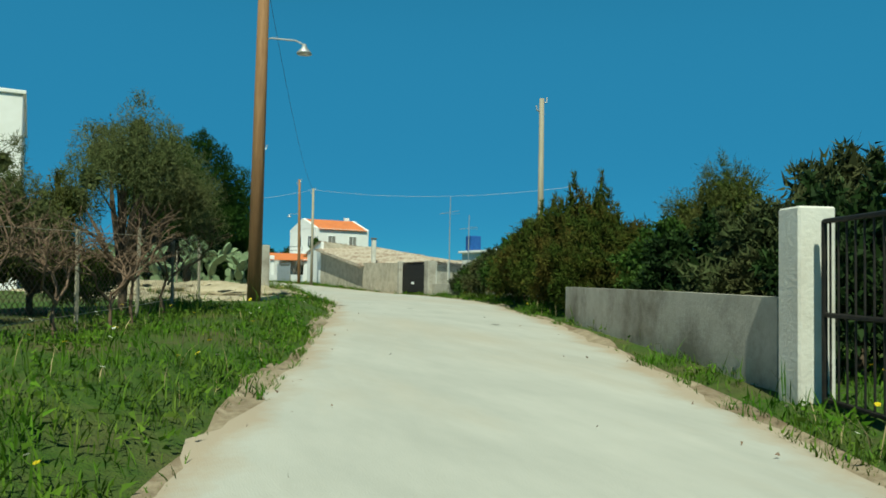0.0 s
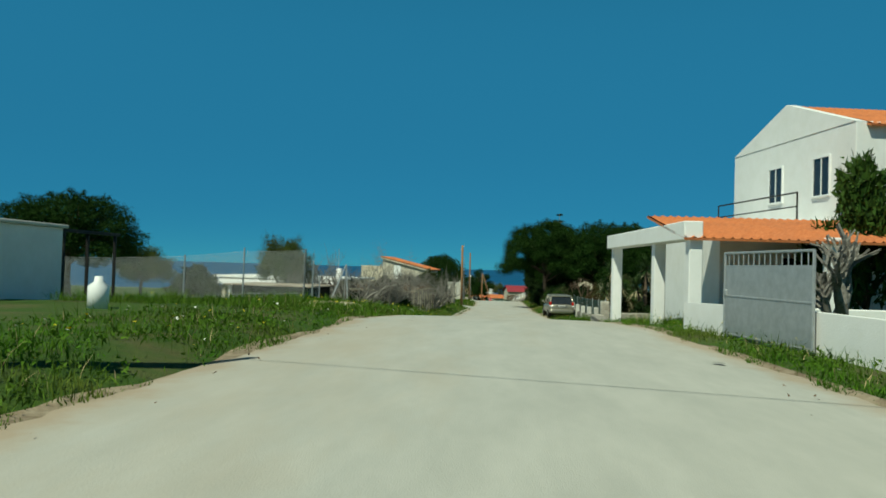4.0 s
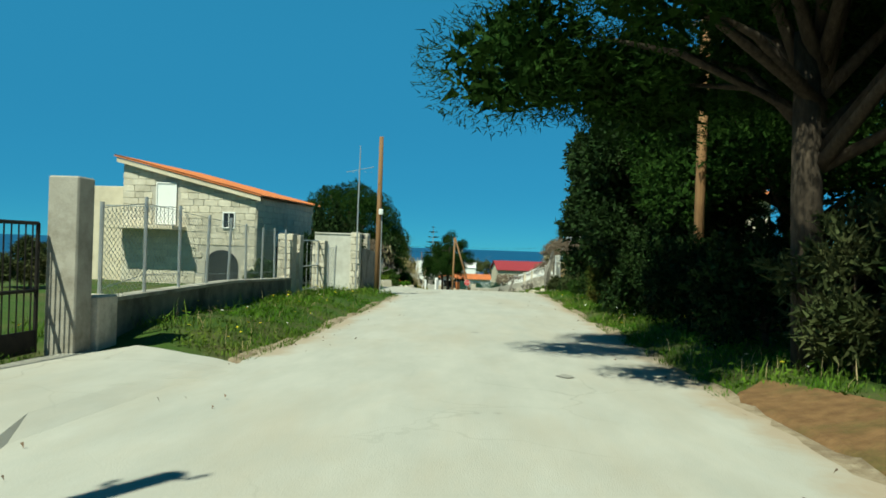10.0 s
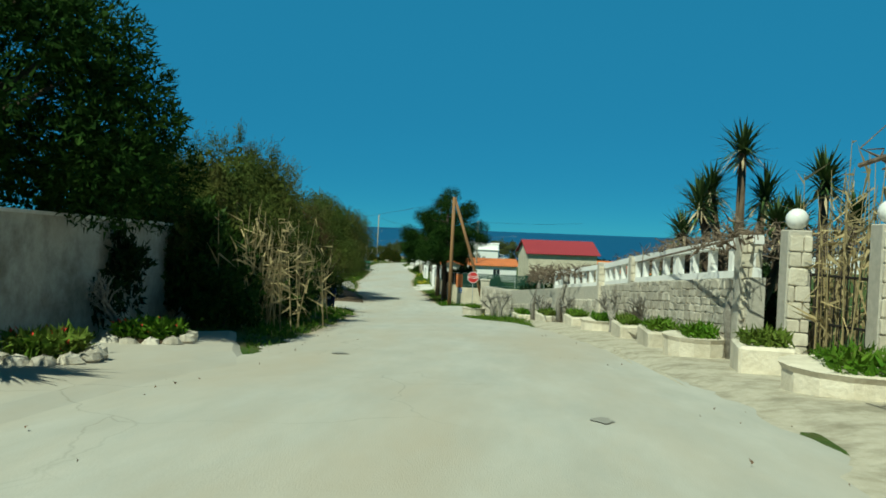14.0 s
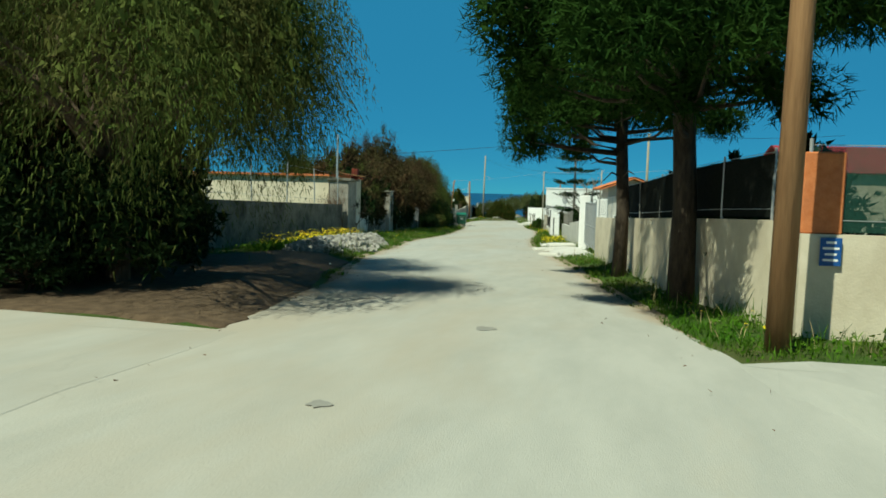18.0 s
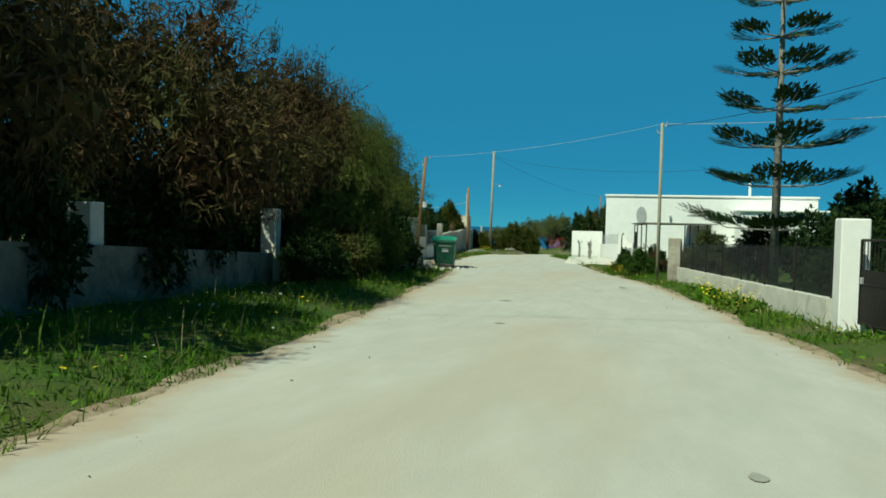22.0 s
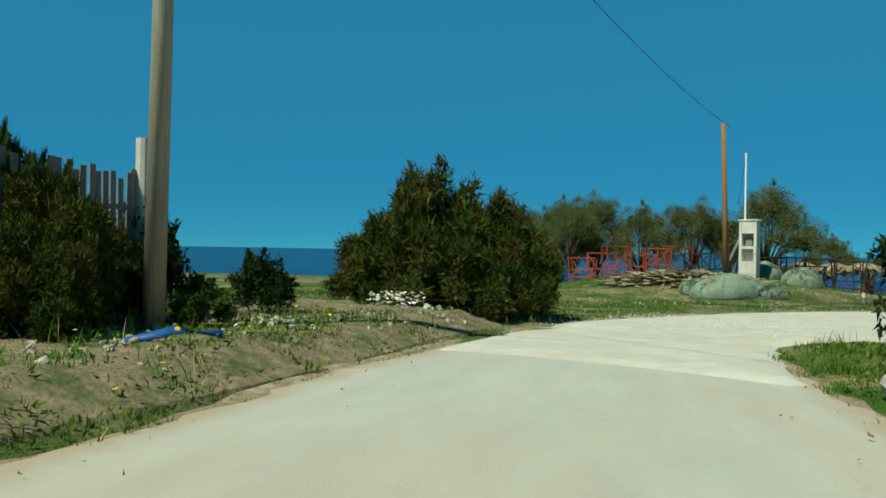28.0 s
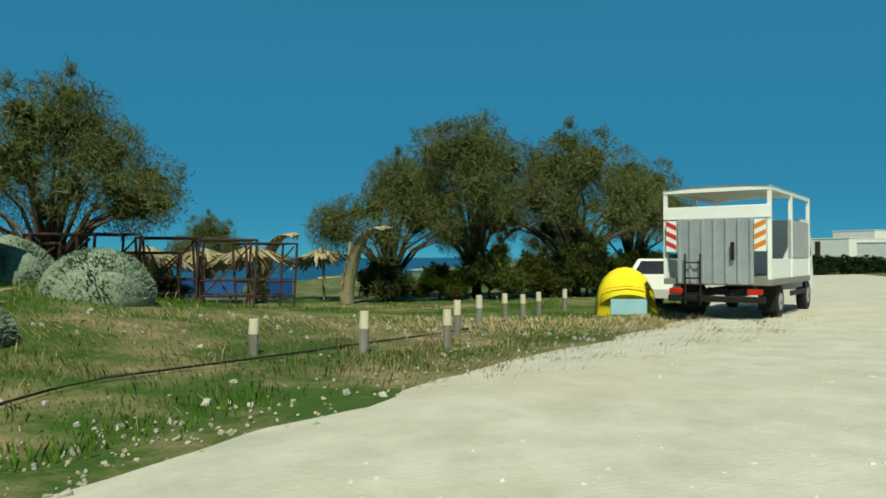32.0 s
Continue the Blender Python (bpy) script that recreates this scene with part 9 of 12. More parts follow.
def breeze_wall():
    """A low wall with a band of open breeze blocks."""
    ob = wall("garden_wall", [(-3.6, 227.3), (-10.0, 226.6)], [0.45, 0.5], 0.2, M_CONC, "low rendered wall with open breeze blocks")
    z = ground_z(-5, 227)
    bl = Mesh()
    bl.box((-0.2, -0.08, 0.0), (-0.16, 0.08, 0.36)).box((0.16, -0.08, 0.0), (0.2, 0.08, 0.36)).box((-0.16, -0.08, 0.0), (0.16, 0.08, 0.035)).box((-0.16, -0.08, 0.325), (0.16, 0.08, 0.36))
    bl.box((-0.018, -0.08, 0.035), (0.018, 0.08, 0.325)).box((-0.16, -0.08, 0.165), (-0.018, 0.08, 0.2)).box((0.018, -0.08, 0.165), (0.16, 0.08, 0.2))
    me = bl.mesh("breeze_block")
    me.materials.append(M_LIGHTCONC)
    for j in range(2):
        for k in range(11):
            u = (k + 0.5) / 11
            b = new("breeze_block", me)
            b.matrix_basis = pose(-4.6 - 5.2 * u, 227.2 - 0.57 * u, ground_z(-4.6 - 5.2 * u, 227) + 0.47 + 0.37 * j, 0, 0, 6)
            b.parent = ob
    part("coping", Mesh().box((-2.7, -0.13, 0), (2.7, 0.13, 0.08), pose(-7.2, 226.92, ground_z(-7, 227) + 1.22, 0, 0, 6.2)), M_CONC, ob)
breeze_wall()
pillar(-3.95, 227.3, 0.75, 1.35, M_LIGHTCONC, "pale rendered wall end with flaking edges", rz=6, d=0.25)
pole(-4.2, 226.4, 6.4, 0.1, 0.075, M_GREYPOLE, "weathered grey pole with a lamp arm at a lane", (-0.1, 0.0), (5.3, -0.8, -0.1), False, 3.0)
for x, y, h, w, rz, red, k in [(-2.1, 227.9, 8.8, 8.0, 30, False, 0), (-4.4, 232.6, 9.6, 9.0, 140, False, 1), (-6.2, 228.2, 8.6, 8.4, 250, True, 0), (-8.0, 222.6, 6.8, 7.0, 80, True, 0), (-10.5, 229.5, 8.0, 8.0, 200, False, 0)]:
    lane_tamarisk(x, y, h, w, rz, "tall drooping green tamarisk over the roadside" if not red else "tall tamarisk with brown feathery twigs", red, k)
# dark bushes stand in for the black shade under the crowns
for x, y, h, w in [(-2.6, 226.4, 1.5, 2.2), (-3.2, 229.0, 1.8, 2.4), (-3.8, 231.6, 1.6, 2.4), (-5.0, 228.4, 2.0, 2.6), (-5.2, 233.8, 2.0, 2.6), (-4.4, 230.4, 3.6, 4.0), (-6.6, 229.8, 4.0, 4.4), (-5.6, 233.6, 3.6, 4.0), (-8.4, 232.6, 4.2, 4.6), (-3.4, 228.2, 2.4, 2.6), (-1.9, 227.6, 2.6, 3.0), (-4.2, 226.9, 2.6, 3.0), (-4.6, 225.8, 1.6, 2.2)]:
    shrub(x, y, h, w, x * 80, "undergrowth below the tamarisks, darkened for shade", "dark")
flat_house("garden_house", "small white garden house among trees", -17.2, -12.6, 233.0, 237.8, 2.3, M_WHITE, (("e", -0.5, 1.0, 0.8, 0.9, "window"),))
wall("garden_wall", [(-5.9, 236), (-7.1, 250.4)], [1.5, 1.55], 0.22, M_MOSSYSHADE, "dark mossy rendered garden wall")
fence([(-6.0, 237), (-7.05, 250.0)], 1.55, 3.2, "thin steel posts with wire on the mossy wall", None, 0.025, M_GALV, 2, 1.5)


def cream_building():
    t = thing("cream_building", "low cream rendered building with a scalloped tile edge", "building", -8.3, 251.4, ground_z(-9, 251), 2)
    part("wall", Mesh().box((-16, 0, -0.4), (0.2, 5.0, 2.95), None, 0.02), M_CREAM, t)
    part("roof", roof_sheet((-16.1, -0.2, 2.98), (0.3, -0.2, 2.98), (0.3, 5.1, 2.9), (-16.1, 5.1, 2.9), M_TILE, 0.3, 0.05), M_TILE, t, "row of rounded roof tiles")
cream_building()


def vine_pillar():
    t = thing("vine_pillar", "square dark rendered pillar overgrown with dead vine", "pillar", -7.25, 251.2, ground_z(-7.2, 251), 4)
    part("shaft", Mesh().box((-0.5, -0.6, -0.3), (0.45, 0.7, 2.7), None, 0.03), M_CONCDARK, t)
    part("slab", Mesh().box((-0.62, -0.7, 2.7), (0.6, 0.8, 2.82), None, 0.02), M_MOSSYSHADE, t)
    part("mast", Mesh().tube([(-0.15, -0.6, 2.6), (-0.12, -0.6, 4.9)], 0.045, 7), M_GALV, t)
    part("plank", Mesh().box((-0.2, -0.5, 0), (1.1, -0.3, 0.04), pose(0.0, 0, 3.05, 0, 8, 12)), M_WOODPOLE, t, "weathered plank")
    part("plank", Mesh().box((-0.1, 0.1, 0), (1.0, 0.25, 0.05), pose(0.0, 0, 3.0, 4, 12, -10)), M_RUST, t, "rusty sheet")
    part("box", Mesh().box((0.1, -0.2, 2.82), (0.4, 0.15, 3.35), pose(0, 0, 0, 0, 6, 5), 0.02), M_RUST, t)
vine_pillar()
for k, (x, y, h) in enumerate([(-6.9, 250.3, 3.3), (-7.4, 249.6, 3.0), (-6.8, 251.9, 2.8)]):
    bare_tree(x, y, h, k * 70, "dead brown vine clinging to the pillar", M_BROWNTWIG, 410 + k, 0.9, 4, 0.03, (3, 4), 0.5, "dead_vine")
rubble("rubble_heap", "heap of broken pale grey stones at the roadside", [(-3.4, 239.0, 0.7, 1.6), (-3.8, 241.2, 0.9, 1.8), (-4.0, 243.4, 1.0, 1.8), (-4.3, 245.6, 0.9, 1.6), (-4.4, 247.4, 0.6, 1.2)], 3450, 0.112, 5, None, 0.3)
wall("garden_wall", [(-7.3, 252), (-8.0, 255.2)], [1.05, 1.05], 0.2, M_LIGHTCONC, "low pale rendered garden wall")
wall("garden_wall", [(-8.0, 255.3), (-8.8, 258.6)], [0.95, 0.9], 0.2, M_LIGHTCONC, "low pale rendered garden wall")
# dark render on these walls carries the shade of overhanging trees
wall("garden_wall", [(-8.8, 258.7), (-9.5, 261.8)], [1.1, 1.1], 0.2, M_MOSSYSHADE, "low stained garden wall, darkened for tree shade")
wall("garden_wall", [(-9.5, 261.9), (-10.6, 267.6)], [1.0, 1.0], 0.2, M_MOSSYSHADE, "low stained garden wall, darkened for tree shade")
for x, y, h in [(-9.45, 261.8, 1.75), (-8.8, 258.6, 1.3)]:
    pillar(x, y, 0.3, h, M_LIGHTCONC, "narrow pale wall pillar", rz=12)


def arched_gateway():
    t = thing("arched_gateway", "rough stone gateway with a round arch and dark doorway", "gateway", -10.75, 268.9, ground_z(-10.7, 268.9), 11)
    for s in (-1, 1):
        part("pier", Mesh().box((-0.25, s * 0.75 - 0.22, -0.3), (0.25, s * 0.75 + 0.22, 2.1), None, 0.05), M_CONC, t)
    arch, n = [], 14
    for k in range(n + 1):
        a = math.pi * k / n
        arch.append((0.53 * math.cos(a), 2.1 + 0.62 * math.sin(a)))
    slab = Mesh()
    for x in (-0.22, 0.22):
        slab.v += [(x, y, z) for y, z in arch] + [(x, 0.97 * math.cos(math.pi * k / n) if 0 < k < n else (0.97 if k == 0 else -0.97), 3.02 if 0 < k < n else 2.1) for k in range(n + 1)]
    w = 2 * n + 2
    for k in range(n):
        slab.f += [(k, k + 1, n + 2 + k, n + 1 + k), (w + k + 1, w + k, w + n + 1 + k, w + n + 2 + k), (k, w + k, w + k + 1, k + 1), (n + 1 + k, n + 2 + k, w + n + 2 + k, w + n + 1 + k)]
    part("arch", slab, M_CONC, t, "pale rendered arch head")
    part("coping", Mesh().box((-0.3, -1.05, 3.02), (0.3, 1.05, 3.1), None, 0.02), M_CONCDARK, t)
    part("wicket", Mesh().tube([(0.1, -0.5, 0.75), (0.1, 0.5, 0.75)], 0.015, 5).tube([(0.1, -0.5, 0.15), (0.1, 0.5, 0.15)], 0.015, 5), M_RUST, t, "low rusty iron wicket")
    for k in range(9):
        part("wicket_bar", Mesh().tube([(0.1, -0.48 + 0.12 * k, 0.1), (0.1, -0.48 + 0.12 * k, 0.85)], 0.01, 4), M_RUST, t)
    # black panel set in the opening stands for its dark inside
    part("door", Mesh().box((-0.05, -0.53, 0), (0.03, 0.53, 2.35), None, 0.01), M_BLACK, t, "black panel filling the dark doorway")
arched_gateway()
# dark render again, for the shade below the bushes
wall("garden_wall", [(-11.2, 270.2), (-12.9, 277), (-14.2, 288), (-14.7, 300), (-15.4, 306.4)], [1.15, 1.1, 0.85, 0.8, 0.85], 0.2, M_MOSSYSHADE, "low stained garden wall below bushes, darkened for shade")
for x, y, h in [(-13.6, 280.3, 1.8), (-14.3, 288.6, 2.1), (-14.9, 300.8, 2.0)]:
    pillar(x, y, 0.45, h, M_LIGHTCONC, "pale square wall pillar", rz=10)
for x, y, h, w, k in [(-13.4, 273.6, 4.2, 3.4, "tamred"), (-14.0, 278.6, 4.0, 3.2, "dark"), (-14.9, 284.6, 3.8, 3.4, "dark"), (-15.6, 287.6, 3.0, 2.6, "dark"), (-12.0, 269.8, 4.2, 3.6, "dark"), (-10.8, 260.0, 5.6, 4.8, "tamred"), (-11.6, 264.6, 5.8, 4.8, "tamred"), (-9.6, 254.6, 4.0, 4.0, "tamred"), (-10.2, 258.0, 3.9, 4.4, "dark"), (-11.0, 262.0, 3.8, 4.4, "dark"), (-12.0, 266, 3.9, 4.2, "tamred"), (-13.2, 272.5, 3.5, 4.0, "dark"), (-14.2, 276.5, 3.2, 3.6, "dark"),
                      (-14.6, 282.2, 3.2, 3.6, "dark"), (-16.6, 291.5, 2.8, 3.4, "dark"), (-16.9, 294.6, 3.4, 4.0, "dark"), (-17.2, 298.2, 3.4, 4.0, "dark"), (-17.6, 301.6, 3.2, 3.8, "dark"), (-18.6, 305.4, 3.0, 3.6, "dark"), (-13.3, 290.6, 3.0, 3.2, "tam"), (-13.5, 293.6, 3.4, 3.4, "tam"), (-13.6, 296.8, 2.8, 3.0, "dark"), (-12.8, 288.4, 1.6, 2.2, "dark"), (-13.2, 292.0, 1.4, 2.0, "dark"), (-13.4, 295.2, 1.5, 2.2, "dark")]:
    shrub(x, y, h, w, y * 27, "dark evergreen shrub over the garden wall", k)
for x, y, h, w, red, k in [(-11.5, 256.5, 5.2, 5.4, False, 1), (-11.8, 263.5, 5.0, 5.0, False, 0), (-13.0, 269.5, 5.4, 5.0, True, 1), (-13.4, 275.5, 8.4, 7.2, True, 0), (-14.6, 283.0, 7.6, 7.2, True, 1), (-15.4, 290.5, 7.4, 7.2, True, 0),
                            (-21.2, 314.5, 9.6, 8.6, False, 1), (-24.5, 311.5, 9.0, 8.0, True, 0)]:
    tamarisk(x, y, h, w, y * 13, "reddish-brown feathery tamarisk behind the wall" if red else "feathery green tamarisk behind the wall", red, k)
lane_tamarisk(-17.0, 296.5, 7.8, 7.4, 40, "feathery green tamarisk behind the wall", False, 0)
lane_tamarisk(-18.8, 303.5, 9.0, 8.6, 160, "feathery green tamarisk behind the wall", False, 1)
bare_tree(-16.2, 281.5, 7.6, 30, "tamarisk top of bare reddish twigs", M_BROWNTWIG, 88, 0.7, 5, 0.14, (3, 3), 0.5)

# right side of the lane
pillar(10.95, 222.3, 0.62, 2.2, M_BLOCK, "square pillar of cut stone blocks at the lane", M_BLOCK)
wall("garden_wall", [(11.25, 222.5), (16.0, 222.6)], [1.5, 1.5], 0.3, M_BLOCK, "low cut stone garden wall")
wall("planter_wall", [(10.7, 218.9), (10.3, 220.6), (10.7, 221.9)], [0.55, 0.55, 0.55], 0.3, M_BLOCK, "low cream planter wall below the pillar")
shrub(11.2, 220.6, 0.9, 1.2, 40, "small green bush in the planter", "shrub")


def stop_sign():
    t = thing("stop_sign", "red octagonal stop sign on a white post", "road sign", 10.2, 219.2, ground_z(10.2, 219.2), 8)
    part("post", Mesh().tube([(0, 0.04, -0.3), (0, 0.04, 2.9)], 0.03, 8), M_GALV, t)
    m = Mesh()
    for y, r in ((-0.005, 0.40), (0.012, 0.40)):
        m.v += [(r * math.cos(math.pi / 8 + k * math.pi / 4), y, 2.48 + r * math.sin(math.pi / 8 + k * math.pi / 4)) for k in range(8)]
    m.f = [tuple(range(8)), tuple(range(8, 16))[::-1]] + [(k, 8 + k, 8 + (k + 1) % 8, (k + 1) % 8) for k in range(8)]
    rim = part("plate", m, M_WHITEPAINT, t)
    m2 = Mesh()
    m2.v = [(0.37 * math.cos(math.pi / 8 + k * math.pi / 4), -0.009, 2.48 + 0.37 * math.sin(math.pi / 8 + k * math.pi / 4)) for k in range(8)]
    m2.f = [tuple(range(8))]
    part("red_field", m2, M_SIGNRED, rim)
    c = bpy.data.curves.new("lettering", "FONT")
    c.body = "STOP"
    c.size = 0.29
    c.align_x = "CENTER"
    c.align_y = "CENTER"
    c.extrude = 0.002
    c.materials.append(M_WHITEPAINT)
    tx = new("lettering", c)
    tx.matrix_basis = pose(0, -0.014, 2.48, 90, 0, 0)
    tx.parent = t
stop_sign()
wall("garden_wall", [(8.5, 227.4), (15.5, 227.9)], [1.35, 1.35], 0.22, M_CREAM, "cream rendered wall across the lane mouth")
fence([(8.6, 227.4), (15.4, 227.9)], 1.2, 2.6, "steel posts with green netting on a wall", M_GREENNET, 0.025, M_GALV, 2, 1.35)
solo("brick_patch", Mesh().box((-0.25, -0.1, 0), (0.25, 0.1, 1.05), None, 0.02), M_TILE, "narrow red brick pier on the wall end", "pier", pose(8.75, 227.45, ground_z(8.7, 227.4) + 1.35, 0, 0, 4))
def notice_plate():
    t = thing("notice_plate", "small blue notice plate with white lines on a wall", "notice plate", 8.86, 227.27, ground_z(8.9, 227.3) + 0.95, 4)
    part("plate", Mesh().box((-0.13, -0.012, 0), (0.13, 0.0, 0.36), None, 0.004), M_BLUE, t)
    for k, w in enumerate((0.09, 0.07, 0.1, 0.06)):
        part("text_bar", Mesh().box((-w, -0.016, 0.06 + 0.075 * k), (w, -0.012, 0.09 + 0.075 * k)), M_WHITEPAINT, t, "white line of lettering")
notice_plate()
pole(8.1, 226.2, 8.4, 0.15, 0.12, M_WOODPOLE, "brown wooden utility pole with a leaning strut", (0.1, 0), None, True)
pole(10.9, 226.6, 8.3, 0.12, 0.1, M_WOODPOLE, "brown strut pole leaning on a utility pole", (-2.65, -0.3), None, False)
wall("garden_wall", [(8.4, 228.0), (7.4, 232), (6.25, 239.5), (5.3, 244.4)], [1.5, 1.5, 1.5, 1.5], 0.22, M_CREAM, "cream rendered garden wall in tree shade")
# opaque dark sheet carries the deep shade of the garden behind
fence([(8.3, 228.2), (7.4, 232), (6.25, 239.5)], 1.0, 2.4, "opaque dark net standing for shaded garden behind the wall", M_DARKNET, 0.02, M_GALV, 2, 1.5)
fence([(6.25, 239.5), (5.3, 244.4)], 0.7, 2.4, "wire fence on the garden wall", M_WIRENET, 0.02, M_GALV, 2, 1.5)
aleppo_pine(7.3, 230.7, 9.6, 7.6, 55, "open-crowned green pine behind a wall", 0)
aleppo_pine(6.15, 236.9, 9.4, 6.0, 15, "open-crowned green pine behind a wall", 1)
for x, y, h, w, k in [(9.0, 231.0, 3.0, 3.2, "dark"), (8.9, 234.0, 3.0, 3.2, "dark"), (8.0, 237.4, 2.8, 3.0, "dark"), (7.0, 242.0, 2.2, 2.6, "shrub"), (11.5, 230.5, 2.2, 3.0, "shrub"), (14.5, 231, 2.6, 3.0, "shrub")]:
    shrub(x, y, h, w, y * 41, "leafy garden bush behind the wall", k)
tiled_house("dark_roofed_house", "low house with a dark red sheet roof", 18.6, 264, 4.2, 4.0, 4.6, 6.1, M_CREAM, M_DARKTILE, 8, (("s", -2, 1.0, 1.0, 1.1, "window"), ("s", 2, 1.0, 1.0, 1.1, "window")))
tiled_house("orange_roofed_house", "low house with an orange tile roof", 26.0, 272, 4.5, 3.4, 2.5, 3.8, M_WHITE, M_TILE, 12, (("w", 0, 1.0, 0.9, 1.0, "window"),))
tiled_house("garden_hut", "small white hut with a red tile roof", 6.3, 249.6, 0.85, 1.0, 2.75, 3.1, M_LIGHTCONC, M_TILE, 100, (("w", 0.4, 0.9, 0.6, 0.7, "window"),))
gate((5.3, 246.4), (4.4, 252.0), 2.0, M_GALV, "pale grey steel bar gate, shut", 0.14, 0.0, base=0.1)
pillar(5.35, 246.1, 0.4, 2.2, M_WHITE, "white rendered gate pillar")
pillar(4.35, 252.4, 0.5, 2.5, M_WHITE, "white rendered gate pillar")
wall("garden_wall", [(4.25, 252.8), (3.9, 257.0), (2.9, 263.6)], [1.35, 1.35, 1.3], 0.2, M_LIGHTCONC, "pale rendered garden wall")
wall("garden_wall", [(2.9, 263.7), (0.7, 283.6)], [1.1, 1.2], 0.2, M_LIGHTCONC, "pale rendered garden wall")
fence([(2.95, 263.9), (0.8, 283.4)], 1.0, 0.85, "brown wire fence on thin posts above the pale wall", M_RUSTNET, 0.025, M_PLANK, 2, 1.1)
bare_tree(4.6, 255.0, 4.6, 20, "pruned bare tree with knobbly grey branches", M_GREYBARK, 501, 0.8, 4, 0.13, (2, 3), 0.6)
bare_tree(4.0, 259.8, 3.4, 80, "pruned bare tree with knobbly grey branches", M_GREYBARK, 502, 0.8, 3, 0.12, (2, 3), 0.6)
pole(7.7, 284.6, 9.3, 0.13, 0.1, M_GREYPOLE, "weathered utility pole behind a garden wall", (0, 0), None, True)
for k in range(14):
    bare_tree(3.9 - 0.12 * k, 263.6 + 1.4 * k, 1.8, k * 31, "bare brown vines behind the slat fence", M_BROWNTWIG, 520 + k % 3, 1.1, 3, 0.035, (3, 4), 0.4, "bare_vine")
tiled_house("red_roofed_house", "low white house with a red tile roof", 9.9, 288, 3.6, 4.2, 2.5, 3.4, M_WHITE, M_TILE, 6, (("w", -1.5, 0.9, 0.9, 1.1, "window"), ("s", 0.5, 0.9, 1.0, 1.1, "window")))
for k, (x, y, w, rz) in enumerate([(2.6, 251.2, 0.9, 20), (3.3, 247.0, 0.8, -10), (3.2, 253.7, 1.3, 15), (2.4, 256.5, 1.0, 40), (2.6, 254.4, 0.9, 60)]):
    m = Mesh().box((-w / 2, -w * .32, -0.05), (w / 2, w * .32, 0.14), None, 0.04)
    solo("stone_slab", m, M_LIGHTCONC, "flat white stone slab lying in the verge", "slab", pose(x, y, ground_z(x, y) + 0.03, 3, -2, rz), group="stone slabs")
pillar(-0.25, 284.6, 0.5, 2.1, M_WHITE, "white rendered gate pillar")
pillar(0.4, 281.0, 0.4, 2.0, M_WHITE, "white rendered gate pillar")
gate((0.35, 281.3), (-0.2, 284.2), 1.6, M_BLACK, "black sheet metal gate with bars above", 0.12, 1.0)
wall("garden_wall", [(-0.4, 285.2), (-2.4, 300.0)], [0.55, 0.6], 0.25, M_LIGHTCONC, "low pale wall under a dark railing")
fence([(-0.4, 285.3), (-2.4, 299.8)], 1.05, 2.2, "dark mesh railing on a low wall", M_BLACKNET, 0.03, M_BLACK, 2, 0.55, "railing", 0.0)
araucaria(0.6, 297.5, 14.0, 10, "tall norfolk pine with level tiers of branches")
pillar(-2.6, 300.4, 0.5, 1.75, M_STONE, "rough stone corner pillar")
pole(-3.2, 301.9, 6.6, 0.08, 0.06, M_GREYPOLE, "slim grey utility pole at a wall corner", (0, 0), None, True)
pole(3.6, 288.5, 6.2, 0.07, 0.055, M_GREYPOLE, "pale concrete pole with hanging cables", (0.1, 0), None, True)
for x, y, h, w, k in [(-1.0, 303, 2.2, 3.0, "olive"), (1.0, 300.5, 2.8, 3.4, "dark"), (2.0, 294, 3.2, 3.6, "dark"), (4.5, 300, 4.2, 4.6, "dark"), (7, 304, 4.0, 4.5, "dark"), (-3.9, 304.4, 1.3, 1.6, "shrub"), (-4.6, 306.8, 1.0, 1.4, "shrub"), (1.2, 290, 2.2, 2.6, "dark")]:
    shrub(x, y, h, w, y * 19, "green shrub beside the railing", k)
wire((7.7, 284.6, -0.7), (-26, 274.8, -4.0), 0.25, 0.016)
wire((7.7, 284.6, -0.8), (8.2, 226.2, gz(226) + 8.2), 0.5, 0.01)
wire((7.7, 284.6, -0.7), (24, 288, -0.4), 0.3, 0.014)
lp = pole(-14.75, 304.8, 5.5, 0.09, 0.07, M_WOODPOLE, "thin brown utility pole leaning over a low wall", (0.5, -0.15), None, True)
part("meter_box", Mesh().box((0.4, -0.26, 3.0), (0.58, -0.12, 3.28), None, 0.02), M_WHITEPAINT, lp, "small white plastic box")
wire((-14.25, 304.6, gz(305) + 5.5), (-3.2, 301.9, gz(302) + 6.6), 0.25, 0.007, M_PALECABLE)
wire((-3.2, 301.9, gz(302) + 6.6), (14, 300, gz(302) + 7.4), 0.3, 0.013, M_PALECABLE)
wire((-3.2, 301.9, gz(302) + 6.5), (3.7, 288.5, gz(288) + 6.4), 0.3, 0.01)
wire((8.2, 226.2, gz(226) + 8.2), (-4.3, 226.4, gz(226) + 6.0), 0.3, 0.01)

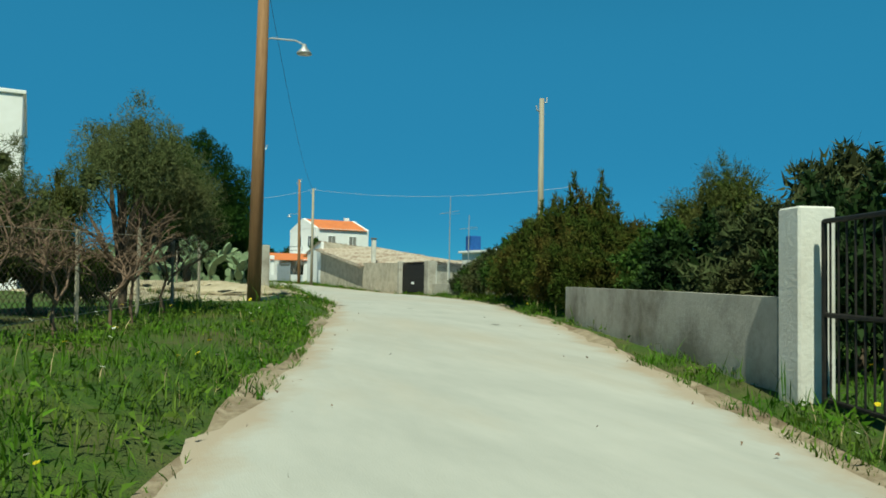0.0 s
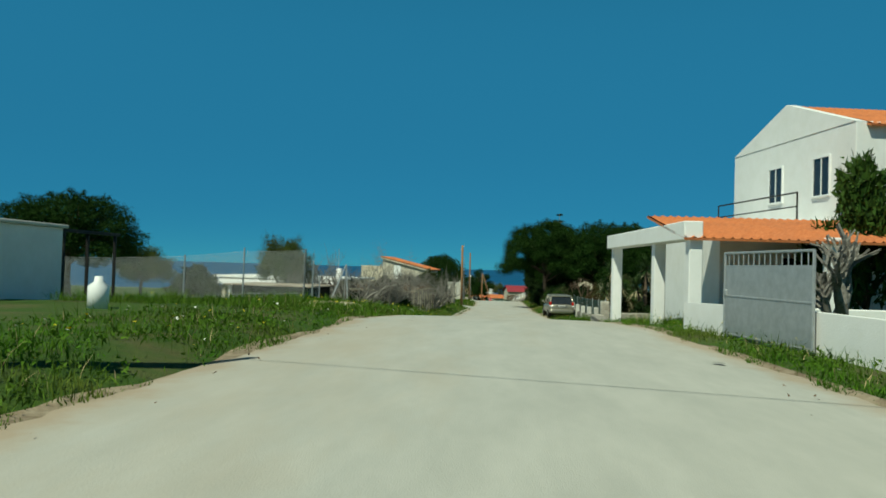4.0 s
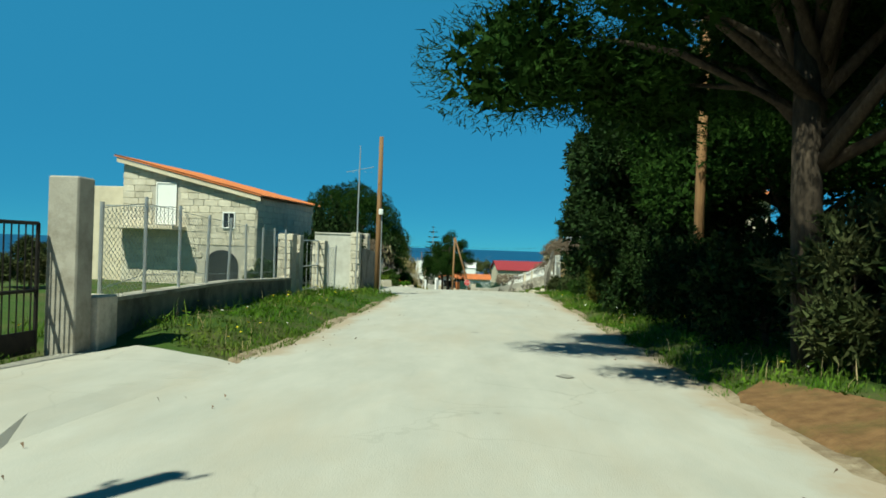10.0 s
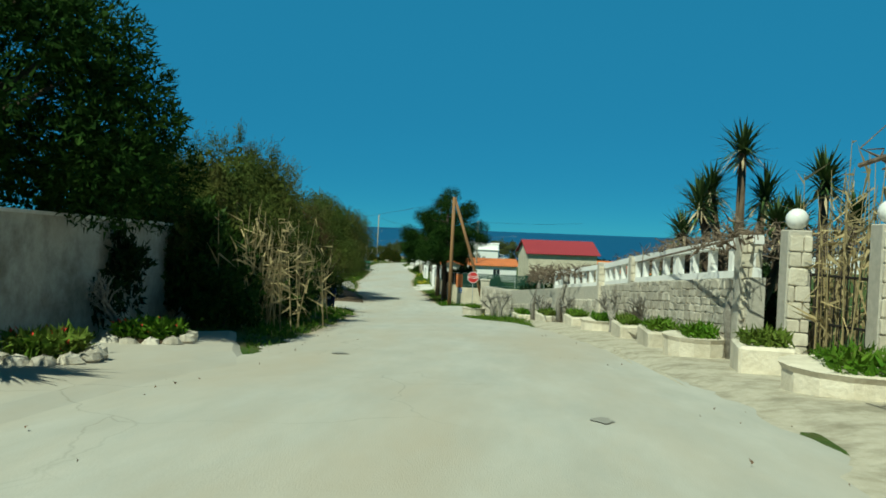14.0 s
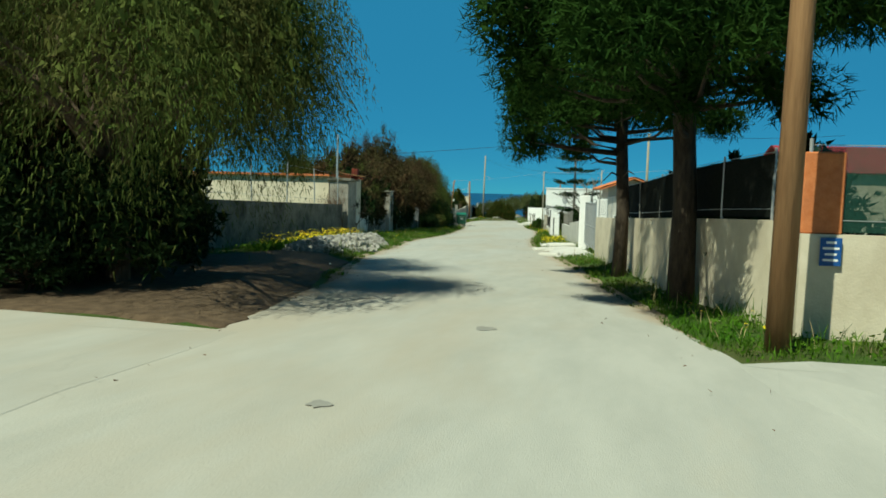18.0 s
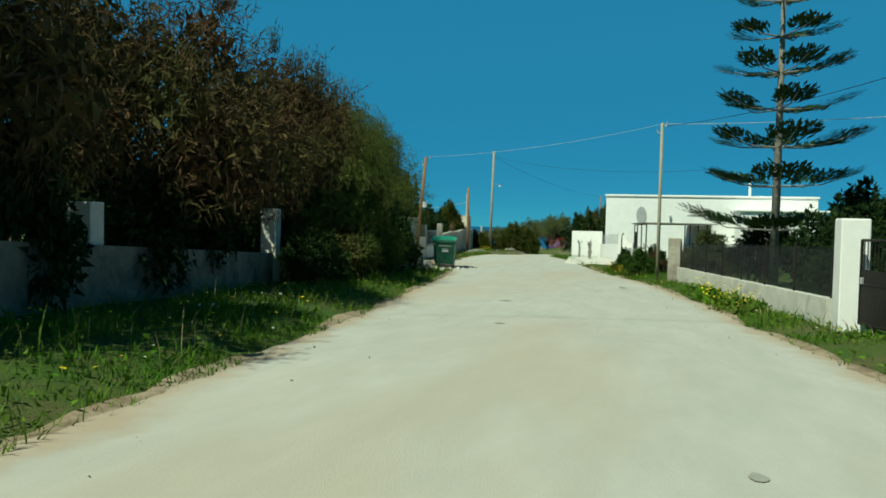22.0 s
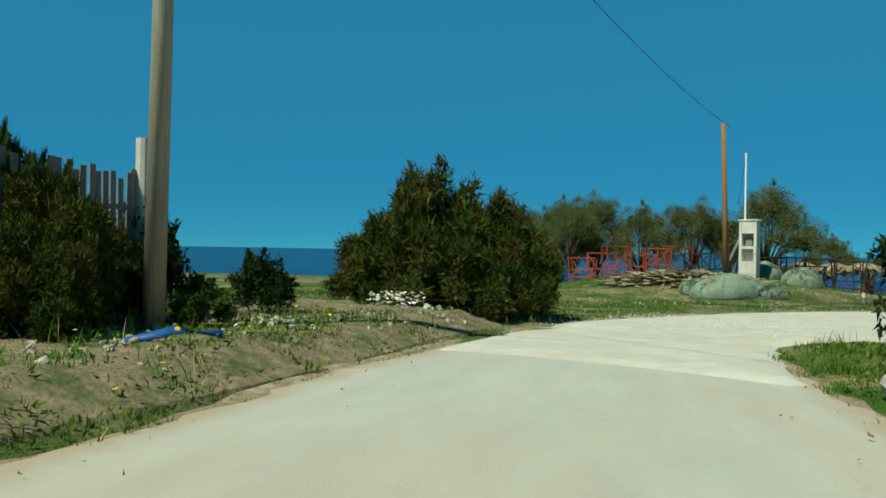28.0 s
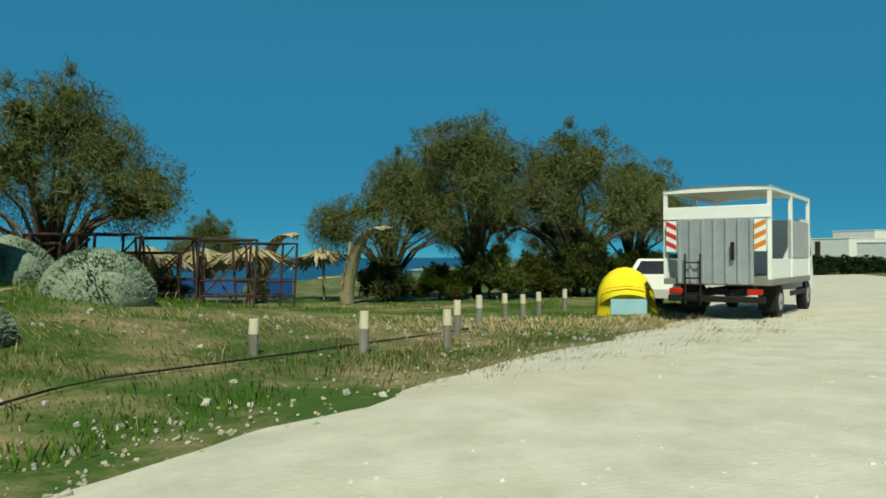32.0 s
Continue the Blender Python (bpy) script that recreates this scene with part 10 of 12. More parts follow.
# =============== the white house and the containers ===============
def white_house():
    t = thing("white_house", "large white flat-roofed house with an oval wall plaque", "house", 1.8, 342, ground_z(-6, 338), 0)
    part("wall", Mesh().box((-8.4, -6, -0.8), (8.6, 6, 5.5), None, 0.03), M_WHITE, t)
    part("parapet", Mesh().box((-8.5, -6.1, 5.5), (8.7, 6.1, 5.68), None, 0.03), M_WHITE, t)
    o = Mesh()
    o.v = [(0.42 * math.cos(k * math.pi / 8), y, 0.75 * math.sin(k * math.pi / 8)) for y in (-0.05, 0.02) for k in range(16)]
    o.f = [tuple(range(16)), tuple(range(16, 32))[::-1]] + [(k, 16 + k, 16 + (k + 1) % 16, (k + 1) % 16) for k in range(16)]
    ob = part("plaque", o, M_TARP, t, "grey oval plaque")
    ob.matrix_basis = pose(-5.4, -6.02, 3.9)
    part("wall_lamp", Mesh().tube([(-3.0, -6.15, 3.6), (-3.0, -6.15, 3.9)], 0.1, 10), M_GALV, t)
    part("vent_slot", Mesh().box((-1.6, -6.03, 3.9), (-0.5, -5.98, 4.02)), M_TARP, t)
    ch = part("chimney_pipe", Mesh().tube([(3.6, -4, 5.6), (3.6, -4, 7.2)], 0.12, 10), M_WHITEPAINT, t)
    part("pipe_cowl", Mesh().tube([(3.6, -4, 7.2), (3.6, -4, 7.35)], [0.18, 0.18], 10), M_TARP, ch)
    part("annex", Mesh().box((2.2, -9.5, -0.6), (8.6, -6, 4.3), None, 0.03), M_WHITE, t)
    part("annex_roof", Mesh().box((2.0, -9.7, 4.3), (8.8, -6, 4.45), None, 0.02), M_WHITE, t)
    opening(t, face_m(-8.4, 0, 1.2, 180), 1.0, 1.2)
white_house()
wall("yard_wall", [(-9.6, 338.0), (-6.9, 337.2)], [2.4, 2.4], 0.2, M_WHITE, "white rendered yard wall")
wall("yard_wall", [(-6.9, 336.6), (-5.1, 323.0)], [1.3, 1.3], 0.2, M_WHITE, "white rendered yard wall with a pale grey base")
fence([(-6.85, 336.4), (-5.15, 323.4)], 0.75, 1.7, "grey panel railing on the white yard wall", M_WIRENET, 0.03, M_GALV, 2, 1.3, "railing", 0.0)
pillar(-5.05, 322.6, 0.35, 2.0, M_WHITE, "white rendered gate pillar")
pillar(-4.75, 320.9, 0.35, 2.0, M_WHITE, "white rendered gate pillar")
gate((-5.0, 322.4), (-4.8, 321.1), 1.9, M_BLACK, "narrow dark iron garden door with an arched top", 0.12, 0.9, arch=0.25)
wall("yard_wall", [(-4.85, 320.7), (-4.2, 320.5)], [1.45, 1.45], 0.25, M_WHITE, "white rendered yard wall")
gate((-4.15, 320.3), (-4.0, 317.9), 2.2, M_BLACK, "black steel yard gate with a sheet base", 0.1, 0.75)
solo("letter_box", Mesh().box((-0.06, -0.2, 0), (0.06, 0.2, 0.28), None, 0.02), M_TARP, "grey letter box on a white wall", "letter box", pose(-4.5, 320.42, ground_z(-4.5, 320.4) + 0.85, 0, 0, 90))


def veranda():
    t = thing("veranda", "black steel veranda with a flat dark roof", "veranda", -3.9, 314, ground_z(-4, 314), 4)
    for y in (-4.6, -1.6, 1.4, 3.6):
        part("post", Mesh().box((-0.03, y - 0.03, -0.3), (0.03, y + 0.03, 2.6)), M_BLACK, t)
        part("post", Mesh().box((3.0, y - 0.03, -0.3), (3.06, y + 0.03, 2.6)), M_BLACK, t)
    for z in (1.25, 2.55):
        part("rail", Mesh().box((-0.02, -4.6, z), (0.02, 3.6, z + 0.04)), M_BLACK, t)
    part("roof", Mesh().box((-0.2, -4.8, 2.62), (3.5, 3.9, 2.68), None, 0.01), M_CARTRIM, t)
    part("half_wall", Mesh().box((-0.06, -4.75, -0.3), (0.1, 3.6, 1.05)), M_WHITE, t, "low white wall")
    part("back_wall", Mesh().box((3.2, -5.0, -0.3), (3.4, 4.6, 2.6)), M_WHITE, t)
veranda()
for x, y in [(-7.7, 331.0), (-8.6, 333.4), (-7.3, 326.8), (-3.3, 308.9), (-3.2, 311.2)]:
    bare_tree(x, y, 2.9, x * 50, "pruned grey tree with cut stumps", M_GREYBARK, int(y), 0.6, 2, 0.12, (2, 3), 0.8)
tamarisk(-8.2, 344.5, 4.6, 5.4, 70, "round dark green tree behind the white wall", False, 1)
shrub(-8.6, 343.6, 4.4, 5.6, 10, "round dark green bush behind the white wall", "dark")
for x, y, h, w, k in [(-4.6, 312.0, 1.3, 1.0, "dark"), (-4.4, 309.8, 0.8, 1.2, "olive"), (-3.2, 308.2, 1.2, 1.4, "tamred"), (-3.0, 310.0, 1.5, 1.5, "dark"), (-4.2, 306.4, 0.9, 1.2, "shrub"), (-4.6, 317.0, 1.0, 1.2, "shrub")]:
    shrub(x, y, h, w, y * 23, "garden shrub before the veranda", k)
wheelie_container(-13.45, 305.95, 8, 1.0, 1.0, 1.32, M_GREENBIN, M_GREENBIN, "worn dark green waste container with a flat lid")
wheelie_container(-14.05, 308.0, 14, 1.2, 1.05, 1.32, M_GREENBIN, M_TEALLID, "dark green waste container with a teal domed lid", False, True)
rubble("rubble_heap", "heap of broken stones and bricks by the road", [(-13.6, 301.0, 0.7, 1.3), (-13.9, 303.0, 0.7, 1.2)], 420, 0.17, 19, M_CONCDARK, 0.2)
rubble("litter", "scattered rubble and litter round the containers", [(-13.2, 304.0, 0.7, 0.9), (-13.6, 302.8, 0.9, 0.8), (-12.7, 306.6, 0.6, 1.6)], 70, 0.13, 9, M_LIGHTCONC)
solo("broken_board", Mesh().box((-0.4, -0.1, 0), (0.4, 0.1, 0.03), None, 0.008), M_PLANK, "broken board lying on the road edge", "board", pose(-12.4, 306.8, ground_z(-12.4, 306.8) + 0.1, 0, 3, 30))
pillar(-16.1, 307.9, 0.5, 2.1, M_LIGHTCONC, "pale square wall pillar beside the containers", rz=8)
wall("garden_wall", [(-16.4, 307.8), (-17.6, 316.6)], [1.55, 1.5], 0.2, M_CREAM, "low cream wall behind the containers")
pillar(-17.8, 317.0, 0.4, 2.3, M_CONC, "grey concrete gate pillar")
pillar(-17.6, 320.6, 0.35, 2.4, M_CONC, "grey concrete gate pillar")
gate((-17.8, 317.3), (-17.65, 320.3), 1.9, M_GALV, "grey steel bar gate", 0.16, 0.8)
flat_house("low_house", "low cream flat-roofed house behind a wall", -27.5, -20.5, 316, 325, 2.7, M_CREAM, (("e", -1.0, 1.0, 1.0, 1.0, "window"), ("s", 1.5, 1.0, 1.0, 1.0, "window")))
GREYWALL = [(-17.6, 321.0), (-18.3, 326), (-19.4, 333), (-20.2, 337.5), (-21.0, 342), (-21.6, 347), (-22.2, 351.8), (-22.8, 356.4)]


def crumbling_wall():
    """A long grey wall whose broken top rises and falls."""
    m = Mesh()
    pts, rnd = [], random.Random(4)
    for i in range(len(GREYWALL) - 1):
        (ax, ay), (bx, by) = GREYWALL[i], GREYWALL[i + 1]
        for k in range(14):
            u = k / 14
            pts.append((ax + (bx - ax) * u, ay + (by - ay) * u))
    pts.append(GREYWALL[-1])
    for j, (x, y) in enumerate(pts):
        h = 1.6 + 0.75 * (y - 321) / 30 + 0.06 * rnd.uniform(-1, 1) - (0.25 if 40 < j < 44 else 0)
        z = ground_z(x, y)
        m.v += [(x + 0.12, y, z - 0.4), (x + 0.1, y, z + h), (x - 0.1, y, z + h + rnd.uniform(-.06, .04)), (x - 0.12, y, z - 0.4)]
    n = len(pts)
    for i in range(n - 1):
        for s in range(3):
            m.f.append((i * 4 + s, i * 4 + s + 1, i * 4 + 5 + s, i * 4 + 4 + s))
    m.f += [(3, 2, 1, 0), (4 * n - 4, 4 * n - 3, 4 * n - 2, 4 * n - 1)]
    ob = solo("yard_wall", m, M_CONC, "long grey rendered wall with a crumbling top", "wall", kind="structure")
crumbling_wall()
rubble("fallen_stones", "broken white stones along the wall's foot", [(-19.2, 336.5, 0.5, 2.5), (-19.8, 341.5, 0.6, 3.0), (-20.3, 346.5, 0.7, 3.0), (-20.6, 351.0, 0.8, 2.5)], 420, 0.14, 12)
for x, y, h, w, k in [(-20.4, 326, 3.2, 3.4, "dark"), (-21.6, 329.6, 3.9, 5.4, "dark"), (-22.8, 333.6, 4.3, 6.0, "dark"), (-23.4, 338.0, 4.2, 5.6, "dark"), (-23.2, 344.6, 5.4, 4.0, "wild"), (-23.6, 347.6, 5.2, 3.8, "wild"), (-24.0, 350.6, 4.8, 3.4, "wild"), (-22.9, 346.2, 3.6, 2.4, "dark"), (-23.2, 349.4, 3.4, 2.4, "dark"), (-26, 341, 4.6, 5.0, "dark")]:
    shrub(x, y, h, w, y * 37, "dark wind-bent shrub behind the grey wall", k)
for k, (x, y, h) in enumerate([(-21.4, 331.5, 3.6), (-22.0, 340.5, 4.2), (-23.0, 346.8, 3.8), (-24.2, 343, 5.0)]):
    bare_tree(x, y, h, k * 40, "grey leafless twigs among dark shrubs", M_BROWNTWIG, 560 + k, 0.6, 4, 0.05, (3, 4), 0.6)
shrub(-23.2, 351.6, 3.3, 1.8, 40, "reddish bush at the end of the wall", "tamred")
pole(-20.35, 342.6, 6.4, 0.14, 0.11, M_WOODPOLE, "brown wooden utility pole beside the grey wall", (-0.1, 0.1), None, False)

# =============== the shore ===============
def tower():
    t = thing("cream_hut", "small cream rendered block hut with a mast", "hut", -24.1, 354.9, ground_z(-23.7, 354), 3)
    part("wall", Mesh().box((-1.3, -0.95, -0.5), (1.2, 0.95, 4.0), None, 0.03), M_CREAM, t)
    part("roof", Mesh().box((-1.33, -0.98, 4.0), (1.23, 0.98, 4.06), None, 0.02), M_CREAM, t)
    part("doorway", Mesh().box((1.19, -0.5, 0.5), (1.215, 0.2, 2.4)), M_CONCDARK, t)
    part("mast", Mesh().tube([(0.9, -0.7, 4.0), (0.9, -0.7, 6.6)], 0.05, 7), M_LIGHTCONC, t)
    part("bracket", Mesh().tube([(0.9, -0.7, 6.3), (1.3, -0.7, 6.4)], 0.02, 5), M_GALV, t)
tower()
wire((-23.2, 354.2, ground_z(-23, 354) + 5.6), (-27.5, 351.5, ground_z(-23, 354) + 4.7), 0.15, 0.03, M_PALECABLE)
pole(-20.8, 357, 11.9, 0.16, 0.12, M_GREYPOLE, "tall grey-brown wooden utility pole with a lamp arm", (0.2, 0), (7.9, 1.0, 0.2))
wire((-20.6, 357, gz(357) + 11.6), (2, 336, gz(340) + 8.0), 0.8, 0.012)
wire((-20.6, 357, gz(357) + 11.6), (-9, 390, ground_z(-9, 390) + 7.9), 0.8, 0.012)


def slat_fence():
    t = thing("slat_fence", "grey wooden slat fence round a yard", "fence", -22.28, 358.6, ground_z(-22.3, 358.6), -93)
    rnd = random.Random(6)
    sl = Mesh().box((-0.06, -0.012, 0), (0.06, 0.012, 2.5)).mesh("slat")
    sl.materials.append(M_PLANK)
    for k in range(17):
        o = new("slat", sl)
        o.matrix_basis = pose(0.16 * k, 0.0, rnd.uniform(-.1, .12) - 0.1, 0, rnd.uniform(-1.5, 1.5), 0)
        o.parent = t
    for z in (0.5, 1.8):
        part("rail", Mesh().box((0, 0.015, z), (2.7, 0.06, z + 0.08)), M_PLANK, t)
    part("corner_post", Mesh().tube([(-0.12, 0.05, -0.3), (-0.12, 0.05, 3.0)], 0.11, 10), M_LIGHTCONC, t, "pale round concrete post")
slat_fence()
for x, y, h, w, k in [(-22.4, 356.6, 2.6, 1.8, "wild"), (-21.6, 357.4, 1.6, 1.4, "wild"), (-20.4, 357.6, 0.8, 1.0, "shrub"), (-23.6, 357.2, 3.2, 2.2, "wild"), (-21.3, 361.2, 1.3, 1.4, "dark"), (-21.5, 355.9, 2.3, 1.9, "wild"), (-21.0, 355.2, 1.5, 1.5, "wild"), (-22.2, 358.9, 2.2, 1.6, "dark")]:
    shrub(x, y, h, w, y * 17, "dark salt-bitten bush beside the pole", k)
solo("blue_pipe", Mesh().tube([(0, 0, 0.05), (0.35, 0.4, 0.16), (0.8, 0.7, 0.1)], 0.055, 8), M_BLUE, "piece of blue plastic pipe in the grass", "pipe", pose(-19.9, 355.2, ground_z(-19.7, 355.4)), smooth=True)
rubble("fallen_stones", "pale broken stones on the sandy bank", [(-20.6, 355.5, 0.9, 1.6), (-20.2, 360.5, 1.2, 1.8), (-19.4, 365.0, 0.8, 1.6)], 120, 0.10, 14)


def graffiti_wall():
    """A concrete wall that bends round a corner, with painted patches."""
    ob = wall("yard_wall", [(-10.75, 358.6), (-10.7, 356), (-10.5, 353), (-9.6, 351), (-7.5, 349.8), (0, 348.4)], [2.35, 2.4, 2.4, 2.4, 2.4, 2.4], 0.25, M_CONC, "bent grey concrete wall with red and green graffiti")
    z = ground_z(-10.7, 354)
    for y0, y1, za, zb, m in [(353.3, 354.1, 0.7, 1.7, M_GRAFRED), (353.6, 353.9, 1.2, 1.9, M_GRAFRED), (351.6, 352.8, 0.6, 1.9, M_GRAFGREEN), (355.2, 356.2, 0.9, 1.5, M_GRAFGREEN), (357.2, 357.9, 0.7, 1.6, M_GRAFRED)]:
        rnd = random.Random(int(y0 * 10))
        g = Mesh()
        for k in range(9):
            a, b = rnd.uniform(za, zb), rnd.uniform(za, zb)
            ya, yb = rnd.uniform(y0, y1), rnd.uniform(y0, y1)
            xa = float(np.interp(ya, [351, 353, 356, 360.2], [-9.6, -10.5, -10.7, -10.9])) - 0.135
            xb = float(np.interp(yb, [351, 353, 356, 360.2], [-9.6, -10.5, -10.7, -10.9])) - 0.135
            g.tube([(xa, ya, z + a), ((xa + xb) / 2 - 0.01, (ya + yb) / 2, z + max(a, b)), (xb, yb, z + b)], 0.035, 5)
        part("graffiti", g, m, ob, "sprayed paint stroke")
graffiti_wall()
for x, y, h, w, k in [(-9.0, 354.2, 5.6, 4.0, "wild"), (-8.4, 357.2, 5.0, 4.4, "wild"), (-7.2, 355.0, 6.0, 4.4, "olive"), (-8.6, 352.2, 4.6, 3.4, "tamred"), (-8.8, 357.5, 3.6, 3.6, "dark"), (-9.6, 359.6, 3.0, 3.0, "dark")]:
    shrub(x, y, h, w, y * 29, "shaggy bush leaning over the concrete wall", k)
rubble("fallen_stones", "flat pale stones below the concrete wall", [(-11.6, 352.6, 0.5, 1.4), (-11.5, 356.0, 0.4, 1.6)], 40, 0.3, 15)
for x, y, h, w, rz, k in [(-19.3, 367.4, 4.2, 4.2, 0, "wild"), (-18.1, 368.0, 3.5, 4.0, 130, "wild"), (-20.1, 368.2, 3.7, 3.8, 70, "wild"), (-18.9, 366.5, 2.7, 3.8, 200, "wild"), (-17.4, 367.6, 2.8, 3.2, 20, "wild"), (-20.8, 367.0, 2.7, 3.2, 90, "wild"), (-17.9, 366.6, 2.0, 2.8, 250, "wild")]:
    shrub(x, y, h, w, rz, "wild bushy tamarisk clump on the bank", k)


def concrete_post():
    t = thing("meter_post", "weathered concrete meter post with open niches", "meter post", -8.0, 389.6, ground_z(-8, 389.6), -28)
    w = Mesh()
    w.box((-0.45, -0.3, -0.4), (-0.3, 0.3, 3.0), None, 0.02).box((0.3, -0.3, -0.4), (0.45, 0.3, 3.0), None, 0.02).box((-0.3, 0.18, -0.4), (0.3, 0.3, 3.0)).box((-0.3, -0.3, -0.4), (0.3, 0.18, 0.9))
    w.box((-0.3, -0.3, 1.55), (0.3, 0.18, 1.68)).box((-0.3, -0.3, 2.35), (0.3, 0.18, 3.0))
    part("shaft", w, M_LIGHTCONC, t)
    part("cap", Mesh().box((-0.5, -0.35, 3.0), (0.5, 0.35, 3.08), None, 0.02), M_LIGHTCONC, t)
    part("meter", Mesh().box((-0.2, -0.05, 1.7), (0.15, 0.18, 2.15), None, 0.02), M_CARTRIM, t, "grey electricity meter")
    part("mast", Mesh().tube([(-0.25, 0, 3.0), (-0.25, 0, 6.6)], 0.045, 8), M_WHITEPAINT, t)
    part("cable", Mesh().tube([(-0.25, 0, 6.5), (-0.5, 0.1, 5.0), (-0.7, 0.2, 3.9)], 0.012, 5), M_CABLE, t)
    for k in range(4):
        part("plank", Mesh().box((-0.06, -0.02, 0), (0.06, 0.02, 3.0), pose(-1.5 + 0.12 * k, -0.1 + 0.12 * k, -0.1, -4 + 3 * k, 24 - 2 * k, 10 * k)), M_PLANK, t, "leaning grey plank")
concrete_post()
pole(-9.1, 389.9, 8.1, 0.15, 0.12, M_WOODPOLE, "brown wooden utility pole on the dune", (-0.25, 0), None, False)


def palm_debris():
    rnd = random.Random(31)
    m = Mesh()
    for k in range(520):
        a, q = rnd.uniform(0, 6.28), math.sqrt(rnd.random())
        x, y = -11.4 + 4.0 * q * math.cos(a), 388.2 + 1.6 * q * math.sin(a)
        z = ground_z(x, y) + 0.5 * (1 - q * q) * rnd.random() + 0.02
        b = rnd.uniform(0, 6.28)
        L = rnd.uniform(0.5, 1.6)
        d = Vector((math.cos(b), math.sin(b), rnd.uniform(-.15, .15)))
        s = Vector((-d.y, d.x, rnd.uniform(-.4, .4))) * rnd.uniform(0.03, 0.09)
        p = Vector((x, y, z))
        m.add([p - s, p + d * L * .6 - s * 1.2, p + d * L, p + d * L * .6 + s * 1.2, p + s + Vector((0, 0, .03))], [(0, 1, 3, 4), (1, 2, 3)])
    solo("dry_palm_heap", m, M_STRAW, "heap of dry brown palm fronds on the dune", "debris", kind="stuff")
palm_debris()


def cushion(x, y, rx, ry, h, seed):
    m = Mesh().ball((0, 0, 0), 1.0, 18, 1.0, 0.05, seed)
    rnd = random.Random(seed)
    lumps = [(rnd.uniform(-.6, .6), rnd.uniform(-.6, .6), rnd.uniform(0.3, .6)) for _ in range(7)]
    m.v = [(v[0] * rx * (1 + 0.1 * noise.noise((v[0] * 3, v[1] * 3, seed))), v[1] * ry * (1 + 0.1 * noise.noise((v[1] * 3, v[0] * 3, seed))), max(v[2], -0.2) * h * (1 + 0.18 * noise.noise((v[0] * 2, v[1] * 2, seed + 4)))) for v in m.v]
    t = thing("cushion_shrub", "dense grey-green cushion shrub on sandy turf", "shrub", x, y, ground_z(x, y), seed * 20, "cushion shrubs")
    part("body", m, M_CUSHION, t, "", True)
    rng = np.random.default_rng(seed)
    d = rng.normal(size=(5200, 3))
    d[:, 2] = abs(d[:, 2])
    d /= np.linalg.norm(d, axis=1)[:, None]
    p = d * np.array([rx, ry, h]) * 0.97
    part("leaves", quads_mesh("leaves", leaf_cards(p, 0.08, 0.4, -0.3, seed, d * 1.6, 0.6), 3), M_CUSHION, t)
for k, (x, y, rx, ry, h) in enumerate([(-9.5, 385.1, 2.3, 1.2, 0.98), (-7.9, 385.0, 0.9, 0.8, 0.6), (-10.9, 385.6, 1.2, 0.9, 0.62), (-7.4, 386.0, 0.7, 0.6, 0.5), (-7.0, 392.0, 1.2, 1.0, 0.9), (-22.2, 387.5, 1.5, 1.2, 0.8), (-5.4, 389.9, 1.0, 0.9, 0.9)]):
    cushion(x, y, rx, ry, h, k + 2)


def steel_frame(x, y, rz, material, label, w=1.6, d=0.9, h=1.7):
    t = thing("steel_frame", label, "steel frame", x, y, ground_z(x, y), rz, "stacked steel frames")
    for px in (0, w):
        for py in (0, d):
            part("upright", Mesh().tube([(px, py, -0.1), (px + 0.12 * (1 if px else -1), py, h)], 0.042, 5), material, t)
    for z in (0.35, 0.8, h):
        q = 0.12 * z / h
        part("rail", Mesh().tube([(-q, 0, z), (w + q, 0, z), (w + q, d, z), (-q, d, z), (-q, 0, z)], 0.036, 5), material, t)
    part("brace", Mesh().tube([(0, 0, 0.3), (w, 0, h - 0.1)], 0.03, 5), material, t)
    part("brace", Mesh().tube([(0, d, h - 0.2), (w * .6, 0, 0.2)], 0.03, 5), material, t)
    return t


M_REDFRAME = mat("red_primed_steel", (0.38, 0.07, 0.035), (0.26, 0.05, 0.03), 3.0, 0.8, stain=(0.08, 0.035, 0.025), sscale=0.9, samt=0.6)
M_DARKFRAME = mat("black_rusted_steel", (0.035, 0.022, 0.018), (0.07, 0.04, 0.03), 4.0, 0.8)
for k in range(13):
    u = k / 12
    x, y = -17.5 + 13.5 * u, 393.5 + 3.2 * u + (0.6 if k % 2 else 0)
    red = u < 0.42
    steel_frame(x, y, -8 + 14 * (k % 3), M_REDFRAME if red else M_DARKFRAME, "red-primed rusty steel frame on the beach" if red else "black rusted steel frame on the beach", 1.3 + 0.3 * (k % 2), 1.0, 1.5 + 0.25 * (k % 3))
for k, (x, y) in enumerate([(-3.6, 397.2), (-2.0, 396.8), (-0.4, 397.4)]):
    steel_frame(x, y, -20 + 14 * k, M_DARKFRAME, "black rusted steel frame on the beach", 1.5, 1.0, 2.0)


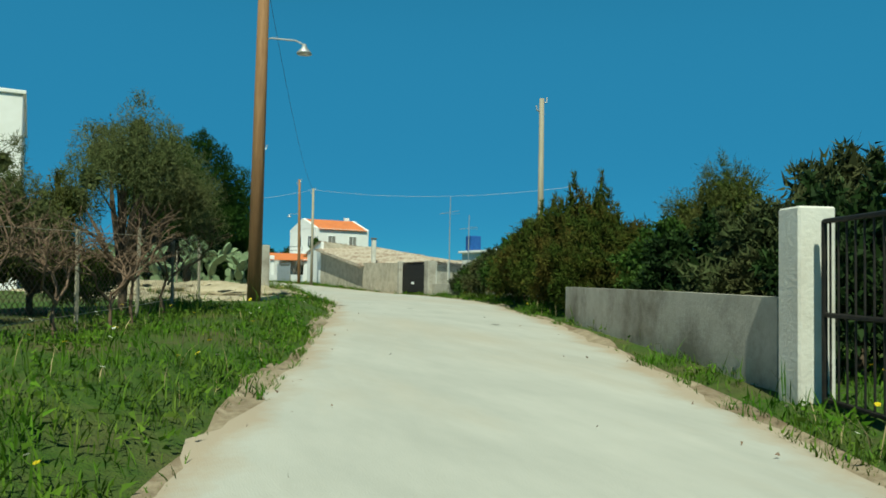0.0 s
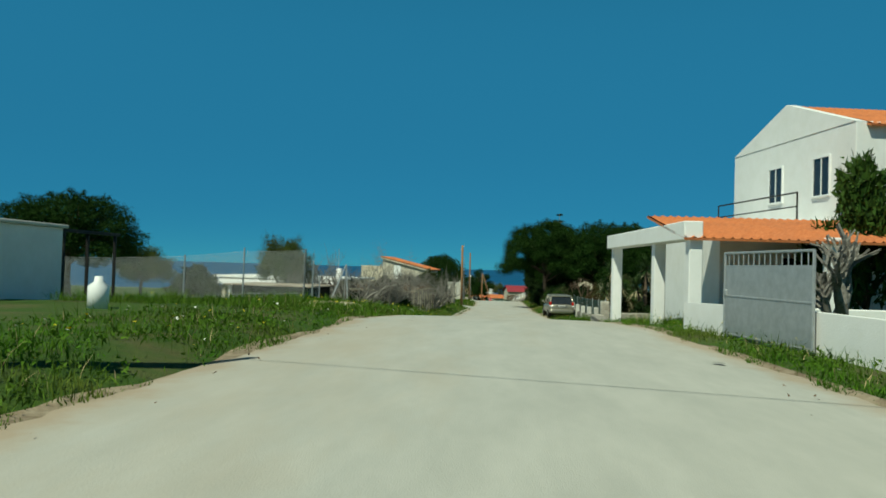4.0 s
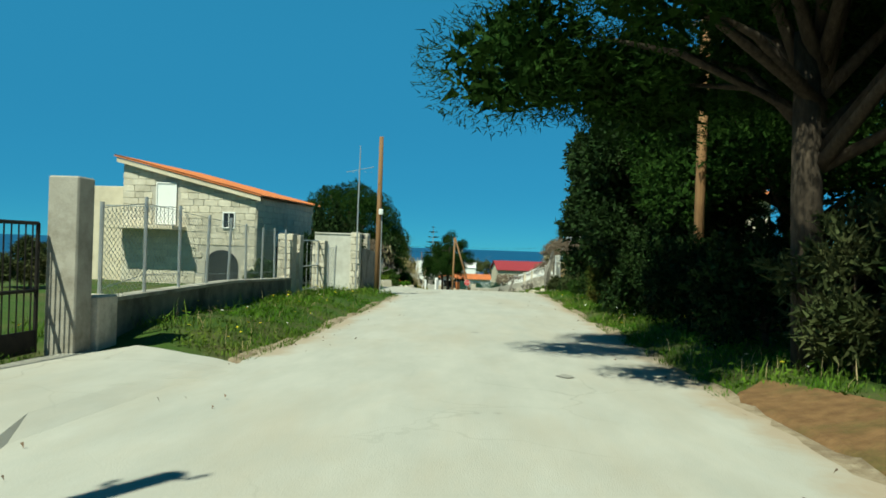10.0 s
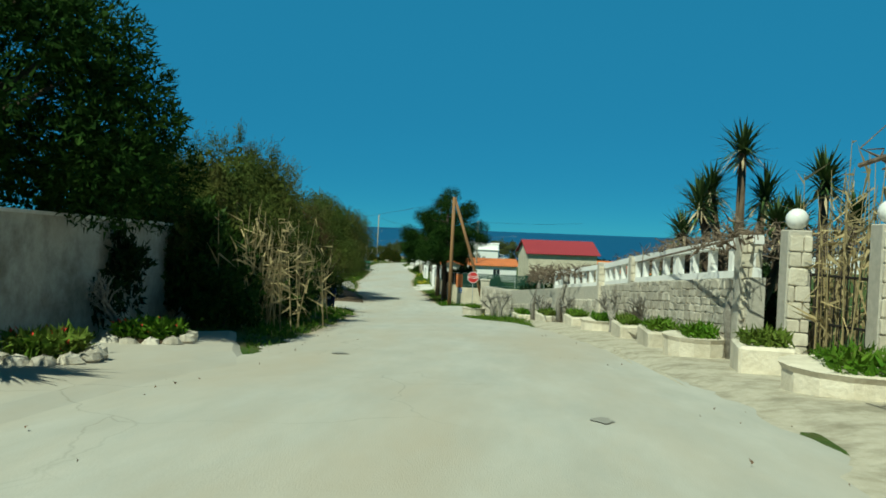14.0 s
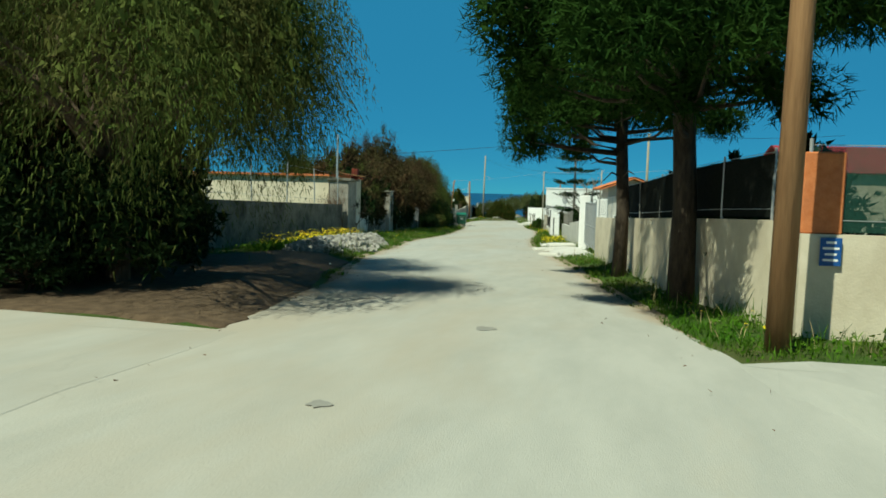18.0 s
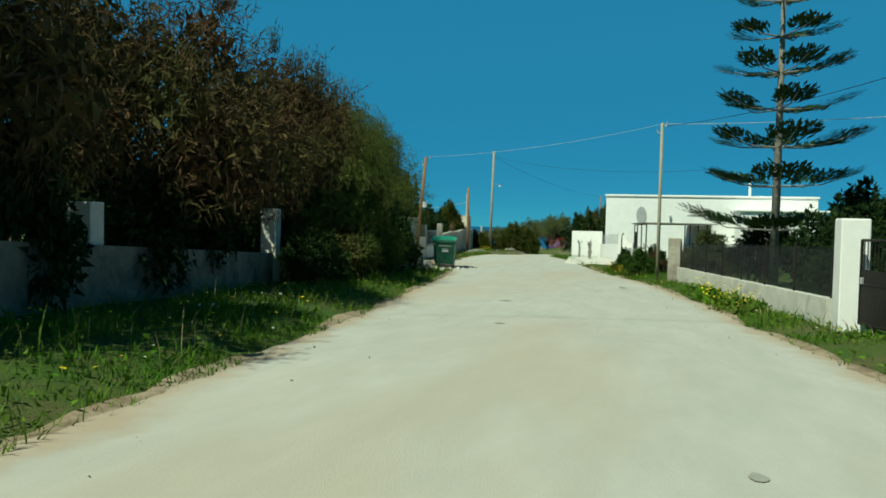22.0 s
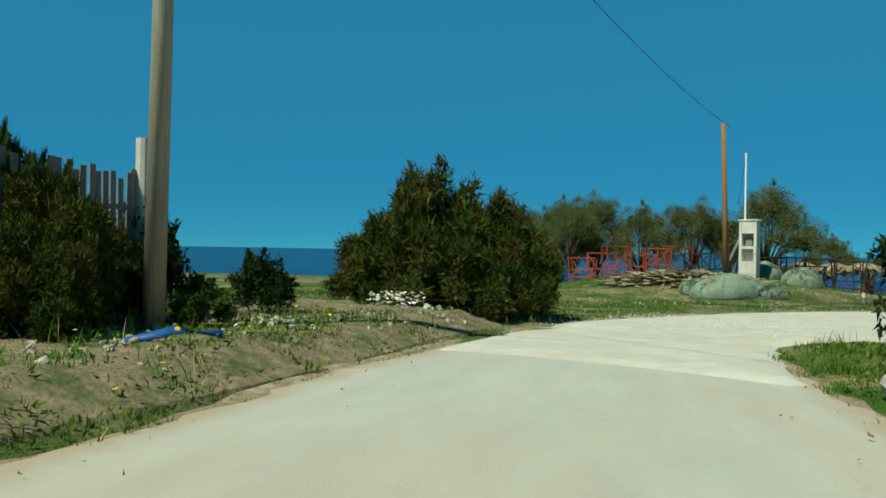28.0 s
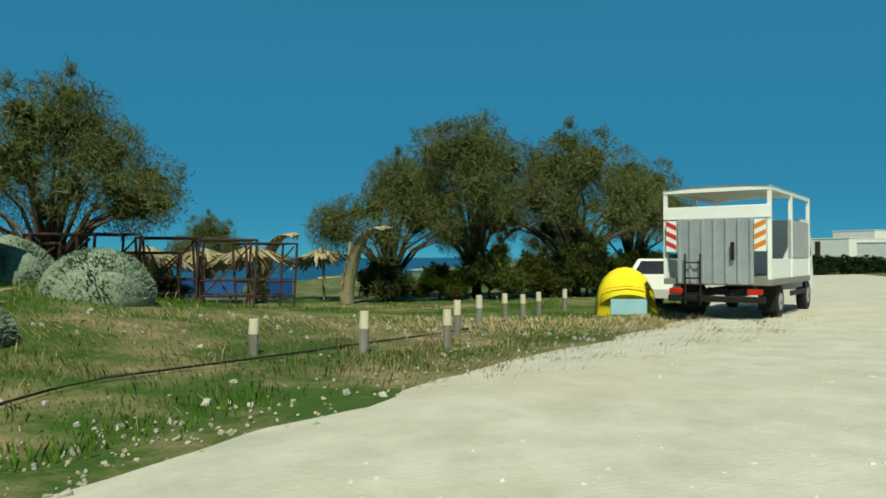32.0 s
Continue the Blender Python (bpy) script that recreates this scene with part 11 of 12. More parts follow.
def thatch_umbrella(x, y, h, r, rz, label, tilt=0.0):
    t = thing("beach_umbrella", label, "beach umbrella", x, y, ground_z(x, y), rz, "thatched beach umbrellas")
    part("pole", Mesh().tube([(0, 0, -0.3), (0, 0, h)], 0.06, 7), M_GREYPOLE, t)
    rnd = random.Random(int(x * 9 + y))
    m = Mesh()
    for k in range(220):
        a = rnd.uniform(0, 6.28)
        q = rnd.uniform(0.0, 0.75)
        d = Vector((math.cos(a), math.sin(a), 0))
        p = Vector((0, 0, h + 0.25 - 0.55 * q)) + d * r * q
        e = p + d * r * 0.42 - Vector((0, 0, rnd.uniform(.2, .55)))
        s = Vector((-d.y, d.x, 0)) * rnd.uniform(.04, .1)
        m.add([p - s, p + s, e + s * .4, e - s * .4], [(0, 1, 2, 3)])
    part("thatch", m, M_STRAW, t).matrix_basis = pose(0, 0, 0, tilt, tilt * 0.6, 0)
for k, (x, y) in enumerate([(-26, 402), (-23.5, 400.5), (-21.2, 402.5), (-2.6, 403), (-0.2, 404.5), (1.0, 402), (4.8, 404.5), (-24.8, 405)]):
    thatch_umbrella(x, y, 0.9 if x < -15 else 1.9, 2.1 if x < -15 else 1.8, k * 30, "low thatched beach umbrella of dry palm", 6)


def thatch_shell(x, y, h, rz):
    """A thatched shade bent over like a shell."""
    t = thing("thatch_shade", "curved shell-shaped shade of dry palm thatch", "beach shade", x, y, ground_z(x, y), rz, "thatched shades")
    rnd = random.Random(int(x * 10))
    m, n = Mesh(), 12
    for j in range(n + 1):
        u = j / n
        a = u * 1.75
        cy, cz = -1.15 * (1 - math.cos(a)), h * math.sin(a) * 0.95
        w = 0.75 * (1 - 0.35 * u)
        for i in range(7):
            v = i / 3 - 1
            m.v.append((w * v, cy + 0.3 * v * v, cz - 0.12 * v * v * u))
    m.f = [(j * 7 + i, j * 7 + i + 1, j * 7 + 8 + i, j * 7 + 7 + i) for j in range(n) for i in range(6)]
    k = len(m.v)
    m.v += [(p[0] * .96, p[1] - 0.08, p[2] - 0.03) for p in m.v[:k]]
    m.f += [tuple(i + k for i in f[::-1]) for f in m.f[:]]
    for _ in range(260):
        p = Vector(m.v[rnd.randrange(k)])
        d = Vector((rnd.uniform(-.5, .5), rnd.uniform(-.2, .3), rnd.uniform(-1, .2))) * 0.35
        s = Vector((0.04, 0.02, 0.01))
        m.add([p - s, p + s, p + d], [(0, 1, 2)])
    part("thatch", m, M_STRAW, t)
    part("post", Mesh().tube([(0, 0.15, -0.3), (0, 0.05, h * 0.75)], 0.06, 7), M_GREYPOLE, t)
thatch_shell(2.1, 404, 2.9, 60)
thatch_shell(3.6, 398.8, 2.9, 60)
# added blue panels stand in for glimpses of the sea
for k, (x, y, w, rz) in enumerate([(-0.8, 408, 2.6, 10), (1.6, 409.5, 2.2, -20), (3.4, 407, 2.0, 15), (-17.5, 399, 2.2, 5)]):
    solo("sea_stand_in", Mesh().box((-w / 2, -0.03, 0), (w / 2, 0.03, 0.9), None, 0.01), M_BLUE, "blue panel standing in for sea seen between shades", "beach screen", pose(x, y, ground_z(x, y), 0, 0, rz), group="beach screens")
for x, y, h, w, rz, k in [(-5.8, 398.1, 7.2, 7.8, 10, 0), (-10.2, 396.7, 5.6, 5.2, 60, 1), (-13.2, 401.7, 6.4, 6.2, 100, 0), (-16.2, 402.3, 7.1, 6.6, 200, 1), (-17.8, 399.0, 6.2, 5.2, 40, 1), (-19.1, 403.6, 7.0, 6.4, 10, 0), (-22.1, 404.3, 6.3, 6.4, 300, 1), (-25.1, 405.6, 5.6, 6.2, 160, 0), (-28.4, 406.9, 4.6, 5.8, 220, 1), (-31.6, 408.0, 4.0, 5.2, 20, 0),
                          (5.9, 400.4, 6.2, 6.4, 30, 0), (9.8, 400.2, 8.0, 9.4, 120, 1), (14.2, 399.2, 7.8, 9.0, 220, 0), (18.6, 400.5, 7.0, 6.4, 300, 1), (3.0, 418, 5.0, 5.2, 80, 0), (25.5, 414, 5.6, 6, 20, 1)]:
    beach_tamarisk(x, y, h, w, rz, "pale wind-combed tamarisk tree on the beach", k)
for x, y, h, w, k in [(5.2, 399.6, 1.8, 2.6, "olive"), (7.6, 399.4, 1.5, 2.4, "wild"), (9.6, 399.0, 2.4, 3.2, "tam"), (11.8, 398.8, 2.0, 3.0, "wild"), (13.8, 398.2, 2.6, 3.4, "tam"), (16.2, 398.6, 2.0, 3.0, "wild"), (18.4, 399.2, 2.2, 3.0, "tam"), (-4.2, 407.0, 2.4, 3.6, "tam"), (-1.8, 406.4, 1.8, 3.0, "wild")]:
    shrub(x, y, h, w, x * 30, "low bushy growth at the foot of beach trees", k)
for k, (x, y, h) in enumerate([(-2.5, 384.3, .62), (-1.0, 384.5, .6), (1.5, 387.4, .66), (3.7, 389.6, .6), (4.4, 389.8, .56), (5.2, 390.2, .6), (6.9, 391.2, .62), (0.1, 386.0, .64), (-4.0, 384.6, .5)]):
    t = thing("wooden_post", "short wooden post with a pale worn top", "post", x, y, ground_z(x, y), k * 40, "wooden barrier posts")
    part("shaft", Mesh().tube([(0, 0, -0.2), (0.01, 0, h * .6)], 0.07, 9), M_PLANK, t)
    part("top_band", Mesh().tube([(0.01, 0, h * .6), (0.015, 0, h)], [0.072, 0.066], 9), M_CREAM, t, "pale painted top")


def tent():
    t = thing("tent", "yellow dome tent with a pale blue panel", "tent", 7.0, 388.9, ground_z(7.0, 388.9), -38)
    def shell(x0, x1, z0):
        m, n = Mesh(), 12
        for j in range(7):
            v = j / 6 - 0.5
            for i in range(n + 1):
                a = math.pi * i / n
                k = 1 - 0.55 * (2 * v) ** 4
                m.v.append((0.74 * math.cos(a), 1.2 * 2 * v * 0.5 + 0.0, 1.25 * k * math.sin(a) ** 0.75))
        m.f = [(j * (n + 1) + i, j * (n + 1) + i + 1, (j + 1) * (n + 1) + i + 1, (j + 1) * (n + 1) + i) for j in range(6) for i in range(n)]
        m.f += [tuple(range(n + 1)), tuple(range(6 * (n + 1), 7 * (n + 1)))[::-1]]
        return m
    part("canopy", shell(0, 1, 0), M_TENTY, t, "", True)
    part("panel", Mesh().box((-0.42, -0.635, 0.06), (0.5, -0.61, 0.45), pose(0, 0, 0, 0, 0, 0)), M_TENTB, t, "pale blue cloth panel")
    part("pole", Mesh().tube([(-0.76, -0.6, 0), (-0.62, -0.6, 0.7), (0, -0.61, 0.78), (0.62, -0.6, 0.7), (0.76, -0.6, 0)], 0.012, 6), M_ORANGE, t)
tent()

TRUCK_RZ = -66


def wheel(parent, x, y, z, r, w, side):
    tyre = part("wheel", Mesh().tube([(x - w / 2, y, z), (x - w / 2 + 0.02, y, z), (x + w / 2 - 0.02, y, z), (x + w / 2, y, z)], [r * 0.9, r, r, r * 0.9], 20), M_TYRE, parent, "black tyre")
    part("rim", Mesh().tube([(x + side * w / 2 - side * 0.02, y, z), (x + side * w / 2 + side * 0.008, y, z)], [r * 0.58, r * 0.5], 16), M_GALV, tyre, "grey steel rim")
    part("hub", Mesh().tube([(x + side * w / 2, y, z), (x + side * (w / 2 + 0.03), y, z)], r * 0.16, 10), M_CARTRIM, tyre)


def box_truck():
    """A light truck with an open frame body and a ribbed tail lift; local y runs forward from the rear edge."""
    t = thing("box_truck", "white truck with an open frame body and grey tail lift", "truck", 6.7, 385.8, ground_z(6.75, 385.4) + 0.04, TRUCK_RZ)
    W, L, H = 1.17, 4.6, 3.0
    ch = part("chassis", Mesh().box((-0.42, 0.1, 0.52), (-0.3, 6.0, 0.7)).box((0.3, 0.1, 0.52), (0.42, 6.0, 0.7)).box((-0.42, 0.4, 0.56), (0.42, 0.5, 0.68)).box((-0.42, 2.4, 0.56), (0.42, 2.5, 0.68)), M_BLACK, t)
    part("load_floor", Mesh().box((-W, 0.05, 0.8), (W, L, 0.94), None, 0.01), M_CARTRIM, t)
    for x in (-W + 0.04, W - 0.04):
        for y in (0.1, L * 0.5, L - 0.06):
            part("body_post", Mesh().box((x - 0.04, y - 0.04, 0.94), (x + 0.04, y + 0.04, H - 0.08)), M_WHITEPAINT, t)
        part("side_board", Mesh().box((x - 0.02, 0.14, 0.94), (x + 0.02, L - 0.1, 1.38), None, 0.008), M_WHITEPAINT, t, "low white side board")
        part("rail", Mesh().box((x - 0.03, 0.1, H - 0.12), (x + 0.03, L, H - 0.04)), M_WHITEPAINT, t)
    part("side_curtain", Mesh().box((W - 0.03, L * .42, 1.4), (W - 0.015, L - 0.1, 2.3)), M_TARP, t, "grey tarpaulin side")
    roof = Mesh()
    for j in range(9):
        y = 0.02 + (L - 0.02) * j / 8
        for i in range(7):
            u = i / 3 - 1
            roof.v.append((W * u, y, H - 0.05 + 0.06 * (1 - u * u) - (0.03 if j % 2 and abs(u) < 1 else 0)))
    roof.f = [(j * 7 + i, j * 7 + i + 1, j * 7 + 8 + i, j * 7 + 7 + i) for j in range(8) for i in range(6)]
    part("canopy", roof, M_WHITEPAINT, t, "white sheet roof", True)
    part("roof_rail", Mesh().box((-W, 0.04, H - 0.12), (W, 0.1, H - 0.04)), M_WHITEPAINT, t)
    part("rear_beam", Mesh().box((-W, 0.03, 2.28), (W, 0.1, 2.56), None, 0.01), M_WHITEPAINT, t)
    part("head_board", Mesh().box((-W, L - 0.06, 0.94), (W, L, 2.4)), M_WHITEPAINT, t)
    lift = part("tail_lift", Mesh().box((-0.82, -0.02, 0.82), (0.82, 0.03, 2.28), None, 0.01), M_ALU, t, "grey ribbed aluminium tail lift")
    for k in range(7):
        x = -0.78 + 0.26 * k
        part("rib", Mesh().box((x - 0.035, -0.06, 0.84), (x + 0.035, -0.02, 2.26), None, 0.012), M_ALU, lift)
    part("step_ladder", Mesh().tube([(-0.62, -0.12, 0.35), (-0.62, -0.12, 1.5)], 0.02, 6).tube([(-0.28, -0.12, 0.35), (-0.28, -0.12, 1.5)], 0.02, 6).tube([(-0.62, -0.12, 0.6), (-0.28, -0.12, 0.6)], 0.018, 6).tube([(-0.62, -0.12, 0.95), (-0.28, -0.12, 0.95)], 0.018, 6).tube([(-0.62, -0.12, 1.3), (-0.28, -0.12, 1.3)], 0.018, 6), M_BLACK, lift, "black step ladder")
    part("latch", Mesh().box((0.36, -0.1, 1.35), (0.44, -0.06, 1.75), None, 0.01), M_BLACK, lift)
    for s, m0 in ((-1, M_SIGNRED), (1, M_ORANGE)):
        p = part("marker_board", Mesh().box((s * 0.96 - 0.12, -0.03, 1.55), (s * 0.96 + 0.12, 0.03, 2.25)), M_WHITEPAINT, t)
        for k in range(3):
            z = 1.58 + 0.22 * k
            st = Mesh().add([(s * 0.96 - 0.12, -0.034, z), (s * 0.96 + 0.12, -0.034, z + s * -0.0 + 0.12), (s * 0.96 + 0.12, -0.034, z + 0.23), (s * 0.96 - 0.12, -0.034, z + 0.11)], [(0, 1, 2, 3)])
            if s < 0:
                st.v = [(2 * s * 0.96 - v[0], v[1], v[2]) for v in st.v]
            part("stripe", st, m0 if k or s > 0 else M_SIGNRED, p, "slanted warning stripe")
    part("bumper", Mesh().box((-1.05, -0.02, 0.42), (1.05, 0.08, 0.56), None, 0.02), M_BLACK, t)
    for s in (-1, 1):
        part("tail_lamp", Mesh().box((s * 0.85 - 0.16, -0.05, 0.6), (s * 0.85 + 0.16, 0.0, 0.72), None, 0.015), M_REDLAMP, t, "red tail lamp")
        wheel(t, s * 0.88, 1.5, 0.4, 0.4, 0.36, s)
        wheel(t, s * 0.92, 5.05, 0.4, 0.4, 0.24, s)
        part("mudguard", Mesh().box((s * 0.88 - 0.2, 1.0, 0.2), (s * 0.88 + 0.2, 1.03, 0.78)), M_BLACK, t)
    part("underrun", Mesh().box((W - 0.05, 2.2, 0.5), (W - 0.02, 4.2, 0.62)), M_BLACK, t)
    cab = Mesh()
    prof = [(4.72, 0.55), (6.3, 0.55), (6.4, 0.95), (6.28, 1.45), (5.95, 2.15), (4.8, 2.22), (4.72, 2.1)]
    for x in (-0.95, 0.95):
        cab.v += [(x, y, z) for y, z in prof]
    n = len(prof)
    cab.f = [tuple(range(n)), tuple(range(n, 2 * n))[::-1]] + [(i, n + i, n + (i + 1) % n, (i + 1) % n) for i in range(n)]
    c = part("cab", cab, M_WHITEPAINT, t)
    for s in (-1, 1):
        part("side_window", Mesh().add([(s * 0.955, 4.95, 1.45), (s * 0.955, 6.1, 1.45), (s * 0.955, 5.85, 2.02), (s * 0.955, 4.95, 2.05)], [(0, 1, 2, 3)]), M_GLASS, c)
        part("mirror", Mesh().box((s * 1.12 - 0.07, 6.05, 1.4), (s * 1.12 + 0.07, 6.1, 1.85), None, 0.02), M_BLACK, c)
    return t
box_truck()


def parked_car():
    """A small white hatchback seen between the tent and the truck."""
    t = thing("parked_car", "small white hatchback parked behind a tent", "car", 10.6, 390.6, ground_z(10.6, 390.6) + 0.02, -62)
    prof = [(-1.85, 0.35), (1.9, 0.35), (1.95, 0.7), (1.1, 0.95), (0.45, 1.42), (-1.3, 1.46), (-1.8, 1.0), (-1.9, 0.6)]
    m, n = Mesh(), len(prof)
    for x, k in ((-0.82, 0.97), (-0.75, 1.0), (0.75, 1.0), (0.82, 0.97)):
        m.v += [(x * (0.84 if z > 1.2 else 1), y * k, 0.35 + (z - 0.35) * k) for y, z in prof]
    m.f = [tuple(range(n)), tuple(range(3 * n, 4 * n))[::-1]] + [(j * n + i, (j + 1) * n + i, (j + 1) * n + (i + 1) % n, j * n + (i + 1) % n) for j in range(3) for i in range(n)]
    part("body", m, M_WHITEPAINT, t)
    for s in (-1, 1):
        part("side_window", Mesh().add([(s * 0.80, -1.3, 1.0), (s * 0.80, 0.85, 0.98), (s * 0.70, 0.35, 1.36), (s * 0.70, -1.2, 1.4)], [(0, 1, 2, 3)]), M_GLASS, t)
        part("tail_lamp", Mesh().box((s * 0.66 - 0.1, -1.9, 0.7), (s * 0.66 + 0.1, -1.82, 0.95), None, 0.02), M_REDLAMP, t)
        for y in (-1.2, 1.25):
            wheel(t, s * 0.74, y, 0.3, 0.3, 0.18, s)
    part("rear_window", Mesh().add([(-0.62, -1.80, 1.05), (0.62, -1.80, 1.05), (0.54, -1.37, 1.4), (-0.54, -1.37, 1.4)], [(0, 1, 2, 3)]), M_GLASS, t)
parked_car()
for k, (x, y, w, h) in enumerate([(112, 446, 12, 3.4), (130, 452, 10, 5.2), (104, 432, 9, 2.4), (146, 448, 14, 3.0)]):
    flat_house("far_house", "white flat-roofed house far along the shore", x, x + w, y, y + 8, h + 2, M_WHITE, (("s", -2, 1.2, 1.2, 1.2, "window"), ("s", 2, 1.2, 1.2, 1.2, "window")))
for k in range(9):
    x = 44 + 7.5 * k
    shrub(x, 420 + 2.2 * k, 2.6, 8.5, k * 50, "dark scrub far along the shore", "dark")
for k, pts in enumerate([[(-13, 382), (-10.5, 381.2), (-8.5, 380.6), (-6.0, 383.4), (-3.0, 384.6), (1.0, 386.8), (3.5, 389.0)], [(-21.4, 357.6), (-20.6, 359), (-19.9, 360.4), (-19.9, 362.4)]]):
    dense = []
    for a, b in zip(pts[:-1], pts[1:]):
        for j in range(6):
            x, y = a[0] + (b[0] - a[0]) * j / 6, a[1] + (b[1] - a[1]) * j / 6
            dense.append((x + 0.12 * math.sin(y * 3), y, ground_z(x, y) + 0.05))
    solo("black_hose", Mesh().tube(dense, 0.014, 6), M_CABLE, "black plastic hose lying in the grass", "hose", smooth=True)

# =============== grass, weeds and flowers ===============
def in_poly(x, y, poly):
    c = False
    j = len(poly) - 1
    for i in range(len(poly)):
        (xi, yi), (xj, yj) = poly[i], poly[j]
        if (yi > y) != (yj > y) and x < (xj - xi) * (y - yi) / (yj - yi) + xi:
            c = not c
        j = i
    return c


BARE = [[(-45, 87), (9, 87), (8.2, 101), (7.75, 99.0), (7.35, 97.7), (6.8, 97.1), (-45, 97.4)], [(13.5, 87), (45, 87), (45, 97), (24, 97.6), (18.3, 98.1), (16.8, 98.4), (15.9, 98.9), (15.5, 100), (13.5, 102)], [(8.8, 157.5), (6.9, 158.2), (6.6, 165), (5.6, 176), (4.9, 184), (6.2, 186), (8.6, 180)], [(14.8, 170.5), (18.4, 171), (18.6, 186), (16.6, 196), (15.2, 214), (13, 216)],
        [(8.6, 214.5), (13, 216), (13, 226.5), (7.2, 225.5)], [(3.2, 215.5), (-8, 217), (-8, 224.7), (2.2, 225)], [(-6.9, 316), (-9.8, 335), (-4, 336), (-4, 316)], [(-13, 304.5), (-16.9, 309), (-17.6, 320), (-14.4, 316)], [(0.8, 16.6), (4.0, 17.6), (5.4, 21), (6.6, 27), (6.2, 34), (-3, 35), (-3, 19)],
        [(-3.4, 224.7), (1.8, 224.7), (1.7, 226.4), (1.0, 229), (-0.6, 233.5), (-1.6, 238), (-4, 238), (-4.6, 230)], [(9.4, 128.6), (8.3, 129.0), (7.4, 131.2), (6.2, 132.2), (6.3, 135.5), (7.2, 136.4), (9.8, 135.6)], [(5.5, 246), (2.6, 246), (1.8, 253.5), (4.2, 253.5)], [(7.5, 53.5), (7.5, 55.4), (5.0, 55.8), (-4, 58), (-5, 55.6), (4.6, 53.6)], [(14.6, 130.6), (14.6, 134.4), (15.4, 135.2), (16.0, 132)]]
SANDY = [(-18.9, 349), (-18.2, 356), (-17.7, 361), (-17.1, 365.6), (-19.6, 370), (-22.6, 366), (-22.2, 355), (-20.4, 350)]


def blades(pts, h, w, seed, lean=0.45):
    """Bent grass blades, a quad and a tip each, as loose faces."""
    rng = np.random.default_rng(seed)
    n = len(pts)
    a = rng.uniform(0, 2 * np.pi, n)
    d = np.stack([np.cos(a), np.sin(a), np.zeros(n)], 1)
    s = np.stack([-np.sin(a + rng.normal(0, .6, n)), np.cos(a), np.zeros(n)], 1)
    tuft = np.array([noise.noise((p[0] * 1.3, p[1] * 1.3, 11.0)) for p in pts])
    hh = (h * rng.uniform(0.45, 1.35, n) * np.clip(1.0 + 1.5 * tuft, 0.4, 2.0))[:, None]
    ww = (w * rng.uniform(0.6, 1.4, n))[:, None]
    up = np.array([0, 0, 1.0])
    le = (lean * rng.random(n))[:, None]
    tip = pts + up * hh + d * hh * le * 1.4
    mid = pts + up * hh * 0.55 + d * hh * le * 0.5
    return np.stack([pts - s * ww / 2, mid - s * ww * 0.42, tip, mid + s * ww * 0.42], 1).reshape(-1, 3)


def verge_points(n, seed, y0, y1, reach, near=0.05, power=1.6, sides=(0, 1), clump=0.55):
    rng = np.random.default_rng(seed)
    out = []
    while len(out) < n:
        y = rng.uniform(y0, y1)
        d = near + reach * rng.random() ** power
        x = road_l(y) - d if sides[rng.integers(len(sides))] == 0 else road_r(y) + d
        if noise.noise((x * 0.55, y * 0.55, 7)) < rng.normal(-0.12, 0.25) * clump:
            continue
        if any(in_poly(x, y, p) for p in BARE) or in_poly(x, y, SANDY) and noise.noise((x * 1.1, y * 1.1, 3)) < -0.15:
            continue
        out.append((x, y, ground_z(x, y) - 0.015))
    return np.array(out)


def grass(name, label, pts, h, w, seed, material, lean=0.45):
    ob = part(name, quads_mesh(name, blades(pts, h, w, seed, lean)), material)
    return tagged(ob, label, "grass", "", "stuff")


grass("verge_grass", "short green grass on the road verges", verge_points(150000, 1, -4, 150, 3.8, -0.06, 1.4), 0.11, 0.018, 1, M_GRASS, 0.8)
grass("verge_grass", "short green grass on the road verges", verge_points(150000, 2, 150, 362, 3.3, -0.06, 1.4), 0.11, 0.018, 2, M_GRASS, 0.8)
grass("tall_grass", "tall ragged grass and weeds on the verges", verge_points(52000, 3, -4, 362, 3.6, 0.4, 1.0, (0, 1), 1.6), 0.24, 0.015, 3, M_GRASS, 0.6)


def area_points(poly, n, seed, clump=0.4):
    """Points strewn over a plot given by its corners, thinned to clumps."""
    rng = np.random.default_rng(seed)
    xs, ys = [p[0] for p in poly], [p[1] for p in poly]
    out = []
    while len(out) < n:
        x, y = rng.uniform(min(xs), max(xs)), rng.uniform(min(ys), max(ys))
        if in_poly(x, y, poly) and noise.noise((x * 0.7, y * 0.7, 5)) > rng.normal(-0.2, 0.25) * clump:
            out.append((x, y, ground_z(x, y) - 0.015))
    return np.array(out)


NEAR_CORNER = [(0, 79), (7.65, 78.6), (7.95, 82.5), (8.75, 87.0), (8.3, 88.1), (6.8, 89.2), (4.8, 90.0), (0, 91.0), (-7, 91.3), (-7, 82)]
grass("verge_grass", "short green grass on the corner plot", area_points(NEAR_CORNER, 30000, 61), 0.13, 0.02, 61, M_GRASS, 0.8)
grass("tall_grass", "rank tall weeds on the corner plot", area_points(NEAR_CORNER, 20000, 62, 1.0), 0.2, 0.02, 62, M_GRASS, 1.0)
CORNER = [(-14, 97.2), (6.8, 97.15), (7.4, 97.8), (7.8, 99.2), (7.9, 104), (3, 105), (-14, 103)]
VERGE = [(15.6, 100.2), (16.0, 99.0), (17.0, 98.5), (24, 97.9), (24, 99.6), (17.0, 99.6), (16.9, 103), (15.5, 103)]
grass("verge_grass", "short green grass at the crossing", area_points(CORNER, 26000, 41), 0.12, 0.02, 41, M_GRASS, 0.8)
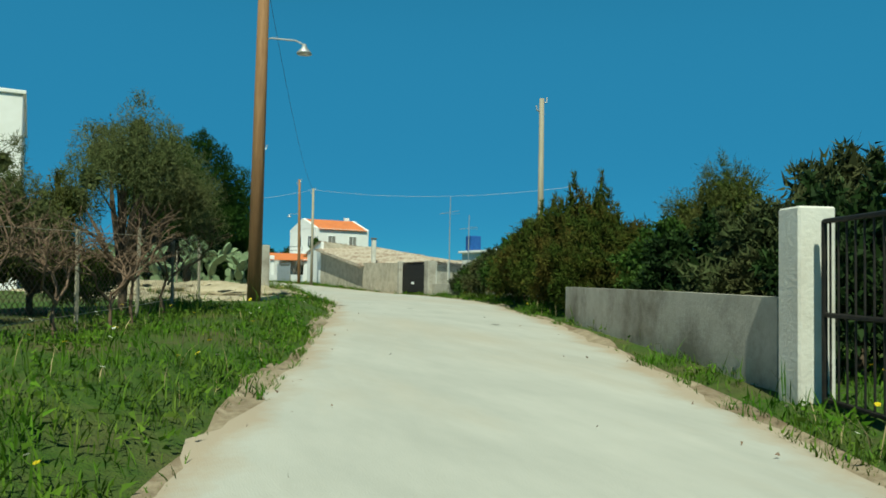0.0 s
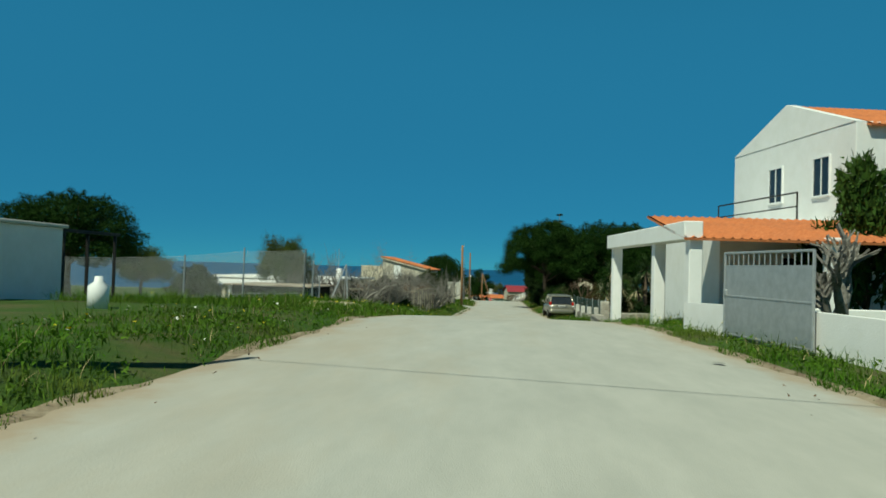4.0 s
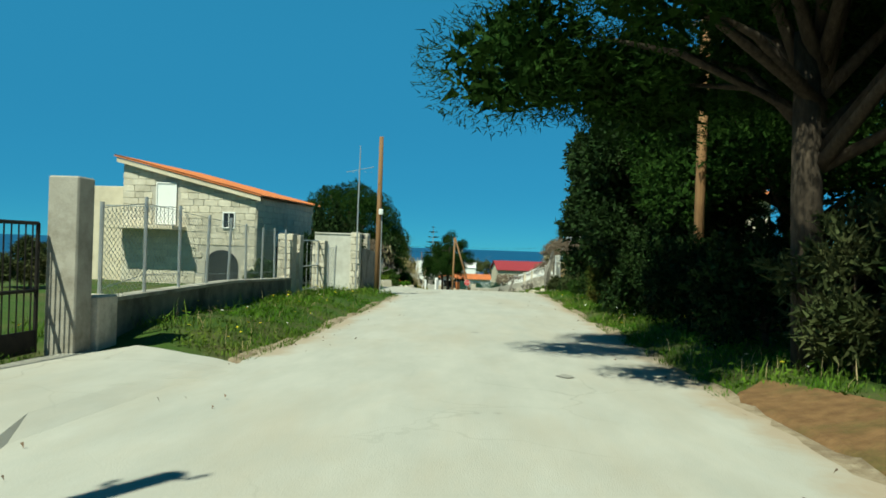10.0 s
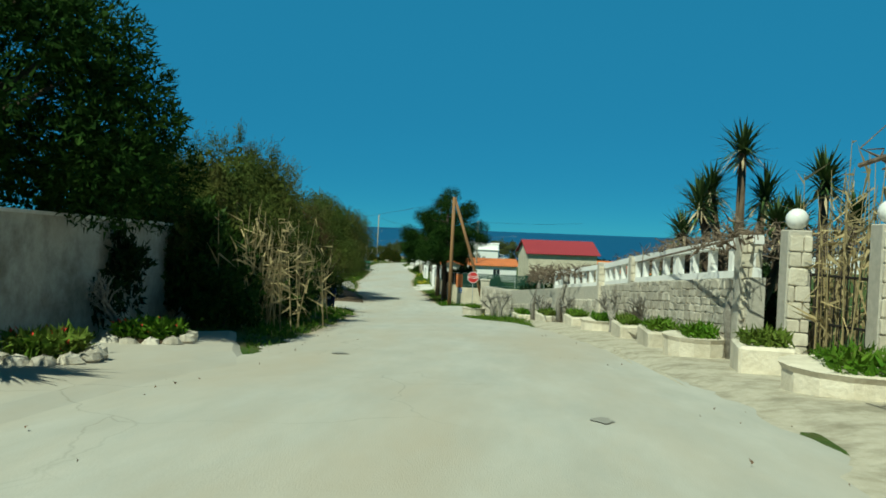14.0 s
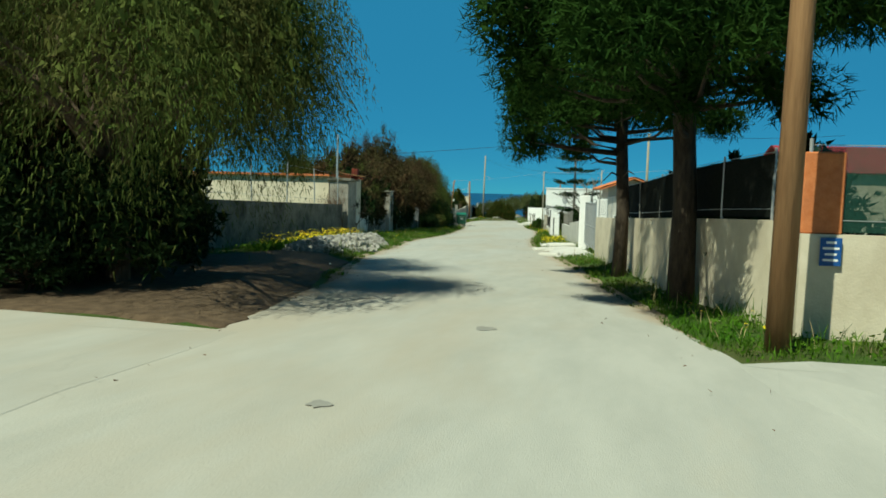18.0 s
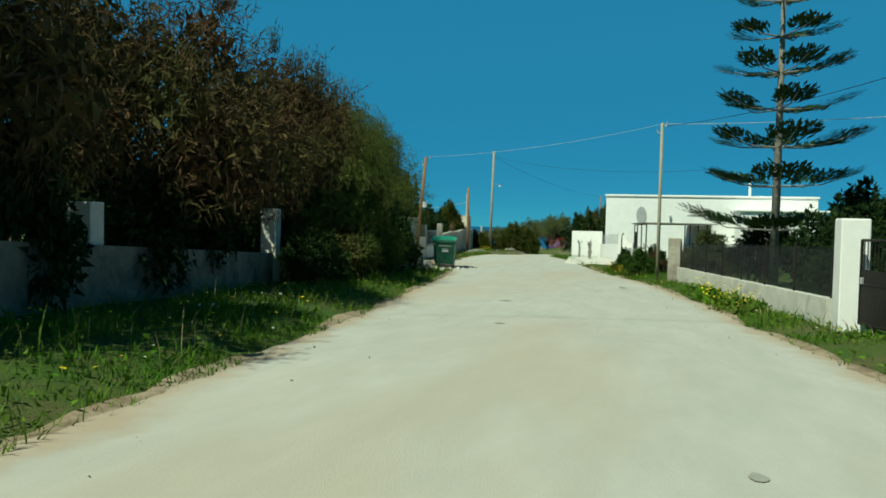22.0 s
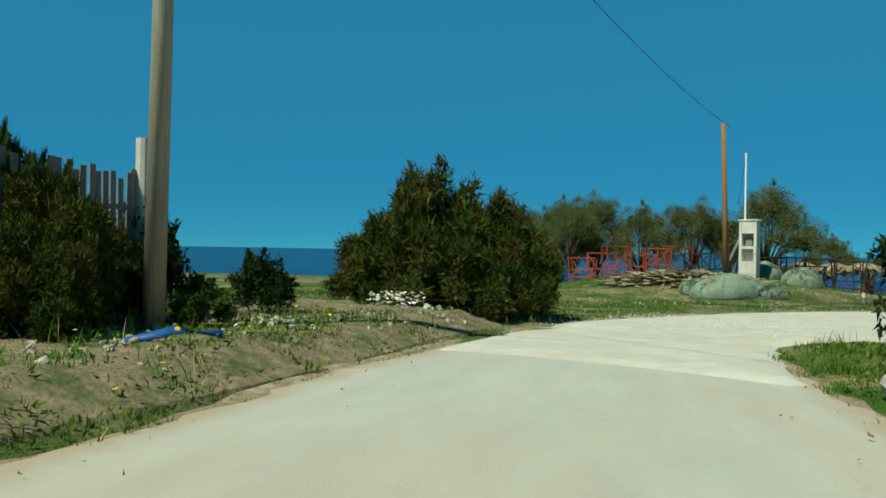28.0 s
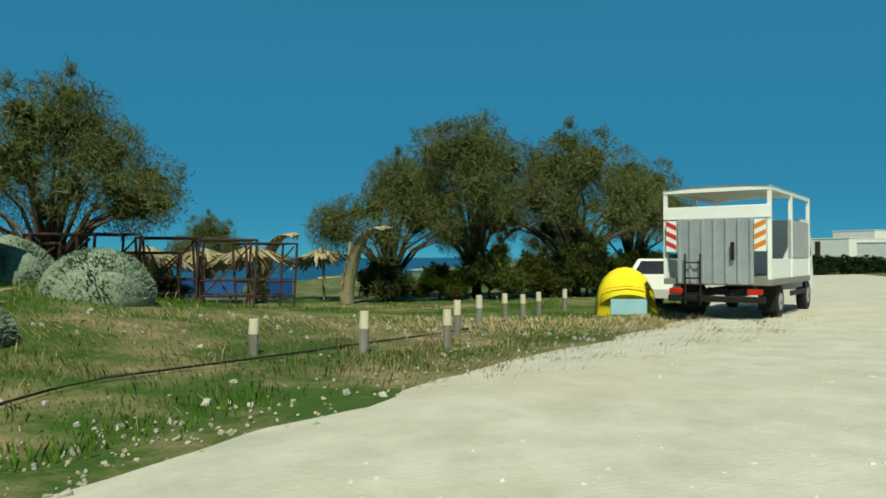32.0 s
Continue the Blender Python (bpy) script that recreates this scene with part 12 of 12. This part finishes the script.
grass("tall_grass", "dense tall weeds at the crossing", area_points(CORNER, 16000, 42, 1.2), 0.26, 0.02, 42, M_GRASS, 0.9)
grass("dry_grass", "dry straw at the crossing", area_points(CORNER, 1500, 43, 1.0), 0.3, 0.014, 43, M_REED, 0.9)
grass("verge_grass", "short green grass before the garden wall", area_points(VERGE, 14000, 44), 0.12, 0.02, 44, M_GRASS, 0.8)
grass("tall_grass", "dense tall weeds before the garden wall", area_points(VERGE, 6000, 45, 1.4), 0.3, 0.02, 45, M_GRASS, 0.9)
weeds = verge_points(14000, 14, 72, 89, 7.5, 0.2, 0.8, (0,), 0.8)
grass("tall_grass", "thick tall grass and weeds on a plot corner", weeds, 0.24, 0.016, 14, M_GRASS, 1.0)
grass("dry_grass", "dry straw-coloured grass on the verges", verge_points(6500, 4, -4, 362, 3.2, 0.25, 1.2), 0.26, 0.012, 4, M_REED, 0.7)


def weed_leaves(name, label, pts, size, seed, material):
    rng = np.random.default_rng(seed)
    k = np.repeat(pts, 9, 0) + rng.normal(0, 0.09, (len(pts) * 9, 3)) * np.array([1, 1, 0.0]) + np.array([0, 0, 1.0]) * rng.uniform(0, 0.16, (len(pts) * 9, 1))
    ob = part(name, quads_mesh(name, leaf_cards(k, size, 0.5, -0.5, seed), 3), material)
    return tagged(ob, label, "weeds", "", "stuff")


weed_leaves("verge_weeds", "leafy green weeds along the road edge", verge_points(13000, 5, -4, 362, 3.6, 0.25, 1.0, (0, 1), 1.3), 0.07, 5, M_GRASS)


def flowers(name, label, pts, size, lift, seed, material):
    """Small open flowers: two crossed petals pairs each, held above the grass."""
    rng = np.random.default_rng(seed)
    v = []
    for p in pts:
        c = p + np.array([0, 0, lift * rng.uniform(0.5, 1.3)])
        s = size * rng.uniform(0.7, 1.3)
        a = rng.uniform(0, 3.14)
        tx, ty = rng.normal(0, .3, 2)
        for q in (a, a + 0.785):
            for j in range(4):
                b = q + j * math.pi / 2
                v.append(c + s * np.array([math.cos(b), math.sin(b), tx * math.cos(b) + ty * math.sin(b)]))
    ob = part(name, quads_mesh(name, np.array(v)), material)
    return tagged(ob, label, "flowers", "", "stuff")


flowers("yellow_flowers", "small yellow flowers in the verge grass", verge_points(1700, 6, -4, 362, 3.0, 0.4, 1.0), 0.026, 0.24, 6, M_YELLOW)
flowers("white_daisies", "small white daisies in the verge grass", verge_points(1500, 7, -4, 362, 3.0, 0.3, 1.0), 0.022, 0.22, 7, M_WPETAL)
flowers("red_poppies", "red poppies in the verge grass", verge_points(60, 8, 108, 128, 2.4, 0.5, 1.0, (1,)), 0.04, 0.32, 8, M_REDPETAL)


def patch_points(cx, cy, rx, ry, n, seed):
    rng = np.random.default_rng(seed)
    a, q = rng.uniform(0, 6.283, n), np.sqrt(rng.random(n))
    return np.array([(cx + rx * u * math.cos(b), cy + ry * u * math.sin(b), ground_z(cx + rx * u * math.cos(b), cy + ry * u * math.sin(b))) for u, b in zip(q, a)])


weed_leaves("plot_weeds", "dark leafy weeds below the fig trees", area_points([(-12, 97.5), (6.6, 97.6), (6.6, 104), (-12, 104)], 2600, 46, 1.0), 0.12, 46, M_DARKSHADELEAF)
weed_leaves("plot_weeds", "leafy weeds on the corner plot", area_points(NEAR_CORNER, 3000, 63, 1.2), 0.1, 63, M_GRASS)
flowers("yellow_flowers", "yellow flowers on the corner plot", area_points(NEAR_CORNER, 260, 64, 1.0), 0.03, 0.34, 64, M_YELLOW)
weed_leaves("plot_weeds", "leafy weeds before the garden wall", area_points(VERGE, 700, 47, 1.2), 0.11, 47, M_GRASS)

# yellow sorrel behind the rubble and at the forecourt
for k, (x, y, rx, ry, n) in enumerate([(-4.4, 240.0, 0.5, 3.0, 380), (-5.3, 244.5, 0.6, 2.6, 420), (-5.9, 248, 0.6, 2.2, 260), (2.6, 256.5, 0.6, 2.5, 260), (1.9, 261, 0.5, 3.0, 160), (-1.6, 292, 0.7, 5.0, 260), (-4.8, 308.5, 0.7, 2.0, 300), (-4.6, 305.6, 0.6, 1.2, 160), (-19.8, 350, 0.6, 1.6, 120)]):
    p = patch_points(x, y, rx, ry, n, 60 + k)
    flowers("yellow_flowers", "thick patch of yellow flowers", p, 0.03, 0.4, 70 + k, M_YELLOW)
    weed_leaves("flower_leaves", "green leaves below yellow flowers", patch_points(x, y, rx, ry, n // 2, 80 + k), 0.16, 80 + k, M_GRASS)

# the shore turf
rng = np.random.default_rng(17)
turf = []
while len(turf) < 180000:
    x, y = rng.uniform(-34, 12), rng.uniform(352, 398)
    on_track = in_poly(x, y, [a for a, b in TRACK] + [b for a, b in TRACK[::-1]])
    if on_track or (y < 363 and road_l(y) - 0.1 < x < road_r(y) + 0.1):
        continue
    if noise.noise((x * 0.4, y * 0.4, 2)) < rng.normal(0.08 if x > -6 else -0.26, 0.14):
        continue
    if in_poly(x, y, SANDY) and noise.noise((x * 1.1, y * 1.1, 3)) < rng.normal(-0.12, 0.12):
        continue
    turf.append((x, y, ground_z(x, y) - 0.01))
grass("shore_turf", "patchy short turf on the sandy shore", np.array(turf), 0.085, 0.018, 21, M_GRASS)
dry = np.array(turf)[::24] + np.array([0.35, 0.2, 0])
grass("shore_dry_grass", "dry tufts on the sandy shore", dry, 0.15, 0.014, 22, M_REED, 0.8)
rubble("shore_stones", "small pale stones strewn on the shore turf", [(-6, 381.5, 6, 2.5), (-16, 374, 4, 4), (2, 387.5, 6, 3.0), (-1, 386.5, 6, 3.0), (-24, 372, 6, 6), (-13, 383, 5, 4)], 900, 0.05, 33)
rubble("road_grit", "loose stones at the edge of the gravel track", [(-11.5, 371.2, 3.0, 2.6), (-4, 376.0, 5, 3.0), (5, 379.5, 6, 4), (-13, 366.2, 2.5, 3.0), (-3, 373, 7, 4), (7, 376, 8, 4)], 5200, 0.024, 34, M_LIGHTCONC, lift=0.06)
rubble("road_grit", "white gravel thrown up along the track's edge", [((a[0][0] * (1 - u) + b[0][0] * u), (a[0][1] * (1 - u) + b[0][1] * u), 1.0, 0.8) for a, b in zip(TRACK[:10], TRACK[1:11]) for u in (0.0, 0.25, 0.5, 0.75)], 1900, 0.026, 36, M_STONE)
flowers("white_daisies", "clump of white daisies on the sandy shore", patch_points(-19.6, 364.5, 0.7, 0.5, 160, 51), 0.04, 0.3, 51, M_WPETAL)
rubble("shore_stones", "pale stones and clods on the bare sandy verge", [(-20.2, 356, 1.6, 4.0), (-19.2, 362, 1.6, 4.0)], 260, 0.06, 52, M_STONE, lift=0.03)
rubble("sand_stones", "small stones and clods on the sandy plot", [(2.6, 22.5, 3.4, 3.2), (3.0, 27.5, 3.0, 4.0)], 260, 0.09, 35, M_SAND)
grass("dry_grass", "dry tufts on the sandy plot", patch_points(2.6, 24.5, 3.4, 5.0, 1400, 36), 0.2, 0.014, 36, M_REED, 0.9)
grass("verge_grass", "fresh green tufts on the sandy plot", patch_points(2.8, 24.5, 3.6, 5.6, 1600, 37), 0.13, 0.02, 37, M_GRASS, 0.7)


flowers("white_daisies", "white daisies in the lush verge", verge_points(420, 97, 28, 46, 2.6, 0.3, 1.0, (0,), 0.3), 0.03, 0.26, 97, M_WPETAL)
grass("tall_grass", "lush tall grass on the verge", verge_points(6000, 98, 26, 47, 2.8, 0.1, 1.0, (0,), 0.5), 0.22, 0.026, 98, M_GRASS, 0.9)
# wear of the road: tar patches and dead leaves
rnd = random.Random(91)
M_TAR = mat("old_tar", (0.26, 0.25, 0.225), (0.33, 0.32, 0.285), 6.0, 0.9)
for k in range(46):
    y = 4 + k * 7.7 + rnd.uniform(-3, 3)
    l, r = road_l(y) + 0.6, road_r(y) - 0.6
    x = rnd.uniform(l, r)
    q = rnd.uniform(0.07, 0.18)
    m = Mesh()
    m.v = [(x, y, gz(y) + 0.047)]
    for i in range(12):
        a = i * math.pi / 6
        e = q * rnd.uniform(0.55, 1.1)
        px, py = x + e * math.cos(a), y + e * 1.3 * math.sin(a)
        m.v.append((px, py, gz(py) + 0.0445))
    m.f = [(0, 1 + i, 1 + (i + 1) % 12) for i in range(12)]
    solo("road_patch", m, M_TAR, "small dark worn patch in the pale asphalt", "patch", kind="structure")
litter = []
for k in range(900):
    y = rnd.uniform(0, 360)
    side = rnd.random() < 0.5
    d = abs(rnd.gauss(0, 0.7))
    x = road_l(y) + d if side else road_r(y) - d
    litter.append((x, y, gz(y) + 0.05))
ob = part("leaf_litter", quads_mesh("leaf_litter", leaf_cards(np.array(litter), 0.04, 0.5, 0.0, 92, None, 1.0) * np.array([1, 1, 1.0]), 3), M_BROWNTWIG)
tagged(ob, "dry brown leaves and twigs along the road edges", "leaf litter", "", "stuff")
grass("shore_dry_grass", "dry brown tufts on the sandy shore", patch_points(0.5, 385.6, 8.5, 3.4, 9000, 41), 0.09, 0.016, 41, M_REED, 1.1)
grass("shore_dry_grass", "dry brown twigs on the sandy shore", patch_points(-2.0, 385.0, 9.0, 3.6, 5000, 42), 0.12, 0.012, 42, M_BROWNTWIG, 1.3)
